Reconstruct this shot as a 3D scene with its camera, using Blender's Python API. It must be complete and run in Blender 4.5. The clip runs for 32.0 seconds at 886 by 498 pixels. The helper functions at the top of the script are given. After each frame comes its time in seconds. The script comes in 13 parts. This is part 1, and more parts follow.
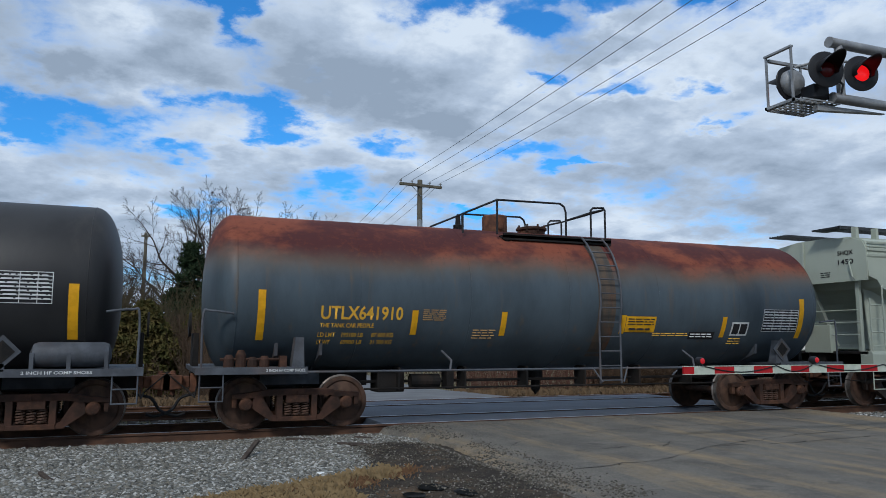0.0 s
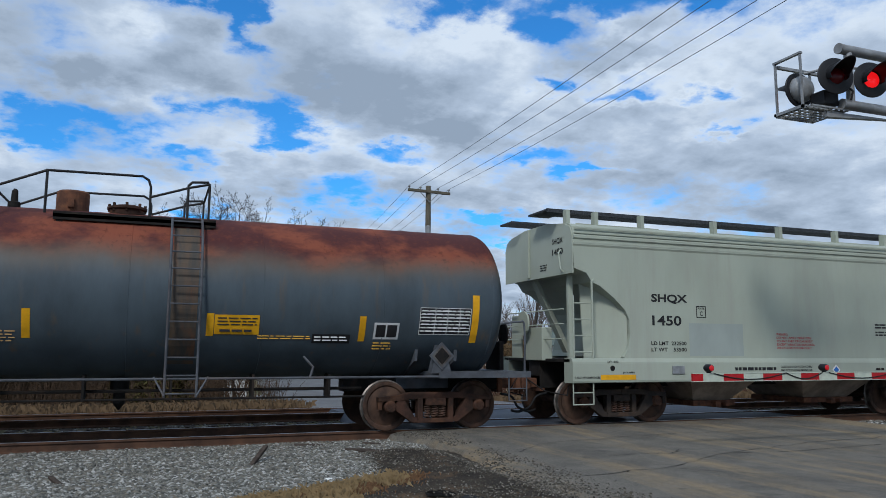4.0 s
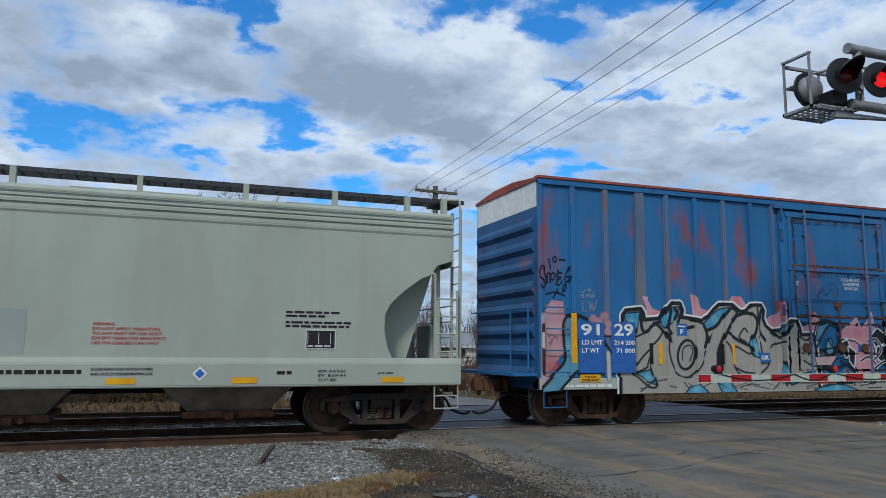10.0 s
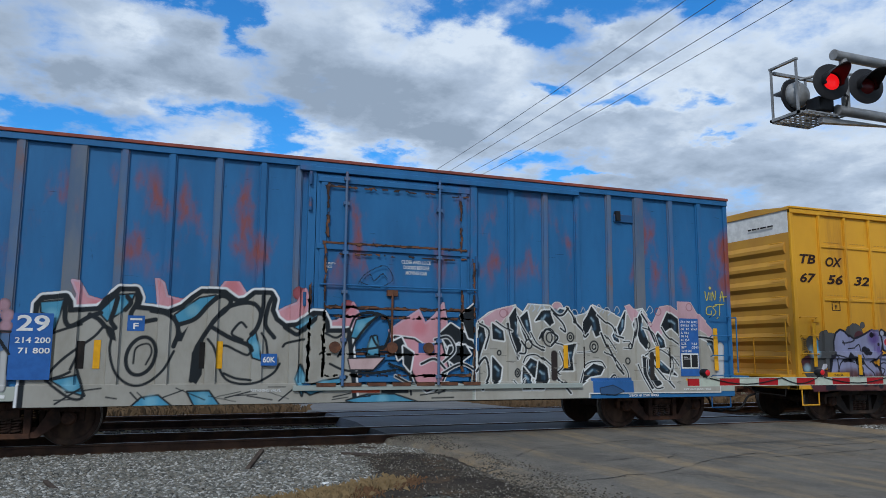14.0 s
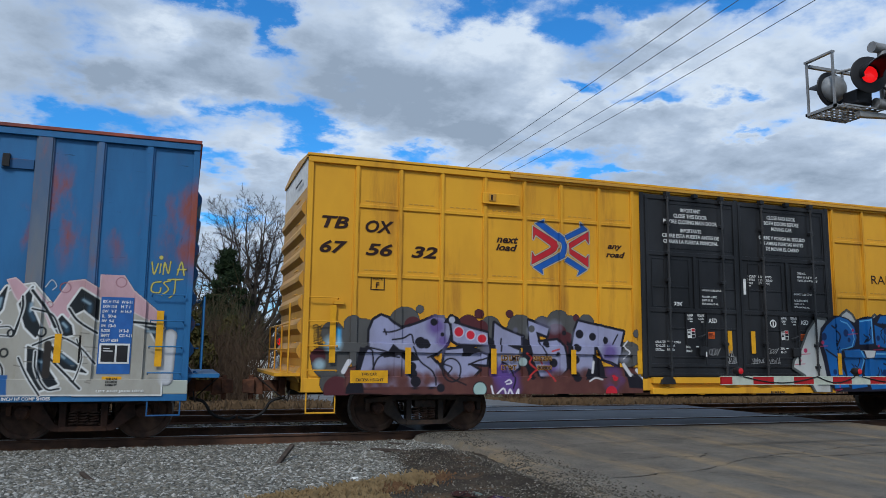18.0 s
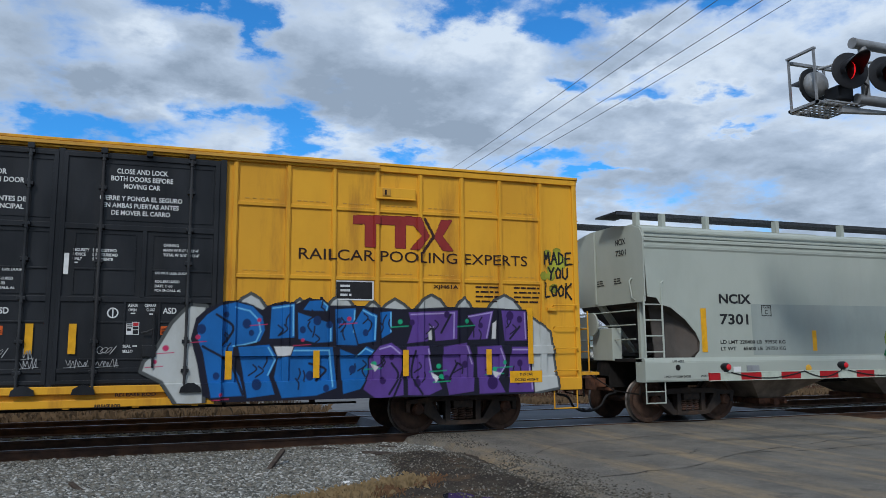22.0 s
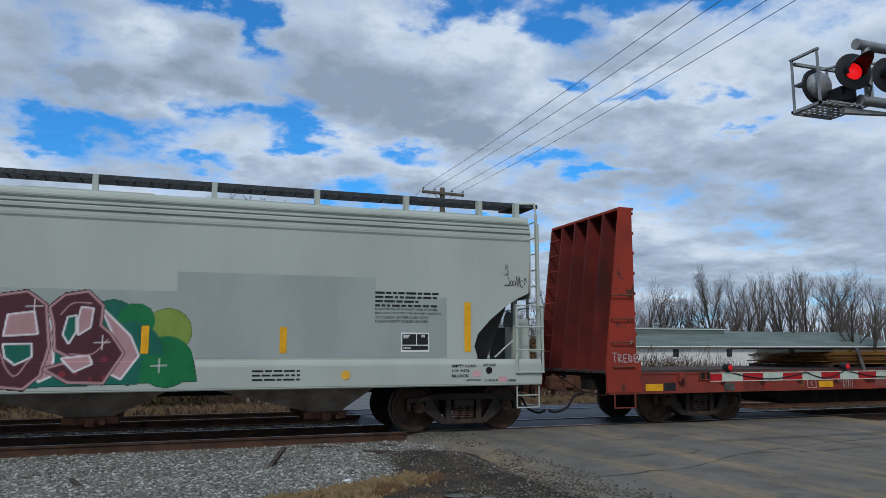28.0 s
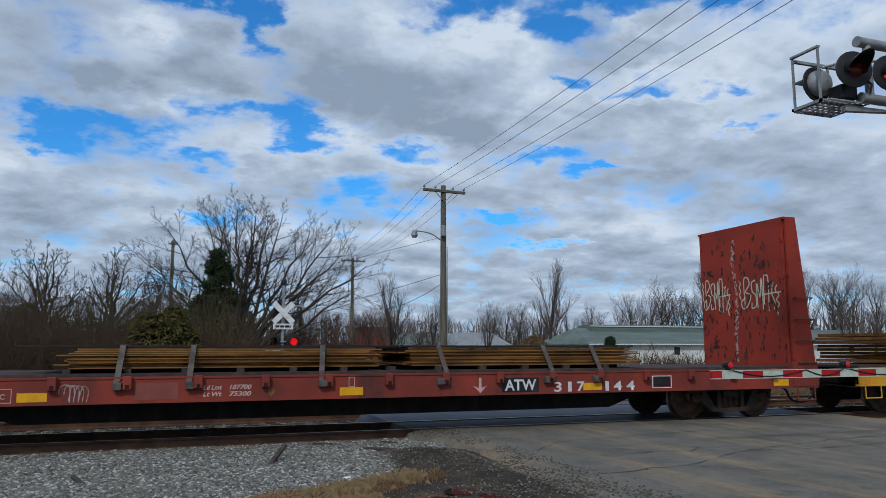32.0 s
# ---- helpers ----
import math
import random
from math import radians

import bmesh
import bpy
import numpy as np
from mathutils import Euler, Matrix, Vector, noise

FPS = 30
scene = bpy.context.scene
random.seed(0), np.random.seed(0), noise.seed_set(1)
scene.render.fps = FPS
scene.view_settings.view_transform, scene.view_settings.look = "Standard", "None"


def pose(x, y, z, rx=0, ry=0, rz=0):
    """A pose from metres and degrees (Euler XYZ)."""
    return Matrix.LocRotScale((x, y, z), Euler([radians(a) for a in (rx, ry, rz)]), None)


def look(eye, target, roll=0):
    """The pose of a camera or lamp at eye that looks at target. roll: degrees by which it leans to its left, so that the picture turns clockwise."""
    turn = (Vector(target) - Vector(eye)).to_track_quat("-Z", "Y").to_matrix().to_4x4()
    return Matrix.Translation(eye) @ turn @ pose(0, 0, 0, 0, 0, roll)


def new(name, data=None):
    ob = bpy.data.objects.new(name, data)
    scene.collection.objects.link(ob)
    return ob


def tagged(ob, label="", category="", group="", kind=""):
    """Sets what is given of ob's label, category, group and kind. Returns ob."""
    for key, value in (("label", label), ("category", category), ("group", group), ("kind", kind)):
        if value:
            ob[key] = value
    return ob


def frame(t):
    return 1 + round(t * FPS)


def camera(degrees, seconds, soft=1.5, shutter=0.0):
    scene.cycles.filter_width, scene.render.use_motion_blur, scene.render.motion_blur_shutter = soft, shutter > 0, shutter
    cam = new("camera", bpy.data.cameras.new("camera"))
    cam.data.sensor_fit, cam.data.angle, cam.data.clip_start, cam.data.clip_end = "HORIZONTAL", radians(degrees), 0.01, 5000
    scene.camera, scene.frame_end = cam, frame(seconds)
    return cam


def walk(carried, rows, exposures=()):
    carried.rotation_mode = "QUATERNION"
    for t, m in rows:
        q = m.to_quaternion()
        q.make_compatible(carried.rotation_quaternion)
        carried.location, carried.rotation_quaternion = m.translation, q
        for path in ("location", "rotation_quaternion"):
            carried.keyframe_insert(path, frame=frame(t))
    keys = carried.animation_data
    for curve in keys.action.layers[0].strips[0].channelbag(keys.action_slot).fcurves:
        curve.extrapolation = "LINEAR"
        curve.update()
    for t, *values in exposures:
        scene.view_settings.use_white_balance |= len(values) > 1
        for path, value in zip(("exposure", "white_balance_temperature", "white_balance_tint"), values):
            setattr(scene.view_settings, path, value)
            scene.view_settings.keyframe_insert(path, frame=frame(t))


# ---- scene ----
cam = camera(61.0, 32.0, soft=0.6)
PATH = [
    (0, look((0.015, -14.737, 1.522), (3.635, -5.498, 2.765), 0.10)),
    (0.5, look((0.012, -14.736, 1.522), (3.624, -5.493, 2.752), 0.15)),
    (1, look((0.016, -14.741, 1.521), (3.641, -5.504, 2.759), 0.11)),
    (1.5, look((0.013, -14.759, 1.531), (3.634, -5.523, 2.787), 0.16)),
    (2, look((0.008, -14.764, 1.530), (3.610, -5.522, 2.802), 0.19)),
    (2.5, look((0.007, -14.757, 1.529), (3.573, -5.503, 2.815), 0.16)),
    (3, look((0.011, -14.756, 1.530), (3.524, -5.486, 2.840), 0.27)),
    (3.5, look((0.006, -14.757, 1.524), (3.502, -5.482, 2.848), 0.23)),
    (5.5, look((0.009, -14.748, 1.526), (3.622, -5.515, 2.829), 0.58)),
    (6, look((0.016, -14.757, 1.528), (3.608, -5.516, 2.834), 0.72)),
    (6.5, look((0.014, -14.758, 1.527), (3.601, -5.518, 2.848), 0.77)),
    (7, look((0.011, -14.761, 1.532), (3.612, -5.526, 2.860), 0.77)),
    (7.5, look((0.002, -14.758, 1.529), (3.619, -5.533, 2.876), 0.79)),
    (8, look((0.005, -14.762, 1.526), (3.610, -5.534, 2.885), 0.72)),
    (8.5, look((0.008, -14.773, 1.533), (3.576, -5.529, 2.883), 0.55)),
    (9, look((0.010, -14.768, 1.526), (3.553, -5.513, 2.866), 0.44)),
    (9.5, look((0.004, -14.765, 1.522), (3.485, -5.485, 2.848), 0.48)),
    (10, look((0.007, -14.759, 1.525), (3.433, -5.458, 2.847), 0.42)),
    (10.5, look((0.001, -14.753, 1.524), (3.373, -5.431, 2.841), 0.44)),
    (11, look((-0.003, -14.742, 1.523), (3.343, -5.409, 2.824), 0.50)),
    (11.5, look((-0.008, -14.739, 1.525), (3.428, -5.439, 2.831), 0.41)),
    (12, look((-0.006, -14.755, 1.530), (3.469, -5.470, 2.839), 0.30)),
    (12.5, look((0.012, -14.761, 1.518), (3.481, -5.477, 2.850), 0.27)),
    (13, look((0.011, -14.749, 1.520), (3.500, -5.474, 2.861), 0.28)),
    (13.5, look((-0.002, -14.735, 1.520), (3.521, -5.475, 2.880), 0.33)),
    (14, look((-0.025, -14.748, 1.527), (3.548, -5.510, 2.900), 0.39)),
    (14.5, look((-0.017, -14.752, 1.530), (3.559, -5.515, 2.906), 0.54)),
    (16.5, look((-0.002, -14.748, 1.508), (3.323, -5.418, 2.887), 0.78)),
    (17, look((-0.013, -14.746, 1.507), (3.282, -5.405, 2.878), 0.88)),
    (17.5, look((-0.012, -14.741, 1.501), (3.211, -5.374, 2.867), 0.79)),
    (18, look((-0.016, -14.737, 1.496), (3.193, -5.362, 2.846), 0.69)),
    (18.5, look((-0.017, -14.732, 1.491), (3.207, -5.363, 2.844), 0.63)),
    (19, look((-0.007, -14.718, 1.480), (3.267, -5.368, 2.844), 0.48)),
    (19.5, look((-0.009, -14.713, 1.475), (3.291, -5.374, 2.852), 0.20)),
    (20, look((-0.012, -14.741, 1.483), (3.296, -5.404, 2.851), -0.04)),
    (20.5, look((0.003, -14.753, 1.493), (3.301, -5.411, 2.855), -0.21)),
    (21, look((0.037, -14.772, 1.498), (3.330, -5.429, 2.864), -0.42)),
    (21.5, look((0.024, -14.771, 1.509), (3.347, -5.437, 2.864), -0.47)),
    (22, look((0.001, -14.757, 1.521), (3.346, -5.431, 2.874), -0.44)),
    (22.5, look((-0.018, -14.744, 1.523), (3.325, -5.419, 2.889), -0.37)),
    (23, look((-0.012, -14.740, 1.513), (3.297, -5.403, 2.879), -0.34)),
    (23.5, look((-0.009, -14.735, 1.510), (3.302, -5.397, 2.871), -0.38)),
    (24, look((-0.005, -14.735, 1.505), (3.301, -5.397, 2.873), -0.43)),
    (24.5, look((-0.009, -14.740, 1.502), (3.298, -5.403, 2.876), -0.38)),
    (25, look((-0.003, -14.740, 1.500), (3.338, -5.417, 2.886), -0.27)),
    (25.5, look((-0.004, -14.730, 1.502), (3.348, -5.409, 2.873), -0.23)),
    (27.5, look((-0.011, -14.740, 1.502), (3.335, -5.417, 2.875), -0.10)),
    (28, look((-0.017, -14.736, 1.509), (3.323, -5.407, 2.857), -0.10)),
    (28.5, look((-0.007, -14.749, 1.510), (3.295, -5.406, 2.854), -0.09)),
    (29, look((-0.003, -14.735, 1.502), (3.299, -5.391, 2.837), -0.11)),
    (29.5, look((-0.002, -14.735, 1.500), (3.290, -5.387, 2.828), -0.10)),
    (30, look((0.003, -14.738, 1.498), (3.292, -5.385, 2.809), -0.05)),
    (30.5, look((0.004, -14.744, 1.505), (3.302, -5.396, 2.818), -0.14)),
    (31, look((-0.004, -14.756, 1.505), (3.299, -5.407, 2.808), -0.07)),
    (31.5, look((-0.006, -14.753, 1.505), (3.307, -5.409, 2.814), -0.08)),
    (32, look((-0.008, -14.756, 1.506), (3.316, -5.418, 2.825), -0.08)),
]
walk(cam, PATH, ((0, 0.0, 6100, 10), (25, 0.0, 6100, 10), (29, -0.15, 6100, 10), (32, -0.15, 6100, 10)))

# ---- world and sun ----
def build_world():
    w = bpy.data.worlds.new("sky")
    scene.world = w
    w.use_nodes = True
    nt = w.node_tree
    N, Lk = nt.nodes, nt.links
    N.clear()
    out = N.new("ShaderNodeOutputWorld")
    bg = N.new("ShaderNodeBackground")
    sky = N.new("ShaderNodeTexSky")
    sky.sky_type, sky.sun_disc = "NISHITA", False
    sky.sun_elevation, sky.sun_rotation = radians(42), radians(215)
    sky.air_density, sky.dust_density, sky.ozone_density = 1.0, 0.6, 2.0
    tc = N.new("ShaderNodeTexCoord")
    sep = N.new("ShaderNodeSeparateXYZ")
    Lk.new(tc.outputs["Generated"], sep.inputs[0])

    def m(op, a, b=None, c=None, clamp=False):
        n = N.new("ShaderNodeMath")
        n.operation, n.use_clamp = op, clamp
        for k, v in enumerate((a, b, c)):
            if v is None:
                continue
            if isinstance(v, (int, float)):
                n.inputs[k].default_value = v
            else:
                Lk.new(v, n.inputs[k])
        return n.outputs[0]

    # clouds lie on a flat layer above, so that they crowd towards the horizon
    z = m("ADD", m("MAXIMUM", sep.outputs[2], 0.0), 0.22)
    u, v = m("DIVIDE", sep.outputs[0], z), m("DIVIDE", sep.outputs[1], z)
    flat = N.new("ShaderNodeCombineXYZ")
    Lk.new(u, flat.inputs[0]), Lk.new(v, flat.inputs[1])

    def cloud(offset, scale, detail, rough=0.55, dist=0.35):
        add = N.new("ShaderNodeVectorMath")
        add.operation = "ADD"
        Lk.new(flat.outputs[0], add.inputs[0])
        add.inputs[1].default_value = offset
        n = N.new("ShaderNodeTexNoise")
        n.inputs["Scale"].default_value, n.inputs["Detail"].default_value = scale, detail
        n.inputs["Roughness"].default_value, n.inputs["Distortion"].default_value = rough, dist
        Lk.new(add.outputs[0], n.inputs["Vector"])
        return n.outputs["Fac"]

    big = cloud((5.6, 0.4, 0.0), 2.3, 9, 0.53, 0.1)
    up = cloud((5.6 + 0.03, 0.4 + 0.12, 0.0), 2.3, 5, 0.5, 0.1)
    fine = cloud((7.7, 2.2, 4.0), 7.5, 10, 0.62, 0.1)
    low = m("SUBTRACT", 1.0, m("MULTIPLY", sep.outputs[2], 1.6), clamp=True)
    dens = m("ADD", m("ADD", m("MULTIPLY", big, 0.56), m("MULTIPLY", fine, 0.34)), m("ADD", m("MULTIPLY", low, 0.045), 0.055))
    # bearing and height, drawn out of line by the wind so that the gaps have ragged edges
    wisp = cloud((1.3, 6.2, 2.0), 9.0, 6, 0.6, 0.0)
    wisp2 = cloud((4.3, 1.2, 7.0), 9.0, 6, 0.6, 0.0)
    bearing = m("ADD", m("ARCTAN2", sep.outputs[0], sep.outputs[1]), m("MULTIPLY", m("SUBTRACT", wisp, 0.5), 0.16))
    height = m("ADD", sep.outputs[2], m("MULTIPLY", m("SUBTRACT", wisp2, 0.5), 0.07))

    def blots(rows):
        total = None
        for a, e, wa, we in rows:
            d = m("ADD", m("POWER", m("ABSOLUTE", m("DIVIDE", m("SUBTRACT", bearing, a), wa)), 2.0), m("POWER", m("ABSOLUTE", m("DIVIDE", m("SUBTRACT", height, e), we)), 2.0))
            g = m("POWER", 2.718, m("MULTIPLY", d, -1.0))
            total = g if total is None else m("ADD", total, g)
        return total

    # the blue gaps, the shaded bellies and the sunlit heads of the larger clouds: bearing, height, half width, half height
    gaps = blots(((0.096, 0.397, 0.022, 0.034), (0.345, 0.423, 0.050, 0.021), (0.431, 0.434, 0.060, 0.017), (0.490, 0.408, 0.038, 0.018), (0.601, 0.417, 0.032, 0.022),
                  (0.544, 0.434, 0.05, 0.013), (-0.120, 0.272, 0.08, 0.014), (0.077, 0.305, 0.075, 0.014), (0.155, 0.287, 0.034, 0.025), (0.296, 0.256, 0.05, 0.014),
                  (0.500, 0.253, 0.075, 0.014), (0.516, 0.337, 0.018, 0.014), (0.613, 0.319, 0.045, 0.009), (0.713, 0.313, 0.032, 0.009), (0.732, 0.269, 0.042, 0.008),
                  (0.021, 0.419, 0.06, 0.012), (-0.155, 0.243, 0.028, 0.014), (0.035, 0.236, 0.055, 0.014), (0.235, 0.211, 0.09, 0.021)))
    gaps = m("ADD", gaps, blots(((0.140, 0.256, 0.035, 0.012), (0.554, 0.233, 0.04, 0.007), (0.417, 0.175, 0.04, 0.007), (0.491, 0.138, 0.055, 0.005), (0.75, 0.425, 0.1, 0.012), (0.05, 0.165, 0.06, 0.01))))
    belly = blots(((0.232, 0.335, 0.116, 0.040), (0.003, 0.374, 0.056, 0.030), (0.349, 0.284, 0.070, 0.021), (0.581, 0.366, 0.088, 0.019), (-0.124, 0.318, 0.056, 0.018)))
    thin = blots(((0.66, 0.425, 0.13, 0.03), (0.80, 0.36, 0.10, 0.05), (0.60, 0.335, 0.09, 0.018), (0.70, 0.29, 0.10, 0.012)))
    heads = blots(((0.411, 0.382, 0.055, 0.029), (-0.013, 0.303, 0.048, 0.013), (-0.066, 0.386, 0.040, 0.018), (0.254, 0.411, 0.039, 0.022), (0.196, 0.282, 0.045, 0.017), (0.473, 0.311, 0.046, 0.020),
                   (0.604, 0.395, 0.030, 0.015), (0.46, 0.19, 0.09, 0.012)))
    dens = m("ADD", m("SUBTRACT", dens, m("MULTIPLY", m("MINIMUM", m("ADD", gaps, m("MULTIPLY", thin, 0.5)), 1.1), 0.165)), m("MULTIPLY", m("ADD", belly, heads), 0.05))
    cover = N.new("ShaderNodeMapRange")
    cover.interpolation_type = "SMOOTHSTEP"
    Lk.new(dens, cover.inputs["Value"])
    cover.inputs["From Min"].default_value, cover.inputs["From Max"].default_value = 0.355, 0.53
    body = N.new("ShaderNodeMapRange")
    shade = m("ADD", m("SUBTRACT", dens, m("MULTIPLY", up, 0.6)), m("SUBTRACT", m("MULTIPLY", belly, 0.10), m("MULTIPLY", heads, 0.11)))
    Lk.new(shade, body.inputs["Value"])
    body.inputs["From Min"].default_value, body.inputs["From Max"].default_value = 0.12, 0.36
    ramp = N.new("ShaderNodeValToRGB")
    ramp.color_ramp.elements[0].position, ramp.color_ramp.elements[0].color = 0.0, (7.0, 7.75, 8.5, 1)
    ramp.color_ramp.elements[1].position, ramp.color_ramp.elements[1].color = 1.0, (3.0, 3.7, 4.6, 1)
    ramp.color_ramp.elements.new(0.45).color = (4.65, 5.5, 6.6, 1)
    Lk.new(body.outputs[0], ramp.inputs[0])
    tint = N.new("ShaderNodeMix")
    tint.data_type, tint.blend_type = "RGBA", "MULTIPLY"
    tint.inputs[0].default_value = 1.0
    Lk.new(sky.outputs[0], tint.inputs[6])
    tint.inputs[7].default_value = (0.33, 1.04, 1.6, 1)
    mix = N.new("ShaderNodeMix")
    mix.data_type = "RGBA"
    Lk.new(cover.outputs[0], mix.inputs[0])
    Lk.new(tint.outputs[2], mix.inputs[6])
    Lk.new(ramp.outputs[0], mix.inputs[7])
    Lk.new(mix.outputs[2], bg.inputs[0])
    bg.inputs[1].default_value = 0.1
    Lk.new(bg.outputs[0], out.inputs[0])


build_world()
sun = new("sun", bpy.data.lights.new("sun", "SUN"))
sun.data.energy, sun.data.angle, sun.data.color = 2.0, radians(9), (1.0, 0.955, 0.875)
sun.matrix_world = look((-20, -28, 30), (0, 0, 0))
scene.view_settings.exposure = 0.0


# ---- materials ----
def node_material(name):
    mat = bpy.data.materials.new(name)
    mat.use_nodes = True
    nt = mat.node_tree
    return mat, nt, nt.nodes, nt.links, nt.nodes["Principled BSDF"]


def noise_fac(nt, coord, scale, detail=6, rough=0.6, stretch=(1, 1, 1), lo=0.4, hi=0.6):
    N, Lk = nt.nodes, nt.links
    mp = N.new("ShaderNodeMapping")
    mp.inputs["Scale"].default_value = stretch
    Lk.new(coord, mp.inputs[0])
    n = N.new("ShaderNodeTexNoise")
    n.inputs["Scale"].default_value, n.inputs["Detail"].default_value, n.inputs["Roughness"].default_value = scale, detail, rough
    Lk.new(mp.outputs[0], n.inputs["Vector"])
    r = N.new("ShaderNodeMapRange")
    r.interpolation_type = "SMOOTHSTEP"
    r.inputs["From Min"].default_value, r.inputs["From Max"].default_value = lo, hi
    Lk.new(n.outputs["Fac"], r.inputs["Value"])
    return r.outputs[0], n.outputs["Fac"]


def mix_rgb(nt, fac, a, b, mode="MIX"):
    n = nt.nodes.new("ShaderNodeMix")
    n.data_type, n.blend_type = "RGBA", mode
    for k, v in ((0, fac), (6, a), (7, b)):
        if isinstance(v, (int, float)):
            n.inputs[k].default_value = v
        elif isinstance(v, tuple):
            n.inputs[k].default_value = (*v[:3], 1)
        else:
            nt.links.new(v, n.inputs[k])
    return n.outputs[2]


def bump(nt, bsdf, height, strength, distance=0.01):
    b = nt.nodes.new("ShaderNodeBump")
    b.inputs["Strength"].default_value, b.inputs["Distance"].default_value = strength, distance
    nt.links.new(height, b.inputs["Height"])
    nt.links.new(b.outputs[0], bsdf.inputs["Normal"])


def surface(name, col, col2=None, rough=0.6, metal=0.0, scale=3.0, stretch=(1, 1, 1), lo=0.35, hi=0.65, dirt=None, dirt_amount=0.5,
            dirt_scale=0.8, dirt_stretch=(1, 1, 0.25), dirt_lo=0.5, dirt_hi=0.7, bump_s=0.15, bump_d=0.005, fine=60.0, spec=0.22, coord="Object", vary=0.0):
    """A worn surface: two tones, dirt or rust in streaks and fine relief."""
    mat, nt, N, Lk, b = node_material(name)
    tc = N.new("ShaderNodeTexCoord").outputs[coord]
    col2 = col2 or tuple(c * 0.8 for c in col)
    f1, raw = noise_fac(nt, tc, scale, 8, 0.6, stretch, lo, hi)
    c = mix_rgb(nt, f1, col, col2)
    if dirt:
        f2, _ = noise_fac(nt, tc, dirt_scale, 9, 0.65, dirt_stretch, dirt_lo, dirt_hi)
        k = N.new("ShaderNodeMath")
        k.operation = "MULTIPLY"
        Lk.new(f2, k.inputs[0])
        k.inputs[1].default_value = dirt_amount
        c = mix_rgb(nt, k.outputs[0], c, dirt)
    if vary:
        info = N.new("ShaderNodeObjectInfo")
        k = N.new("ShaderNodeMath")
        k.operation = "MULTIPLY"
        Lk.new(info.outputs["Random"], k.inputs[0])
        k.inputs[1].default_value = vary
        c = mix_rgb(nt, k.outputs[0], c, tuple(x * 0.35 for x in col))
    Lk.new(c, b.inputs["Base Color"])
    b.inputs["Roughness"].default_value, b.inputs["Metallic"].default_value = rough, metal
    b.inputs["Specular IOR Level"].default_value = spec
    _, g = noise_fac(nt, tc, fine, 4)
    if bump_s:
        bump(nt, b, g, bump_s, bump_d)
    return mat


def plain(name, col, rough=0.5, metal=0.0):
    return surface(name, col, tuple(c * 0.82 for c in col), rough, metal, 6.0, bump_s=0.08)


def glow(name, col, strength):
    mat, nt, N, Lk, b = node_material(name)
    b.inputs["Base Color"].default_value = (*col, 1)
    b.inputs["Emission Color"].default_value = (*col, 1)
    b.inputs["Emission Strength"].default_value = strength
    b.inputs["Roughness"].default_value = 0.3
    return mat


def asphalt_material(name, col, col2, dust):
    """Worn asphalt: mottled binder, pale and dark aggregate, dusty wheel tracks along the road."""
    mat, nt, N, Lk, b = node_material(name)
    tc = N.new("ShaderNodeTexCoord").outputs["Object"]
    f1, _ = noise_fac(nt, tc, 0.9, 9, 0.7, (1, 1, 1), 0.36, 0.64)
    c = mix_rgb(nt, f1, col, col2)
    f2, _ = noise_fac(nt, tc, 0.8, 9, 0.66, (1.8, 0.2, 1), 0.46, 0.68)
    f3, _ = noise_fac(nt, tc, 5, 8, 0.7, (1, 1, 1), 0.22, 0.56)
    k = N.new("ShaderNodeMath")
    k.operation = "MULTIPLY"
    Lk.new(f2, k.inputs[0]), Lk.new(f3, k.inputs[1])
    c = mix_rgb(nt, k.outputs[0], c, dust)
    _, grain = noise_fac(nt, tc, 55, 6, 0.75)
    for lo, hi, amount, tone in ((0.54, 0.66, 0.55, (0.33, 0.30, 0.26)), (0.46, 0.34, 0.6, (0.04, 0.037, 0.034))):
        r = N.new("ShaderNodeMapRange")
        r.inputs["From Min"].default_value, r.inputs["From Max"].default_value, r.inputs["To Max"].default_value = lo, hi, amount
        Lk.new(grain, r.inputs["Value"])
        c = mix_rgb(nt, r.outputs[0], c, tone)
    stain, _ = noise_fac(nt, tc, 1.7, 7, 0.6, (1, 1, 1), 0.62, 0.68)
    k = N.new("ShaderNodeMath")
    k.operation = "MULTIPLY"
    Lk.new(stain, k.inputs[0])
    k.inputs[1].default_value = 0.5
    Lk.new(mix_rgb(nt, k.outputs[0], c, (0.055, 0.052, 0.048)), b.inputs["Base Color"])
    b.inputs["Roughness"].default_value, b.inputs["Specular IOR Level"].default_value = 0.85, 0.25
    bump(nt, b, grain, 0.9, 0.012)
    return mat


def paint_material():
    mat, nt, N, Lk, b = node_material("spray_paint")
    at = N.new("ShaderNodeVertexColor")
    at.layer_name = "paint"
    tc = N.new("ShaderNodeTexCoord").outputs["Object"]
    f, _ = noise_fac(nt, tc, 2.2, 8, 0.65, (1, 1, 0.5), 0.35, 0.75)
    Lk.new(mix_rgb(nt, f, at.outputs[0], mix_rgb(nt, 1.0, at.outputs[0], (0.78, 0.76, 0.72), "MULTIPLY")), b.inputs["Base Color"])
    b.inputs["Roughness"].default_value = 0.5
    b.inputs["Specular IOR Level"].default_value = 0.25
    return mat


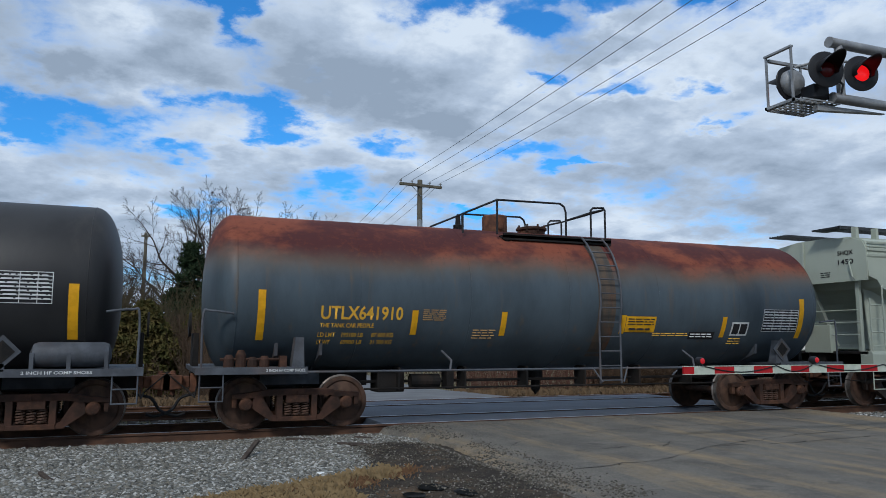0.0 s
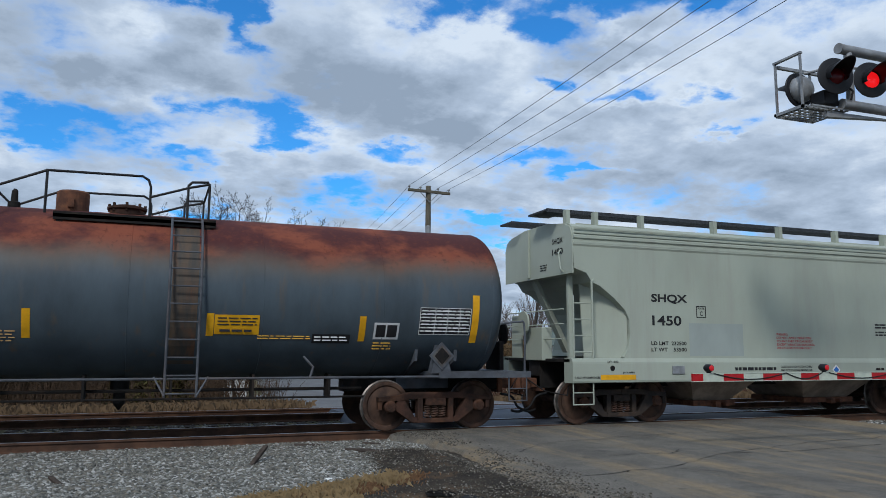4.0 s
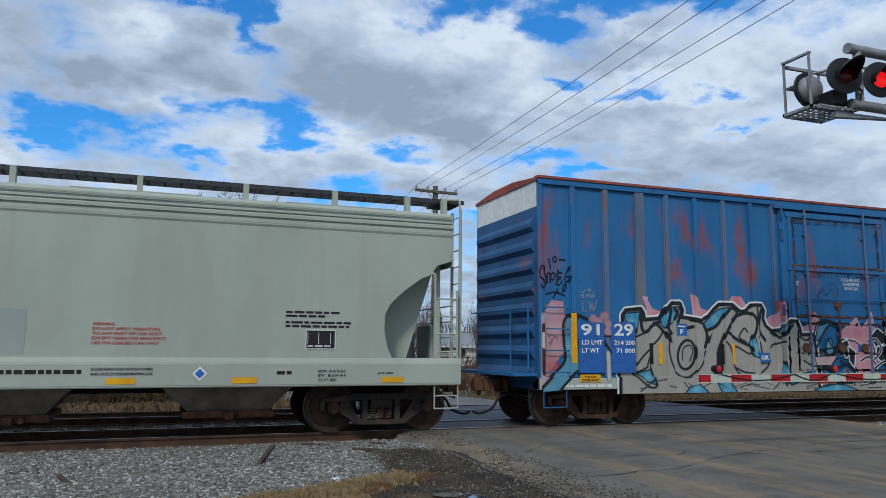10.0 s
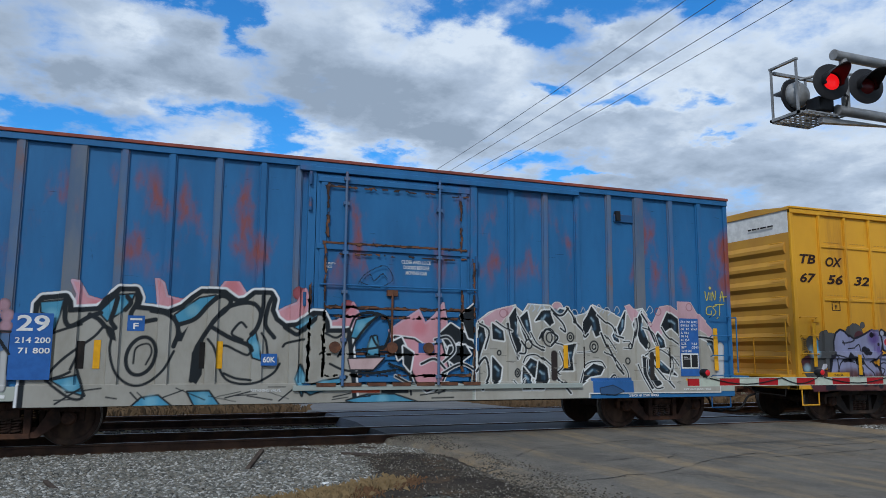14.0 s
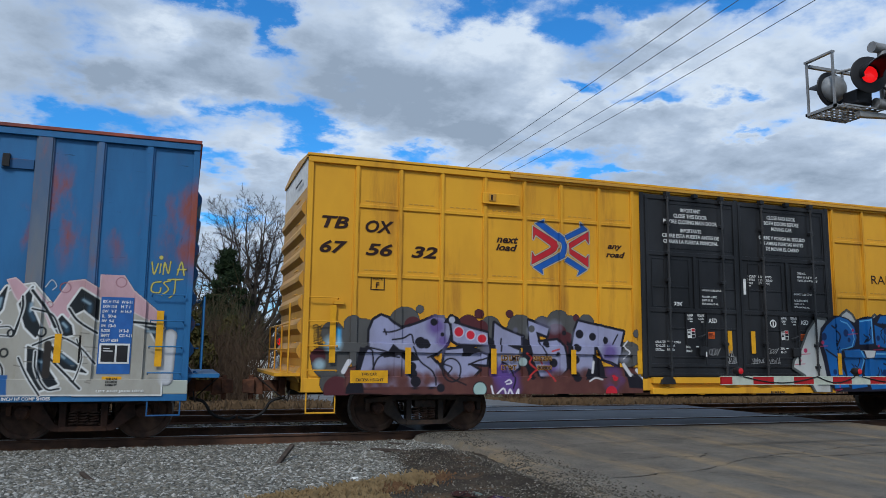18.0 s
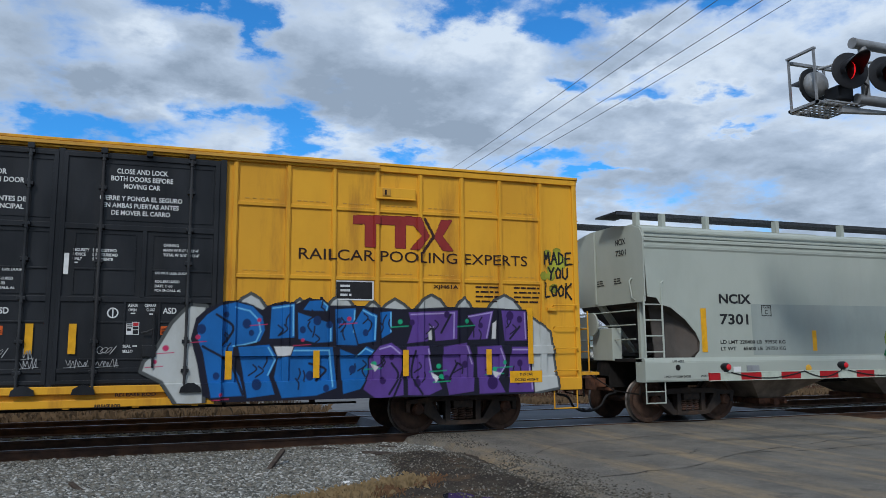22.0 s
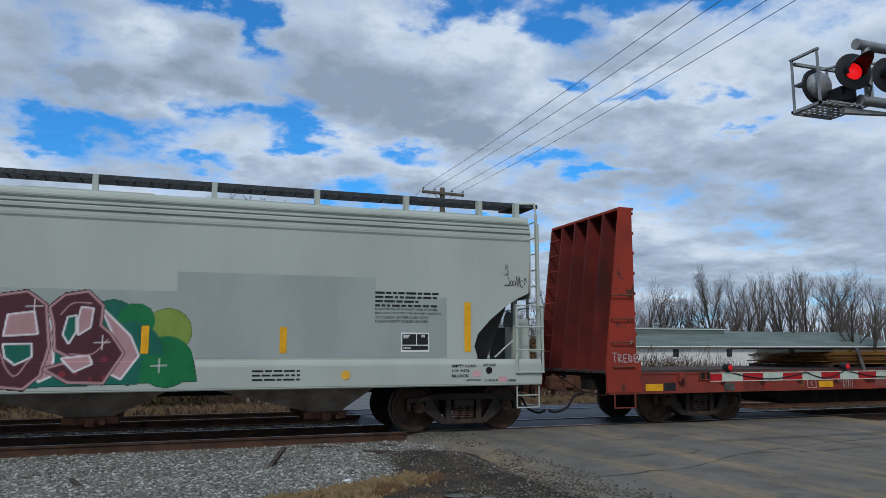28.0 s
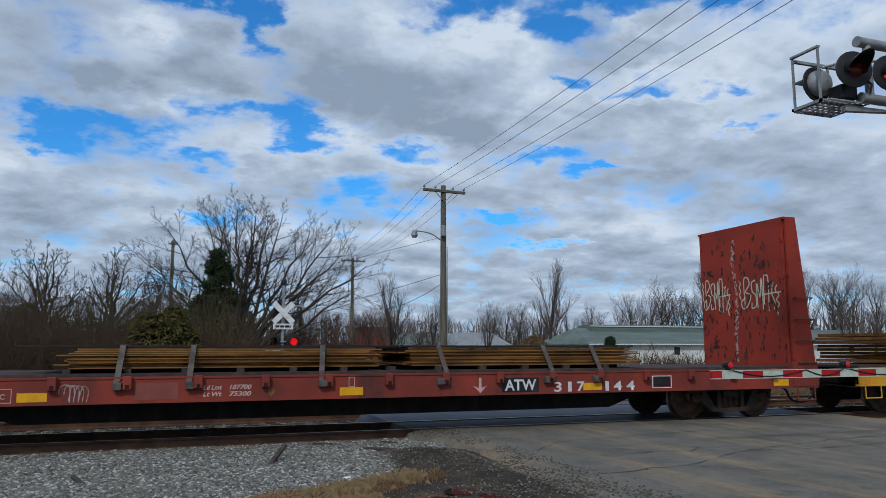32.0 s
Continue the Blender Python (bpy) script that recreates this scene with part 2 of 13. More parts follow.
def banded(name, base, base2, rust, rust2, z_mid, z_soft, wobble, rough=0.5, streak=(0.2, 0.18, 0.14)):
    """Painted steel whose upper part has rusted through, with a ragged lower edge and runs below it."""
    mat, nt, N, Lk, b = node_material(name)
    tc = N.new("ShaderNodeTexCoord").outputs["Object"]
    sep = N.new("ShaderNodeSeparateXYZ")
    Lk.new(tc, sep.inputs[0])
    _, wob = noise_fac(nt, tc, 0.55, 8, 0.62, (1, 1, 0.7))
    a = N.new("ShaderNodeMath")
    a.operation = "MULTIPLY_ADD"
    Lk.new(wob, a.inputs[0])
    a.inputs[1].default_value = wobble
    Lk.new(sep.outputs[2], a.inputs[2])
    r = N.new("ShaderNodeMapRange")
    r.interpolation_type = "SMOOTHSTEP"
    r.inputs["From Min"].default_value, r.inputs["From Max"].default_value = z_mid + wobble * 0.5 - z_soft, z_mid + wobble * 0.5 + z_soft
    Lk.new(a.outputs[0], r.inputs["Value"])
    f1, _ = noise_fac(nt, tc, 1.4, 9, 0.65, (1, 1, 0.35), 0.35, 0.7)
    c0 = mix_rgb(nt, f1, base, base2)
    fs, _ = noise_fac(nt, tc, 1.3, 6, 0.6, (4.0, 4.0, 0.25), 0.55, 0.8)
    k = N.new("ShaderNodeMath")
    k.operation = "MULTIPLY"
    Lk.new(fs, k.inputs[0])
    k.inputs[1].default_value = 0.65
    c0 = mix_rgb(nt, k.outputs[0], c0, streak)
    f2, _ = noise_fac(nt, tc, 0.42, 9, 0.62, (1, 1, 1.8), 0.44, 0.56)
    c1 = mix_rgb(nt, f2, rust, rust2)
    f3, _ = noise_fac(nt, tc, 9.0, 8, 0.75, (1, 1, 1), 0.5, 0.68)
    c1 = mix_rgb(nt, f3, c1, tuple(0.55 * x for x in rust))
    # a brown haze where the paint thins below the rust
    haze = N.new("ShaderNodeMapRange")
    haze.interpolation_type = "SMOOTHSTEP"
    haze.inputs["From Min"].default_value, haze.inputs["From Max"].default_value = z_mid + wobble * 0.5 - z_soft * 1.9, z_mid + wobble * 0.5 + z_soft * 0.2
    haze.inputs["To Max"].default_value = 0.65
    Lk.new(a.outputs[0], haze.inputs["Value"])
    c0 = mix_rgb(nt, haze.outputs[0], c0, (0.125, 0.088, 0.05))
    Lk.new(mix_rgb(nt, r.outputs[0], c0, c1), b.inputs["Base Color"])
    rr = N.new("ShaderNodeMapRange")
    rr.inputs["To Min"].default_value, rr.inputs["To Max"].default_value = rough, 0.85
    Lk.new(r.outputs[0], rr.inputs["Value"])
    Lk.new(rr.outputs[0], b.inputs["Roughness"])
    b.inputs["Specular IOR Level"].default_value = 0.3
    _, g = noise_fac(nt, tc, 45, 5)
    bump(nt, b, g, 0.12, 0.004)
    return mat


def spotted(name, base, base2, rust, z_mid, z_half, x_scale, rough=0.5):
    """Painted car side with vertical rust patches in a band below the roof."""
    mat, nt, N, Lk, b = node_material(name)
    tc = N.new("ShaderNodeTexCoord").outputs["Object"]
    sep = N.new("ShaderNodeSeparateXYZ")
    Lk.new(tc, sep.inputs[0])
    # the band rises and falls along the side
    _, lift = noise_fac(nt, tc, 1.0, 3, 0.6, (1.35, 0, 0))
    lv = N.new("ShaderNodeMath")
    lv.operation = "MULTIPLY_ADD"
    lv.inputs[1].default_value, lv.inputs[2].default_value = 1.6, z_mid - 0.8
    Lk.new(lift, lv.inputs[0])
    d = N.new("ShaderNodeMath")
    d.operation = "SUBTRACT"
    Lk.new(sep.outputs[2], d.inputs[0])
    Lk.new(lv.outputs[0], d.inputs[1])
    ab = N.new("ShaderNodeMath")
    ab.operation = "ABSOLUTE"
    Lk.new(d.outputs[0], ab.inputs[0])
    band = N.new("ShaderNodeMapRange")
    band.interpolation_type = "SMOOTHSTEP"
    band.inputs["From Min"].default_value, band.inputs["From Max"].default_value = z_half * 0.35, z_half
    band.inputs["To Min"].default_value, band.inputs["To Max"].default_value = 1.0, 0.0
    Lk.new(ab.outputs[0], band.inputs["Value"])
    _, n1 = noise_fac(nt, tc, 1.0, 11, 0.6, (x_scale, 1, 0.7))
    # more rust towards both ends of the side
    ax = N.new("ShaderNodeMath")
    ax.operation = "ABSOLUTE"
    Lk.new(sep.outputs[0], ax.inputs[0])
    ends = N.new("ShaderNodeMapRange")
    ends.inputs["From Min"].default_value, ends.inputs["From Max"].default_value = 6.9, 7.5
    ends.inputs["To Max"].default_value = 0.14
    Lk.new(ax.outputs[0], ends.inputs["Value"])
    s = N.new("ShaderNodeMath")
    s.operation = "ADD"
    Lk.new(n1, s.inputs[0]), Lk.new(ends.outputs[0], s.inputs[1])
    mr = N.new("ShaderNodeMapRange")
    mr.interpolation_type = "SMOOTHSTEP"
    mr.inputs["From Min"].default_value, mr.inputs["From Max"].default_value = 0.49, 0.70
    Lk.new(s.outputs[0], mr.inputs["Value"])
    mk = N.new("ShaderNodeMath")
    mk.operation = "MULTIPLY"
    Lk.new(mr.outputs[0], mk.inputs[0]), Lk.new(band.outputs[0], mk.inputs[1])
    f1, _ = noise_fac(nt, tc, 1.2, 9, 0.65, (1.5, 1, 0.4), 0.35, 0.7)
    c = mix_rgb(nt, f1, base, base2)
    fs, _ = noise_fac(nt, tc, 2.0, 9, 0.7, (2.5, 1, 0.5), 0.64, 0.72)
    c = mix_rgb(nt, fs, c, tuple(0.45 * x for x in base))
    # scratches along the car
    fl, _ = noise_fac(nt, tc, 3.0, 6, 0.7, (0.5, 1, 9.0), 0.66, 0.70)
    c = mix_rgb(nt, fl, c, tuple(0.3 * x for x in base))
    Lk.new(mix_rgb(nt, mk.outputs[0], c, rust), b.inputs["Base Color"])
    b.inputs["Roughness"].default_value = rough
    b.inputs["Specular IOR Level"].default_value = 0.3
    _, g = noise_fac(nt, tc, 30, 5)
    bump(nt, b, g, 0.1, 0.004)
    return mat


M = {}
M["rail"] = surface("rail_steel", (0.10, 0.052, 0.032), (0.055, 0.031, 0.021), 0.7, 0.1, 3, dirt=(0.12, 0.06, 0.034), dirt_amount=0.5)
M["rail_top"] = surface("polished_rail", (0.45, 0.45, 0.46), (0.3, 0.3, 0.31), 0.28, 0.9, 5, bump_s=0.05)
M["tie"] = surface("tie_wood", (0.035, 0.026, 0.02), (0.018, 0.015, 0.012), 0.9, 0, 5, (6, 1, 1))
M["asphalt"] = asphalt_material("asphalt", (0.150, 0.138, 0.118), (0.095, 0.088, 0.077), (0.25, 0.19, 0.115))
M["far_asphalt"] = surface("far_asphalt", (0.15, 0.152, 0.155), (0.11, 0.112, 0.116), 0.8, 0, 1.0, bump_s=0.4, fine=70)
# Bluish crossing asphalt, darkened further to carry the shade under the train.
M["dark_asphalt"] = surface("shaded_crossing_asphalt", (0.062, 0.073, 0.094), (0.042, 0.049, 0.064), 0.6, 0, 1.2, bump_s=0.4, fine=80)
M["ballast_bed"] = surface("ballast_bed", (0.10, 0.095, 0.088), (0.03, 0.028, 0.026), 0.95, 0, 26, lo=0.4, hi=0.6, bump_s=1.0, bump_d=0.04, fine=30)
M["dirt"] = surface("dirt", (0.05, 0.04, 0.03), (0.026, 0.021, 0.017), 0.9, 0, 2.2, dirt=(0.14, 0.085, 0.045), dirt_amount=0.6, dirt_scale=1.6, dirt_stretch=(1, 1, 1),
                    bump_s=0.9, bump_d=0.03, fine=30)
M["field"] = surface("winter_field", (0.13, 0.105, 0.062), (0.075, 0.075, 0.035), 0.95, 0, 0.25, dirt=(0.2, 0.165, 0.1), dirt_amount=0.5, dirt_scale=2, dirt_stretch=(1, 1, 1),
                     bump_s=0.7, bump_d=0.04, fine=9)
M["stone"] = surface("ballast_stone", (0.36, 0.36, 0.35), (0.2, 0.2, 0.19), 0.85, 0, 9, dirt=(0.3, 0.25, 0.2), dirt_amount=0.6, dirt_scale=1.1, dirt_stretch=(1, 1, 1), bump_s=0.3, fine=70, vary=0.8)
M["truck"] = surface("cast_truck", (0.065, 0.032, 0.022), (0.028, 0.017, 0.013), 0.8, 0.1, 4, dirt=(0.14, 0.065, 0.035), dirt_amount=0.6, dirt_scale=3, dirt_stretch=(1, 1, 1))
M["truck_dark"] = surface("grimy_steel", (0.016, 0.014, 0.013), (0.008, 0.0075, 0.0075), 0.8, 0.0, 4, dirt=(0.055, 0.036, 0.026), dirt_amount=0.4, dirt_scale=3)
M["wheel"] = surface("wheel_steel", (0.085, 0.047, 0.032), (0.04, 0.025, 0.019), 0.7, 0.1, 5, dirt=(0.12, 0.075, 0.05), dirt_amount=0.5, dirt_scale=4)
M["tread"] = surface("wheel_rim", (0.2, 0.18, 0.165), (0.1, 0.085, 0.075), 0.45, 0.6, 6)
M["spring"] = surface("spring_steel", (0.13, 0.07, 0.05), (0.06, 0.04, 0.03), 0.7, 0.2, 8)
M["coupler"] = surface("rusty_coupler", (0.16, 0.07, 0.04), (0.08, 0.04, 0.028), 0.85, 0.1, 6)
M["board"] = surface("galvanised_grating", (0.06, 0.066, 0.074), (0.03, 0.033, 0.037), 0.6, 0.2, 30, lo=0.42, hi=0.58, bump_s=0.6, fine=40)
M["truck_mid"] = surface("brown_grimed_steel", (0.034, 0.024, 0.018), (0.015, 0.012, 0.011), 0.75, 0.0, 4, dirt=(0.10, 0.055, 0.032), dirt_amount=0.55, dirt_scale=3, dirt_stretch=(1, 1, 1), spec=0.35)
# Darker copy of the bulkhead red: shade between the ribs is put into the colour.
M["bay_shade_red"] = surface("shaded_bulkhead_red", (0.14, 0.02, 0.015), (0.085, 0.015, 0.013), 0.75, 0, 1.2, dirt=(0.03, 0.016, 0.014), dirt_amount=0.6, dirt_scale=1.5)
M["far_twig"] = plain("far_bare_twigs", (0.12, 0.102, 0.092), 0.95)
M["black"] = surface("black_paint", (0.022, 0.022, 0.024), (0.012, 0.012, 0.013), 0.5, 0, 2, dirt=(0.06, 0.055, 0.05), dirt_amount=0.35, dirt_stretch=(3, 1, 0.3))
M["hose"] = plain("rubber_hose", (0.018, 0.018, 0.019), 0.7)
M["black_tank"] = surface("black_tank_paint", (0.026, 0.026, 0.027), (0.015, 0.015, 0.016), 0.5, 0, 0.9, (1, 1, 0.4), dirt=(0.055, 0.049, 0.043), dirt_amount=0.5, dirt_stretch=(1.5, 1, 0.2), spec=0.35)
M["rust_tank"] = banded("rusted_tank_paint", (0.066, 0.088, 0.106), (0.045, 0.06, 0.073), (0.2, 0.056, 0.03), (0.066, 0.018, 0.018), 3.08, 0.26, 0.7, 0.5, (0.13, 0.085, 0.045))
M["ladder_stain"] = surface("rust_stained_paint", (0.10, 0.072, 0.05), (0.06, 0.055, 0.05), 0.6, 0, 2.5, (3, 1, 0.4), dirt=(0.17, 0.07, 0.03), dirt_amount=0.7, dirt_scale=1.4, dirt_stretch=(2, 1, 0.4))
M["tank_trim"] = surface("tank_trim", (0.09, 0.10, 0.115), (0.055, 0.06, 0.07), 0.6, 0, 3, dirt=(0.12, 0.07, 0.045), dirt_amount=0.4)
M["hopper_grey"] = surface("hopper_grey_paint", (0.366, 0.403, 0.337), (0.322, 0.352, 0.294), 0.5, 0, 0.7, (1, 1, 0.5), dirt=(0.3, 0.3, 0.26), dirt_amount=0.4, dirt_scale=0.9, dirt_stretch=(2.5, 1, 0.2), bump_s=0.05)
M["hopper_light"] = surface("hopper_light_paint", (0.401, 0.433, 0.385), (0.356, 0.388, 0.342), 0.5, 0, 0.7, (1, 1, 0.5), dirt=(0.36, 0.36, 0.33), dirt_amount=0.3, dirt_scale=0.9, dirt_stretch=(2.5, 1, 0.2), bump_s=0.05)
M["hopper_patch"] = surface("patched_grey_paint", (0.315, 0.354, 0.33), (0.276, 0.313, 0.292), 0.55, 0, 1.2, (1, 1, 0.5), dirt=(0.26, 0.26, 0.24), dirt_amount=0.35)
M["outlet"] = surface("dusty_outlet", (0.3, 0.25, 0.2), (0.19, 0.15, 0.12), 0.8, 0, 2.5, dirt=(0.07, 0.06, 0.05), dirt_amount=0.5)
M["box_blue"] = spotted("faded_blue_paint", (0.024, 0.138, 0.325), (0.019, 0.11, 0.265), (0.24, 0.062, 0.042), 3.72, 1.15, 1.7)
M["box_post"] = surface("weathered_post", (0.06, 0.14, 0.29), (0.11, 0.15, 0.22), 0.6, 0, 1.6, (1, 1, 0.35), dirt=(0.22, 0.1, 0.065), dirt_amount=0.6, dirt_scale=1.3, dirt_stretch=(1.5, 1, 0.6))
M["box_wide"] = surface("bare_wide_post", (0.15, 0.17, 0.2), (0.08, 0.13, 0.22), 0.6, 0.1, 1.4, (1, 1, 0.3), dirt=(0.3, 0.1, 0.06), dirt_amount=0.7, dirt_scale=1.1, dirt_stretch=(2, 1, 0.5))
M["box_end"] = surface("blue_end_paint", (0.025, 0.10, 0.24), (0.02, 0.075, 0.18), 0.55, 0, 1.2, dirt=(0.22, 0.09, 0.06), dirt_amount=0.6, dirt_scale=1.4, dirt_stretch=(0.5, 0.5, 2), dirt_lo=0.56, dirt_hi=0.68)
M["roof_rust"] = surface("rusted_roof_edge", (0.32, 0.08, 0.055), (0.2, 0.06, 0.05), 0.75, 0, 2, dirt=(0.1, 0.05, 0.05), dirt_amount=0.6)
M["yellow_car"] = surface("ochre_yellow_paint", (0.72, 0.365, 0.024), (0.62, 0.305, 0.022), 0.45, 0, 0.6, (1, 1, 0.5), dirt=(0.36, 0.15, 0.02), dirt_amount=0.7, dirt_scale=1.0, dirt_stretch=(2.0, 1, 0.3), bump_s=0.05)
M["yellow_end"] = surface("ochre_end_paint", (0.55, 0.3, 0.045), (0.48, 0.25, 0.04), 0.5, 0, 0.8, dirt=(0.4, 0.19, 0.05), dirt_amount=0.5)
M["door_black"] = surface("black_door_paint", (0.024, 0.0255, 0.029), (0.011, 0.0117, 0.0135), 0.3, 0, 1.2, (1, 1, 0.4), dirt=(0.03, 0.028, 0.027), dirt_amount=0.35, dirt_stretch=(2.5, 1, 0.2))
# End bay sheets: the recess's shade is in this colour, along with brown grime.
M["bay_grime_shade"] = surface("shaded_grimy_sheet", (0.095, 0.084, 0.076), (0.06, 0.053, 0.048), 0.8, 0, 1.5, (1, 1, 0.6), dirt=(0.085, 0.055, 0.038), dirt_amount=0.5)
M["door_rod"] = surface("worn_rod_paint", (0.045, 0.047, 0.05), (0.02, 0.021, 0.023), 0.35, 0, 3.0, (1, 1, 0.3), dirt=(0.07, 0.06, 0.055), dirt_amount=0.35)
M["oxide"] = surface("oxide_red_paint", (0.25, 0.042, 0.026), (0.16, 0.033, 0.024), 0.7, 0, 0.9, dirt=(0.05, 0.028, 0.024), dirt_amount=0.7, dirt_scale=1.3, dirt_stretch=(1.4, 1.4, 0.6), dirt_lo=0.52, dirt_hi=0.7)
M["bulkhead_red"] = surface("bulkhead_red_paint", (0.30, 0.036, 0.02), (0.215, 0.03, 0.018), 0.65, 0, 0.9, dirt=(0.05, 0.025, 0.02), dirt_amount=0.85, dirt_scale=2.6, dirt_stretch=(1, 1.5, 0.8), dirt_lo=0.60, dirt_hi=0.64)
M["dull_ochre"] = plain("dull_ochre", (0.2, 0.1, 0.03), 0.7)
M["faded_red"] = surface("faded_red_paint", (0.24, 0.075, 0.06), (0.19, 0.055, 0.045), 0.7, 0, 2)
M["deck"] = surface("deck_wood", (0.07, 0.05, 0.045), (0.04, 0.03, 0.028), 0.9, 0, 4)
M["plate_edge"] = surface("rusty_steel_plate", (0.27, 0.125, 0.03), (0.11, 0.05, 0.017), 0.85, 0.0, 5, (0.3, 1, 1), vary=0.85)
M["plate_dark"] = surface("dark_steel_plate", (0.035, 0.03, 0.028), (0.02, 0.018, 0.017), 0.7, 0.2, 4)
M["strap"] = surface("grey_strap", (0.11, 0.105, 0.10), (0.06, 0.05, 0.045), 0.65, 0.1, 6, dirt=(0.12, 0.05, 0.03), dirt_amount=0.5, dirt_scale=4)
M["sign_yellow"] = plain("yellow_reflector", (0.74, 0.37, 0.012), 0.45)
M["white"] = plain("white_paint", (0.72, 0.73, 0.72), 0.55)
M["text_white"] = plain("white_stencil", (0.62, 0.63, 0.63), 0.6)
M["text_black"] = plain("black_stencil", (0.02, 0.02, 0.022), 0.6)
M["text_yellow"] = plain("yellow_stencil", (0.75, 0.42, 0.05), 0.6)
M["text_tan"] = plain("tan_stencil", (0.36, 0.22, 0.09), 0.6)
M["text_red"] = plain("red_stencil", (0.42, 0.05, 0.06), 0.6)
M["text_brown"] = plain("brown_stencil", (0.03, 0.013, 0.01), 0.6)
M["text_pale"] = plain("faded_stencil", (0.55, 0.38, 0.35), 0.6)
M["logo_red"] = plain("decal_red", (0.50, 0.03, 0.04), 0.5)
M["logo_blue"] = plain("decal_blue", (0.03, 0.14, 0.45), 0.5)
M["plate_blue"] = plain("blue_panel", (0.03, 0.12, 0.38), 0.5)
M["pink"] = plain("pink_panel", (0.62, 0.34, 0.36), 0.55)
M["galv"] = surface("galvanised_steel", (0.30, 0.31, 0.32), (0.2, 0.21, 0.22), 0.5, 0.3, 4, dirt=(0.16, 0.14, 0.12), dirt_amount=0.5, spec=0.4)
M["signal_black"] = surface("signal_black", (0.018, 0.019, 0.022), (0.012, 0.012, 0.014), 0.45, 0, 3)
M["lamp_red"] = glow("red_lamp_lit", (0.9, 0.008, 0.01), 0.8)
M["gate_lamp"] = glow("small_red_lamp", (0.5, 0.006, 0.012), 0.12)
M["lamp_dull"] = plain("red_lamp_dark", (0.10, 0.006, 0.008), 0.2)
M["gate_red"] = plain("gate_red", (0.40, 0.012, 0.016), 0.45)
M["gate_white"] = plain("gate_white", (0.47, 0.52, 0.44), 0.5)
M["pole_wood"] = surface("weathered_pole", (0.14, 0.125, 0.095), (0.09, 0.08, 0.06), 0.9, 0, 3, (3, 3, 0.3), dirt=(0.1, 0.12, 0.08), dirt_amount=0.5)
M["wire"] = plain("wire", (0.07, 0.07, 0.075), 0.5, 0.0)
M["bark"] = surface("winter_bark", (0.075, 0.062, 0.052), (0.04, 0.033, 0.028), 0.95, 0, 4, (2, 2, 0.5))
M["twig"] = plain("bare_twigs", (0.045, 0.034, 0.029), 0.95)
M["twig_brown"] = plain("brown_twigs", (0.068, 0.044, 0.028), 0.95)
M["twig_olive"] = plain("olive_twigs", (0.055, 0.044, 0.022), 0.95)
M["twig_red"] = plain("reddish_twigs", (0.09, 0.045, 0.032), 0.9)
M["cedar"] = surface("cedar_leaves", (0.06, 0.062, 0.018), (0.085, 0.062, 0.02), 0.9, 0, 3)
M["pine"] = surface("pine_needles", (0.014, 0.028, 0.012), (0.024, 0.038, 0.015), 0.9, 0, 3)
M["ivy"] = surface("ivy_leaves", (0.05, 0.085, 0.02), (0.03, 0.05, 0.015), 0.8, 0, 3)
M["straw"] = plain("dry_grass", (0.26, 0.185, 0.095), 0.9)
M["straw_rust"] = plain("rust_dry_grass", (0.17, 0.095, 0.05), 0.9)
M["straw_dull"] = plain("dull_dry_grass", (0.155, 0.105, 0.062), 0.9)
M["shingle"] = surface("green_shingles", (0.14, 0.175, 0.16), (0.10, 0.13, 0.118), 0.85, 0, 0.5, (0.4, 1, 3), bump_s=0.3, fine=12)
M["siding"] = surface("white_siding", (0.66, 0.66, 0.63), (0.56, 0.56, 0.53), 0.7, 0, 0.6)
M["window_dark"] = plain("dark_window", (0.03, 0.035, 0.04), 0.15)
M["brick_red"] = surface("red_wall", (0.26, 0.045, 0.035), (0.18, 0.04, 0.03), 0.8, 0, 1)
M["pale_wall"] = surface("pale_wall", (0.4, 0.35, 0.27), (0.34, 0.3, 0.23), 0.8, 0, 1)
M["wet"] = surface("puddle_water", (0.02, 0.02, 0.02), (0.015, 0.015, 0.015), 0.02, 0, 1, bump_s=0.0, spec=0.9)
M["leaf_litter"] = surface("scrap_wood", (0.07, 0.055, 0.045), (0.04, 0.03, 0.025), 0.9, 0, 8)
M["paint"] = paint_material()
# ---- helpers ----
def part(name, bm, material, parent, label="", smooth=False):
    """One mesh under a thing or a part; bm is a bmesh, or a mesh that is shared."""
    if isinstance(bm, bmesh.types.BMesh):
        me = bpy.data.meshes.new(name)
        bm.normal_update()
        bm.to_mesh(me)
        bm.free()
        if smooth:
            for p in me.polygons:
                p.use_smooth = True
            me.set_sharp_from_angle(angle=radians(40))
    else:
        me = bm
    if material and not me.materials:
        me.materials.append(material)
    ob = new(name, me)
    ob.parent = parent
    return tagged(ob, label)


def thing(name, label, category, m=None, group="", kind=""):
    ob = new(name)
    ob.empty_display_size = 0.2
    if m is not None:
        ob.matrix_world = m
    return tagged(ob, label, category, group, kind)


def box(bm, x0, x1, y0, y1, z0, z1):
    v = [bm.verts.new(p) for p in ((x0, y0, z0), (x1, y0, z0), (x1, y1, z0), (x0, y1, z0), (x0, y0, z1), (x1, y0, z1), (x1, y1, z1), (x0, y1, z1))]
    for f in ((3, 2, 1, 0), (4, 5, 6, 7), (0, 1, 5, 4), (1, 2, 6, 5), (2, 3, 7, 6), (3, 0, 4, 7)):
        bm.faces.new([v[i] for i in f])
    return bm


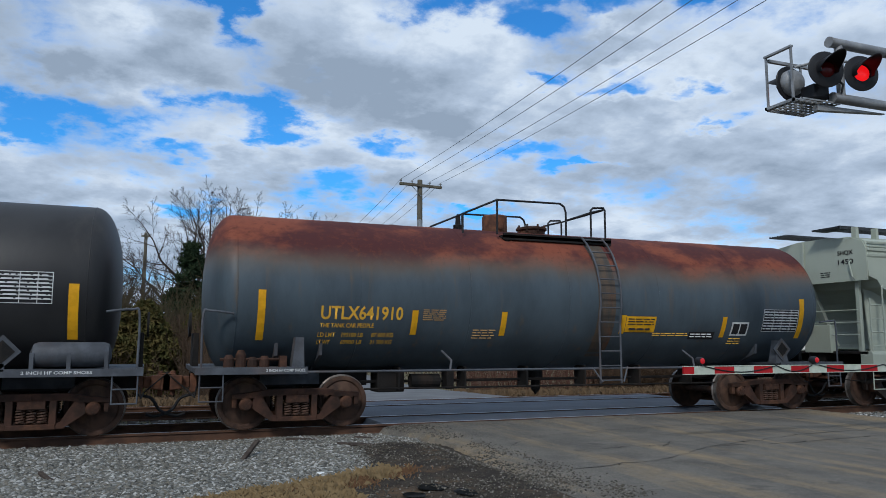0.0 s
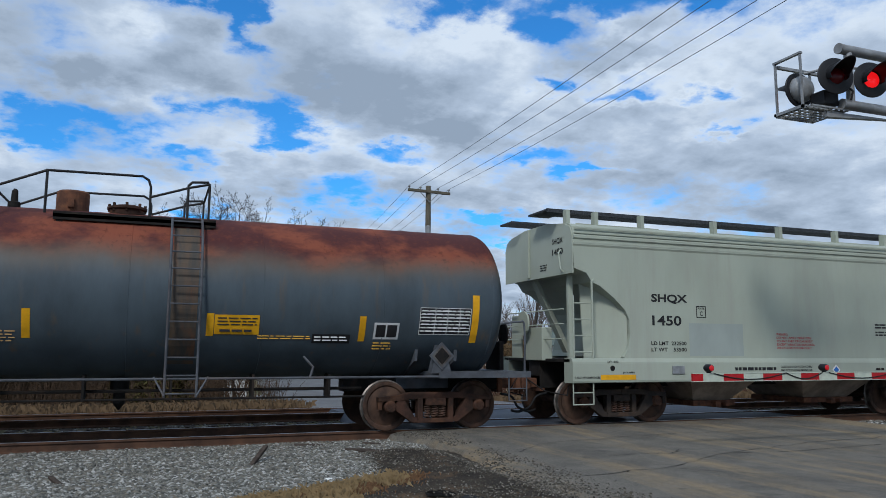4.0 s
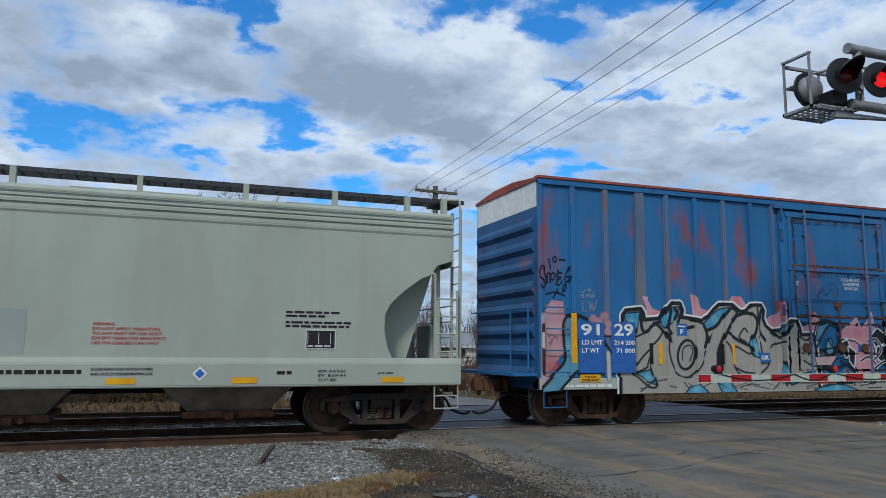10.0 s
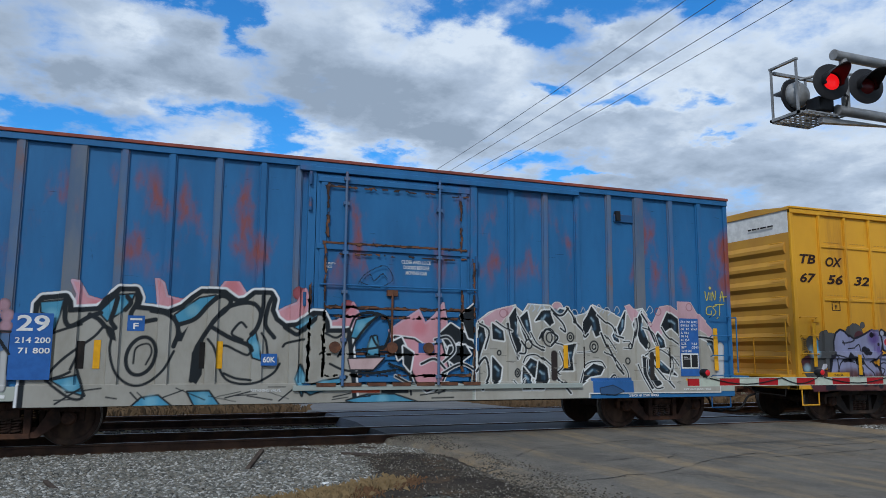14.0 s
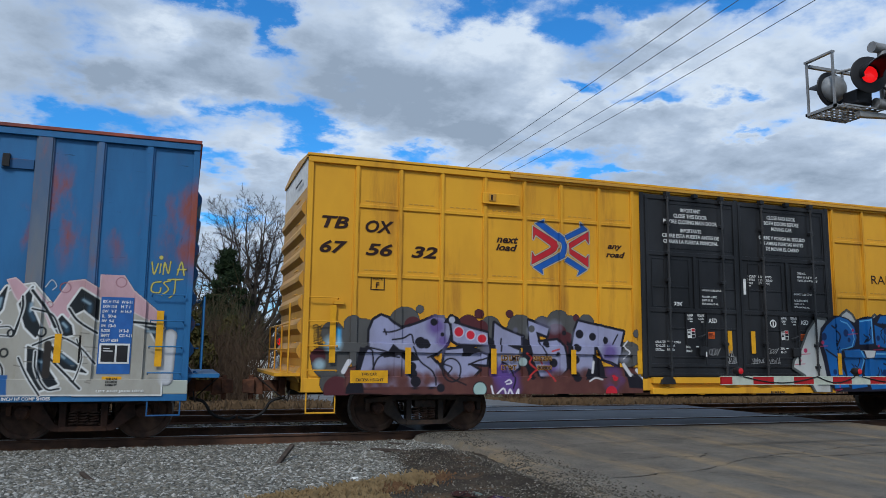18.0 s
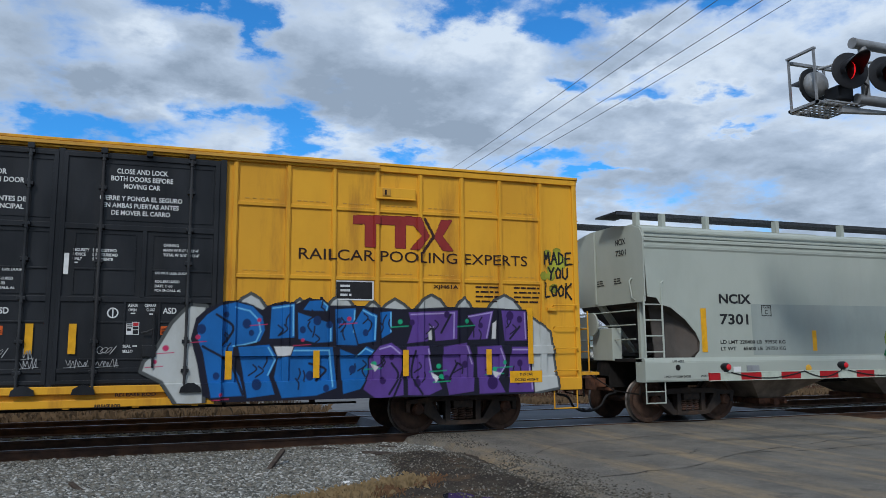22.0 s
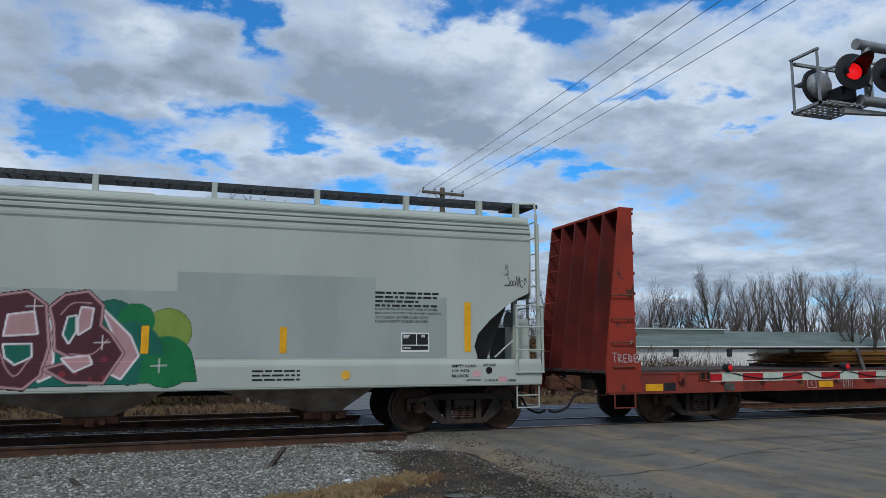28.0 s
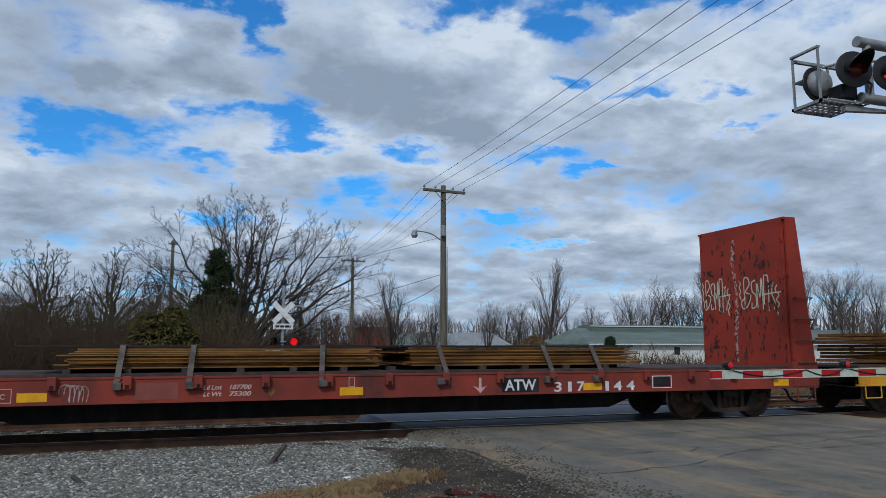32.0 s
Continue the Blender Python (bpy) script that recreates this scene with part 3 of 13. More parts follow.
def slab(x0, x1, y0, y1, z0, z1, bevel=0.0):
    bm = box(bmesh.new(), x0, x1, y0, y1, z0, z1)
    if bevel:
        bmesh.ops.bevel(bm, geom=bm.edges[:], offset=bevel, segments=2, affect="EDGES", profile=0.5)
    return bm


def prism(bm, pts, y0, y1):
    """A plate whose outline lies in x, z."""
    a = [bm.verts.new((x, y0, z)) for x, z in pts]
    b = [bm.verts.new((x, y1, z)) for x, z in pts]
    n = len(pts)
    area = sum(pts[i][0] * pts[(i + 1) % n][1] - pts[(i + 1) % n][0] * pts[i][1] for i in range(n))
    fa, fb = (a, b[::-1]) if area > 0 else (a[::-1], b)
    if y0 > y1:
        fa, fb = fa[::-1], fb[::-1]
    bm.faces.new(fa), bm.faces.new(fb)
    for i in range(n):
        j = (i + 1) % n
        q = [a[i], b[i], b[j], a[j]]
        bm.faces.new(q if (area > 0) == (y0 < y1) else q[::-1])
    return bm


def prism_x(bm, pts, x0, x1):
    """A bar along x whose section lies in y, z."""
    a = [bm.verts.new((x0, y, z)) for y, z in pts]
    b = [bm.verts.new((x1, y, z)) for y, z in pts]
    n = len(pts)
    bm.faces.new(a), bm.faces.new(b[::-1])
    for i in range(n):
        j = (i + 1) % n
        bm.faces.new([a[j], a[i], b[i], b[j]])
    bmesh.ops.recalc_face_normals(bm, faces=bm.faces[:])
    return bm


def rod(bm, p, q, r, seg=8, r2=None):
    """A round bar from p to q."""
    p, q = Vector(p), Vector(q)
    d = q - p
    if d.length < 1e-6:
        return bm
    r2 = r if r2 is None else r2
    side = d.orthogonal().normalized()
    up = d.normalized().cross(side)
    ring = [(math.cos(2 * math.pi * k / seg), math.sin(2 * math.pi * k / seg)) for k in range(seg)]
    a = [bm.verts.new(p + (side * c + up * s) * r) for c, s in ring]
    b = [bm.verts.new(q + (side * c + up * s) * r2) for c, s in ring]
    for i in range(seg):
        j = (i + 1) % seg
        bm.faces.new((a[i], a[j], b[j], b[i]))
    bm.faces.new(a[::-1]), bm.faces.new(b)
    return bm


def pipe(bm, pts, r, seg=8):
    """One bent round bar through the points."""
    P = [Vector(p) for p in pts]
    n = len(P)
    side = (P[1] - P[0]).orthogonal().normalized()
    rings = []
    for i, p in enumerate(P):
        a = (P[i] - P[i - 1]).normalized() if i else (P[1] - P[0]).normalized()
        b = (P[i + 1] - P[i]).normalized() if i < n - 1 else a
        t = (a + b).normalized() if (a + b).length > 1e-4 else a
        side = (side - t * side.dot(t)).normalized() if (side - t * side.dot(t)).length > 1e-4 else t.orthogonal().normalized()
        up = t.cross(side)
        wide = 1.0 / max(0.6, t.dot(a))
        bend = (b - a)
        out = []
        for k in range(seg):
            v = side * math.cos(2 * math.pi * k / seg) + up * math.sin(2 * math.pi * k / seg)
            f = 1.0
            if bend.length > 1e-4:
                m = bend - t * bend.dot(t)
                if m.length > 1e-6:
                    f = 1 + (wide - 1) * abs(v.dot(m.normalized()))
            out.append(bm.verts.new(p + v * r * f))
        rings.append(out)
    for A, C in zip(rings, rings[1:]):
        for i in range(seg):
            j = (i + 1) % seg
            bm.faces.new((A[i], A[j], C[j], C[i]))
    bm.faces.new(rings[0][::-1]), bm.faces.new(rings[-1])
    return bm


def curve_points(pts, n=6):
    """A smooth line through the given points."""
    P = [Vector(p) for p in pts]
    P = [P[0] * 2 - P[1]] + P + [P[-1] * 2 - P[-2]]
    out = []
    for i in range(1, len(P) - 2):
        a, b, c, d = P[i - 1:i + 3]
        for k in range(n):
            t = k / n
            out.append(0.5 * (2 * b + (c - a) * t + (2 * a - 5 * b + 4 * c - d) * t * t + (3 * b - a - 3 * c + d) * t ** 3))
    return out + [P[-2]]


def lathe(bm, prof, axis="y", seg=32, centre=(0, 0, 0)):
    """prof: pairs of place along the axis and radius."""
    rings = []
    for a, r in prof:
        ring = []
        for k in range(seg):
            c, s = math.cos(2 * math.pi * k / seg) * r, math.sin(2 * math.pi * k / seg) * r
            p = {"x": (a, c, s), "y": (s, a, c), "z": (c, s, a)}[axis]
            ring.append(bm.verts.new(Vector(p) + Vector(centre)))
        rings.append(ring)
    for A, B in zip(rings, rings[1:]):
        for i in range(seg):
            j = (i + 1) % seg
            bm.faces.new((A[i], A[j], B[j], B[i]))
    bm.faces.new(rings[0][::-1]), bm.faces.new(rings[-1])
    bmesh.ops.recalc_face_normals(bm, faces=bm.faces[:])
    return bm


def font_mesh(body, shear=0.0, bold=0.0):
    cu = bpy.data.curves.new("lettering", "FONT")
    cu.body, cu.size, cu.align_x, cu.shear, cu.resolution_u, cu.offset = body, 1.0, "LEFT", shear, 3, bold
    ob = new("lettering_source", cu)
    bpy.context.view_layer.update()
    me = bpy.data.meshes.new_from_object(ob.evaluated_get(bpy.context.evaluated_depsgraph_get()))
    bpy.data.objects.remove(ob)
    bpy.data.curves.remove(cu)
    return me


def lettering(body, x0, x1, z0, z1, material, parent, surf, shear=0.0, bold=0.022, ox=0.0, name="lettering", label="", on_end=None, posts=(), half=0.065):
    """Words stretched to fill a box on a side that faces -y; surf(x, z) gives that side's y, on_end a fixed x for words on an end; posts: places that the words bend over."""
    me = font_mesh(body, shear, bold)
    if posts:
        bm = bmesh.new()
        bm.from_mesh(me)
        a, b = min(v.co.x for v in bm.verts), max(v.co.x for v in bm.verts)
        for p in posts:
            for d in (-half - 0.003, -half + 0.002, half - 0.002, half + 0.003):
                if x0 < p + d < x1:
                    bmesh.ops.bisect_plane(bm, geom=bm.verts[:] + bm.edges[:] + bm.faces[:], plane_co=(a + (b - a) * (p + d - x0) / (x1 - x0), 0, 0), plane_no=(1, 0, 0))
        bm.to_mesh(me)
        bm.free()
    n = len(me.vertices)
    co = np.empty(n * 3)
    me.vertices.foreach_get("co", co)
    co = co.reshape(-1, 3)
    lo, hi = co.min(0), co.max(0)
    k = (co - lo) / np.maximum(hi - lo, 1e-6)
    x, z = x0 + k[:, 0] * (x1 - x0), z0 + k[:, 1] * (z1 - z0)
    if on_end is None:
        co = np.stack([x - ox, np.array([surf(a, b) for a, b in zip(x, z)]) - 0.006, z], 1)
    else:
        co = np.stack([np.full(n, on_end - ox), -x, z], 1)
    me.vertices.foreach_set("co", co.ravel())
    me.update()
    me.materials.clear()
    return part(name, me, material, parent, label)


def bars(x0, x1, z0, z1, rows, material, parent, surf, ox=0.0, seed=1, fill=0.55, name="lettering"):
    """Small writing: rows of short bars."""
    rng = random.Random(seed)
    bm = bmesh.new()
    h = (z1 - z0) / rows
    for r in range(rows):
        z = z1 - (r + 0.5) * h
        x = x0
        while x < x1 - 0.02:
            w = min(rng.uniform(0.06, 0.2), x1 - x)
            y = surf(x + w / 2, z)
            box(bm, x - ox, x + w - ox, y - 0.006, y, z - h * fill / 2, z + h * fill / 2)
            x += w + 0.03
    return part(name, bm, material, parent)


def decal(x0, x1, z0, z1, material, parent, surf, ox=0.0, name="decal", label="", lift=0.004, nx=1, nz=6):
    """A thin sheet that follows the side."""
    bm = bmesh.new()
    for i in range(nx):
        for j in range(nz):
            xa, xb = x0 + (x1 - x0) * i / nx, x0 + (x1 - x0) * (i + 1) / nx
            za, zb = z0 + (z1 - z0) * j / nz, z0 + (z1 - z0) * (j + 1) / nz
            bm.faces.new([bm.verts.new((x - ox, surf(x, z) - lift, z)) for x, z in ((xa, za), (xb, za), (xb, zb), (xa, zb))])
    bmesh.ops.remove_doubles(bm, verts=bm.verts[:], dist=1e-5)
    return part(name, bm, material, parent, label)


def layout(cs, xs, z0, dz, k=0.0):
    """Turns sketch units (across, down) into places on a side."""
    def f(pts):
        return [(float(np.interp(c, cs, xs)), z0 + 0.00012 * c - (dz + k * c) * r) for c, r in pts]
    return f


class Canvas:
    """Spray paint laid on a side: strokes, discs and sprays on a fine net that follows the sheet and its posts."""

    def __init__(self, x0, x1, z0, z1, res=0.016):
        self.nx, self.nz = int((x1 - x0) / res), int((z1 - z0) / res)
        self.x, self.z = np.meshgrid(np.linspace(x0, x1, self.nx), np.linspace(z0, z1, self.nz), indexing="ij")
        self.col = np.zeros((self.nx, self.nz, 3))
        self.a = np.zeros((self.nx, self.nz))
        self.res = res

    def lay(self, cover, col):
        cover = np.clip(cover, 0, 1)
        self.col = self.col * (1 - cover[..., None]) + np.array(col) * cover[..., None]
        self.a = np.maximum(self.a, cover)

    def dist(self, pts):
        d = np.full(self.x.shape, 9.0)
        for (ax, az), (bx, bz) in zip(pts, pts[1:]):
            vx, vz = bx - ax, bz - az
            t = np.clip(((self.x - ax) * vx + (self.z - az) * vz) / max(vx * vx + vz * vz, 1e-9), 0, 1)
            d = np.minimum(d, np.hypot(self.x - ax - t * vx, self.z - az - t * vz))
        return d

    def smooth(self, pts, n=5):
        return [(p.x, p.y) for p in curve_points([(a, b, 0) for a, b in pts], n)]

    def stroke(self, pts, width, col, soft=0.012, curved=True):
        pts = self.smooth(pts) if curved and len(pts) > 2 else pts
        self.lay((width / 2 - self.dist(pts)) / soft + 0.5, col)

    def disc(self, x, z, r, col, soft=0.012, sx=1.0):
        self.lay((r - np.hypot((self.x - x) / sx, self.z - z)) / soft + 0.5, col)

    def poly(self, pts, col, line=None, line_w=0.05, halo=None, halo_w=0.03):
        """A filled shape with an outline and a halo."""
        ring = list(pts) + [pts[0]]
        d = self.dist(ring)
        inside = np.zeros(self.x.shape, bool)
        for (ax, az), (bx, bz) in zip(ring, ring[1:]):
            if az != bz:
                hit = ((az > self.z) != (bz > self.z)) & (self.x < (bx - ax) * (self.z - az) / (bz - az) + ax)
                inside ^= hit
        sd = np.where(inside, d, -d)
        if halo is not None:
            self.lay((sd + line_w + halo_w) / 0.012 + 0.5, halo)
        if line is not None:
            self.lay((sd + line_w) / 0.012 + 0.5, line)
        self.lay((sd if line is None else sd - line_w * 0.2) / 0.012 + 0.5, col)

    def spray(self, x, z, r, col, strength=0.8):
        self.lay(strength * np.clip(1.6 - 1.6 * np.hypot(self.x - x, self.z - z) / r, 0, 1), col)

    def letter(self, strokes, width, fill, line, halo=None, line_w=0.05, halo_w=0.09):
        """One letter of fat strokes with an outline and a halo."""
        for extra, col in ((line_w + halo_w, halo), (line_w, line), (0.0, fill)):
            if col is not None:
                for s in strokes:
                    self.stroke(s, width + 2 * extra, col)

    def finish(self, parent, surf, ox, label, name="graffiti"):
        y = np.array([[surf(a, b) for b in self.z[i]] for i, a in enumerate(self.x[:, 0])]) - 0.005
        idx = np.arange(self.nx * self.nz).reshape(self.nx, self.nz)
        keep = (self.a[:-1, :-1] + self.a[1:, :-1] + self.a[:-1, 1:] + self.a[1:, 1:]) > 1.6
        f = np.stack([idx[:-1, :-1], idx[1:, :-1], idx[1:, 1:], idx[:-1, 1:]], -1)[keep]
        used, inv = np.unique(f, return_inverse=True)
        co = np.stack([self.x - ox, y, self.z], -1).reshape(-1, 3)[used]
        col = np.concatenate([self.col, np.ones((self.nx, self.nz, 1))], -1).reshape(-1, 4)[used]
        me = bpy.data.meshes.new("graffiti")
        me.from_pydata(co.tolist(), [], inv.reshape(-1, 4).tolist())
        at = me.color_attributes.new("paint", "FLOAT_COLOR", "POINT")
        at.data.foreach_set("color", col.ravel().astype(np.float32))
        me.update()
        return part(name, me, M["paint"], parent, label)
# ---- ground, road and tracks ----
ROAD_L, ROAD_R = 4.25, 14.7
Y2 = 4.15


def straw_y(x):
    """Where the gravel gives way to dirt and dry grass."""
    return -6.45 + 0.5 * max(0.0, x - 0.2) if x < 3.2 else -4.95 + 2.4 * min(1.0, (x - 3.2) / 1.1)


def ground_z(x, y):
    """Height of the bare ground."""
    z = -0.20
    if y < -1.2:
        z += 0.07 * min(1, max(0, (straw_y(x) + 0.25 - y) / 0.8)) + 0.09 * min(1, max(0, (x - 2.4) / 1.5)) * min(1, max(0, (-1.6 - y) / 1.0)) * min(1, max(0, (4.5 - x) / 0.4))
    if y > 7:
        z -= 0.25 * min(1, (y - 7) / 6)
    return z


def road_edge(y):
    """The broken left edge of the near asphalt."""
    return ROAD_L + 0.55 * min(1, max(0, (-1.0 - y) / 1.2)) * min(1, max(0, (y + 5.6) / 2.5)) + 0.22 * noise.noise((y * 0.9, 0, 3.3)) + 0.14 * noise.noise((y * 3.1, 0, 1.3)) + 0.07 * noise.noise((y * 9.0, 0, 2.1))


def road_z(x, y):
    """Top of the near asphalt."""
    return -0.012 - 0.035 * min(1, max(0, (-0.9 - y) / 5)) + 0.008 * noise.noise((x * 0.6, y * 0.5, 2)) - 0.05 * max(0, 1 - (x - road_edge(y)) / 0.35) ** 2


def build_ground():
    bm = bmesh.new()
    xs = [-3000, -400, -120] + [-60 + 3 * i for i in range(14)] + [-18 + 1.5 * i for i in range(10)] + [-3 + 0.4 * i for i in range(20)] + [5.0 + 1.5 * i for i in range(14)] + [26, 32, 40, 60, 90, 140, 400, 3000]
    ys = [-3000, -300, -60, -30, -20] + [-15 + 1.0 * i for i in range(7)] + [-8 + 0.4 * i for i in range(20)] + [0.5 + 1.0 * i for i in range(8)] + [9.5, 11, 13, 16, 20, 26, 35, 50, 80, 140, 400, 3000]
    grid = [[bm.verts.new((x, y, ground_z(x, y) + (noise.noise((x * 0.3, y * 0.3, 0)) * 0.05 if y > 8 and abs(x) < 100 else 0))) for y in ys] for x in xs]
    for a, b in zip(grid, grid[1:]):
        for j in range(len(ys) - 1):
            f = bm.faces.new((a[j], b[j], b[j + 1], a[j + 1]))
            f.material_index = 1 if -1 > f.calc_center_median().y > -25 else 0
    g = part("ground", bm, M["field"], None, "brown winter grass and bare dirt beside the tracks")
    g.data.materials.append(M["dirt"])
    tagged(g, category="ground", kind="structure")

    # the crossing's asphalt: a near apron, the strips between the rails, the far road
    def sheet(name, x0, x1, y0, y1, zf, mat, nx, ny, label, edge=0.0, seed=0):
        bm = bmesh.new()
        top = []
        for i in range(nx + 1):
            row = []
            for j in range(ny + 1):
                x, y = x0 + (x1 - x0) * i / nx, y0 + (y1 - y0) * j / ny
                if i in (0, nx) and edge:
                    x += edge * (noise.noise((y * 0.9, seed + i, 3.3)) + 0.6 * noise.noise((y * 3.1, seed + i, 1.3)))
                if name == "road_far":
                    x += 0.09 * max(0, y - 14)
                if name == "road_near":
                    x = road_edge(y) + (x1 - road_edge(y)) * (i / nx) ** 1.3
                row.append(bm.verts.new((x, y, zf(x, y))))
            top.append(row)
        for a, b in zip(top, top[1:]):
            for j in range(ny):
                bm.faces.new((a[j], b[j], b[j + 1], a[j + 1]))
        for row, s in ((top[0], -1), (top[-1], 1)):
            skirt = [bm.verts.new((v.co.x + s * (0.12 + 0.1 * abs(noise.noise((v.co.y * 2, s, 7)))), v.co.y, v.co.z - 0.2)) for v in row]
            for j in range(ny):
                bm.faces.new((skirt[j], row[j], row[j + 1], skirt[j + 1]) if s < 0 else (row[j], skirt[j], skirt[j + 1], row[j + 1]))
        for j in (0, ny):
            low = [bm.verts.new((r[j].co.x, r[j].co.y, r[j].co.z - 0.15)) for r in top]
            for a in range(nx):
                bm.faces.new((low[a], low[a + 1], top[a + 1][j], top[a][j]) if j == 0 else (top[a][j], top[a + 1][j], low[a + 1], low[a]))
        ob = part(name, bm, mat, None, label)
        return tagged(ob, category="road", kind="structure")

    sheet("road_near", ROAD_L, ROAD_R, -40, -0.86, road_z, M["asphalt"], 34, 260,
          "worn grey asphalt road with cracks and pale tyre marks", 0.22)
    sheet("road_gauge", ROAD_L + 0.1, ROAD_R - 0.1, -0.66, 0.66, lambda x, y: -0.015, M["dark_asphalt"], 8, 2, "dark asphalt between the rails of the crossing")
    sheet("road_middle", ROAD_L + 0.1, ROAD_R - 0.3, 0.86, Y2 - 0.86, lambda x, y: -0.012, M["dark_asphalt"], 10, 4, "dark bluish asphalt between the two tracks", 0.1, 5)
    sheet("road_far_gauge", ROAD_L + 0.1, ROAD_R - 0.3, Y2 - 0.66, Y2 + 0.66, lambda x, y: -0.015, M["dark_asphalt"], 8, 2, "dark asphalt between the far rails")
    sheet("road_far", 4.3, 10.2, Y2 + 0.86, 90, lambda x, y: -0.015 - 0.19 * min(1, max(0, (y - Y2) / 9)), M["far_asphalt"], 10, 60, "asphalt road leading away beyond the tracks", 0.2, 9)

    # cracks in the near road, thin dark seams
    CRACKS = [(*a[:2], *b[:2]) for line in (((5.3, -4.1), (6.1, -3.3), (8.2, -2.9), (11.3, -2.75)), ((4.9, -6.3), (6.6, -6.05), (8.2, -5.2), (10.6, -4.6), (14.4, -4.2)),
                                            ((8.2, -5.2), (9.6, -5.35), (14.4, -5.0)), ((6.6, -6.05), (7.0, -6.6), (7.1, -7.2)), ((6.4, -4.9), (7.0, -4.8), (7.5, -4.95), (7.9, -4.6)), ((9.5, -7.2), (14.4, -6.6)))
              for a, b in zip(line, line[1:])]
    cr = bmesh.new()
    rng = random.Random(4)
    for x0, y0, x1, y1 in CRACKS:
        n = max(6, int(math.hypot(x1 - x0, y1 - y0) * 5))
        line = []
        for k in range(n + 1):
            t = k / n
            line.append(Vector((x0 + (x1 - x0) * t, y0 + (y1 - y0) * t + 0.14 * math.sin(math.pi * t) * noise.noise((t * 7, x0, 0)) + rng.uniform(-0.025, 0.025), 0)))
        for k, (a, b) in enumerate(zip(line, line[1:])):
            w = rng.uniform(0.003, 0.012)
            q = []
            for p, s in ((a, -1), (b, -1), (b, 1), (a, 1)):
                y = p.y + s * w
                q.append(cr.verts.new((p.x, y, road_z(p.x, y) + 0.006)))
            cr.faces.new(q)
    tagged(part("road_crack", cr, M["plate_dark"], None, "dark cracks running across the asphalt"), category="crack", kind="stuff")


def build_track(y0, x0, x1, name, label):
    """Two rails with head, web and foot, on ties, in a bed of ballast."""
    root = thing(name, label, "railway track", kind="structure")
    for side in (-1, 1):
        yc = y0 + side * 0.7525
        bm = bmesh.new()
        prof = ((-0.07, -0.178), (0.07, -0.178), (0.07, -0.165), (0.012, -0.14), (0.012, -0.045), (0.036, -0.035), (0.036, -0.006), (0.028, 0.0), (-0.028, 0.0), (-0.036, -0.006), (-0.036, -0.035), (-0.012, -0.045), (-0.012, -0.14), (-0.07, -0.165))
        prism_x(bm, [(yc + a, b) for a, b in prof], x0, x1)
        rail = part("rail", bm, M["rail"], root, "rust-brown steel rail with a polished top")
        part("running_surface", slab(x0, x1, yc - 0.026, yc + 0.026, -0.002, 0.003), M["rail_top"], rail, "bright worn rail head")
    bm = bmesh.new()
    rng = random.Random(int(y0 * 10) + 3)
    x = x0
    tie_mesh = None
    keep = []
    while x < x1:
        if not ROAD_L - 0.3 < x < ROAD_R + 0.3:
            if -9 < x < 26:
                keep.append(x)
            else:
                box(bm, x - 0.11, x + 0.11, y0 - 1.3, y0 + 1.3, -0.34, -0.18)
        x += 0.5 + rng.uniform(-0.02, 0.02)
    part("ties", bm, M["tie"], root)["kind"] = "stuff"
    for x in keep:
        if tie_mesh is None:
            t = part("tie", slab(-0.11, 0.11, -1.3, 1.3, -0.16, 0.0, 0.012), M["tie"], root)
            tie_mesh = t.data
        else:
            t = part("tie", tie_mesh, None, root)
        t.location, t.rotation_euler = (x, y0 + rng.uniform(-0.04, 0.04), -0.18), (0, 0, rng.uniform(-0.02, 0.02))
    return root


def bed_z(y):
    """Top of the ballast across the two tracks."""
    if y < -0.9:
        return -0.165 - 0.015 * min(1, (-0.9 - y) / 3.2)
    if y > Y2 + 1.3:
        return -0.2 - 0.25 * min(1, (y - Y2 - 1.3) / 1.2)
    return -0.205


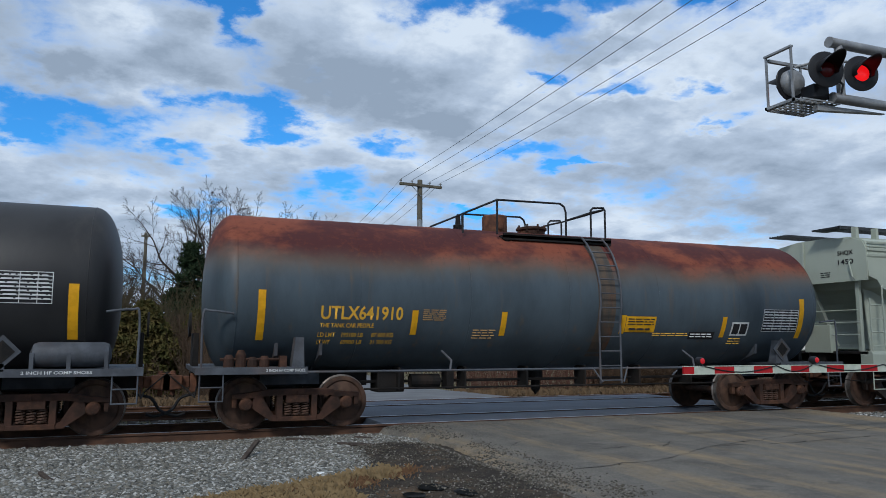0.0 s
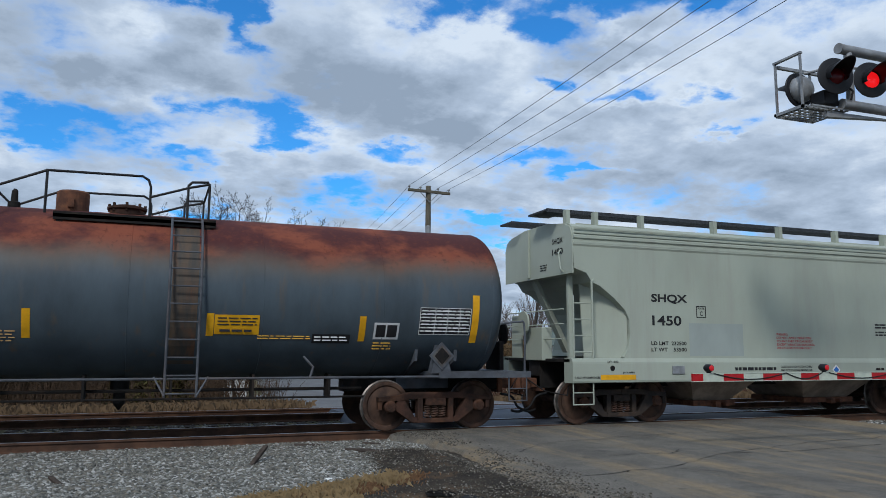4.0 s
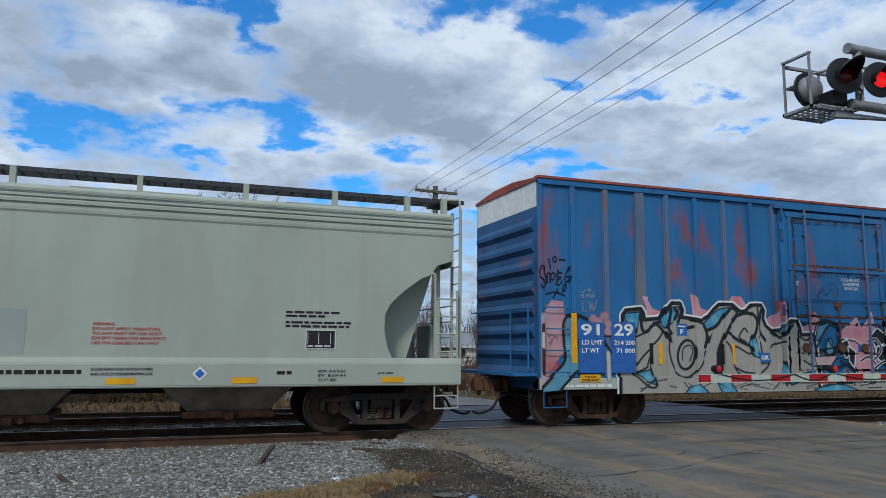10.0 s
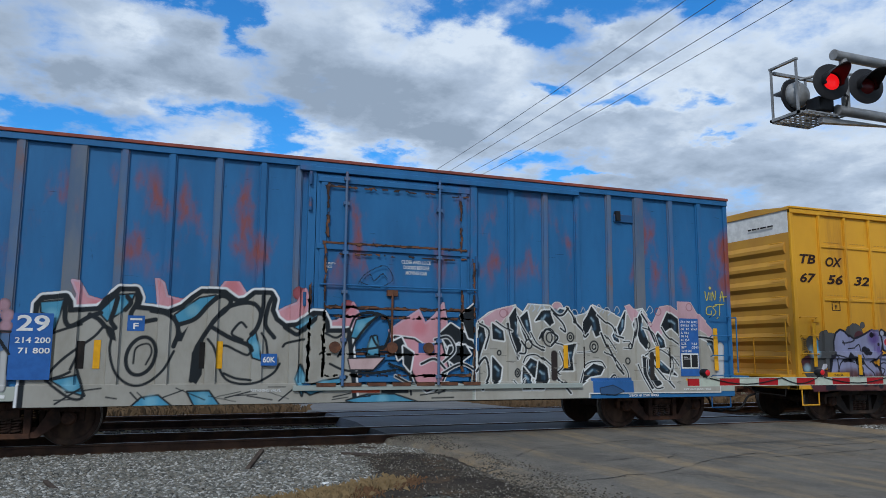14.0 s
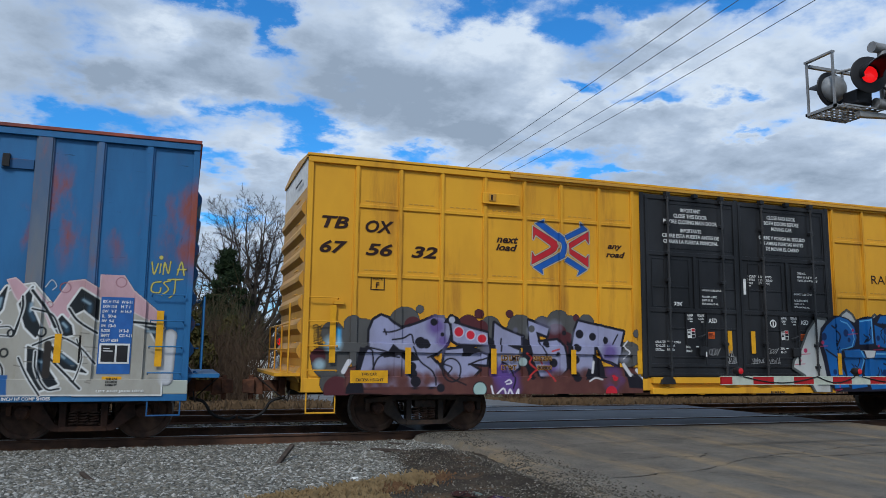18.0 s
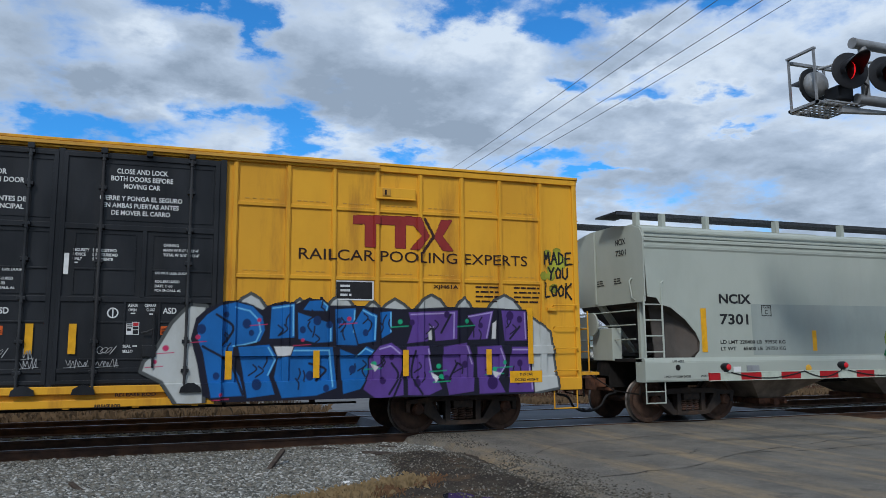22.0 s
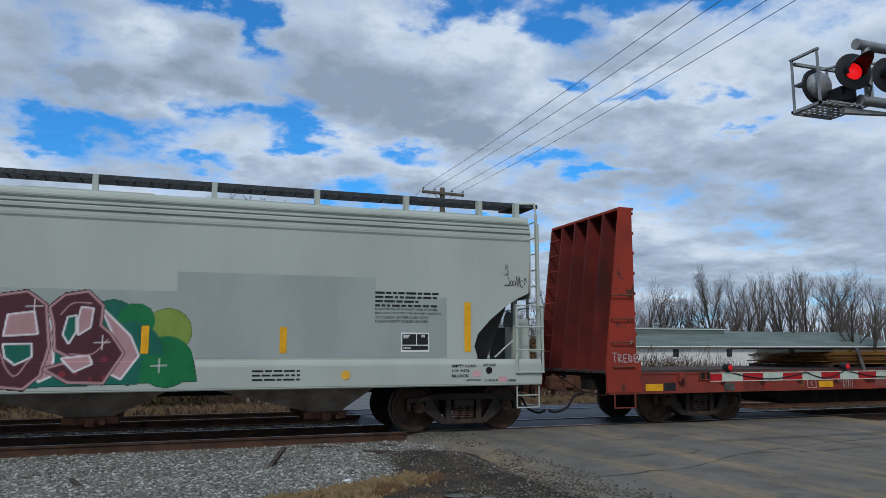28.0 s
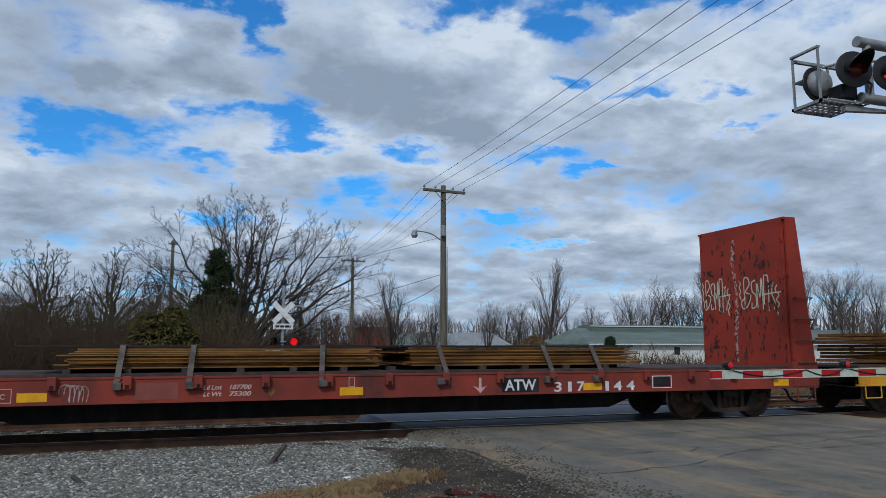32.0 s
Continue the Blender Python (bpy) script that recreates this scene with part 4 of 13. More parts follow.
def build_ballast():
    for name, x0, x1 in (("ballast_west", -60, ROAD_L - 0.05), ("ballast_east", ROAD_R + 0.0, 120)):
        bm = bmesh.new()
        ys = [-7.4, -6.6, -5.8, -5.0, -4.4, -3.6, -2.8, -2.0, -1.4, -0.9, -0.4, 0.4, 1.2, 2.0, 2.8, 3.6, 4.6, 5.5, 6.6]
        nx = 110
        grid = []
        for i in range(nx + 1):
            x = x0 + (x1 - x0) * i / nx
            grid.append([bm.verts.new((x, y, bed_z(y) + 0.02 * noise.noise((x, y, 0)) - (0.12 if y < straw_y(x) + 0.1 or j == 0 else 0))) for j, y in enumerate(ys)])
        for a, b in zip(grid, grid[1:]):
            for j in range(len(ys) - 1):
                bm.faces.new((a[j], b[j], b[j + 1], a[j + 1]))
        tagged(part(name, bm, M["ballast_bed"], None, "grey crushed-stone ballast bed"), category="ballast", kind="structure")
    # loose stones
    rng = np.random.RandomState(5)
    base = bmesh.new()
    bmesh.ops.create_icosphere(base, subdivisions=1, radius=1.0)
    bv = np.array([v.co[:] for v in base.verts])
    bf = np.array([[v.index for v in f.verts] for f in base.faces])
    base.free()

    def stones(name, n, place, label, rmin, rmax, tone=(1.0, 1.0, 1.0)):
        V, F = [], []
        for i in range(n):
            x, y, z, k = place()
            r = rng.uniform(rmin, rmax) * k
            s = bv * rng.uniform(0.55, 1.15, (len(bv), 1)) * np.array([rng.uniform(0.8, 1.3), rng.uniform(0.8, 1.3), rng.uniform(0.55, 0.9)]) * r
            a = rng.uniform(0, 6.28)
            c, sn = math.cos(a), math.sin(a)
            s = s @ np.array([[c, -sn, 0], [sn, c, 0], [0, 0, 1]])
            V.append(s + np.array([x, y, z + r * 0.3]))
            F.append(bf + i * len(bv))
        me = bpy.data.meshes.new(name)
        me.from_pydata(np.concatenate(V).tolist(), [], np.concatenate(F).tolist())
        me.update()
        mat = surface(name + "_grey", (0.30, 0.30, 0.285), (0.12, 0.12, 0.11), 0.9, 0, 14, bump_s=0.5, fine=50)
        nt = mat.node_tree
        b = nt.nodes["Principled BSDF"]
        geo = nt.nodes.new("ShaderNodeNewGeometry")
        ramp = nt.nodes.new("ShaderNodeValToRGB")
        els = ramp.color_ramp.elements
        els[0].color, els[1].color = (0.03, 0.03, 0.028, 1), (0.58, 0.58, 0.57, 1)
        for pos, col in ((0.3, (0.115, 0.118, 0.11, 1)), (0.55, (0.175, 0.155, 0.125, 1)), (0.78, (0.25, 0.26, 0.255, 1))):
            els.new(pos).color = col
        nt.links.new(geo.outputs["Random Per Island"], ramp.inputs[0])
        src = b.inputs["Base Color"].links[0].from_socket
        both = mix_rgb(nt, 0.75, src, ramp.outputs[0])
        nt.links.new(mix_rgb(nt, 1.0, both, tone, "MULTIPLY"), b.inputs["Base Color"])
        ob = part(name, me, mat, None, label)
        return tagged(ob, category="stones", kind="stuff")

    def near():
        while True:
            x = rng.uniform(-3.9, ROAD_L + 0.25)
            y = rng.uniform(-6.6, -0.92)
            if y > straw_y(x) + 0.2 * rng.normal():
                break
        return x, y, bed_z(y) + 0.02 * noise.noise((x, y, 0)), 1.0

    stones("ballast_stones", 58000, near, "loose pale and grey ballast stones beside the rail", 0.014, 0.037, (0.8, 0.79, 0.76))

    def mid():
        x = rng.uniform(-9, ROAD_L) if rng.uniform() < 0.6 else rng.uniform(ROAD_R, 30)
        y = rng.uniform(-0.65, 6.2)
        return x, y, bed_z(y), 1.0

    stones("ballast_stones", 12000, mid, "grey ballast stones between the tracks", 0.02, 0.045, (0.6, 0.58, 0.55))

    def east():
        x = ROAD_R + 0.15 + rng.uniform(0, 1) ** 1.5 * 14
        y = -0.95 - 3.2 * rng.uniform()
        return x, y, bed_z(y), 1.0

    stones("ballast_stones", 6000, east, "grey ballast stones past the crossing", 0.02, 0.045)

    def scatter():
        while True:
            x, y = (rng.uniform(2.0, 4.4), rng.uniform(-8, -2.4)) if rng.uniform() < 0.5 else (road_edge(rng.uniform(-8, -0.95)) + abs(rng.normal()) * 0.24, rng.uniform(-8, -0.95))
            # the gravel lies in drifts
            if noise.noise((x * 1.6, y * 1.1, 5)) > rng.uniform(-0.5, 0.35):
                break
        z = road_z(x, y) if x > road_edge(y) else ground_z(x, y) + 0.004
        return x, y, z, 0.6

    stones("loose_gravel", 9000, scatter, "scattered gravel at the road's edge", 0.010, 0.028, (0.5, 0.46, 0.41))
# ---- the train ----
WHEEL_R = 0.457
CARS, WHEELSETS = [], []
SHARED = {}


def car_root(name, label, xc, category="rail car"):
    ob = thing(name, label, category, pose(xc, 0, 0), "cars of the freight train")
    CARS.append((ob, xc))
    return ob


def wheel_mesh():
    if "wheelset" not in SHARED:
        bm = bmesh.new()
        for s in (-1, 1):
            r = WHEEL_R
            prof = [(-0.865, 0.10), (-0.86, 0.2), (-0.835, 0.29), (-0.82, 0.36), (-0.845, 0.385), (-0.85, r - 0.015), (-0.845, r), (-0.735, r + 0.004), (-0.72, r + 0.028), (-0.705, r + 0.028),
                    (-0.70, r - 0.05), (-0.72, 0.36), (-0.74, 0.2), (-0.70, 0.1)]
            lathe(bm, [(a * -s, q) for a, q in prof], "y", 40)
        lathe(bm, [(-1.06, 0.075), (1.06, 0.075)], "y", 14)
        me = bpy.data.meshes.new("wheelset")
        bm.to_mesh(me)
        bm.free()
        for p in me.polygons:
            p.use_smooth = True
        me.set_sharp_from_angle(angle=radians(35))
        me.materials.append(M["wheel"])
        me.materials.append(M["tread"])
        for p in me.polygons:
            q = math.hypot(p.center.x, p.center.z)
            if q > WHEEL_R - 0.006:
                p.material_index = 1
        SHARED["wheelset"] = me
        bm = bmesh.new()
        for s in (-1,):
            lathe(bm, [(s * 0.98, 0.115), (s * 1.13, 0.115), (s * 1.15, 0.095), (s * 1.165, 0.09), (s * 1.168, 0.03)], "y", 18)
            for k in range(3):
                a = k * 2.094 + 0.4
                lathe(bm, [(s * 1.155, 0.017), (s * 1.185, 0.017)], "y", 6, (0.062 * math.cos(a), 0, 0.062 * math.sin(a)))
        me = bpy.data.meshes.new("bearing_cap")
        bm.to_mesh(me)
        bm.free()
        me.materials.append(M["truck"])
        SHARED["bearing"] = me
    return SHARED["wheelset"]


def frame_mesh():
    if "frame" not in SHARED:
        bm = bmesh.new()
        y0, y1 = -1.13, -0.97
        for s in (-1, 1):
            def q(pts):
                return [(s * a, b) for a, b in pts]
            prism(bm, q([(0.0, 0.60), (0.0, 0.715), (0.5, 0.715), (0.80, 0.66), (1.13, 0.635), (1.13, 0.555), (0.76, 0.565), (0.5, 0.60)]), y0, y1)
            prism(bm, q([(0.62, 0.60), (0.76, 0.575), (0.80, 0.40), (0.74, 0.36), (0.46, 0.155), (0.30, 0.155), (0.30, 0.24), (0.42, 0.26)]), y0 + 0.01, y1 - 0.01)
            prism(bm, q([(0.255, 0.61), (0.36, 0.61), (0.36, 0.22), (0.255, 0.22)]), y0 - 0.01, y1)
            prism(bm, q([(1.04, 0.60), (1.13, 0.60), (1.12, 0.40), (1.05, 0.40)]), y0 + 0.02, y1 - 0.02)
            box(bm, s * 0.89 - 0.13, s * 0.89 + 0.13, y0 + 0.01, y1 - 0.01, 0.565, 0.60)
        prism(bm, [(-0.36, 0.15), (0.36, 0.15), (0.34, 0.235), (-0.34, 0.235)], y0 - 0.015, y1)
        box(bm, -0.2, 0.2, y0 - 0.03, y1, 0.47, 0.60)
        bmesh.ops.bevel(bm, geom=bm.edges[:], offset=0.008, segments=1, affect="EDGES")
        me = bpy.data.meshes.new("side_frame")
        bm.to_mesh(me)
        bm.free()
        SHARED["frame"] = me
        bm = bmesh.new()
        for k in range(1):
            cx = 0.0
            pts = [Vector((cx + 0.062 * math.cos(a), -1.06 + 0.062 * math.sin(a), 0.245 + 0.22 * a / (2 * math.pi * 5))) for a in np.linspace(0, 2 * math.pi * 5, 5 * 10)]
            pipe(bm, pts, 0.015, 5)
        me = bpy.data.meshes.new("spring")
        bm.to_mesh(me)
        bm.free()
        me.materials.append(M["spring"])
        SHARED["spring"] = me
    return SHARED["frame"]


def truck(root, x, ox, mat, far=True):
    """A two-axle truck at x: side frames with springs, bolster, brake beams and wheelsets."""
    lx = x - ox
    for s in (-1, 1):
        me = frame_mesh()
        key = "frame_" + mat.name
        if key not in SHARED:
            SHARED[key] = me.copy()
            SHARED[key].materials.append(mat)
        f = part("side_frame", SHARED[key], None, root)
        f.location, f.rotation_euler = (lx, 0, 0), (0, 0, 0 if s < 0 else math.pi)
        for dx in (-0.155, 0, 0.155):
            part("spring", SHARED["spring"], None, f, "coil spring").location = (dx, 0, 0)
    bm = slab(lx - 0.2, lx + 0.2, -1.1, 1.1, 0.5, 0.68, 0.02)
    for s in (-1, 1):
        box(bm, lx + s * 0.42 - 0.04, lx + s * 0.42 + 0.04, -0.8, 0.8, 0.34, 0.42)
        box(bm, lx + s * 0.42 - 0.02, lx + s * 0.42 + 0.02, -0.8, -0.55, 0.3, 0.5)
    part("bolster", bm, M["truck_dark"], root)
    for s in (-1, 1):
        w = part("wheelset", wheel_mesh(), None, root, "steel wheels with a bright worn rim")
        w.location = (lx + s * 0.89, 0, WHEEL_R)
        for turn in (0, math.pi):
            part("bearing_cap", SHARED["bearing"], None, w, "round rusty bearing cap with bolts").rotation_euler = (0, 0, turn)
        WHEELSETS.append((w, lx + s * 0.89))


def coupler(root, x, ox, d, mat=None):
    """A coupler that sticks out of the sill at x in the direction d, with its hose and lift bar."""
    lx = x - ox
    bm = bmesh.new()
    box(bm, min(lx, lx + d * 0.32), max(lx, lx + d * 0.32), -0.11, 0.11, 0.72, 0.92)
    box(bm, min(lx - d * 0.12, lx), max(lx - d * 0.12, lx), -0.24, 0.24, 0.64, 0.98)
    prism(bm, [(lx + d * 0.28, 0.66), (lx + d * 0.56, 0.68), (lx + d * 0.6, 0.82), (lx + d * 0.55, 0.97), (lx + d * 0.30, 0.98)], -0.17, 0.12)
    prism(bm, [(lx + d * 0.45, 0.68), (lx + d * 0.66, 0.70), (lx + d * 0.66, 0.94), (lx + d * 0.45, 0.95)], -0.24, -0.08)
    rod(bm, (lx + d * 0.5, -0.1, 0.58), (lx + d * 0.5, -0.1, 1.02), 0.05, 8)
    bmesh.ops.bevel(bm, geom=bm.edges[:], offset=0.012, segments=1, affect="EDGES")
    part("coupler", bm, mat or M["coupler"], root, "rust-brown cast coupler")
    bm = bmesh.new()
    pipe(bm, curve_points([(lx - d * 0.1, -0.35, 0.62), (lx + d * 0.15, -0.36, 0.55), (lx + d * 0.3, -0.34, 0.34), (lx + d * 0.55, -0.32, 0.24), (lx + d * 0.72, -0.3, 0.27)], 5), 0.026, 8)
    part("air_hose", bm, M["hose"], root, "black rubber brake hose")
    bm = bmesh.new()
    pipe(bm, [(lx - d * 0.05, -1.35, 0.80), (lx - d * 0.02, -1.35, 0.62), (lx + d * 0.02, -0.5, 0.66), (lx + d * 0.42, -0.15, 1.0)], 0.013, 6)
    part("lift_bar", bm, M["truck_dark"], root)


def ladder_bm(bm, x0, x1, y, z0, z1, n, r=0.014, rail=0.018, flat=False):
    for x in (x0, x1):
        if flat:
            box(bm, x - 0.03, x + 0.03, y - 0.01, y + 0.01, z0, z1)
        else:
            rod(bm, (x, y, z0), (x, y, z1), rail, 6)
    for k in range(n):
        z = z0 + (z1 - z0) * (k + 0.5) / n
        rod(bm, (x0, y, z), (x1, y, z), r, 6)
    return bm


def grab(bm, x0, x1, y, z, out=0.06, r=0.011):
    pipe(bm, [(x0, y, z - 0.03), (x0, y - out, z), (x1, y - out, z), (x1, y, z - 0.03)], r, 6)
    return bm


def stirrup(bm, x0, x1, y, z0, z1, r=0.014):
    pipe(bm, [(x0, y, z1), (x0, y, z0), (x1, y, z0), (x1, y, z1)], r, 6)
    return bm


# ---- tank cars ----
def tank_car(name, label, x_head0, x_head1, R, zc, mat, trim, trucks, xc, ends):
    """Shell with domed heads, saddles, stub sills, end platforms, trucks and couplers."""
    root = car_root(name, label, xc, "tank car")
    prof = []
    dome = 0.48
    for k in range(11):
        a = math.pi / 2 * k / 10
        prof.append((x_head0 + dome * (1 - math.sin(a)), R * math.cos(a) ** 0.8 if k < 10 else 0.02))
    prof = prof[::-1]
    prof[0] = (x_head0, 0.03)
    n = 12
    for k in range(1, n):
        prof.append((x_head0 + dome + (x_head1 - x_head0 - 2 * dome) * k / n, R))
    for k in range(11):
        a = math.pi / 2 * k / 10
        prof.append((x_head1 - dome * (1 - math.sin(a)), max(0.03, R * math.cos(a) ** 0.8)))
    bm = lathe(bmesh.new(), [(a - xc, r) for a, r in prof], "x", 72, (0, 0, zc))
    shell = part("tank_shell", bm, mat, root, "", True)
    seams = [x_head0 + dome] + [x_head0 + dome + (x_head1 - x_head0 - 2 * dome) * k / 6 for k in range(1, 6)] + [x_head1 - dome]
    for s in seams:
        bm = lathe(bmesh.new(), [(s - 0.012 - xc, R - 0.002), (s - 0.006 - xc, R + 0.005), (s + 0.006 - xc, R + 0.005), (s + 0.012 - xc, R - 0.002)], "x", 72, (0, 0, zc))
        part("weld_seam", bm, mat, shell)
    for x in trucks:
        truck(root, x, xc, M["truck"])
        bm = bmesh.new()
        lx = x - xc
        prism(bm, [(lx - 0.55, 0.75), (lx + 0.55, 0.75), (lx + 0.55, 1.0), (lx - 0.55, 1.0)], -0.35, 0.35)
        for s in (-1, 1):
            for k in (-0.4, 0.4):
                prism_x(bm, [(s * 0.3, 0.98), (s * 1.1, 1.30), (s * 1.15, 1.62), (s * 0.8, 1.45), (s * 0.3, 1.2)], lx + k - 0.03, lx + k + 0.03)
        part("saddle", bm, trim, root)
    return root


def tank_surf(R, zc):
    return lambda x, z: -math.sqrt(max(R * R - (z - zc) ** 2, 0.01))


RIBS = (3.70, 3.80, 3.90, 4.0)


def brake_gear(root, x0, x1, ox, y=-0.9, z=0.6):
    bm = bmesh.new()
    pipe(bm, [(x0 - ox, y, z), (x1 - ox, y, z - 0.02)], 0.02, 6)
    pipe(bm, [(x0 - ox, y + 0.3, z + 0.12), (x1 - ox, y + 0.3, z + 0.12)], 0.03, 6)
    for k in range(6):
        x = x0 + (x1 - x0) * (k + 0.5) / 6 - ox
        box(bm, x - 0.02, x + 0.02, y - 0.02, y + 0.4, z - 0.03, z + 0.4)
    part("brake_rigging", bm, M["truck_dark"], root, "dark brake rods and hangers under the car")


def end_platform(root, x0, x1, ox, trim, d, steps=True):
    """Steel end platform of a tank car with its handrail and step; d points outwards."""
    z0, z1 = 0.99, 1.10
    bm = slab(x0 - ox, x1 - ox, -1.52, 1.52, z0 + 0.02, z1, 0.008)
    box(bm, x0 - ox, x1 - ox, -1.53, -1.50, z0, z1 + 0.012)
    part("end_platform", bm, trim, root, "steel end platform with a stencilled edge")
    bm = bmesh.new()
    xe = (x1 if d > 0 else x0) - ox - d * 0.1
    xi = xe - d * 0.42
    pipe(bm, curve_points([(xe - d * 0.5, -1.46, 2.02), (xe - d * 0.12, -1.46, 2.06), (xe, -1.46, 1.98), (xe, -1.46, 1.1)], 4), 0.02, 8)
    part("handrail", bm, trim, root)
    bm = bmesh.new()
    stirrup(bm, xe + d * 0.02, xe - d * 0.36, -1.5, 0.55, 1.02)
    pipe(bm, [(xe + d * 0.02, -1.5, 0.78), (xe - d * 0.36, -1.5, 0.78)], 0.012, 6)
    part("step", bm, trim, root)
    bm = slab(min(xe - d * 0.02, xe + d * 0.08), max(xe - d * 0.02, xe + d * 0.08), -0.35, 0.35, 1.1, 1.7, 0.01)
    lathe(bm, [(xe - 0.02, 0.22), (xe + 0.02, 0.22)], "x", 20, (d * 0.14, -0.2, 1.85))
    part("hand_brake", bm, M["truck_dark"], root)


def build_tank_black():
    xc, R, zc = -8.0, 1.5, 2.42
    root = tank_car("tank_car", "black tank car with a white data table and placard", -15.6, -0.42, R, zc, M["black_tank"], M["tank_trim"], (-1.62, -14.4), xc, None)
    surf = tank_surf(R, zc)
    end_platform(root, -2.6, 0.0, xc, M["tank_trim"], 1)
    for a, b in ((-3.2, 0.0), (-16.0, -12.8)):
        part("stub_sill", slab(a - xc, b - xc, -0.2, 0.2, 0.7, 1.0, 0.01), M["truck_dark"], root)
    coupler(root, 0.0, xc, 1)
    coupler(root, -16.0, xc, -1)
    decal(-1.16, -1.01, 1.57, 2.45, M["sign_yellow"], root, surf, xc, "reflector", "yellow reflective strip", 0.006)
    decal(-2.9, -1.38, 2.12, 2.63, M["text_black"], root, surf, xc, "data_table", "white-ruled data table", 0.005)
    for k in range(9):
        z = 2.13 + 0.49 * k / 8
        decal(-2.89, -1.39, z - 0.006, z + 0.006, M["text_white"], root, surf, xc, "table_rule", "", 0.008, 1, 1)
    for x in (-2.89, -2.55, -2.2, -1.85, -1.6, -1.39):
        decal(x - 0.006, x + 0.006, 2.13, 2.62, M["text_white"], root, surf, xc, "table_rule", "", 0.008, 1, 6)
    bars(-2.86, -1.42, 2.17, 2.6, 7, M["text_white"], root, lambda x, z: surf(x, z) - 0.006, xc, 3, 0.4)
    bm = lathe(bmesh.new(), [(-1.66 - xc, 0.06), (-1.62 - xc, 0.17), (-1.55 - xc, 0.2), (-0.6 - xc, 0.2), (-0.53 - xc, 0.17), (-0.49 - xc, 0.06)], "x", 24, (0, -1.3, 1.33))
    part("air_reservoir", bm, M["tank_trim"], root, "dark grey cylindrical brake reservoir", True)
    for x in (-1.62, -1.1, -0.56):
        part("reservoir_bracket", slab(x - 0.03 - xc, x + 0.03 - xc, -1.5, -1.1, 1.08, 1.36), M["tank_trim"], root)
    bm = prism(bmesh.new(), [(-2.02 - xc, 1.12), (-1.76 - xc, 1.38), (-2.02 - xc, 1.64), (-2.28 - xc, 1.38)], -1.53, -1.51)
    pl = part("placard_holder", bm, M["tank_trim"], root, "diamond-shaped placard frame")
    bm = prism(bmesh.new(), [(-2.02 - xc, 1.2), (-1.84 - xc, 1.38), (-2.02 - xc, 1.56), (-2.2 - xc, 1.38)], -1.536, -1.531)
    part("placard", bm, M["truck_dark"], pl)
    bm = slab(-2.06 - xc, -1.98 - xc, -1.53, -1.46, 1.08, 1.2)
    part("placard_bracket", bm, M["tank_trim"], root)
    lettering("2 INCH HF COMP SHOES", -1.75, -0.75, 1.03, 1.08, M["text_white"], root, lambda x, z: -1.532, 0, 0.022, xc)


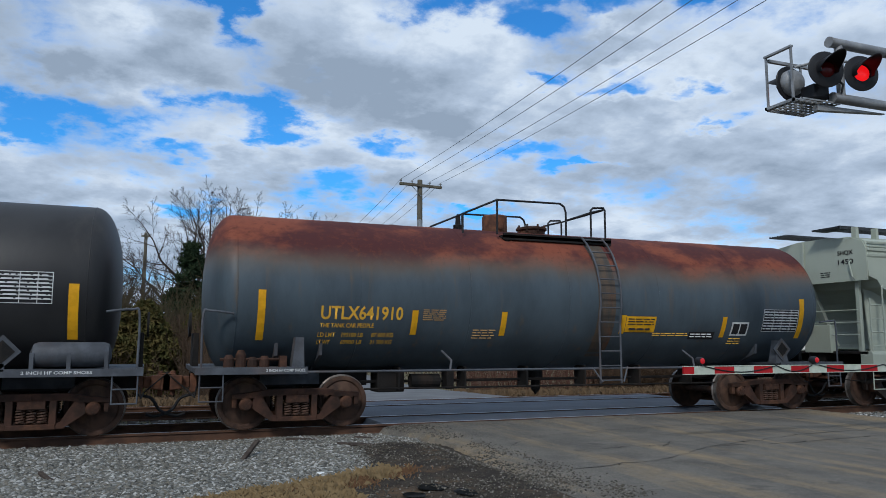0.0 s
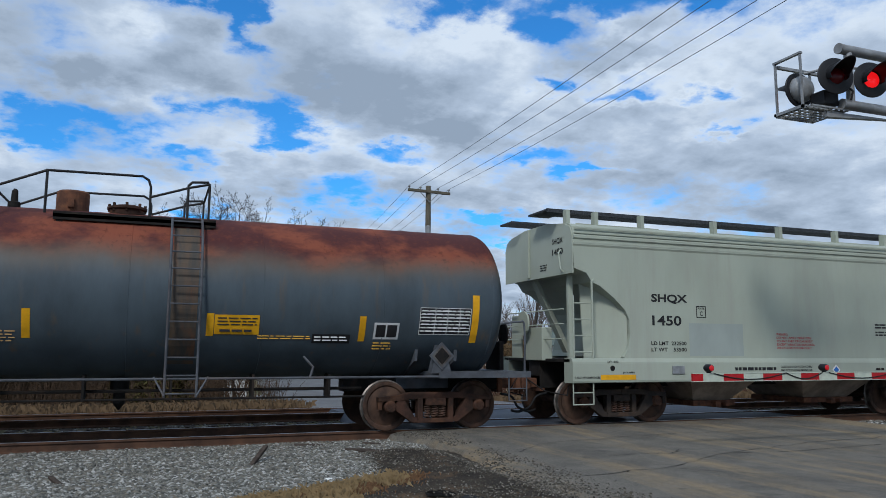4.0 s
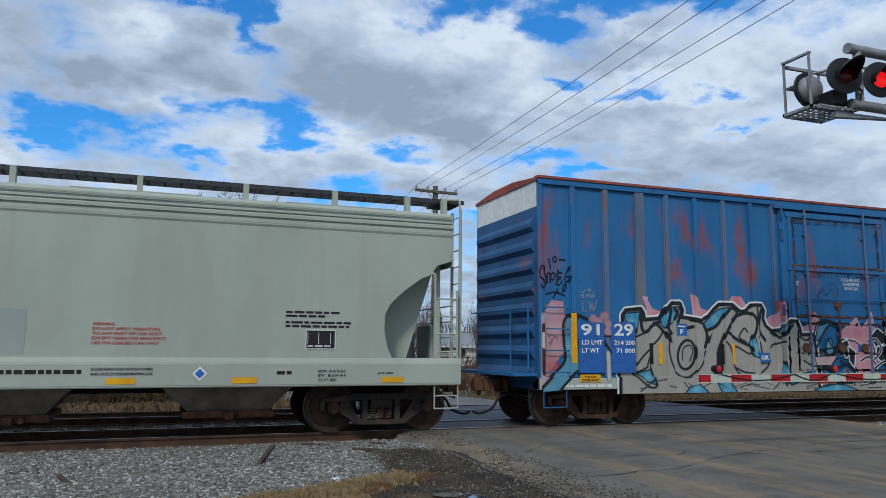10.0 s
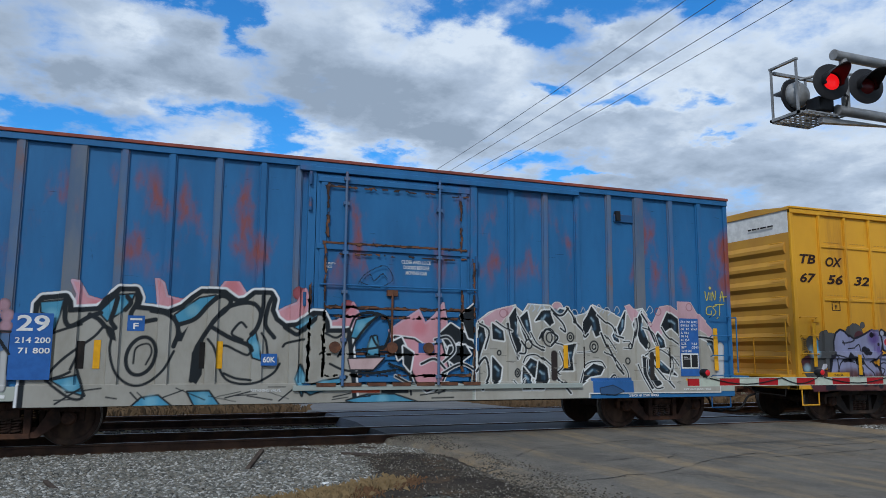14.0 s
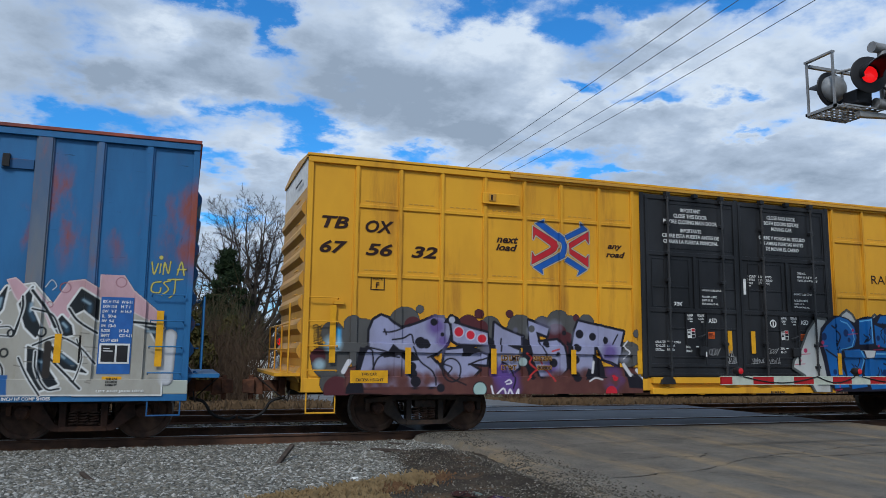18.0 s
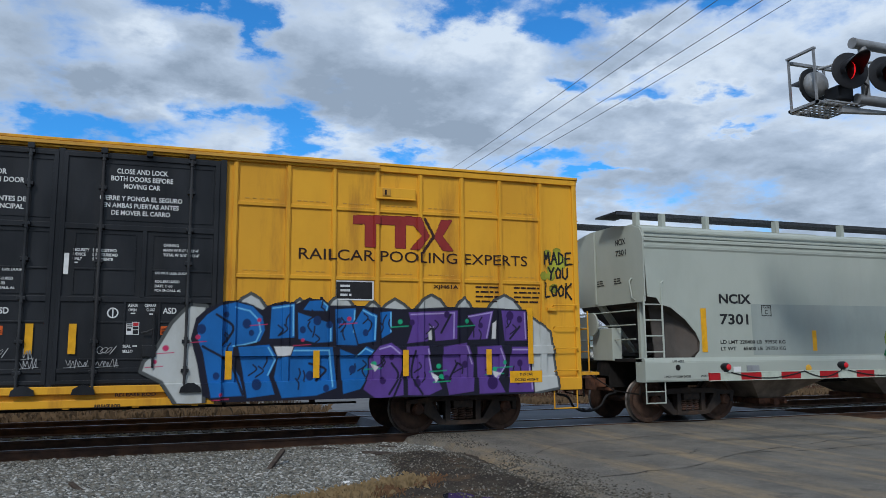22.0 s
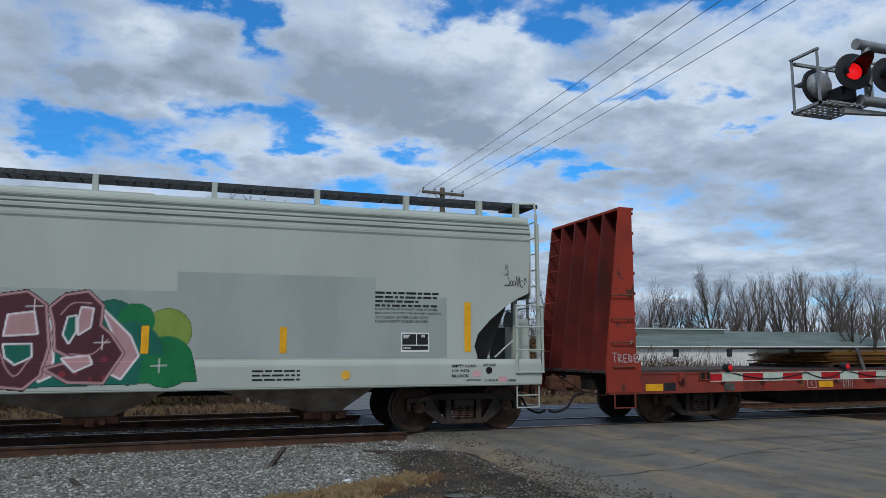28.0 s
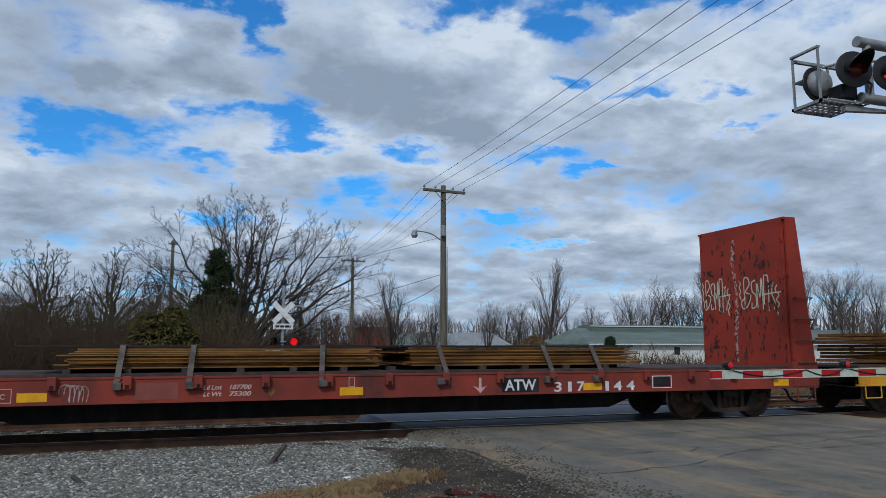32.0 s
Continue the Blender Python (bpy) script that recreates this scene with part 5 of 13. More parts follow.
def build_tank_rust():
    xc, R, zc = 8.0, 1.475, 2.46
    root = tank_car("tank_car", "grey-blue tank car with a heavily rusted top and yellow lettering", 0.96, 15.02, R, zc, M["rust_tank"], M["tank_trim"], (2.57, 13.48), xc, None)
    surf = tank_surf(R, zc)
    tr = M["tank_trim"]
    end_platform(root, 0.79, 2.66, xc, tr, -1)
    end_platform(root, 13.4, 15.3, xc, tr, 1)
    for a, b in ((0.79, 4.1), (11.9, 15.3)):
        part("stub_sill", slab(a - xc, b - xc, -0.2, 0.2, 0.7, 1.0, 0.01), M["truck_dark"], root)
    coupler(root, 0.79, xc, -1)
    coupler(root, 15.3, xc, 1)
    # side handrail low along the tank, with its stanchions
    bm = bmesh.new()
    rod(bm, (2.66 - xc, -1.5, 1.02), (13.4 - xc, -1.5, 1.02), 0.022, 8)
    for x in (5.35, 11.0):
        pipe(bm, [(x - xc, -1.5, 1.02), (x + 0.08 - xc, -1.36, 1.2), (x - 0.06 - xc, -1.2, 1.38)], 0.022, 6)
    part("safety_rail", bm, tr, root, "thin grey handrail along the tank's lower side")
    brake_gear(root, 3.9, 12.2, xc, -0.75, 0.66)
    bm = slab(4.2 - xc, 4.75 - xc, -0.6, -0.1, 0.58, 0.98, 0.02)
    lathe(bm, [(4.9 - xc, 0.14), (5.5 - xc, 0.14)], "x", 16, (0, -0.5, 0.78))
    box(bm, 5.6 - xc, 5.75 - xc, -0.7, -0.4, 0.62, 1.0)
    part("brake_valve", bm, M["truck_dark"], root)
    bm = lathe(bmesh.new(), [(1.05, 0.16), (0.8, 0.16), (0.74, 0.1), (0.55, 0.1), (0.5, 0.06), (0.44, 0.02)], "z", 18, (7.9 - xc, -0.1, 0.0))
    part("bottom_outlet", bm, M["truck_dark"], root)
    # brake cluster and bracket on the left platform
    for x, h in ((1.35, 0.22), (1.55, 0.3), (1.75, 0.18), (1.95, 0.2)):
        part("brake_valve", lathe(bmesh.new(), [(1.1, 0.09), (1.1 + h * 0.7, 0.09), (1.1 + h, 0.05), (1.1 + h, 0.01)], "z", 12, (x - xc, -1.28, 0)), M["truck"], root, "small dark brake valve")
    part("brake_pipe", rod(bmesh.new(), (1.2 - xc, -1.3, 1.24), (2.3 - xc, -1.3, 1.24), 0.025, 6), M["truck"], root)
    part("pipe_bracket", slab(2.2 - xc, 2.32 - xc, -1.4, -1.2, 1.08, 1.3), M["truck"], root)
    bm = prism(bmesh.new(), [(2.40 - xc, 1.1), (2.62 - xc, 1.1), (2.6 - xc, 1.62), (2.46 - xc, 1.62)], -1.45, -1.2)
    part("jacking_post", bm, tr, root)
    # ladder that follows the shell, and the stained strip behind it
    decal(8.66, 9.08, 1.25, 3.72, M["ladder_stain"], root, surf, xc, "stained_strip", "rust-stained strip of shell behind the ladder", 0.006, 1, 16)
    def wrap(z, off):
        return -math.sqrt(max((R + off) ** 2 - (z - zc) ** 2, 0.0))
    zs = [0.72, 1.1, 1.5, 1.9, 2.3, 2.7, 3.05, 3.35, 3.6, 3.78]
    pts = [(wrap(max(z, 1.9), 0.16) if z < 2.0 else wrap(z, 0.14), z) for z in zs]
    rails = part("ladder", pipe(bmesh.new(), [(8.62 - xc, y, z) for y, z in pts], 0.022, 8), tr, root, "curved steel ladder up to the top platform")
    part("ladder_rail", pipe(bmesh.new(), [(9.12 - xc, y, z) for y, z in pts], 0.022, 8), tr, rails)
    for k, z in enumerate(np.linspace(0.78, 3.72, 11)):
        y = np.interp(z, [p[1] for p in pts], [p[0] for p in pts])
        part("rung", rod(bmesh.new(), (8.62 - xc, y, z), (9.12 - xc, y, z), 0.014, 6), tr, rails)
    part("ladder_stay", pipe(bmesh.new(), [(8.45 - xc, -1.5, 1.05), (8.62 - xc, -1.62, 0.75)], 0.016, 6), tr, rails)
    part("ladder_stay", pipe(bmesh.new(), [(9.3 - xc, -1.5, 1.05), (9.12 - xc, -1.62, 0.75)], 0.016, 6), tr, rails)
    # top platform and rails
    bm = slab(6.75 - xc, 9.35 - xc, -0.95, -0.45, 3.68, 3.74)
    box(bm, 6.75 - xc, 9.35 - xc, -0.95, -0.92, 3.64, 3.78)
    box(bm, 6.75 - xc, 9.35 - xc, 0.45, 0.95, 3.68, 3.74)
    for x in (6.85, 9.22):
        box(bm, x - 0.05 - xc, x + 0.05 - xc, -0.93, 0.93, 3.54, 3.68)
    part("top_platform", bm, M["truck_dark"], root, "dark walkway round the fittings on top")
    bm = bmesh.new()
    for y in (-0.93, 0.93):
        pipe(bm, [(5.85 - xc, y, 3.72), (5.85 - xc, y, 4.12), (6.62 - xc, y, 4.46)], 0.022, 8)
        pipe(bm, [(6.62 - xc, y, 3.74), (6.62 - xc, y, 4.46), (8.1 - xc, y, 4.48), (8.2 - xc, y, 4.42), (8.24 - xc, y, 4.3), (8.24 - xc, y, 3.74)], 0.022, 8)
        pipe(bm, [(8.24 - xc, y, 4.12), (8.88 - xc, y, 4.34), (9.2 - xc, y, 4.42)], 0.022, 8)
        pipe(bm, [(8.86 - xc, y, 3.74), (8.86 - xc, y, 4.38), (8.92 - xc, y, 4.44), (9.18 - xc, y, 4.46), (9.22 - xc, y, 4.40), (9.22 - xc, y, 3.74)], 0.022, 8)
    rod(bm, (5.85 - xc, -0.93, 4.12), (5.85 - xc, 0.93, 4.12), 0.02, 8)
    rod(bm, (9.22 - xc, -0.93, 4.42), (9.22 - xc, 0.93, 4.42), 0.02, 8)
    part("platform_rail", bm, M["black"], root, "black pipe railing round the top platform")
    bm = lathe(bmesh.new(), [(3.85, 0.27), (4.24, 0.27), (4.27, 0.24), (4.27, 0.02)], "z", 28, (6.95 - xc, -0.1, 0))
    box(bm, 6.9 - xc, 7.0 - xc, -0.42, -0.34, 3.95, 4.1)
    part("valve_housing", bm, M["coupler"], root, "rusty round valve bonnet")
    bm = lathe(bmesh.new(), [(3.85, 0.1), (4.0, 0.1), (4.02, 0.06), (4.2, 0.05), (4.24, 0.02)], "z", 14, (6.05 - xc, -0.2, 0))
    part("relief_valve", bm, M["truck_dark"], root)
    bm = lathe(bmesh.new(), [(3.85, 0.3), (3.98, 0.3), (4.0, 0.34), (4.04, 0.34), (4.08, 0.2), (4.08, 0.02)], "z", 28, (7.85 - xc, -0.1, 0))
    for k in range(8):
        a = k * math.pi / 4
        lathe(bm, [(3.95, 0.025), (4.1, 0.025)], "z", 6, (7.85 + 0.3 * math.cos(a) - xc, -0.1 + 0.3 * math.sin(a), 0))
    part("manway", bm, M["truck"], root, "bolted manway cover")
    # reflectors and writing
    for a, b, z0, z1 in ((1.79, 1.92, 1.57, 2.44), (4.62, 4.74, 1.68, 2.13), (6.47, 6.59, 1.67, 2.13), (9.24, 9.36, 1.73, 2.11), (11.9, 12.02, 1.66, 2.11), (14.1, 14.24, 1.65, 2.55)):
        decal(a, b, z0, z1, M["sign_yellow"], root, surf, xc, "reflector", "yellow reflective strip", 0.006)
    ty = M["text_yellow"]
    lettering("UTLX641910", 2.9, 4.44, 1.94, 2.19, ty, root, surf, 0, 0.022, xc)
    lettering("THE TANK CAR PEOPLE", 2.9, 3.9, 1.80, 1.88, ty, root, surf, 0, 0.022, xc)
    lettering("LD LMT", 2.88, 3.2, 1.63, 1.71, ty, root, surf, 0, 0.022, xc)
    lettering("193100 LB", 3.32, 3.72, 1.63, 1.71, ty, root, surf, 0, 0.022, xc)
    lettering("87 600 KG", 3.88, 4.3, 1.63, 1.71, ty, root, surf, 0, 0.022, xc)
    lettering("LT WT", 2.88, 3.12, 1.5, 1.58, ty, root, surf, 0, 0.022, xc)
    lettering("69900 LB", 3.32, 3.72, 1.5, 1.58, ty, root, surf, 0, 0.022, xc)
    lettering("31 700 KG", 3.88, 4.3, 1.5, 1.58, ty, root, surf, 0, 0.022, xc)
    bars(4.84, 5.3, 1.94, 2.16, 6, M["text_tan"], root, surf, xc, 11, 0.4)
    bars(5.9, 6.38, 1.60, 1.8, 4, M["text_tan"], root, surf, xc, 12, 0.4)
    d = decal(9.37, 10.12, 1.76, 2.09, M["sign_yellow"], root, surf, xc, "warning_plate", "yellow plate with dark lettering", 0.008)
    bars(9.42, 10.08, 1.9, 2.06, 3, M["text_black"], d, lambda x, z: surf(x, z) - 0.006, xc, 5, 0.4)
    bars(9.46, 10.04, 1.79, 1.88, 1, M["text_black"], d, lambda x, z: surf(x, z) - 0.006, xc, 6, 0.7)
    bars(10.1, 11.05, 1.68, 1.76, 2, M["text_yellow"], root, surf, xc, 15, 0.35)
    decal(11.06, 11.75, 1.62, 1.78, M["black"], root, surf, xc, "relabel_patch", "black painted-over patch", 0.005, 3)
    bars(11.1, 11.7, 1.65, 1.76, 2, M["text_white"], root, lambda x, z: surf(x, z) - 0.004, xc, 16, 0.5)
    d = decal(12.18, 12.66, 1.70, 2.0, M["text_white"], root, surf, xc, "test_plate", "white-framed black panels", 0.005)
    decal(12.22, 12.4, 1.74, 1.96, M["text_black"], d, surf, xc, "panel", "", 0.009)
    decal(12.43, 12.62, 1.74, 1.96, M["text_black"], d, surf, xc, "panel", "", 0.009)
    bars(12.2, 12.55, 1.5, 1.66, 3, M["text_yellow"], root, surf, xc, 25, 0.3)
    d = decal(13.04, 14.08, 1.79, 2.30, M["text_black"], root, surf, xc, "data_table", "white-ruled data table", 0.005)
    for k in range(9):
        z = 1.8 + 0.49 * k / 8
        decal(13.05, 14.07, z - 0.006, z + 0.006, M["text_white"], d, surf, xc, "table_rule", "", 0.009, 1, 1)
    for x in (13.05, 13.35, 13.6, 13.85, 14.07):
        decal(x - 0.006, x + 0.006, 1.8, 2.29, M["text_white"], d, surf, xc, "table_rule", "", 0.009, 1, 5)
    bars(13.08, 14.04, 1.83, 2.27, 7, M["text_white"], d, lambda x, z: surf(x, z) - 0.006, xc, 9, 0.4)
    bm = prism(bmesh.new(), [(13.45 - xc, 1.14), (13.70 - xc, 1.40), (13.45 - xc, 1.66), (13.2 - xc, 1.40)], -1.53, -1.51)
    pl = part("placard_holder", bm, tr, root, "diamond-shaped placard frame")
    bm = prism(bmesh.new(), [(13.45 - xc, 1.2), (13.64 - xc, 1.40), (13.45 - xc, 1.60), (13.26 - xc, 1.40)], -1.536, -1.531)
    part("placard", bm, M["strap"], pl)
    bm = prism(bmesh.new(), [(13.45 - xc, 1.24), (13.60 - xc, 1.40), (13.45 - xc, 1.56), (13.30 - xc, 1.40)], -1.541, -1.537)
    part("placard", bm, M["truck_dark"], pl)
    part("placard_bracket", prism(bmesh.new(), [(13.25 - xc, 1.08), (13.65 - xc, 1.08), (13.52 - xc, 1.6), (13.38 - xc, 1.6)], -1.508, -1.3), tr, root)
    lettering("2 INCH HF COMP SHOES", 1.95, 2.62, 1.03, 1.08, M["text_white"], root, lambda x, z: -1.532, 0, 0.022, xc)


# ---- covered hoppers ----
def hopper_car(name, label, x0, x1, sill0, sill1, trucks, ztop, cut, mat, outlets, posts, seed, cutr=None, bay=None):
    """A covered hopper: full-depth side with rounded end cut-outs, slope sheets, sill, running boards, outlets, ladders."""
    xc = (x0 + x1) / 2
    root = car_root(name, label, xc, "covered hopper")
    Y = 1.56
    zs = 1.36
    # side sheets in profile: the end cut-outs are part of their outline
    def edge(pts, x_from, s):
        return [(x_from + s * a, z) for a, z in pts]
    left = edge(cut, x0, 1)
    right = edge(cutr or cut, x1, -1)
    outline = [(x0, 3.62)] + left + [(left[-1][0], zs)] + [(right[-1][0], zs)] + right[::-1] + [(x1, 3.62)]
    outline = [(a - xc, b) for a, b in outline]
    sheet = None
    for s in (-1, 1):
        bm = prism(bmesh.new(), outline, s * Y, s * (Y - 0.012))
        ob = part("side_sheet", bm, mat, root)
        sheet = sheet or ob
    # ribs under the eave and the curved eave, one bar section along the car
    bm = bmesh.new()
    for s in (-1, 1):
        sec = [(Y, 3.62), (Y + 0.02, 3.66), (Y + 0.02, 3.70), (Y, 3.72), (Y, 3.76), (Y + 0.03, 3.79), (Y + 0.03, 3.84), (Y - 0.01, 3.87), (Y - 0.02, 3.92), (Y - 0.06, ztop - 0.06), (Y - 0.16, ztop),
               (Y - 0.3, ztop + 0.03), (Y - 0.3, 3.62)]
        prism_x(bm, [(s * a, b) for a, b in sec], x0 - xc, x1 - xc)
    part("eave", bm, mat, root, "ribbed eave along the roof")
    bm = bmesh.new()
    for s in (-1, 1):
        box(bm, x0 - xc, x1 - xc, min(s * (Y + 0.001), s * (Y + 0.005)), max(s * (Y + 0.001), s * (Y + 0.005)), 3.632, 3.642)
    part("seam", bm, M["truck_dark"], root)
    for z in RIBS:
        part("side_rib", slab(x0 + 0.02 - xc, x1 - 0.02 - xc, -Y - 0.022, -Y, z - 0.022, z + 0.022, 0.008), mat, root)
    bm = bmesh.new()
    prism_x(bm, [(-1.3, ztop), (-0.5, ztop + 0.12), (0.5, ztop + 0.12), (1.3, ztop), (1.3, ztop - 0.05), (-1.3, ztop - 0.05)], x0 + 0.05 - xc, x1 - 0.05 - xc)
    part("roof", bm, mat, root)
    # ends: upper end sheet and slope sheets
    for s, xe, pts in ((1, x0, left), (-1, x1, right)):
        a = xe - xc
        depth = abs(pts[-1][0] - xe)
        zt = pts[0][1]
        arch = [(-Y + 0.004, zt - 0.1), (-Y + 0.004, ztop - 0.25), (-Y + 0.1, ztop - 0.06), (-1.2, ztop + 0.03), (-0.5, ztop + 0.12), (0.5, ztop + 0.12), (1.2, ztop + 0.03), (Y - 0.1, ztop - 0.06), (Y - 0.004, ztop - 0.25), (Y - 0.004, zt - 0.1)]
        part("end_sheet", prism_x(bmesh.new(), arch, min(a - s * 0.025, a + s * 0.004), max(a - s * 0.025, a + s * 0.004)), mat, root, "upright upper end sheet with a rounded top")
        curve = [(x - xc, z) for x, z in pts]
        bm = prism(bmesh.new(), [(a, zt + 0.03)] + curve + [(x + s * 0.03, z + 0.03) for x, z in curve[::-1]], -Y + 0.016, Y - 0.016)
        bmesh.ops.recalc_face_normals(bm, faces=bm.faces[:])
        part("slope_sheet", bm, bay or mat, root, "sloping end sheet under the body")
        if s < 0:
            bm = prism(bmesh.new(), [(a + s * 0.12, zt + 0.1), (a + s * (depth + 0.2), zt + 0.1), (a + s * (depth + 0.2), zs - 0.02), (a + s * (0.62 * depth), zs - 0.02)], -0.98, -0.93)
            bmesh.ops.recalc_face_normals(bm, faces=bm.faces[:])
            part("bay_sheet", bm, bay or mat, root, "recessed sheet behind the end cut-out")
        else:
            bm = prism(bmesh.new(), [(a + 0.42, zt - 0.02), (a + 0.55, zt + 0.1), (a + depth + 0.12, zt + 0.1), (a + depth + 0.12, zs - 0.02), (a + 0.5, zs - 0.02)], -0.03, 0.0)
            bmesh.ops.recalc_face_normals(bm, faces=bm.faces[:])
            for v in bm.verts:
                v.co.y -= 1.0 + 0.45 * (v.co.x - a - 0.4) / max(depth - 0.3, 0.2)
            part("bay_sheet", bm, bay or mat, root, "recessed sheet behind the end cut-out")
        part("end_stiffener", slab(min(a - s * 0.07, a - s * 0.026), max(a - s * 0.07, a - s * 0.026), 0.28, 0.36, zt - 0.06, ztop + 0.1, 0.006), mat, root)
        part("end_grab", pipe(bmesh.new(), [(a - s * 0.03, -1.2, zt - 0.05), (a - s * 0.09, -1.2, zt), (a - s * 0.09, -1.12, zt + 0.35), (a - s * 0.03, -1.12, zt + 0.42)], 0.016, 6), mat, root)
        bm = prism(bmesh.new(), [(a + s * 0.02, zt - 0.05), (a + s * 0.12, zt - 0.05), (a + s * 0.98, zs + 0.1), (a + s * 0.86, zs + 0.1)], 0.22, 0.42)
        bmesh.ops.recalc_face_normals(bm, faces=bm.faces[:])
        part("slope_beam", bm, mat, root, "slanting beam under the end")
        part("end_post", slab(min(a + s * 0.1, a + s * 0.2), max(a + s * 0.1, a + s * 0.2), -1.18, -1.08, 1.3, zt, 0.008), mat, root)
        part("end_plate", slab(min(a - s * 0.02, a + s * 0.02), max(a - s * 0.02, a + s * 0.02), 0.75, 1.25, 1.3, 2.3, 0.008), mat, root)
    # side sill
    for s in (-1, 1):
        bm = bmesh.new()
        prism_x(bm, [(s * 1.28, 0.87), (s * 1.6, 0.87), (s * 1.615, 0.9), (s * 1.615, 1.27), (s * 1.58, 1.36), (s * 1.28, 1.36)], sill0 - xc, sill1 - xc)
        bmesh.ops.bevel(bm, geom=[e for e in bm.edges if e.calc_length() > 5], offset=0.012, segments=2, affect="EDGES")
        part("side_sill", bm, mat, root)
    bm = slab(sill0 - xc, x0 + 1.4 - xc, -1.5, 1.5, 1.28, 1.34)
    box(bm, x1 - 1.4 - xc, sill1 - xc, -1.5, 1.5, 1.28, 1.34)
    box(bm, sill0 - xc, sill1 - xc, -0.25, 0.25, 0.72, 1.3)
    part("centre_sill", bm, M["truck_dark"], root)
    # running boards on brackets
    bm = bmesh.new()
    for y0, y1 in ((-1.12, -0.55), (0.55, 1.12)):
        for k in range(7):
            yy = y0 + (y1 - y0) * k / 6
            box(bm, x0 - 0.36 - xc, x1 + 0.4 - xc, yy - 0.012, yy + 0.012, ztop + 0.29, ztop + 0.335)
    for x in np.arange(x0 - 0.34, x1 + 0.4, 0.28):
        box(bm, x - xc, x + 0.02 - xc, -1.13, -0.54, ztop + 0.295, ztop + 0.33)
    box(bm, x0 - 0.36 - xc, x1 + 0.4 - xc, -1.15, -1.12, ztop + 0.26, ztop + 0.34)
    for a in (x0 - 0.36, x1 - 0.1):
        box(bm, a - xc, a + 0.5 - xc, -1.12, -0.3, ztop + 0.29, ztop + 0.33)
    part("running_board", bm, M["board"], root, "dark open-grid walkway along the roof")
    for x in posts:
        bm = box(bmesh.new(), x - 0.045 - xc, x + 0.045 - xc, -1.3, -1.16, ztop - 0.02, ztop + 0.31)
        part("board_bracket", bm, mat, root)
    n = max(3, int((x1 - x0) / 3))
    for k in range(n):
        a = x0 + (x1 - x0) * (k + 0.5) / n - xc
        part("hatch_cover", slab(a - 1.1, a + 1.1, -0.4, 0.4, ztop + 0.1, ztop + 0.22, 0.02), mat, root)
    for t in trucks:
        truck(root, t, xc, M["truck_mid"])
    coupler(root, sill0, xc, -1)
    coupler(root, sill1, xc, 1)
    # outlets
    for a, b, c, d, zb in outlets:
        bm = bmesh.new()
        top, bot = [(a - xc, 0.92), (b - xc, 0.92)], [(c - xc, zb + 0.1), (d - xc, zb + 0.1)]
        for y0, y1 in ((-0.95, 0.95),):
            v = [bm.verts.new(p) for p in ((a - xc, -1.25, 0.92), (b - xc, -1.25, 0.92), (b - xc, 1.25, 0.92), (a - xc, 1.25, 0.92), (c - xc, -0.75, zb + 0.12), (d - xc, -0.75, zb + 0.12), (d - xc, 0.75, zb + 0.12), (c - xc, 0.75, zb + 0.12))]
            for f in ((0, 1, 2, 3), (7, 6, 5, 4), (1, 0, 4, 5), (2, 1, 5, 6), (3, 2, 6, 7), (0, 3, 7, 4)):
                bm.faces.new([v[i] for i in f])
        chute = part("hopper_chute", bm, M["outlet"], root, "dusty tapered discharge chute")
        bm = slab(c - 0.08 - xc, d + 0.08 - xc, -0.85, 0.85, zb, zb + 0.12, 0.01)
        box(bm, (c + d) / 2 - 0.07 - xc, (c + d) / 2 + 0.07 - xc, -0.98, -0.85, zb - 0.02, zb + 0.1)
        lathe(bm, [(-1.04, 0.05), (-0.9, 0.05)], "y", 10, ((c + d) / 2 + 0.2 - xc, 0, zb + 0.05))
        part("outlet_gate", bm, M["coupler"], chute, "rusty outlet gate")
    # corner ladders, grab irons, stirrups, tall end ladders
    for s, xe, xs in ((1, x0, sill0), (-1, x1, sill1)):
        bm = bmesh.new()
        a, b = xs + s * 0.06 - xc, xs + s * 0.5 - xc
        if bay and s < 0:
            a, b = xs + 0.02 - xc, xs - 0.53 - xc
            for x in (a, b):
                box(bm, x - 0.022, x + 0.022, -1.645, -1.622, 1.1, 2.40)
            for z in (1.11, 1.53, 1.967, 2.38):
                rod(bm, (a + 0.02, -1.65, z), (b - 0.02, -1.65, z), 0.014, 6)
            for z in (1.2, 2.36):
                box(bm, a - 0.02, a + 0.02, -1.63, -1.5, z - 0.03, z + 0.03)
            box(bm, b - 0.02, b + 0.02, -1.63, -1.6, 1.12, 1.2)
            part("corner_brace", slab(xs - 0.04 - xc, xs + 0.02 - xc, -1.56, -1.5, 1.1, 4.0, 0.006), mat, root, "upright corner angle")
            part("strut", rod(bmesh.new(), (xs - 0.95 - xc, -1.55, 1.4), (xs - 0.56 - xc, -1.55, 1.72), 0.016, 6), mat, root)
            bm2 = prism(bmesh.new(), [(85.90 - xc, 1.3), (86.22 - xc, 1.3), (86.2 - xc, 2.14), (85.98 - xc, 2.14)], -1.3, -1.24)
            bmesh.ops.recalc_face_normals(bm2, faces=bm2.faces[:])
            part("corner_gusset", bm2, mat, root, "pale tapered gusset behind the ladder")
        else:
            ladder_bm(bm, a, b, -1.57, 1.32, 2.62, 4, 0.014, 0.022)
            pipe(bm, [(b, -1.57, 2.58), (b, -1.57, 2.9), (b + s * 0.06, -1.55, 2.95)], 0.022, 6)
        part("side_ladder", bm, mat, root, "pale corner ladder")
        bm = bmesh.new()
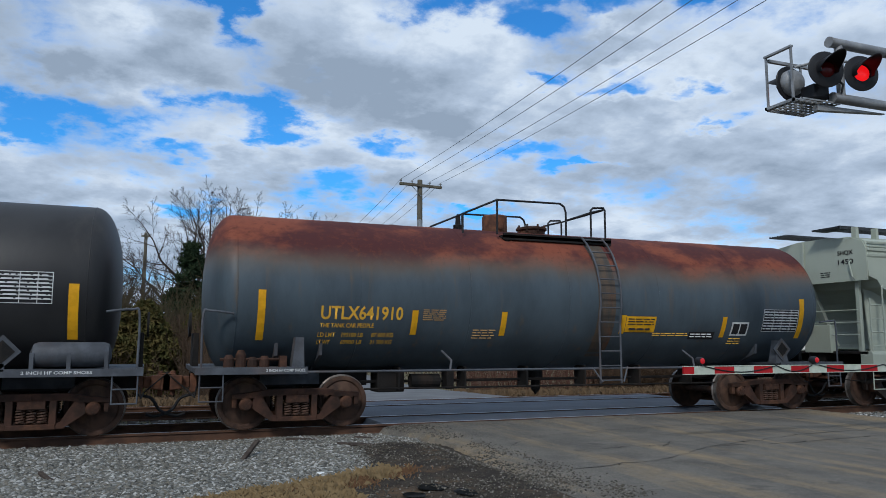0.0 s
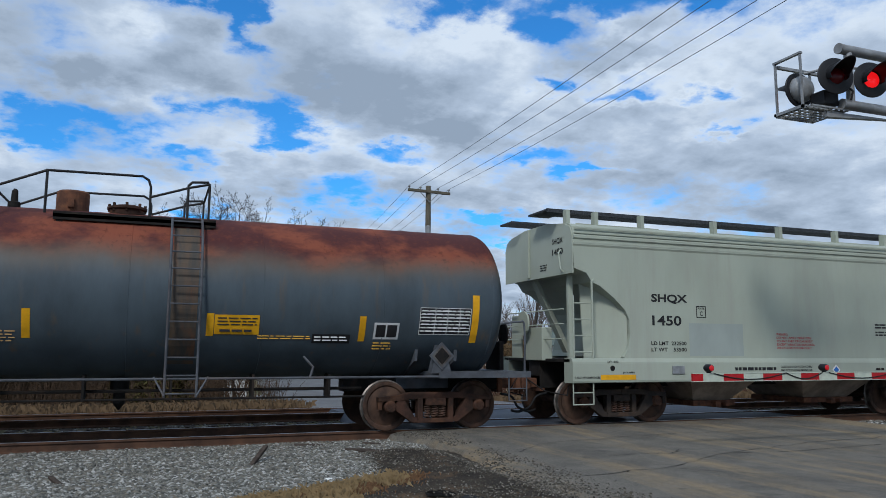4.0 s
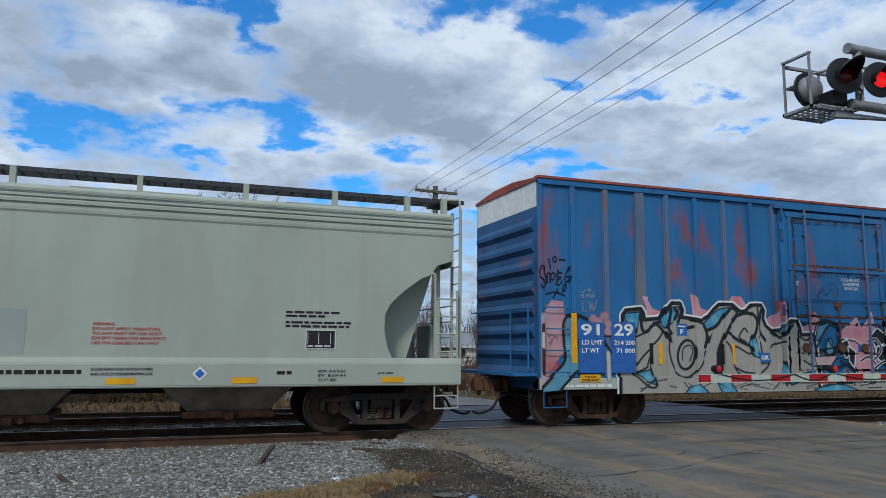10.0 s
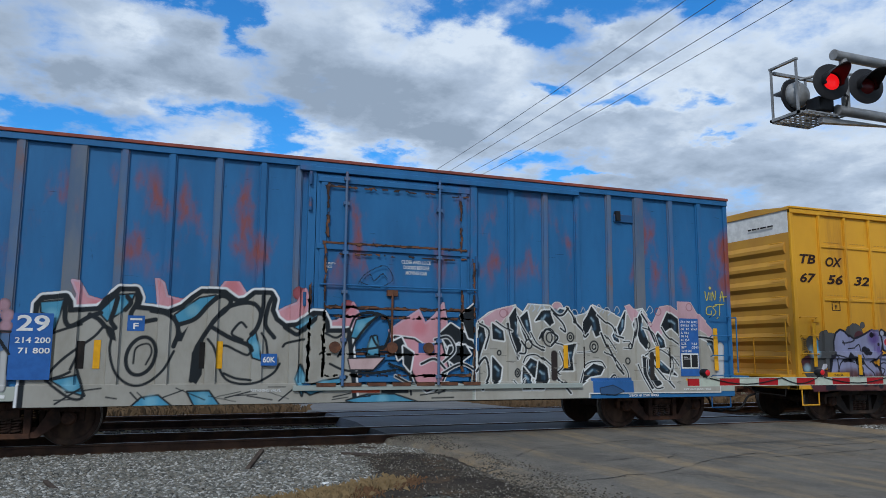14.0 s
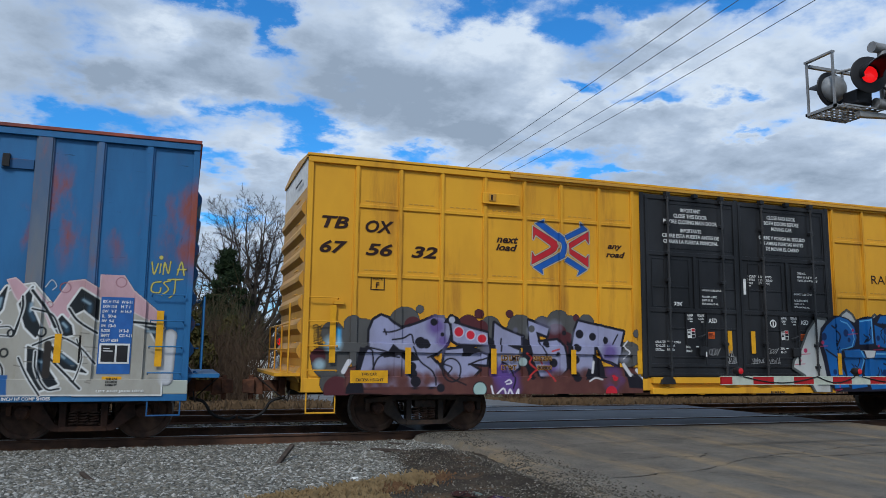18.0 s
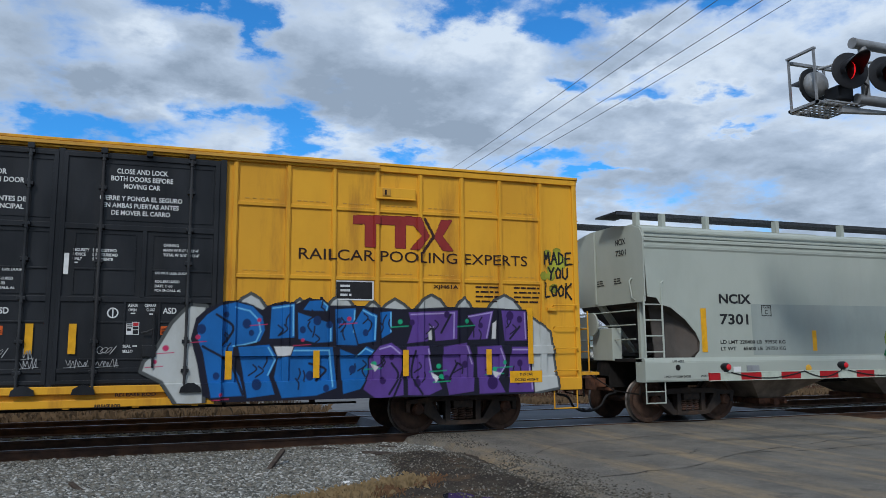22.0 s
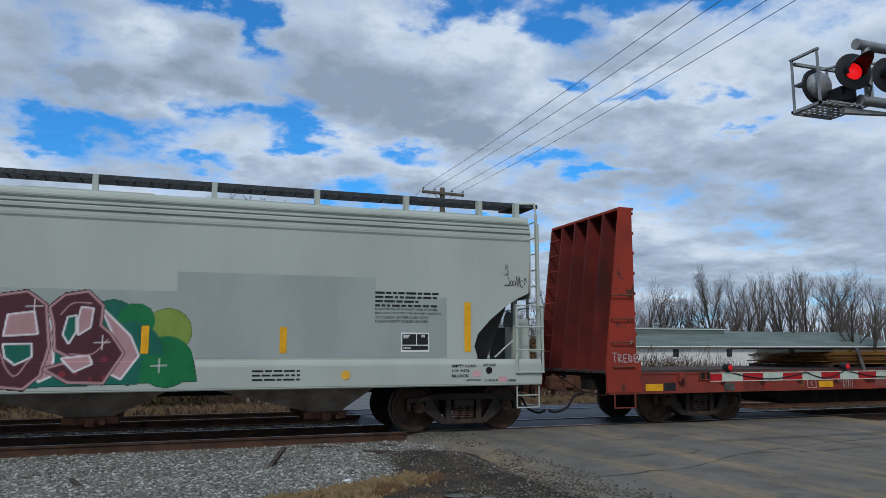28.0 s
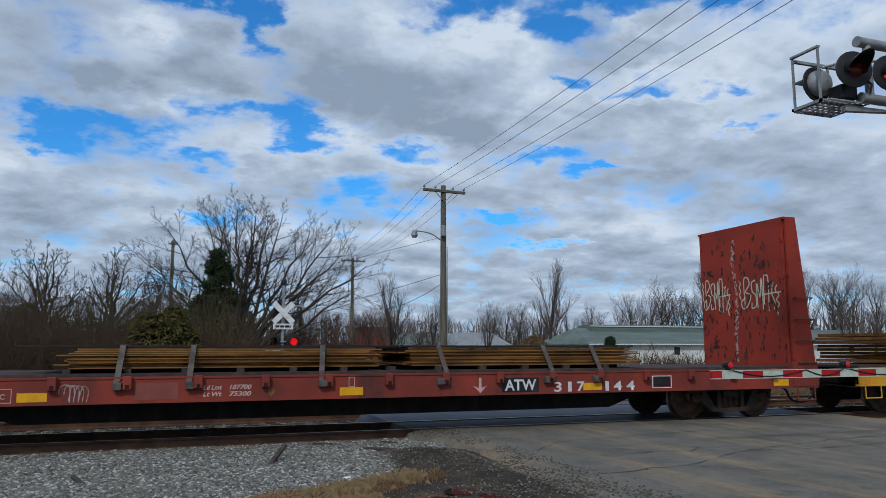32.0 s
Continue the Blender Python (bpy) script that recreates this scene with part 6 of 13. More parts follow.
        stirrup(bm, xs + s * 0.04 - xc, xs + s * 0.5 - xc, -1.56, 0.45, 0.9)
        pipe(bm, [(xs + s * 0.04 - xc, -1.56, 0.68), (xs + s * 0.5 - xc, -1.56, 0.68)], 0.012, 6)
        part("stirrup_step", bm, mat, root)
        if s < 0:
            bm = bmesh.new()
            ladder_bm(bm, xe - s * 0.2 - xc, xe - s * 0.2 - xc + 0.001, -1.45, 1.3, 4.2, 1, 0.012, 0.03)
            for k in range(9):
                z = 1.5 + k * 0.32
                rod(bm, (xe - s * 0.2 - xc, -1.45, z), (xe - s * 0.2 - xc, -1.02, z), 0.012, 6)
            rod(bm, (xe - s * 0.2 - xc, -1.02, 1.3), (xe - s * 0.2 - xc, -1.02, 4.2), 0.03, 6)
            pipe(bm, [(xe - s * 0.2 - xc, -1.45, 4.2), (xe - s * 0.2 - xc, -1.4, ztop + 0.3), (xe + s * 0.0 - xc, -1.15, ztop + 0.33)], 0.02, 6)
            part("end_ladder", bm, mat, root)
        for z in (1.75, 2.05, 2.35):
            part("end_rail", pipe(bmesh.new(), [(xe - s * 0.1 - xc, -1.3, z), (xe - s * 0.1 - xc, 1.3, z)], 0.014, 6), mat, root)
        part("brake_box", slab(xe - s * 0.05 - 0.12 - xc, xe - s * 0.05 + 0.12 - xc, -0.5, 0.3, 1.3, 2.0, 0.01), mat, root)
        part("brake_wheel", lathe(bmesh.new(), [(xe - s * 0.3 - 0.02 - xc, 0.02), (xe - s * 0.3 - 0.02 - xc, 0.26), (xe - s * 0.3 + 0.02 - xc, 0.26), (xe - s * 0.3 + 0.02 - xc, 0.02)], "x", 18, (0, 0.1, 2.1)), mat, root)
    return root, xc, (lambda x, z: -Y if z > zs else -1.616)


def build_hopper_grey():
    cut = [(0.02, 3.17), (0.3, 3.08), (0.42, 2.9), (0.62, 2.82), (0.95, 2.58), (1.2, 2.34), (1.3, 2.15), (1.31, 1.85), (1.24, 1.52), (1.16, 1.38)]
    posts = (16.32, 17.0, 18.15, 20.1, 22.0, 23.75, 25.35, 26.75, 27.5)
    root, xc, surf = hopper_car("covered_hopper", "pale grey-green covered hopper car with black lettering", 16.27, 27.56, 16.18, 27.72, (17.62, 26.34), 4.1, cut, M["hopper_grey"],
                                ((19.3, 21.2, 19.75, 20.75, 0.3), (22.45, 24.75, 22.95, 24.35, 0.31)), posts, 2)
    tk = M["text_black"]
    lettering("SHQX", 18.12, 19.04, 2.50, 2.70, tk, root, surf, 0, 0.032, xc)
    lettering("1450", 18.13, 18.87, 2.04, 2.25, tk, root, surf, 0, 0.022, xc)
    lettering("LD LMT  232500", 18.09, 18.98, 1.63, 1.71, tk, root, surf, 0, 0.022, xc)
    lettering("LT WT    53500", 18.09, 18.98, 1.50, 1.58, tk, root, surf, 0, 0.022, xc)
    frame_box(19.27, 19.52, 2.22, 2.47, tk, root, surf, xc)
    lettering("PLATE", 19.31, 19.48, 2.40, 2.44, tk, root, surf, 0, 0.022, xc)
    lettering("C", 19.36, 19.43, 2.26, 2.36, tk, root, surf, 0, 0.022, xc)
    decal(19.06, 20.5, 1.41, 2.1, M["hopper_patch"], root, surf, xc, "paint_patch", "darker grey repainted patch", 0.004)
    for k, line in enumerate(("WARNING", "DO NOT APPLY VIBRATORS", "TO ANY PART OF CAR BODY", "EXCEPT VIBRATOR BRACKETS", "USE ON LOADED CAR ONLY")):
        z = 1.865 - k * 0.075
        lettering(line, 21.44, 21.44 + 0.046 * len(line), z, z + 0.05, M["text_red"], root, surf, 0, 0.022, xc)
    for k, w in enumerate((0.95, 0.72, 1.16, 1.12)):
        z = 2.15 - k * 0.066 - (0.045 if k > 1 else 0)
        bars(24.48, 24.48 + w, z - 0.025, z + 0.025, 1, tk, root, surf, xc, 301 + k, 0.75)
    d = decal(24.84, 25.35, 1.52, 1.84, tk, root, surf, xc, "test_plate", "black panels with white rules", 0.004)
    for x in (24.87, 25.06, 25.27):
        decal(x - 0.005, x + 0.005, 1.6, 1.8, M["text_white"], d, surf, xc, "panel_rule", "", 0.008, 1, 1)
    bars(24.87, 25.3, 1.54, 1.59, 1, M["text_white"], d, lambda x, z: surf(x, z) - 0.003, xc, 3, 0.5)
    end = Matrix.Translation((16.27 - xc - 0.028, 0, 0)) @ Matrix.Rotation(radians(-90), 4, "Z")
    for word, z in (("SHQX", 3.72), ("1450", 3.5)):
        lettering(word, 0.75, 1.2, z, z + 0.13, tk, root, lambda x, z: 0.0, 0, 0.022, 0.0).matrix_local = end
    bars(0.2, 0.5, 3.2, 3.36, 3, tk, root, lambda x, z: 0.0, 0.0, 39, 0.4).matrix_local = end
    frame_box(24.83, 25.36, 1.51, 1.85, M["text_white"], root, lambda x, z: surf(x, z) - 0.004, xc)
    # sill details
    bars(20.2, 21.33, 1.1, 1.17, 1, tk, root, surf, xc, 31, 0.9, "maker_mark")
    for k, line in enumerate(("CLOSE AND LOCK HATCH COVERS", "AND OUTLETS BEFORE MOVING CAR")):
        lettering(line, 21.46, 22.38, 1.152 - k * 0.075, 1.198 - k * 0.075, tk, root, surf, 0, 0.022, xc)
    for a, b, z in ((16.82, 17.65, 0.98), (19.57, 20.04, 0.98), (21.69, 22.12, 0.985), (23.62, 24.02, 0.985), (26.2, 26.6, 0.98)):
        decal(a, b, z - 0.05, z + 0.05, M["sign_yellow"], root, surf, xc, "reflector", "yellow reflective strip", 0.006, 1, 1)
    lettering("2 INCH HF COMP SHOES", 16.22, 16.8, 0.955, 1.0, tk, root, surf, 0, 0.022, xc)
    part("jacking_hole", lathe(bmesh.new(), [(-1.622, 0.055), (-1.6, 0.055)], "y", 16, (17.1 - xc, 0, 1.16)), M["truck_dark"], root)
    lettering("LIFT HERE", 16.98, 17.24, 1.265, 1.31, tk, root, surf, 0, 0.022, xc)
    lettering("JACK HERE", 17.34, 17.62, 1.05, 1.09, tk, root, surf, 0, 0.022, xc)
    bm = box(bmesh.new(), 18.55 - xc, 18.85 - xc, -1.64, -1.6, 1.04, 1.2)
    part("tag_holder", bm, M["galv"], root, "small metal tag holder")
    part("maker_badge", prism(bmesh.new(), [(22.98 - xc, 1.1), (23.1 - xc, 1.22), (23.22 - xc, 1.1), (23.1 - xc, 0.98)], -1.622, -1.616), M["white"], root, "small white diamond badge")
    part("maker_badge_rim", prism(bmesh.new(), [(23.02 - xc, 1.1), (23.1 - xc, 1.18), (23.18 - xc, 1.1), (23.1 - xc, 1.02)], -1.626, -1.622), M["logo_blue"], root)
    bars(24.35, 24.6, 1.08, 1.14, 1, M["truck_dark"], root, surf, xc, 35, 0.9)
    for k, (line, b) in enumerate((("EXW 10-8 H 8-5", 25.54), ("EW   8-0 H14-9", 25.54), ("CU FT 3250", 25.38))):
        lettering(line, 25.06, b, 1.11 - k * 0.075, 1.158 - k * 0.075, tk, root, surf, 0, 0.022, xc)
    lettering("JACK HERE", 26.12, 26.41, 1.07, 1.115, tk, root, surf, 0, 0.022, xc)
    # words on the near end
    bars(0.55, 1.2, 3.75, 3.9, 1, tk, root, lambda x, z: 0, 0, 41).matrix_local = Matrix.Translation((16.27 - xc - 0.004, 0, 0)) @ Matrix.Rotation(radians(-90), 4, "Z")


def frame_box(x0, x1, z0, z1, mat, root, surf, ox, w=0.016):
    bm = bmesh.new()
    y = surf((x0 + x1) / 2, (z0 + z1) / 2)
    for a, b, c, d in ((x0, x1, z0, z0 + w), (x0, x1, z1 - w, z1), (x0, x0 + w, z0 + w, z1 - w), (x1 - w, x1, z0 + w, z1 - w)):
        box(bm, a - ox, b - ox, y - 0.006, y, c, d)
    return part("stencil_frame", bm, mat, root)


def build_hopper_light():
    cut = [(0.04, 2.62), (0.26, 2.60), (0.36, 2.46), (0.6, 2.40), (0.95, 2.15), (1.2, 1.88), (1.3, 1.68), (1.28, 1.5), (1.16, 1.38)]
    cutr = [(0.04, 2.62), (0.3, 2.5), (0.55, 2.34), (0.85, 2.1), (1.1, 1.84), (1.18, 1.6), (1.12, 1.42)]
    posts = (66.95, 67.6, 68.75, 70.7, 72.65, 74.5, 76.45, 78.3, 80.2, 82.0, 83.7, 85.2, 86.0)
    # the last argument colours the end bays with their shade mixed in
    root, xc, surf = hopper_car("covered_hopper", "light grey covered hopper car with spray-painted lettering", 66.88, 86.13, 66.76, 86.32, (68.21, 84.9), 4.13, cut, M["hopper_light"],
                                ((69.7, 72.1, 70.35, 70.95, 0.3), (73.2, 75.9, 74.2, 74.85, 0.3), (76.5, 79.7, 78.05, 78.75, 0.32), (80.1, 83.2, 82.0, 82.6, 0.3)), posts, 4, cutr, M["bay_grime_shade"])
    tk = M["text_black"]
    end = Matrix.Translation((66.88 - xc - 0.028, 0, 0)) @ Matrix.Rotation(radians(-90), 4, "Z")
    for word, z in (("NCIX", 3.8), ("7301", 3.56)):
        lettering(word, 0.55, 0.95, z, z + 0.13, tk, root, lambda x, z: 0.0, 0, 0.022, 0.0).matrix_local = end
    for c in (-0.25, 0.45):
        bars(c, c + 0.28, 2.95, 3.1, 3, tk, root, lambda x, z: 0.0, 0.0, 39, 0.4).matrix_local = end
    lettering("NCIX", 68.72, 69.57, 2.5, 2.71, tk, root, surf, 0, 0.032, xc)
    lettering("7301", 68.72, 69.47, 2.05, 2.28, tk, root, surf, 0, 0.022, xc)
    lettering("LD LMT 220400 LB  99950 KG", 68.70, 70.45, 1.64, 1.72, tk, root, surf, 0, 0.022, xc)
    lettering("LT WT     65600 LB  29750 KG", 68.70, 70.45, 1.50, 1.58, tk, root, surf, 0, 0.022, xc)
    frame_box(69.84, 70.11, 2.24, 2.48, tk, root, surf, xc)
    lettering("PLATE", 69.88, 70.07, 2.41, 2.45, tk, root, surf, 0, 0.022, xc)
    lettering("C", 69.93, 70.01, 2.28, 2.38, tk, root, surf, 0, 0.022, xc)
    decal(69.56, 84.4, 1.40, 2.50, M["hopper_patch"], root, surf, xc, "paint_patch", "darker grey repainted band", 0.004)
    decal(79.66, 83.04, 2.50, 2.83, M["hopper_patch"], root, surf, xc, "paint_patch", "", 0.004)
    for px in (71.28, 73.70, 76.39, 79.20, 81.41):
        decal(px - 0.06, px + 0.06, 1.48, 1.93, M["sign_yellow"], root, surf, xc, "reflector", "yellow reflective strip", 0.009)
    decal(68.22, 68.36, 1.47, 2.39, M["sign_yellow"], root, surf, xc, "reflector", "yellow reflective strip", 0.009)
    decal(84.75, 84.88, 1.5, 2.42, M["sign_yellow"], root, surf, xc, "reflector", "yellow reflective strip", 0.007)
    for k, w in enumerate((1.21, 1.18, 0.82, 1.18)):
        z = 2.563 - k * 0.077
        bars(83.03, 83.03 + w, z - 0.027, z + 0.027, 1, tk, root, surf, xc, 311 + k, 0.75)
    for k, (line, b) in enumerate((("CAUTION: DO NOT USE STEAM,", 84.22), ("BOILING WATER OR SHARP OBJECTS", 84.29), ("TO CLEAN. ENTER CAR WITH", 84.04), ("CLEAN SOFT SOLED SHOES.", 84.05))):
        z = 2.24 - k * 0.072
        lettering(line, 83.03, b, z, z + 0.048, tk, root, surf, 0, 0.022, xc)
    d = decal(83.515, 84.056, 1.496, 1.849, M["white"], root, surf, xc, "test_plate", "white plate with black panels", 0.008)
    for a, b, c, e in ((83.54, 83.80, 1.63, 1.82), (83.82, 84.03, 1.63, 1.82), (83.54, 84.03, 1.535, 1.61)):
        decal(a, b, c, e, tk, d, surf, xc, "black_panel", "", 0.012, 1, 1)
    for a, b, c, e, n in ((83.56, 83.68, 1.74, 1.81, 3), (83.90, 83.97, 1.76, 1.81, 2), (83.56, 83.70, 1.555, 1.585, 1)):
        bars(a, b, c, e, n, M["text_white"], d, lambda x, z: surf(x, z) - 0.014, xc, 77, 0.7)
    lettering("2 INCH HF COMP SHOES", 67.2, 67.85, 0.955, 1.0, tk, root, surf, 0, 0.022, xc)
    lettering("JACK HERE", 68.1, 68.42, 0.955, 1.0, tk, root, surf, 0, 0.022, xc)
    lettering("LIFT HERE", 67.42, 67.70, 1.265, 1.31, tk, root, surf, 0, 0.022, xc)
    part("jacking_hole", lathe(bmesh.new(), [(-1.622, 0.06), (-1.6, 0.06)], "y", 16, (67.55 - xc, 0, 1.16)), M["truck_dark"], root)
    decal(68.95, 69.15, 1.05, 1.16, M["white"], root, surf, xc, "sticker", "small white sticker", 0.005, 1, 1)
    bm = box(bmesh.new(), 69.3 - xc, 69.62 - xc, -1.64, -1.6, 1.03, 1.18)
    part("tag_holder", bm, M["galv"], root, "small metal tag holder")
    part("maker_badge", lathe(bmesh.new(), [(-1.624, 0.08), (-1.6, 0.08)], "y", 18, (71.0 - xc, 0, 1.1)), M["text_yellow"], root, "small round yellow badge")
    part("maker_badge", lathe(bmesh.new(), [(-1.624, 0.08), (-1.6, 0.08)], "y", 18, (82.5 - xc, 0, 1.1)), M["text_yellow"], root, "small round yellow badge")
    decal(84.895, 85.052, 1.042, 1.15, M["pink"], root, surf, xc, "sticker", "", 0.005, 1, 1)
    bars(80.9, 81.7, 1.0, 1.22, 3, tk, root, surf, xc, 46, 0.4)
    for k, (line, b) in enumerate((("EMPTY LOAD", 84.96), ("1/4 ADJ.", 84.84), ("BLOCK", 84.82))):
        lettering(line, 84.48, b, 1.215 - k * 0.09, 1.268 - k * 0.09, tk, root, surf, 0, 0.022, xc)
    for line, a, b, z in (("LIFT HERE", 85.1, 85.36, 1.232), ("JACK HERE", 84.76, 85.055, 0.953), ("2 INCH HF", 85.125, 85.397, 0.95), ("SHOES", 85.595, 85.768, 0.943)):
        lettering(line, a, b, z, z + 0.046, tk, root, surf, 0, 0.022, xc)
    decal(85.42, 85.577, 0.945, 1.04, M["pink"], root, surf, xc, "sticker", "small pink sticker", 0.005, 1, 1)
    part("jacking_hole", lathe(bmesh.new(), [(-1.622, 0.065), (-1.6, 0.065)], "y", 16, (85.22 - xc, 0, 1.156)), M["truck_dark"], root)
    graffiti_green(root, surf, xc)
# ---- boxcars ----
def boxcar_shell(root, xc, x0, x1, z0, ztop, side_mat, end_mat, roof_mat, cap_mat, Y=1.54):
    for s in (-1, 1):
        part("side_sheet", slab(x0 - xc, x1 - xc, min(s * Y, s * (Y - 0.02)), max(s * Y, s * (Y - 0.02)), z0 + 0.2, ztop), side_mat, root)
    for xe, d in ((x0, 1), (x1, -1)):
        part("end_sheet", slab(min(xe, xe + d * 0.02) - xc, max(xe, xe + d * 0.02) - xc, -Y + 0.02, Y - 0.02, z0, ztop - 0.55), end_mat, root)
        part("end_header", slab(min(xe, xe + d * 0.03) - xc, max(xe, xe + d * 0.03) - xc, -Y + 0.02, Y - 0.02, ztop - 0.55, ztop + 0.02), M["white"] if cap_mat else end_mat, root, "dirty white band across the top of the end")
        for k in range(8):
            z = z0 + 0.28 + k * (ztop - 0.95 - z0) / 7.6
            bm = prism(bmesh.new(), [(xe - xc, z - 0.13), (xe - d * 0.07 - xc, z - 0.03), (xe - d * 0.07 - xc, z + 0.05), (xe - xc, z + 0.16)], -Y + 0.14, Y - 0.14)
            bmesh.ops.recalc_face_normals(bm, faces=bm.faces[:])
            part("end_rib", bm, end_mat, root)
    bm = bmesh.new()
    prism_x(bm, [(-Y - 0.03, ztop - 0.02), (-Y - 0.03, ztop + 0.03), (-0.5, ztop + 0.14), (0.5, ztop + 0.14), (Y + 0.03, ztop + 0.03), (Y + 0.03, ztop - 0.02)], x0 - 0.03 - xc, x1 + 0.03 - xc)
    part("roof", bm, roof_mat, root)
    part("floor_frame", slab(x0 + 0.05 - xc, x1 - 0.05 - xc, -1.3, 1.3, z0 + 0.1, z0 + 0.3), M["truck_dark"], root)
    part("centre_sill", slab(x0 - xc, x1 - xc, -0.25, 0.25, 0.66, z0 + 0.12), M["truck_dark"], root)


def build_box_blue():
    x0, x1, z0, ztop, Y = 29.37, 44.86, 0.76, 4.93, 1.54
    xc = (x0 + x1) / 2
    root = car_root("boxcar", "faded blue boxcar with rust patches and a band of silver graffiti", xc, "boxcar")
    boxcar_shell(root, xc, x0, x1, z0, ztop, M["box_blue"], M["box_end"], M["roof_rust"], True, Y)
    PY = Y + 0.055
    posts = [(30.15, 0.075), (30.92, 0.075), (31.75, 0.13), (32.43, 0.07), (33.17, 0.07), (33.93, 0.07), (34.68, 0.07), (35.3, 0.06), (39.5, 0.07), (40.26, 0.07), (41.0, 0.07), (41.76, 0.07), (42.5, 0.13), (43.32, 0.07), (44.07, 0.07)]
    for i, (x, w) in enumerate(posts):
        bm = bmesh.new()
        z_a, z_b = 1.0, ztop - 0.1
        prism(bm, [(x - w - xc, z_a), (x + w - xc, z_a), (x + w - xc, z_b), (x - w - xc, z_b)], -PY, -Y)
        bmesh.ops.bevel(bm, geom=[e for e in bm.edges if abs(e.verts[0].co.z - e.verts[1].co.z) > 1 and e.verts[0].co.y < -Y - 0.02], offset=0.025, segments=2, affect="EDGES")
        part("side_post", bm, M["box_wide"] if w > 0.1 else (M["box_post"] if i % 2 else M["box_blue"]), root)
    for a, b in ((x0, x0 + 0.1), (x1 - 0.1, x1)):
        part("corner_post", slab(a - xc, b - xc, -PY + 0.01, -Y + 0.02, z0, ztop, 0.01), M["box_blue"], root)
    # rows of rivets on the sheets between posts would be too small; top chord and side sill
    part("top_chord", slab(x0 - xc, x1 - xc, -PY - 0.01, -Y + 0.02, ztop - 0.1, ztop + 0.01, 0.008), M["box_blue"], root)
    part("roof_edge", slab(x0 - 0.02 - xc, x1 + 0.02 - xc, -PY - 0.03, -Y + 0.1, ztop + 0.012, ztop + 0.07, 0.008), M["roof_rust"], root, "rust-red roof edge")
    part("side_sill", slab(x0 - xc, x1 - xc, -PY, -Y + 0.25, z0, z0 + 0.22, 0.01), M["hopper_light"], root, "pale over-painted side sill")
    # door: frame posts, leaf with rails, lock rods, tracks
    da, db = 35.6, 38.62
    for x in (da - 0.06, db + 0.06):
        part("door_post", slab(x - 0.07 - xc, x + 0.07 - xc, -PY - 0.02, -Y, z0 + 0.1, ztop - 0.05, 0.01), M["box_blue"], root)
    door = part("door", slab(da + 0.02 - xc, db - 0.02 - xc, -PY - 0.012, -PY + 0.03, 1.02, 4.72, 0.006), M["box_blue"], root, "blue sliding door with rusty edges")
    DY = PY + 0.012
    for z in (1.06, 1.45, 2.24, 3.40, 4.62):
        part("door_rail", slab(da + 0.04 - xc, db - 0.04 - xc, -DY - 0.04, -DY, z - 0.05, z + 0.05, 0.01), M["box_blue"], door)
    for z in (1.5, 2.3, 3.46):
        part("rust_streak", slab(da + 0.1 - xc, db - 0.1 - xc, -DY - 0.012, -DY, z + 0.0, z + 0.035), M["coupler"], door)
    for x in (da + 0.15, db - 0.15):
        part("door_stile", slab(x - 0.06 - xc, x + 0.06 - xc, -DY - 0.03, -DY, 1.05, 4.66, 0.01), M["box_blue"], door)
    for x in (36.15, 37.95):
        bm = bmesh.new()
        rod(bm, (x - xc, -DY - 0.07, 0.95), (x - xc, -DY - 0.07, 4.78), 0.025, 8)
        for z in (1.1, 1.75, 2.6, 3.3, 4.2, 4.65):
            box(bm, x - 0.05 - xc, x + 0.05 - xc, -DY - 0.09, -DY, z - 0.03, z + 0.03)
        part("lock_rod", bm, M["box_post"], door)
    bm = bmesh.new()
    for x, z in ((36.0, 1.62), (37.75, 1.62), (37.05, 1.62)):
        lathe(bm, [(-DY - 0.1, 0.1), (-DY - 0.02, 0.1)], "y", 14, (x - xc, 0, z))
        box(bm, x - 0.25 - xc, x + 0.25 - xc, -DY - 0.05, -DY, z - 0.06, z + 0.02)
    box(bm, 36.95 - xc, 37.15 - xc, -DY - 0.06, -DY, 2.55, 2.66)
    rod(bm, (37.05 - xc, -DY - 0.05, 1.5), (37.05 - xc, -DY - 0.05, 2.6), 0.02, 6)
    part("door_gear", bm, M["coupler"], door, "rusty door operating gear")
    for z, d in ((0.92, 0.06), (4.80, 0.06)):
        part("door_track", slab(da - 0.3 - xc, db + 2.4 - xc, -PY - d, -Y, z - 0.05, z + 0.04, 0.008), M["hopper_patch"] if z < 2 else M["box_blue"], root, "long door track")
    for k in range(7):
        x = da + 0.1 + k * 0.46
        part("threshold_plate", slab(x - xc, x + 0.34 - xc, -PY - 0.07, -PY - 0.0, 1.0 - 0.06, 1.0), M["coupler"], root, "rusty threshold plate below the door")
    for x, z in ((35.5, 4.62), (35.5, 4.15), (38.72, 3.25), (38.72, 2.5), (35.45, 2.45), (38.75, 1.7)):
        part("hinge", rod(bmesh.new(), (x - xc, -PY - 0.05, z - 0.12), (x - xc, -PY - 0.05, z + 0.12), 0.03, 8), M["box_end"], root)
    part("route_card_board", slab(41.9 - xc, 42.36 - xc, -Y - 0.04, -Y, 4.28, 4.44, 0.006), M["box_end"], root)
    part("latch", slab(41.92 - xc, 42.02 - xc, -Y - 0.09, -Y, 4.3, 4.5), M["black"], root)

    def surf(x, z):
        if z < z0 + 0.24:
            return -PY - 0.006
        if da - 0.15 < x < db + 0.15 and z > 1.0:
            return -DY - 0.046
        if abs(x - x0) < 0.13 or abs(x - x1) < 0.13:
            return -PY
        for p, w in posts:
            if abs(x - p) < w + 0.02:
                return -PY
        return -Y

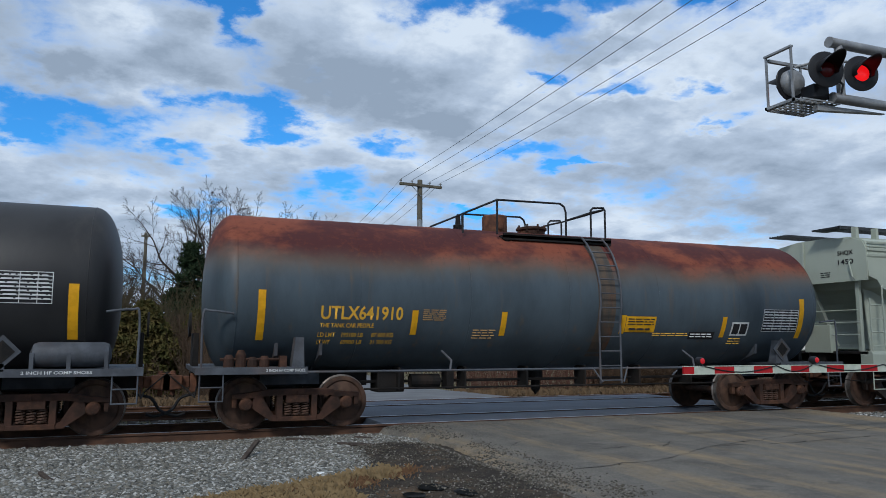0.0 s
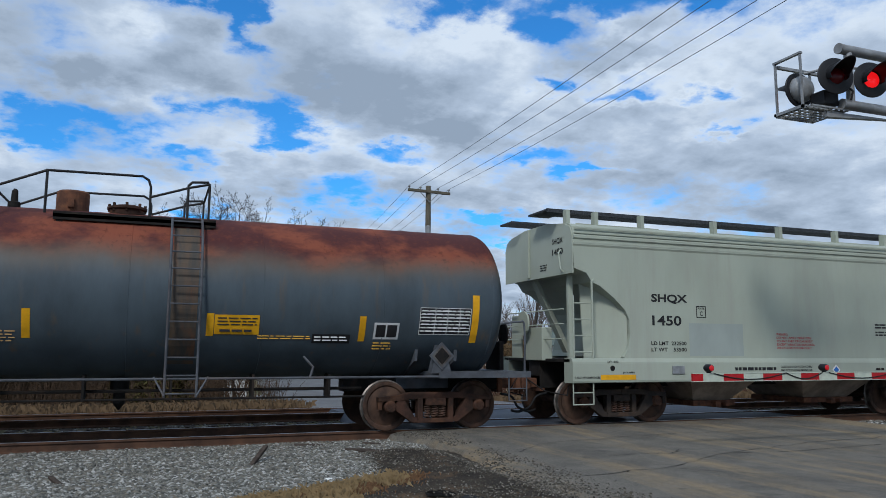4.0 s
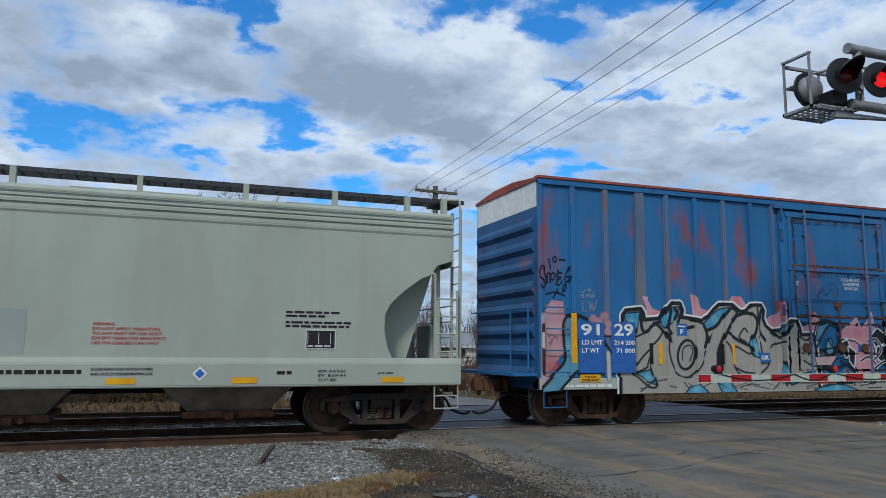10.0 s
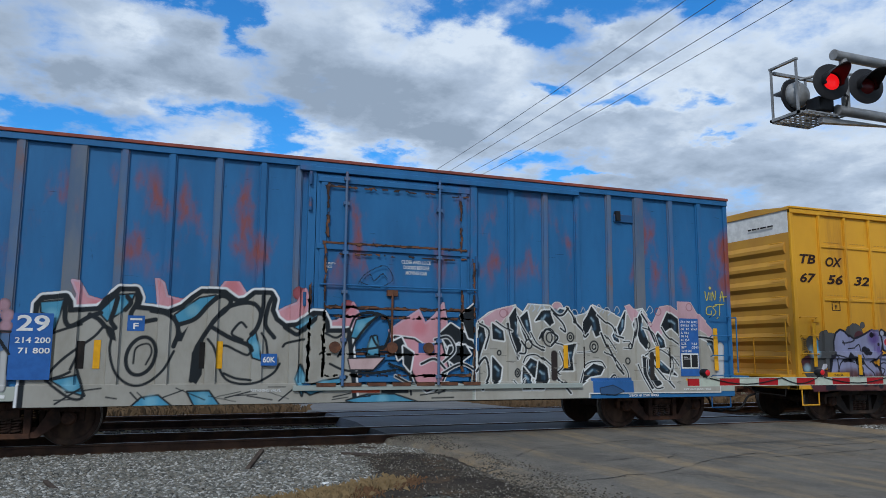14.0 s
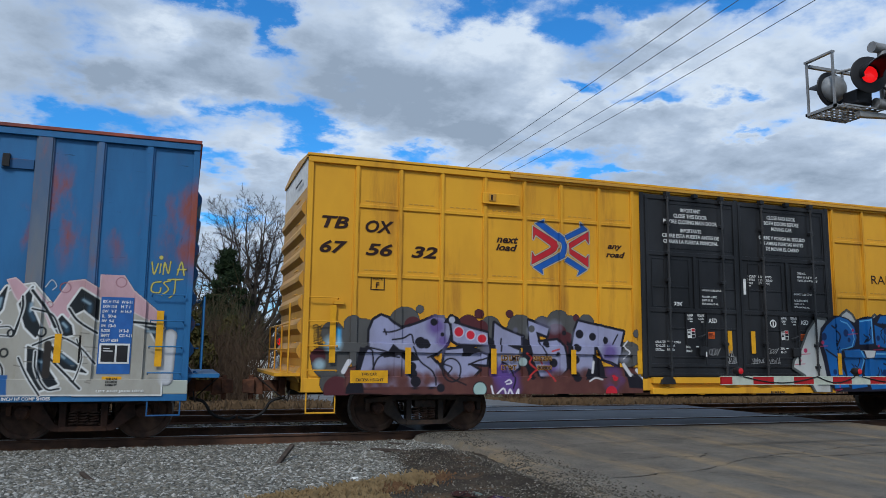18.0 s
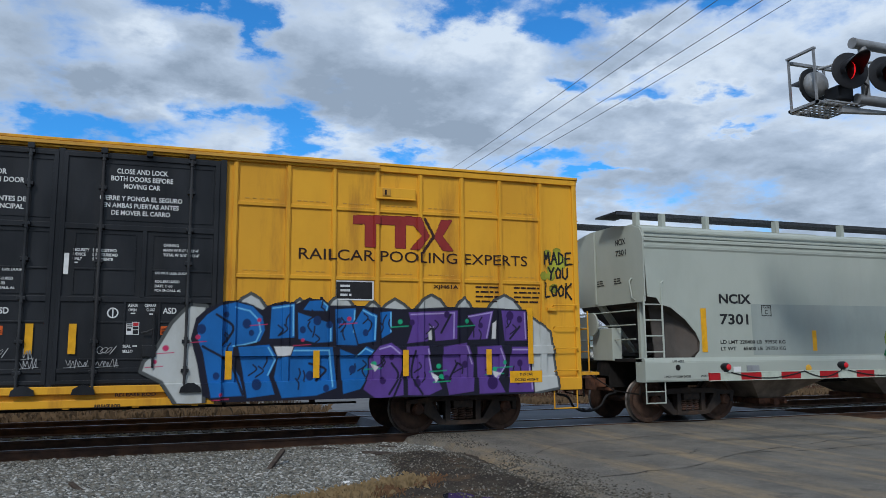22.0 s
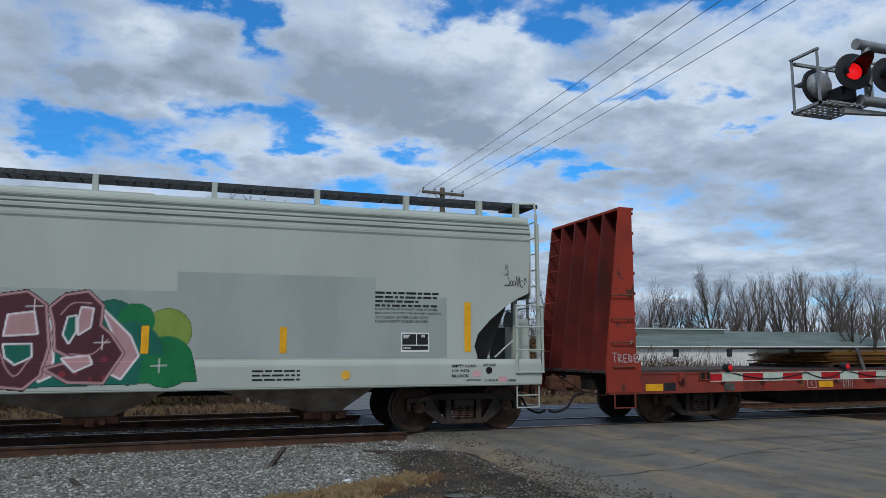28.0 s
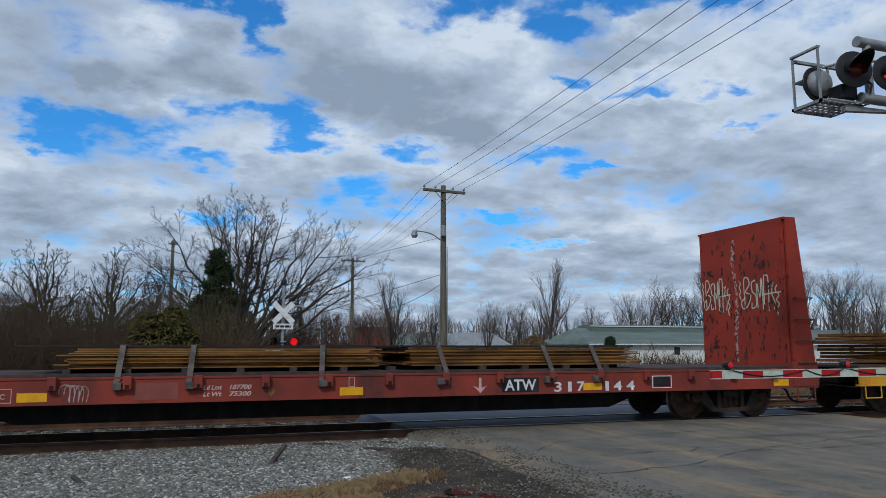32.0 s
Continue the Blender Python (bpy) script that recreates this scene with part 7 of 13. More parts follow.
    t = (30.94, 43.3)
    for x in t:
        truck(root, x, xc, M["truck"])
    coupler(root, x0 - 0.15, xc, -1)
    coupler(root, x1 + 0.15, xc, 1)
    brake_gear(root, 33.0, 41.5, xc, -0.7, 0.62)
    for s, xe in ((1, x0), (-1, x1)):
        bm = bmesh.new()
        stirrup(bm, xe + s * 0.1 - xc, xe + s * 0.6 - xc, -1.56, 0.42, 0.8)
        part("stirrup_step", bm, M["box_end"], root)
    for s, xe in ((1, x0), (-1, x1)):
        for k in range(4):
            bm = bmesh.new()
            grab(bm, xe + s * 0.12 - xc, xe + s * 0.62 - xc, -PY + 0.0, 1.1 + k * 0.42)
            part("grab_iron", bm, M["box_blue"], root)
        bm = bmesh.new()
        for k in range(4):
            z = 1.1 + k * 0.4
            pipe(bm, [(xe - s * 0.09 - xc, -1.4, z), (xe - s * 0.14 - xc, -1.35, z), (xe - s * 0.14 - xc, -0.9, z), (xe - s * 0.09 - xc, -0.85, z)], 0.012, 6)
        pipe(bm, [(xe - s * 0.2 - xc, -1.5, 2.35), (xe - s * 0.2 - xc, 1.4, 2.35)], 0.016, 6)
        pipe(bm, [(xe - s * 0.2 - xc, -1.5, 1.15), (xe - s * 0.2 - xc, -1.5, 2.35)], 0.016, 6)
        pipe(bm, [(xe - s * 0.2 - xc, -0.7, 1.15), (xe - s * 0.2 - xc, -0.7, 2.35)], 0.016, 6)
        box(bm, min(xe - s * 0.5, xe) - xc, max(xe - s * 0.5, xe) - xc, -1.5, 1.5, 1.02, 1.08)
        part("end_ladder", bm, M["box_blue"], root)
    # panels and writing
    decal(30.2, 30.83, 1.08, 2.08, M["plate_blue"], root, lambda x, z: -PY, xc, "number_panel", "clean blue repainted panel", 0.003)
    decal(30.98, 31.56, 1.08, 2.1, M["plate_blue"], root, lambda x, z: -PY, xc, "number_panel", "clean blue repainted panel", 0.003)
    tw = M["white"]
    pf = lambda x, z: -PY - 0.004
    lettering("91", 30.29, 30.72, 1.82, 2.05, tw, root, pf, 0, 0.022, xc)
    lettering("29", 31.06, 31.51, 1.82, 2.07, tw, root, pf, 0, 0.022, xc)
    lettering("LD LMT", 30.31, 30.78, 1.64, 1.73, tw, root, pf, 0, 0.022, xc)
    lettering("LT WT", 30.31, 30.70, 1.48, 1.57, tw, root, pf, 0, 0.022, xc)
    lettering("214 200", 31.05, 31.54, 1.64, 1.73, tw, root, pf, 0, 0.022, xc)
    lettering("71 800", 31.10, 31.54, 1.48, 1.57, tw, root, pf, 0, 0.022, xc)
    decal(30.08, 30.2, 1.28, 2.26, M["sign_yellow"], root, lambda x, z: -PY, xc, "reflector", "yellow reflective strip", 0.006)
    decal(44.33, 44.44, 1.2, 2.1, M["sign_yellow"], root, lambda x, z: -PY, xc, "reflector", "yellow reflective strip", 0.008)
    for x in (32.2, 34.07, 40.7, 42.9):
        decal(x - 0.05, x + 0.05, 1.25, 1.7, M["sign_yellow"], root, lambda a, z: -Y - 0.006, xc, "reflector", "yellow reflective strip", 0.008)
        decal(x + (-0.32 if x < 38 else 0.3), x + (-0.18 if x < 38 else 0.44), 1.25, 1.68, M["truck_dark"], root, lambda a, z: -Y - 0.006, xc, "soot_patch", "dark patch", 0.006)
    d = decal(30.25, 30.72, 0.9, 1.05, M["sign_yellow"], root, pf, xc, "warning_plate", "yellow plate with black lettering", 0.006, 1, 1)
    pg = lambda x, z: -PY - 0.011
    lettering("THIS CAR", 30.35, 30.62, 0.985, 1.03, M["text_black"], d, pg, 0, 0.022, xc)
    lettering("EXCESS HEIGHT", 30.29, 30.68, 0.92, 0.965, M["text_black"], d, pg, 0, 0.022, xc)
    d = decal(32.62, 32.88, 1.85, 2.1, M["plate_blue"], root, lambda x, z: -Y - 0.004, xc, "plate_mark", "small blue panel", 0.006)
    bars(32.66, 32.84, 2.02, 2.06, 1, tw, d, lambda x, z: -Y - 0.01, xc, 2, 0.8)
    lettering("F", 32.71, 32.79, 1.88, 1.98, tw, d, lambda x, z: -Y - 0.008, 0, 0.022, xc)
    d = decal(34.75, 35.02, 1.3, 1.5, M["plate_blue"], root, lambda x, z: -PY, xc, "plate_mark", "small blue panel", 0.006)
    lettering("60K", 34.78, 34.99, 1.35, 1.45, tw, d, lambda x, z: -PY - 0.006, 0, 0.022, xc)
    ds = lambda x, z: -DY
    for k, line in enumerate(("CLOSE AND LOCK", "DOORS BEFORE", "MOVING CAR")):
        w = 0.042 * len(line) / 2
        lettering(line, 37.52 - w, 37.52 + w, 3.16 - k * 0.1, 3.23 - k * 0.1, M["text_white"], door, ds, 0, 0.022, xc)
    d = decal(43.48, 43.97, 1.08, 2.3, M["plate_blue"], root, lambda x, z: -Y - 0.006, xc, "data_panel", "blue panel with white data", 0.008)
    dp = lambda x, z: -Y - 0.017
    for k, (l, r) in enumerate((("EX H 17-0", "W 8-11"), ("EXW 10-8", "H 7 1"), ("EW   9-7", "H 16-9"), ("IL  50-6", ""), ("IW  9-6", ""), ("IH  13-0", ""), ("FLOOR", "H 3-8"), ("EMPTY", "CG 4-11"), ("CU FT 6269", ""))):
        z = 2.2 - k * 0.077
        lettering(l, 43.51, 43.51 + 0.026 * len(l), z, z + 0.05, tw, d, dp, 0, 0.03, xc)
        if r:
            lettering(r, 43.78, 43.78 + 0.027 * len(r), z, z + 0.05, tw, d, dp, 0, 0.03, xc)
    decal(43.5, 43.95, 1.24, 1.56, M["white"], d, lambda x, z: -Y - 0.012, xc, "test_plate", "black panels in a white frame", 0.006)
    decal(43.53, 43.73, 1.27, 1.53, M["text_black"], d, lambda x, z: -Y - 0.02, xc, "test_plate", "", 0.005)
    decal(43.76, 43.92, 1.27, 1.53, M["text_black"], d, lambda x, z: -Y - 0.02, xc, "test_plate", "", 0.005)
    bars(43.56, 43.7, 1.42, 1.5, 2, M["text_white"], d, lambda x, z: -Y - 0.028, xc, 8, 0.4)
    d = decal(43.57, 43.86, 0.87, 1.04, M["sign_yellow"], root, lambda x, z: -PY, xc, "warning_plate", "yellow plate with black lettering", 0.008, 1, 1)
    for k, line in enumerate(("THIS CAR", "EXCEEDS", "HEIGHT")):
        lettering(line, 43.63, 43.8, 0.985 - k * 0.047, 1.02 - k * 0.047, M["text_black"], d, lambda x, z: -PY - 0.012, 0, 0.03, xc)
    part("sill_flange", slab(x0 + 2.1 - xc, 41.25 - xc, -PY + 0.006, -Y + 0.2, 0.66, z0 - 0.002, 0.006), M["hopper_light"], root, "pale over-painted lower edge of the side sill")
    part("sill_flange", slab(41.254 - xc, x1 - xc, -PY + 0.006, -Y + 0.2, 0.65, z0 - 0.002, 0.006), M["box_blue"], root, "blue lower edge of the side sill")
    lettering("2 INCH HF COMP SHOES", 42.14, 42.86, 0.675, 0.725, tw, root, lambda x, z: -PY, 0, 0.03, xc)
    lettering("LIFT AND JACK HERE", 43.5, 44.2, 0.785, 0.83, tw, root, lambda x, z: -PY - 0.014, 0, 0.03, xc)
    bars(29.75, 31.0, 0.8, 0.86, 1, tw, root, lambda x, z: -PY - 0.003, xc, 51, 0.8)
    decal(31.4, 32.55, 0.77, 0.85, M["plate_blue"], root, lambda x, z: -PY, xc, "stencil_panel", "", 0.003, 1, 1)
    lettering("2 INCH HF COMP SHOES", 31.42, 32.1, 0.785, 0.835, tw, root, lambda x, z: -PY - 0.002, 0, 0.022, xc)
    lettering("RETAINING VALVE", 34.6, 35.1, 0.86, 0.91, M["text_white"], root, lambda x, z: -PY - 0.014, 0, 0.022, xc)
    graffiti_silver(root, surf, xc)
    # chipped paint and rust along the door's edges
    cv = Canvas(da - 0.15, db + 0.2, 0.98, 4.72, 0.014)
    rng = random.Random(12)
    chip, rust = (0.05, 0.027, 0.02), (0.17, 0.075, 0.04)
    for z, n, big in ((4.5, 26, 0.03), (3.47, 40, 0.045), (3.28, 22, 0.04), (2.33, 60, 0.05), (2.16, 40, 0.04), (1.5, 40, 0.04), (1.12, 40, 0.05)):
        for k in range(n):
            x = rng.uniform(da + 0.12, db - 0.12)
            w = rng.uniform(0.02, 0.16)
            cv.stroke([(x, z + rng.gauss(0, 0.012)), (x + w, z + rng.gauss(0, 0.012))], rng.uniform(0.008, big * 0.8), chip if rng.random() < 0.5 else rust, 0.01, False)
    for x, z_a, z_b, n in ((da + 0.22, 3.5, 4.5, 26), (da + 0.2, 1.1, 3.3, 60), (db - 0.22, 3.4, 4.4, 22), (db - 0.2, 1.1, 2.6, 50), (db + 0.05, 1.0, 3.2, 40), (da - 0.06, 1.0, 2.7, 40)):
        for k in range(n):
            z = rng.uniform(z_a, z_b)
            cv.stroke([(x + rng.gauss(0, 0.012), z), (x + rng.gauss(0, 0.012), z + rng.uniform(0.02, 0.15))], rng.uniform(0.01, 0.035), chip if rng.random() < 0.6 else rust, 0.01, False)
    for k in range(60):
        cv.spray(rng.uniform(da, db), rng.uniform(1.0, 2.3), rng.uniform(0.03, 0.1), rust, 0.4)
    cv.stroke([(36.4, 2.75), (36.55, 2.95), (36.9, 3.1), (37.05, 2.85), (36.75, 2.7), (36.4, 2.8)], 0.012, (0.03, 0.07, 0.14))
    cv.stroke([(36.5, 2.85), (36.62, 2.93), (36.7, 2.82), (36.85, 2.95), (36.95, 2.85)], 0.012, (0.03, 0.07, 0.14))
    cv.finish(root, surf, xc, "chipped paint and rust on the blue door")
    part("door_bar", rod(bmesh.new(), (da + 0.1 - xc, -DY - 0.06, 2.72), (db + 0.1 - xc, -DY - 0.06, 2.72), 0.014, 6), M["box_blue"], door)
    for k, line in enumerate(("SECURITY", "DEVICE", "ONLY")):
        lettering(line, 35.72, 35.72 + 0.035 * len(line), 3.08 - k * 0.06, 3.12 - k * 0.06, M["text_white"], door, lambda x, z: -DY - 0.002, 0, 0.022, xc)


def build_box_yellow():
    x0, x1, z0, ztop, Y = 46.70, 65.31, 0.77, 4.93, 1.54
    xc = (x0 + x1) / 2
    root = car_root("boxcar", "ochre yellow high-cube boxcar with black double doors and graffiti", xc, "boxcar")
    boxcar_shell(root, xc, x0, x1, z0, ztop, M["yellow_car"], M["yellow_end"], M["yellow_end"], True, Y)
    PY = Y + 0.05
    ye = M["yellow_car"]
    posts = [47.6, 48.42, 49.23, 50.1, 50.93, 51.73, 52.58, 53.36, 58.65, 59.55, 60.37, 61.17, 62.0, 62.83, 63.62, 64.5]
    for x in posts:
        bm = prism(bmesh.new(), [(x - 0.045 - xc, z0 + 0.25), (x + 0.045 - xc, z0 + 0.25), (x + 0.045 - xc, ztop - 0.1), (x - 0.045 - xc, ztop - 0.1)], -PY, -Y)
        bmesh.ops.bevel(bm, geom=[e for e in bm.edges if abs(e.verts[0].co.z - e.verts[1].co.z) > 1 and e.verts[0].co.y < -Y - 0.02], offset=0.018, segments=2, affect="EDGES")
        part("side_post", bm, ye, root)
    for a, b in zip(posts, posts[1:]):
        if b - a > 2:
            continue
        for z in (2.84, 4.10):
            bm = slab(a + 0.04 - xc, b - 0.04 - xc, -Y - 0.03, -Y, z - 0.035, z + 0.035, 0.01)
            part("stiffener", bm, ye, root)
        bm = bmesh.new()
        for z in (2.94, 4.2):
            for k in range(5):
                x = a + 0.16 + (b - a - 0.32) * k / 4.6
                box(bm, x - xc, x + 0.07 - xc, -Y - 0.008, -Y, z - 0.008, z + 0.008)
        part("weld_marks", bm, M["yellow_end"], root)
    for a, b in ((x0, x0 + 0.1), (x1 - 0.1, x1)):
        part("corner_post", slab(a - xc, b - xc, -PY, -Y + 0.02, z0, ztop, 0.012), ye, root)
    part("top_chord", slab(x0 - xc, x1 - xc, -PY - 0.01, -Y + 0.02, ztop - 0.1, ztop + 0.01, 0.01), ye, root)
    part("roof_edge", slab(x0 - 0.02 - xc, x1 + 0.02 - xc, -PY - 0.03, -Y + 0.1, ztop + 0.012, ztop + 0.06, 0.008), ye, root)
    part("side_sill", slab(x0 - xc, x1 - xc, -PY - 0.005, -Y + 0.25, z0, z0 + 0.24, 0.012), ye, root)
    part("door_gutter", slab(50.6 - xc, 61.2 - xc, -PY - 0.06, -PY, ztop - 0.06, ztop + 0.0, 0.008), M["yellow_end"], root)
    # two plug doors
    for da, db in ((53.6, 55.92), (55.94, 58.4)):
        door = part("door", slab(da - xc, db - xc, -PY - 0.02, -PY + 0.05, 1.03, 4.80, 0.008), M["door_black"], root, "black plug door with white stencils")
        DY = PY + 0.02
        ox = 0.0 if da > 55 else -2.42
        bk = M["door_black"]
        for z, h in ((4.73, 0.035), (3.56, 0.045), (2.392, 0.045), (1.27, 0.035), (1.09, 0.03)):
            part("door_rail", slab(da + 0.03 - xc, db - 0.03 - xc, -DY - 0.025, -DY, z - h, z + h, 0.008), bk, door)
        for a, b, z in ((56.57, 57.09, 2.03), (57.5, 58.3, 2.03), (56.2, 57.1, 2.875), (57.36, 58.3, 2.875), (56.2, 58.3, 1.44)):
            part("door_rib", slab(a + ox - xc, b + ox - xc, -DY - 0.018, -DY, z - 0.016, z + 0.016, 0.006), bk, door)
        for x, a, b, w in ((da + 0.06, 1.06, 4.74, 0.035), (db - 0.06, 1.06, 4.74, 0.035), (56.975 + ox, 1.7, 2.35, 0.014), (57.5 + ox, 1.44, 2.35, 0.014), (57.225 + ox, 2.43, 3.52, 0.035)):
            part("door_stile", slab(x - w - xc, x + w - xc, -DY - 0.03, -DY, a, b, 0.006), bk, door)
        # raised edges of the pressed panels
        for a, b, c, d in ((56.56, 57.10, 2.47, 3.47), (57.34, 58.30, 2.47, 3.47), (56.57, 58.28, 3.68, 4.64), (56.18, 56.5, 2.47, 3.47)):
            frame_box(a + ox, b + ox, c, d, bk, door, lambda x, z: -DY - 0.009, xc, 0.022)
        for x in (56.56 + ox, 57.92 + ox):
            bm = bmesh.new()
            rod(bm, (x - xc, -DY - 0.07, 0.98), (x - xc, -DY - 0.07, 4.86), 0.022, 10)
            part("lock_rod", bm, M["door_rod"], door)
            for z in (1.25, 1.72, 2.39, 3.0, 3.56, 4.2, 4.72):
                part("rod_guide", slab(x - 0.06 - xc, x + 0.06 - xc, -DY - 0.095, -DY, z - 0.03, z + 0.03, 0.008), bk, door)
                part("rod_collar", rod(bmesh.new(), (x - xc, -DY - 0.07, z - 0.075), (x - xc, -DY - 0.07, z + 0.075), 0.031, 10), M["door_rod"], door)
        for x in (56.44 + ox, 58.02 + ox):
            bm = prism(bmesh.new(), [(x - 0.17 - xc, 0.90), (x + 0.17 - xc, 0.90), (x + 0.15 - xc, 0.985), (x + 0.05 - xc, 1.05), (x - 0.05 - xc, 1.05), (x - 0.15 - xc, 0.985)], -DY - 0.13, -DY - 0.02)
            part("roller_housing", bm, bk, door)
        # operating lever and its gearbox between the lower panels
        part("gearbox", slab(57.26 + ox - xc, 57.47 + ox - xc, -DY - 0.075, -DY - 0.03, 1.47, 1.66, 0.012), bk, door)
        part("operating_shaft", rod(bmesh.new(), (57.425 + ox - xc, -DY - 0.06, 1.3), (57.425 + ox - xc, -DY - 0.06, 2.19), 0.018, 8), bk, door)
        part("operating_lever", pipe(bmesh.new(), [(57.24 + ox - xc, -DY - 0.06, 1.86), (57.32 + ox - xc, -DY - 0.075, 1.875), (57.425 + ox - xc, -DY - 0.07, 1.92)], 0.014, 6), M["door_rod"], door)
        # top hanger brackets
        for x in (56.56 + ox, 57.25 + ox, 57.92 + ox):
            part("hanger_bracket", slab(x - 0.05 - xc, x + 0.05 - xc, -DY - 0.11, -DY, 4.76, 4.85, 0.008), bk, door)
    for x in (53.56, 55.93, 58.44):
        part("door_post", slab(x - 0.05 - xc, x + 0.05 - xc, -PY - 0.03, -PY, 1.02, 4.82, 0.008), M["door_black"], root)
    for z, dd, mm in ((0.98, 0.09, ye), (0.77, 0.07, ye)):
        part("door_track", slab(53.7 - xc, 58.4 - xc, -PY - dd, -Y, z - 0.07, z + 0.05, 0.01), mm, root, "yellow door track")
    for x in (54.0, 54.9, 56.2, 57.2, 58.1):
        part("track_support", slab(x - 0.05 - xc, x + 0.05 - xc, -PY - 0.05, -Y, 0.68, 0.78), ye, root)

    def surf(x, z):
        if z < z0 + 0.27:
            return -PY - (0.1 if 53.6 < x < 58.5 else 0.012)
        if 1.47 < z < 1.63 and not 53.4 < x < 58.5:
            return -PY - 0.006
        if 53.5 < x < 58.5:
            return -PY - 0.052
        for p in posts:
            if abs(x - p) < 0.065:
                return -PY
        if abs(x - x0) < 0.12 or abs(x - x1) < 0.12:
            return -PY
        return -Y - (0.03 if abs(z - 2.84) < 0.05 or abs(z - 4.1) < 0.05 else 0)

    for x in (49.08, 62.98):
        truck(root, x, xc, M["truck_mid"])
    coupler(root, x0 - 0.2, xc, -1)
    coupler(root, x1 + 0.2, xc, 1)
    brake_gear(root, 51.5, 61.0, xc, -0.7, 0.62)
    for s, xe in ((1, x0), (-1, x1)):
        bm = bmesh.new()
        stirrup(bm, xe + s * 0.1 - xc, xe + s * 0.6 - xc, -1.56, 0.42, 0.8)
        part("stirrup_step", bm, ye, root)
        for k in range(4):
            bm = bmesh.new()
            grab(bm, xe + s * 0.1 - xc, xe + s * 0.6 - xc, -PY, 1.15 + k * 0.42)
            part("grab_iron", bm, ye, root)
        for x in (-1.5, -0.5, 0.5, 1.5):
            part("rail_post", rod(bmesh.new(), (xe - s * 0.22 - xc, x, 1.1), (xe - s * 0.22 - xc, x, 2.3 if x < -1 else 1.95), 0.015, 6), ye, root)
        for z in (1.5, 1.95):
            part("end_rail", rod(bmesh.new(), (xe - s * 0.22 - xc, -1.5, z), (xe - s * 0.22 - xc, 1.5, z), 0.015, 6), ye, root)
        part("end_platform", slab(min(xe - s * 0.45, xe) - xc, max(xe - s * 0.45, xe) - xc, -1.5, 1.5, 1.04, 1.1, 0.006), ye, root)
        for k in range(8):
            z = 1.2 + k * 0.42
            part("end_rung", rod(bmesh.new(), (xe - s * 0.1 - xc, -1.42, z), (xe - s * 0.1 - xc, -1.0, z), 0.012, 6), ye, root)
        bm = slab(xe + s * 0.62 - 0.09 - xc, xe + s * 0.62 + 0.09 - xc, -PY - 0.02, -Y, 2.3, 2.36)
        part("post_cap", bm, ye, root)
    for a in (50.05, 61.15):
        part("inspection_box", slab(a - 0.02 - xc, a + 0.74 - xc, -PY - 0.03, -Y, 4.33, 4.53, 0.008), ye, root)
        part("box_lip", slab(a - 0.03 - xc, a + 0.75 - xc, -PY - 0.045, -PY - 0.02, 4.31, 4.335, 0.006), ye, root)
        part("latch", slab(a + 0.1 - xc, a + 0.25 - xc, -PY - 0.05, -PY - 0.03, 4.37, 4.51, 0.006), M["yellow_end"], root)
        part("latch_pin", slab(a + 0.14 - xc, a + 0.17 - xc, -PY - 0.065, -PY - 0.05, 4.39, 4.48), M["text_brown"], root)
    # writing
    tk = M["text_brown"]
    for word, a, b, c, d in (("TB", 46.97, 47.46, 3.66, 3.88), ("OX", 47.77, 48.30, 3.62, 3.85), ("67", 46.95, 47.45, 3.21, 3.44), ("56", 47.78, 48.29, 3.20, 3.43), ("32", 48.64, 49.15, 3.20, 3.42)):
        lettering(word, a, b, c, d, tk, root, lambda x, z: -Y - 0.004, 0.25, 0.03, xc)
    sheet = lambda x, z: -Y - 0.004
    for word, a, b, c, d in (("next", 50.34, 50.80, 3.58, 3.71), ("load", 50.33, 50.78, 3.43, 3.56), ("any", 52.78, 53.12, 3.56, 3.68), ("road", 52.74, 53.18, 3.42, 3.54)):
        lettering(word, a, b, c, d, tk, root, sheet, 0.3, 0.03, xc)
    crossed_arrows(root, surf, xc)
    lettering("RAILCAR POOLING EXPERTS", 59.75, 64.2, 3.16, 3.36, tk, root, lambda x, z: surf(x, z) - 0.002, 0, 0.003, xc, posts=posts)
    lettering("XJH61A", 62.25, 62.75, 2.67, 2.76, tk, root, sheet, 0, 0.022, xc)
    for a in (63.1, 63.9):
        bars(a, a + 0.55, 2.42, 2.78, 4, tk, root, sheet, xc, int(a), 0.35)
    frame_box(60.40, 61.11, 2.445, 2.80, M["white"], root, lambda x, z: -Y - 0.006, xc, 0.025)
    d = decal(60.425, 61.085, 2.47, 2.775, M["text_black"], root, sheet, xc, "test_plate", "black panels with white frame", 0.004)
    bars(60.5, 60.7, 2.5, 2.74, 3, M["text_white"], d, lambda x, z: -Y - 0.01, xc, 6, 0.5)
    frame_box(47.89, 48.15, 2.58, 2.83, tk, root, sheet, xc)
    lettering("PLATE", 47.93, 48.11, 2.76, 2.80, tk, root, sheet, 0, 0.022, xc)
    lettering("F", 47.99, 48.05, 2.62, 2.72, tk, root, sheet, 0, 0.022, xc)
    # door stencils
    dsf = lambda x, z: -PY - 0.022
    tw = M["white"]
    def lines(rows, cx, z, h, step):
        for k, line in enumerate(rows):
            w = h * 0.66 * len(line) / 2
            lettering(line, cx - w, cx + w, z - k * step, z - k * step + h, tw, root, dsf, 0, 0.022, xc)
    lines(("IMPORTANT", "CLOSE THIS DOOR", "BEFORE CLOSING MAIN DOOR"), 54.75, 4.46, 0.085, 0.125)
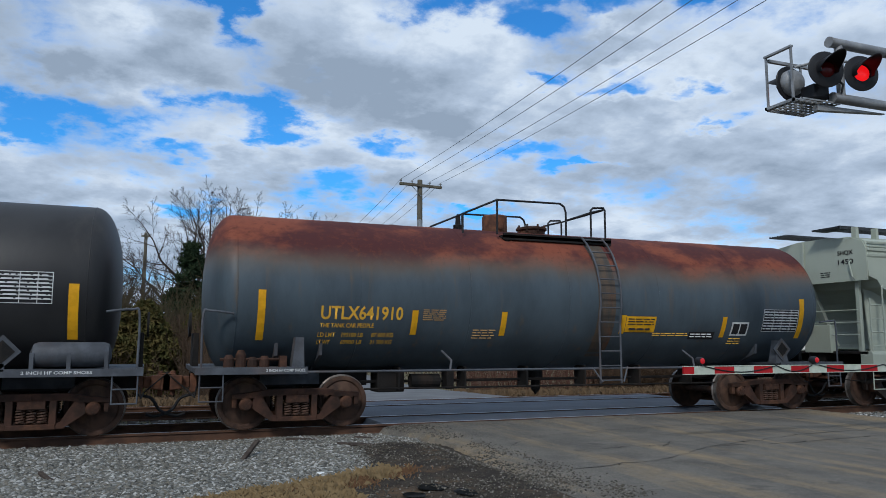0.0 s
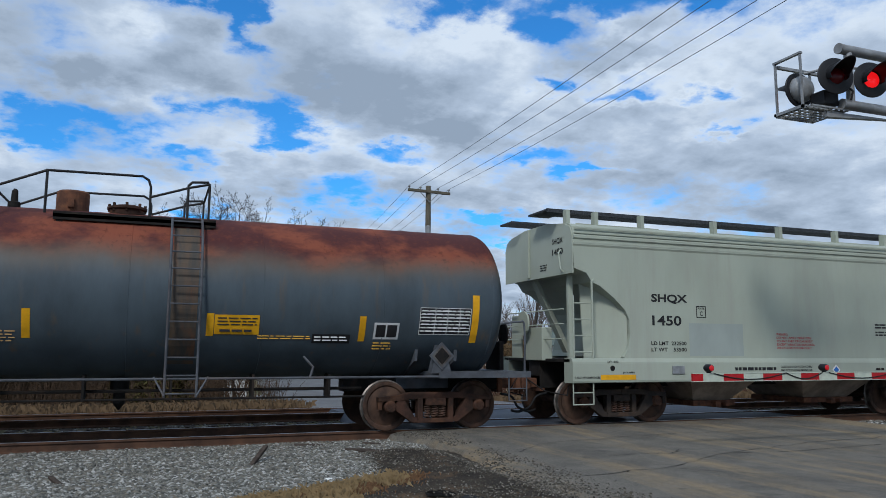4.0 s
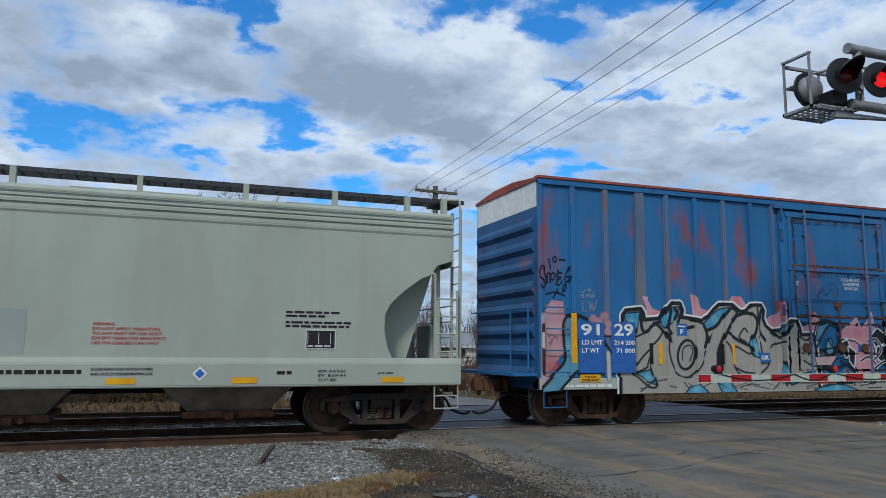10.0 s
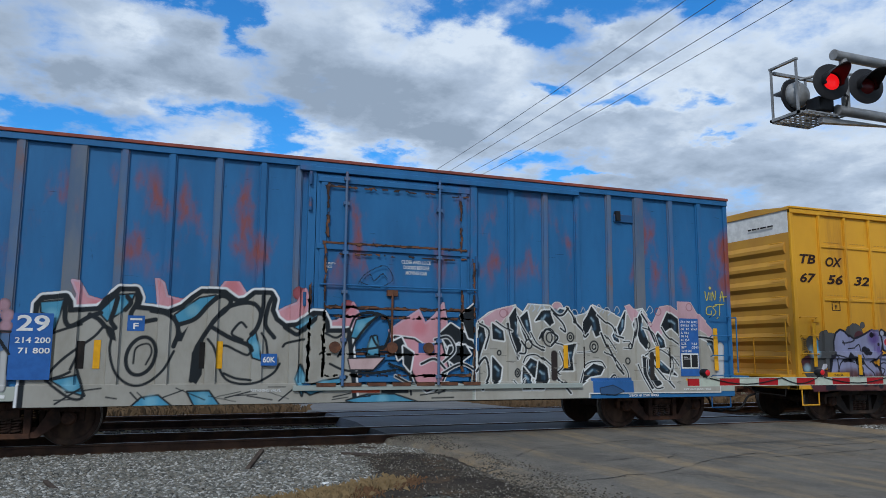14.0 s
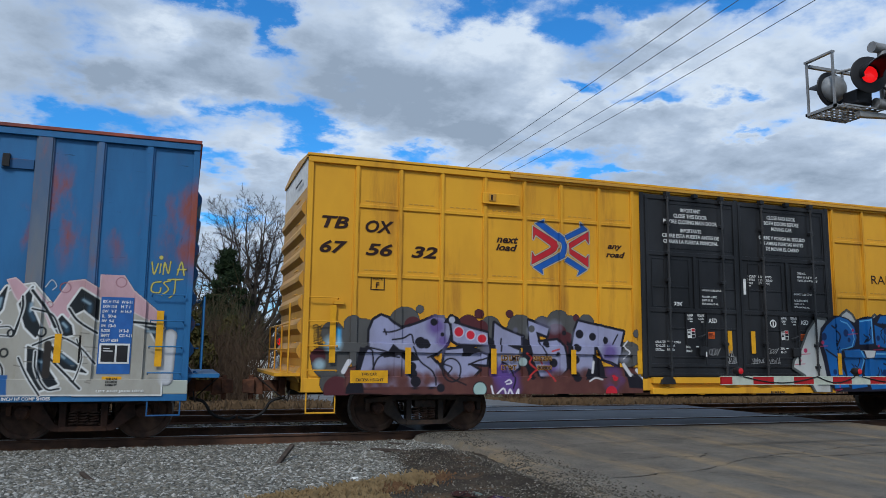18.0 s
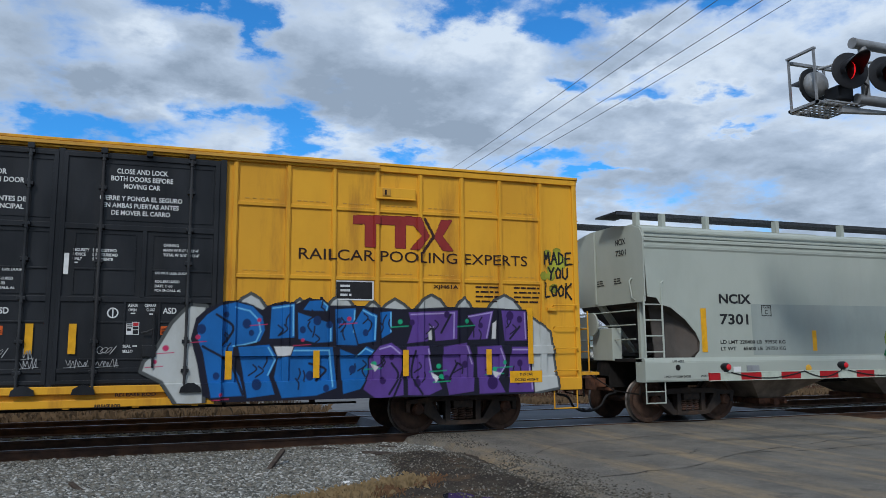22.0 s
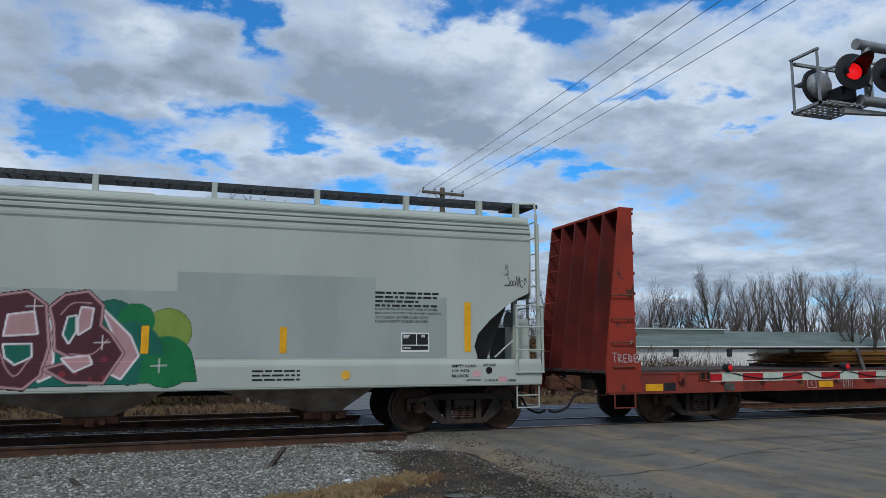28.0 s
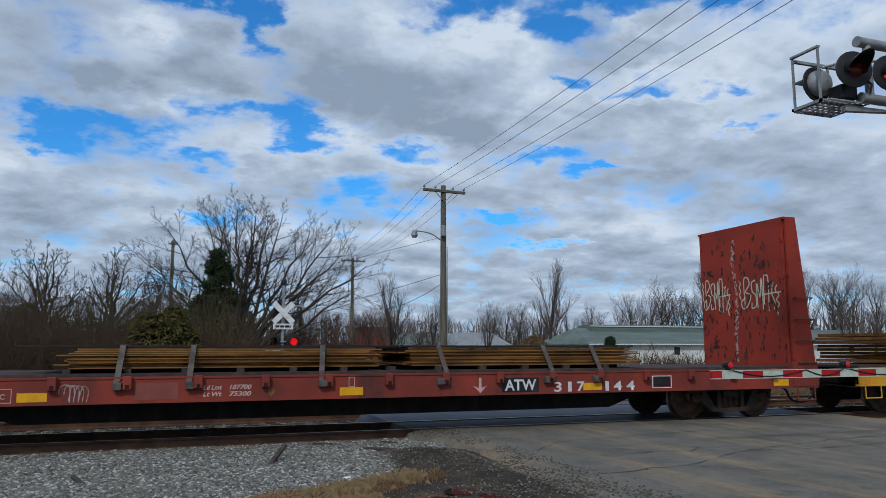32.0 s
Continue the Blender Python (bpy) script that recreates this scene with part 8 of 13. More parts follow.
    lines(("IMPORTANTE", "CIERRE ESTA PUERTA ANTES DE", "CERRAR LA PUERTA PRINCIPAL"), 54.75, 4.03, 0.08, 0.12)
    lines(("CLOSE AND LOCK", "BOTH DOORS BEFORE", "MOVING CAR"), 57.15, 4.46, 0.085, 0.125)
    lines(("CIERRE Y PONGA EL SEGURO", "EN AMBAS PUERTAS ANTES", "DE MOVER EL CARRO"), 57.15, 4.01, 0.08, 0.12)
    lettering("70K", 54.28, 54.5, 2.48, 2.57, tw, root, dsf, 0, 0.022, xc)
    lettering("ASD", 55.12, 55.33, 2.15, 2.25, tw, root, dsf, 0, 0.022, xc)
    lettering("ASD", 57.55, 57.76, 2.17, 2.27, tw, root, dsf, 0, 0.022, xc)
    for dx in (-2.43, 0.0):
        for line, a, b, z, h in (("DO NOT LUBE DOOR", 57.41, 57.91, 2.815, 0.05), ("ROLLERS LUBED", 57.41, 57.79, 2.675, 0.045), ("DATE 11-30", 57.41, 57.68, 2.60, 0.045), ("FCA-SHOALS, AL", 57.41, 57.82, 2.525, 0.045), ("ABRIR", 57.02, 57.17, 2.275, 0.052),
                                 ("OPEN", 57.03, 57.15, 2.205, 0.045), ("CERRAR", 57.27, 57.45, 2.277, 0.052), ("CLOSE", 57.30, 57.43, 2.21, 0.045), ("SEAL", 56.97, 57.09, 1.625, 0.045), ("SELLO", 56.97, 57.12, 1.545, 0.045)):
            lettering(line, a + dx, b + dx, z, z + h, tw, root, dsf, 0, 0.022, xc)
    ring = [(56.8 - xc + 0.075 * math.cos(t), -PY - 0.027, 2.175 + 0.075 * math.sin(t)) for t in np.linspace(0, 2 * math.pi, 20)]
    part("ring_mark", pipe(bmesh.new(), ring, 0.012, 5), tw, root, "white painted ring")
    part("ring_stroke", slab(56.79 - xc, 56.81 - xc, -PY - 0.034, -PY - 0.02, 2.115, 2.235), tw, root)
    for words, z in (
            ((("SECURITY", 56.175, 56.409), ("DISPOSITIVO", 56.46, 56.81)), 3.155), ((("DEVICE", 56.175, 56.36), ("DE SEGURIDAD", 56.46, 56.83)), 3.083), ((("ONLY", 56.175, 56.31), ("SOLAMENTE", 56.46, 56.76)), 3.01),
            ((("OPENING", 57.52, 57.756),), 3.275), ((("MAIN W 8'-0\" H 12'-4\"", 57.52, 58.08),), 3.195), ((("TOTAL W 16'-0\" H 12'-4\"", 57.52, 58.085),), 3.115),
            ((("UNLATCH", 53.81, 54.056), ("CERRAR PARA", 54.083, 54.42)), 1.718), ((("TO CLOSE", 53.81, 54.041), ("CERRAR", 54.083, 54.28)), 1.641), ((("DOOR", 53.81, 53.95), ("PUERTA", 54.083, 54.264)), 1.564)):
        for word, a, b in words:
            lettering(word, a, b, z, z + 0.05, tw, root, dsf, 0, 0.022, xc)
    for x, z in ((53.98, 1.565), (54.69, 2.165), (54.97, 2.16), (57.1, 2.165), (57.38, 2.155), (54.83, 1.645), (57.15, 1.64), (56.215, 2.965)):
        decal(x - 0.035, x + 0.035, z, z + 0.018, tw, root, dsf, xc, "arrow_mark", "", 0.004, 1, 1)
    # looped and angular tags in thin white marker
    cv = Canvas(55.0, 57.0, 1.25, 1.75, 0.006)
    tag = random.Random(31)
    for a, b, c, d in ((55.08, 55.38, 1.45, 1.65), (56.6, 56.89, 1.51, 1.66)):
        for k in range(4):
            px = a + (b - a) * (0.15 + 0.22 * k)
            r1, r2 = (b - a) * tag.uniform(0.13, 0.2), (d - c) * tag.uniform(0.25, 0.42)
            cv.stroke([(px + r1 * math.cos(t), (c + d) / 2 + r2 * math.sin(t + 0.5 * k)) for t in np.linspace(0, 6.0, 14)], 0.009, (0.42, 0.43, 0.44), 0.004)
    for a, b, c, d, n in ((55.54, 55.77, 1.32, 1.44, 10), (55.56, 55.70, 1.46, 1.6, 6), (56.16, 56.48, 1.33, 1.42, 13), (56.58, 56.91, 1.33, 1.42, 14)):
        cv.stroke([(a + (b - a) * k / (n - 1) + tag.uniform(-0.015, 0.015), (c if k % 2 else d) + tag.uniform(-0.025, 0.025)) for k in range(n)], 0.009, (0.36, 0.37, 0.38), 0.003)
        cv.stroke([(a - 0.02, c - 0.015), (b + 0.02, c + 0.012)], 0.009, (0.36, 0.37, 0.38), 0.003)
    cv.finish(root, lambda x, z: -PY - 0.058, xc, "thin pale scribbles on the black door")
    orange = plain("orange_sticker", (0.62, 0.11, 0.02), 0.45)
    for dx in (-2.42, 0.0):
        a, c = 57.01 + dx, 1.83
        decal(a, a + 0.19, c, c + 0.205, tw, root, dsf, xc, "sticker", "white warning sticker with red and black fields", 0.004, 1, 1)
        for u0, u1, v0, v1, mat in ((0.1, 0.18, 0.14, 0.195, M["logo_red"]), (0.1, 0.18, 0.085, 0.13, M["text_black"]), (0.1, 0.18, 0.01, 0.075, M["text_black"]), (0.012, 0.09, 0.15, 0.165, M["text_black"]), (0.012, 0.09, 0.12, 0.135, M["text_black"]), (0.012, 0.07, 0.06, 0.1, M["text_black"])):
            decal(a + u0, a + u1, c + v0, c + v1, mat, root, dsf, xc, "sticker_field", "", 0.007, 1, 1)
        a = 57.526 + dx
        decal(a, a + 0.16, 1.825, 1.967, orange, root, dsf, xc, "sticker", "orange sticker with dark lines", 0.004, 1, 1)
        bars(a + 0.015, a + 0.145, 1.835, 1.95, 5, M["text_black"], root, lambda x, z: -PY - 0.03, xc, 7, 0.25)
    decal(54.97, 55.0, 1.45, 1.55, tw, root, lambda x, z: -PY - 0.1, xc, "tag", "small white tag", 0.004, 1, 1)
    lettering("RELEASE ROD", 56.61, 56.98, 0.69, 0.745, M["text_black"], root, lambda x, z: -PY - 0.074, 0, 0.03, xc)
    decal(56.05, 56.12, 2.78, 3.12, tw, root, dsf, xc, "arrow_mark", "white arrow mark", 0.004, 1, 1)
    for x in (47.22, 48.6, 50.27, 51.95, 53.44, 55.63, 56.235, 58.61, 60.08, 61.7, 63.33):
        z = (1.28, 2.28) if x < 47.5 else (1.53, 2.0) if 55 < x < 57 else (1.09, 1.56)
        decal(x - 0.055, x + 0.055, z[0], z[1], M["sign_yellow"], root, lambda a, b: -PY - (0.04 if 53.5 < a < 58.5 else 0.006), xc, "reflector", "yellow reflective strip", 0.012)
    decal(64.15, 64.26, 1.28, 2.35, M["sign_yellow"], root, lambda a, b: -PY, xc, "reflector", "yellow reflective strip", 0.012)
    for a in (47.55, 63.75):
        d = decal(a, a + 0.68, 0.93, 1.15, M["sign_yellow"], root, lambda x, z: -PY - 0.01, xc, "warning_plate", "yellow plate with black lettering", 0.012, 1, 1)
        lettering("THIS CAR", a + 0.2, a + 0.48, 1.06, 1.11, M["text_black"], d, lambda x, z: -PY - 0.018, 0, 0.022, xc)
        lettering("EXCESS HEIGHT", a + 0.1, a + 0.6, 0.96, 1.01, M["text_black"], d, lambda x, z: -PY - 0.018, 0, 0.022, xc)
    gt = lambda x, z: -PY - 0.008
    for word, a, b, z0_, z1_ in (("LD LMT", 50.43, 50.79, 1.34, 1.43), ("205200", 51.09, 51.47, 1.34, 1.43), ("LT WT", 50.43, 50.73, 1.17, 1.25), ("80800", 51.17, 51.47, 1.17, 1.25)):
        lettering(word, a - 0.008, b + 0.008, z0_ - 0.008, z1_ + 0.008, M["yellow_end"], root, lambda x, z: -PY - 0.005, 0, 0.07, xc)
        lettering(word, a, b, z0_, z1_, tk, root, gt, 0, 0.022, xc)
    for a, b in ((47.45, 53.4), (58.5, 64.4)):
        part("side_channel", slab(a - xc, b - xc, -PY - 0.004, -Y, 1.5, 1.6, 0.01), ye, root)
    lettering("RELEASE ROD", 56.9, 57.5, 0.86, 0.91, tk, root, lambda x, z: -PY - 0.095, 0, 0.022, xc)
    bars(0.3, 1.1, 4.55, 4.62, 1, M["text_black"], root, lambda x, z: 0, 0, 71).matrix_local = Matrix.Translation((x0 - xc - 0.036, 0, 0)) @ Matrix.Rotation(radians(-90), 4, "Z")
    graffiti_violet(root, surf, xc)
    graffiti_blue(root, surf, xc)


# ---- bulkhead flat cars ----
def bulkhead(root, xc, x_in, x_out, z0, z1, mat):
    """A tapered end wall: x_in is its upright inner face, x_out the foot of its slanting outer edge."""
    d = 1 if x_out > x_in else -1
    tip = x_in + d * 0.34
    bm = slab(min(x_in, x_in + d * 0.06) - xc, max(x_in, x_in + d * 0.06) - xc, -1.42, 1.42, z0, z1 - 0.25, 0.01)
    bm2 = bmesh.new()
    v = [(-1.42, z1 - 0.26), (1.42, z1 - 0.26), (1.42, z1 - 0.1), (1.3, z1), (-1.42, z1)]
    prism_x(bm2, v, min(x_in, x_in + d * 0.06) - xc, max(x_in, x_in + d * 0.06) - xc)
    wall = part("bulkhead_wall", bm, mat, root, "scratched red steel end wall")
    part("bulkhead_top", bm2, mat, root)
    # only the outer rib keeps the full red; the inner ones take the shaded copy
    for y in (-1.5, -0.9, -0.3, 0.3, 0.9, 1.42):
        bm = prism(bmesh.new(), [(x_in + d * 0.05 - xc, z0), (x_out - xc, z0), (tip - xc, z1), (x_in + d * 0.05 - xc, z1)], y, y + 0.06)
        bmesh.ops.recalc_face_normals(bm, faces=bm.faces[:])
        part("bulkhead_rib", bm, mat if y < -1.4 else M["bay_shade_red"], root)
    part("bulkhead_back", slab(min(x_in + d * 0.062, x_in + d * 0.07) - xc, max(x_in + d * 0.062, x_in + d * 0.07) - xc, -1.42, 1.42, z0, z1 - 0.05), M["bay_shade_red"], root, "back of the end wall, its red darkened as bay shade")
    part("cap_rail", slab(min(x_in, tip) - xc, max(x_in, tip) - xc, -1.5, 1.48, z1 - 0.01, z1 + 0.05, 0.01), mat, root)
    for z in np.linspace(z0 + 0.4, z1 - 0.3, 8):
        xr = np.interp(z, [z0, z1], [x_out, tip]) - xc
        part("rung", rod(bmesh.new(), (xr, 1.0, z), (xr, 1.46, z), 0.016, 6), mat, root)
    for k in range(4):
        z = z0 + 0.1 + k * 0.48
        bm = bmesh.new()
        grab(bm, x_in + d * 0.14 - xc, x_in + d * 0.62 - xc, -1.5, z, 0.07, 0.014)
        part("grab_iron", bm, M["coupler"], root)
    for k in range(8):
        z = z0 + 0.3 + k * 0.42
        part("tie_cleat", slab(x_in - d * 0.012 - 0.012 - xc, x_in - d * 0.012 + 0.012 - xc, -1.44, -1.38, z, z + 0.06), mat, root)
    return wall


def build_flat(x0, x1, trucks, label, mat, mat_b, full=True):
    xc = (x0 + x1) / 2
    root = car_root("bulkhead_flat_car", label, xc, "flat car")
    for s in (-1, 1):
        y = s * 1.5
        bm = prism(bmesh.new(), [(x0 - xc, 0.68), (x0 + 3.9 - xc, 0.66), (x1 - 3.9 - xc, 0.66), (x1 - xc, 0.68), (x1 - xc, 1.06), (x0 - xc, 1.06)], y, y - s * 0.05)
        part("side_sill", bm, mat, root)
        for z in (0.66, 1.05):
            part("sill_flange", slab(x0 - xc, x1 - xc, min(y, y - s * 0.12) - 0.015, max(y, y - s * 0.12) + 0.015, z - 0.015, z + 0.02), mat, root)
    part("deck", slab(x0 - xc, x1 - xc, -1.47, 1.47, 1.06, 1.12), M["deck"], root, "dark worn timber deck")
    # fish-belly centre sill
    bm = prism(bmesh.new(), [(x0 + 0.1 - xc, 0.7), (trucks[0] + 1.6 - xc, 0.7), (trucks[0] + 2.8 - xc, 0.29), (trucks[1] - 2.8 - xc, 0.29), (trucks[1] - 1.6 - xc, 0.7), (x1 - 0.1 - xc, 0.7), (x1 - 0.1 - xc, 1.04), (x0 + 0.1 - xc, 1.04)], -0.7, 0.7)
    bmesh.ops.recalc_face_normals(bm, faces=bm.faces[:])
    part("centre_sill", bm, M["truck_dark"], root)
    for x in trucks:
        truck(root, x, xc, M["truck_mid"])
    coupler(root, x0, xc, -1)
    coupler(root, x1, xc, 1)
    x = x0 + 1.70
    while x < x1 - 1.2:
        p = part("stake_pocket", slab(x - 0.065 - xc, x + 0.065 - xc, -1.6, -1.5, 0.87, 1.08, 0.012), mat, root)
        part("pocket_slot", slab(x - 0.03 - xc, x + 0.03 - xc, -1.606, -1.6, 0.885, 0.945), M["truck_dark"], p)
        x += 1.045 if x < 93 else 1.085
    for s, xe in ((1, x0), (-1, x1)):
        bm = bmesh.new()
        stirrup(bm, xe + s * 0.12 - xc, xe + s * 0.6 - xc, -1.52, 0.38, 0.7)
        part("stirrup_step", bm, mat, root)
    return root, xc


def plate_stack(name, label, root, xc, x0, x1, z0, z1, n, seed):
    """A bundle of long steel plates, each one proud or short of its neighbours."""
    rng = random.Random(seed)
    h = (z1 - z0) / n
    for k in range(n):
        z = z0 + k * h
        a, b = x0 + rng.uniform(-0.12, 0.25), x1 + rng.uniform(-0.25, 0.1)
        y = rng.uniform(-0.05, 0.02)
        part("steel_plate", slab(a - xc, b - xc, -1.22 + y, 1.2, z + h * 0.12, z + h * 0.9), M["plate_edge"], root)


def build_flat_red():
    x0, x1 = 87.86, 109.1
    root, xc = build_flat(x0, x1, (90.33, 107.0), "oxide-red bulkhead flat car with rusty sides", M["oxide"], M["bulkhead_red"])
    bulkhead(root, xc, 88.58, 87.82, 1.1, 4.43, M["bulkhead_red"])
    w = bulkhead(root, xc, 108.4, 109.08, 1.1, 4.43, M["bulkhead_red"])
    part("corner_plate", slab(87.82 - xc, 88.62 - xc, -1.53, -1.46, 0.68, 1.3, 0.008), M["bulkhead_red"], root)
    part("corner_plate", slab(108.4 - xc, 109.1 - xc, -1.53, -1.46, 0.68, 1.2, 0.008), M["oxide"], root)
    surf = lambda x, z: -1.5
    tw = M["text_white"]
    decal(101.39, 102.17, 0.69, 0.96, M["black"], root, surf, xc, "relabel_patch", "black panel behind the lettering", 0.003, 1, 1)
    lettering("ATW", 101.45, 102.11, 0.72, 0.93, tw, root, lambda x, z: -1.502, 0, 0.022, xc)
    for word, a, b in (("3", 102.50, 102.66), ("1", 102.80, 102.88), ("7", 103.0, 103.17), ("1", 103.64, 103.72), ("4", 103.83, 104.02), ("4", 104.13, 104.32)):
        lettering(word, a, b, 0.68, 0.87, tw, root, surf, 0, 0.022, xc)
    for k, (wd, nb) in enumerate((("Ld Lmt", "187700"), ("Lt Wt", "75300"))):
        z = 0.84 - k * 0.11
        lettering(wd, 95.99, 96.29, z, z + 0.08, M["text_pale"], root, surf, 0.25, 0.03, xc)
        lettering(nb, 96.41, 96.77, z, z + 0.08, M["text_pale"], root, surf, 0.25, 0.03, xc)
    bm = prism(bmesh.new(), [(100.92 - xc, 0.97), (100.97 - xc, 0.97), (100.97 - xc, 0.78), (101.08 - xc, 0.82), (100.945 - xc, 0.69), (100.81 - xc, 0.82), (100.92 - xc, 0.78)], -1.51, -1.5)
    part("arrow_mark", bm, M["text_pale"], root, "pale stencilled arrow")
    for a in (88.72, 93.26, 98.28, 103.14, 107.85):
        decal(a, a + 0.42, 0.7, 0.84, M["sign_yellow"], root, surf, xc, "reflector", "yellow reflective strip", 0.006, 1, 1)
    decal(89.16, 89.45, 0.7, 0.86, M["black"], root, surf, xc, "paint_patch", "", 0.004, 1, 1)
    frame_box(92.94, 93.19, 0.69, 0.91, M["text_pale"], root, surf, xc, 0.01)
    lettering("C", 93.03, 93.10, 0.75, 0.83, M["text_pale"], root, surf, 0, 0.02, xc)
    for a in (92.79, 97.1):
        part("placard", prism(bmesh.new(), [(a - 0.07 - xc, 0.79), (a - xc, 0.71), (a + 0.07 - xc, 0.79), (a - xc, 0.87)], -1.506, -1.5), M["dull_ochre"], root, "small faded ochre diamond")
    g = part("side_vent", slab(90.05 - xc, 90.5 - xc, -1.515, -1.5, 0.92, 1.06), M["truck_dark"], root, "dark slot with bars in the side")
    for k in range(4):
        part("bar", slab(90.05 + 0.143 * k - xc, 90.07 + 0.143 * k - xc, -1.53, -1.515, 0.92, 1.06), M["oxide"], g)
    part("lower_bar", slab(90.02 - xc, 90.53 - xc, -1.53, -1.5, 0.90, 0.92), M["oxide"], g)
    part("card_holder", slab(90.67 - xc, 90.93 - xc, -1.53, -1.5, 0.67, 0.84, 0.01), M["strap"], root, "weathered grey card holder")
    part("side_plate", slab(91.72 - xc, 91.96 - xc, -1.515, -1.5, 0.68, 0.80, 0.005), M["bulkhead_red"], root)
    decal(94.93, 95.6, 0.70, 0.97, M["faded_red"], root, surf, xc, "paint_patch", "faded pinkish-red repaint", 0.003, 1, 1)
    d = decal(104.78, 105.17, 0.74, 0.93, M["black"], root, surf, xc, "test_plate", "black panels in a white frame", 0.004, 1, 1)
    frame_box(104.74, 105.21, 0.71, 0.96, tw, root, lambda x, z: -1.504, xc)
    frame_box(98.44, 98.55, 0.85, 1.02, M["text_pale"], root, surf, xc, 0.01)
    cv = Canvas(93.6, 94.8, 0.66, 1.0, 0.014)
    for k in range(5):
        cv.stroke([(93.84 + k * 0.07, 0.70 + 0.1 * (k < 2)), (93.86 + k * 0.08, 0.93), (93.98 + k * 0.07, 0.94 - 0.02 * k), (94.0 + k * 0.06, 0.68)], 0.014, (0.5, 0.35, 0.33))
    cv.finish(root, surf, xc, "thin pale scribble on the red side")
    # side marks on the bulkhead's edge
    cv = Canvas(87.9, 88.62, 1.05, 1.75, 0.011)
    for k in range(14):
        cv.spray(88.02 + 0.042 * k, 1.36 + 0.04 * math.sin(k), 0.16, (0.27, 0.11, 0.10), 0.35)
    tag = (((0.0, 1.0), (0.16, 0.98)), ((0.09, 0.98), (0.07, 0.1)), ((0.22, 0.05), (0.22, 0.85), (0.33, 0.8), (0.33, 0.55), (0.23, 0.45), (0.36, 0.05)), ((0.55, 0.85), (0.43, 0.82), (0.43, 0.05), (0.56, 0.08)), ((0.43, 0.45), (0.53, 0.47)),
           ((0.64, 0.05), (0.64, 0.85), (0.74, 0.6), (0.74, 0.25), (0.64, 0.05)), ((0.97, 0.85), (0.84, 0.8), (0.84, 0.05), (0.98, 0.08)), ((0.84, 0.45), (0.95, 0.47)))
    for line in tag:
        cv.stroke([(87.96 + 0.6 * a, 1.27 + 0.2 * b) for a, b in line], 0.02, (0.42, 0.30, 0.31), 0.01, False)
    cv.disc(88.42, 1.68, 0.035, (0.5, 0.42, 0.42))
    cv.finish(root, lambda x, z: -1.506 if z > 1.31 else -1.536, xc, "pale tag on the red steel")
    # scribbles on the inner face of the far end wall
    cvb = Canvas(-1.4, 1.4, 1.15, 4.2, 0.014)
    tag = (((0.0, 0.95), (0.03, 0.86), (0.0, 0.76), (0.03, 0.66), (0.0, 0.55), (0.03, 0.42)), ((0.13, 0.2), (0.12, 0.95), (0.22, 1.0), (0.25, 0.82), (0.15, 0.62), (0.28, 0.52), (0.2, 0.24), (0.08, 0.16), (0.04, 0.34), (0.14, 0.46)),
           ((0.4, 0.92), (0.31, 0.86), (0.32, 0.62), (0.4, 0.5), (0.4, 0.22), (0.3, 0.16), (0.3, 0.3)), ((0.44, 0.16), (0.43, 0.9), (0.5, 0.45), (0.55, 0.95), (0.57, 0.12)),
           ((0.6, 0.08), (0.6, 0.92), (0.66, 1.02), (0.71, 0.9), (0.7, 0.06)), ((0.58, 0.5), (0.7, 0.52), (0.98, 0.54)), ((0.8, 0.7), (0.78, 0.5), (0.84, 0.3), (0.82, 0.1)), ((0.76, 0.78), (0.79, 0.74), (0.82, 0.8)),
           ((0.9, 0.72), (0.86, 0.6), (0.94, 0.46), (0.88, 0.34), (0.94, 0.22), (0.88, 0.1), (0.9, -0.04)))
    for x_a, wide, z_a, tall in ((-1.37, 1.06, 2.36, 0.86), (-0.02, 1.34, 2.32, 0.86)):
        for line in tag:
            cvb.stroke([(x_a + wide * u, z_a + tall * v) for u, v in line], 0.034, (0.58, 0.54, 0.42))
    rng = random.Random(8)
    for k in range(230):
        z = rng.uniform(1.2, 4.15)
        cvb.spray(-0.17 + 0.04 * math.sin(z * 3) + rng.gauss(0, 0.03), z, rng.uniform(0.02, 0.05), (0.55, 0.33, 0.28), 0.55)
    for k in range(150):
        x, z = rng.uniform(-1.38, 1.38), rng.uniform(1.2, 4.15)
        cvb.stroke([(x, z), (x + rng.uniform(-0.03, 0.03), z + rng.uniform(0.03, 0.16))], rng.uniform(0.012, 0.04), (0.04, 0.02, 0.018), 0.008, False)
    for x, z in ((0.75, 3.45), (-1.05, 3.4), (0.95, 2.95), (-0.95, 1.6)):
        for k in range(7):
            cvb.stroke([(x + rng.uniform(-0.12, 0.12), z + rng.uniform(-0.1, 0.1)), (x + rng.uniform(-0.12, 0.12), z + rng.uniform(-0.1, 0.1))], 0.03, (0.035, 0.02, 0.018), 0.008, False)
    g = cvb.finish(root, lambda x, z: 0.0, 0.0, "pale tags, scratches and chipped rust on the red end wall")
    g.matrix_local = Matrix.Translation((108.4 - xc, 0, 0)) @ Matrix.Rotation(radians(-90), 4, "Z")
    # load
    load = thing("steel_plate_load", "rusty steel plates strapped in two long bundles on the flat car", "steel plates", pose(xc, 0, 0))
    CARS.append((load, xc))
    plate_stack("bundle", "", load, xc, 93.8, 99.05, 1.19, 1.545, 12, 5)
    plate_stack("bundle", "", load, xc, 99.52, 104.6, 1.19, 1.545, 12, 6)
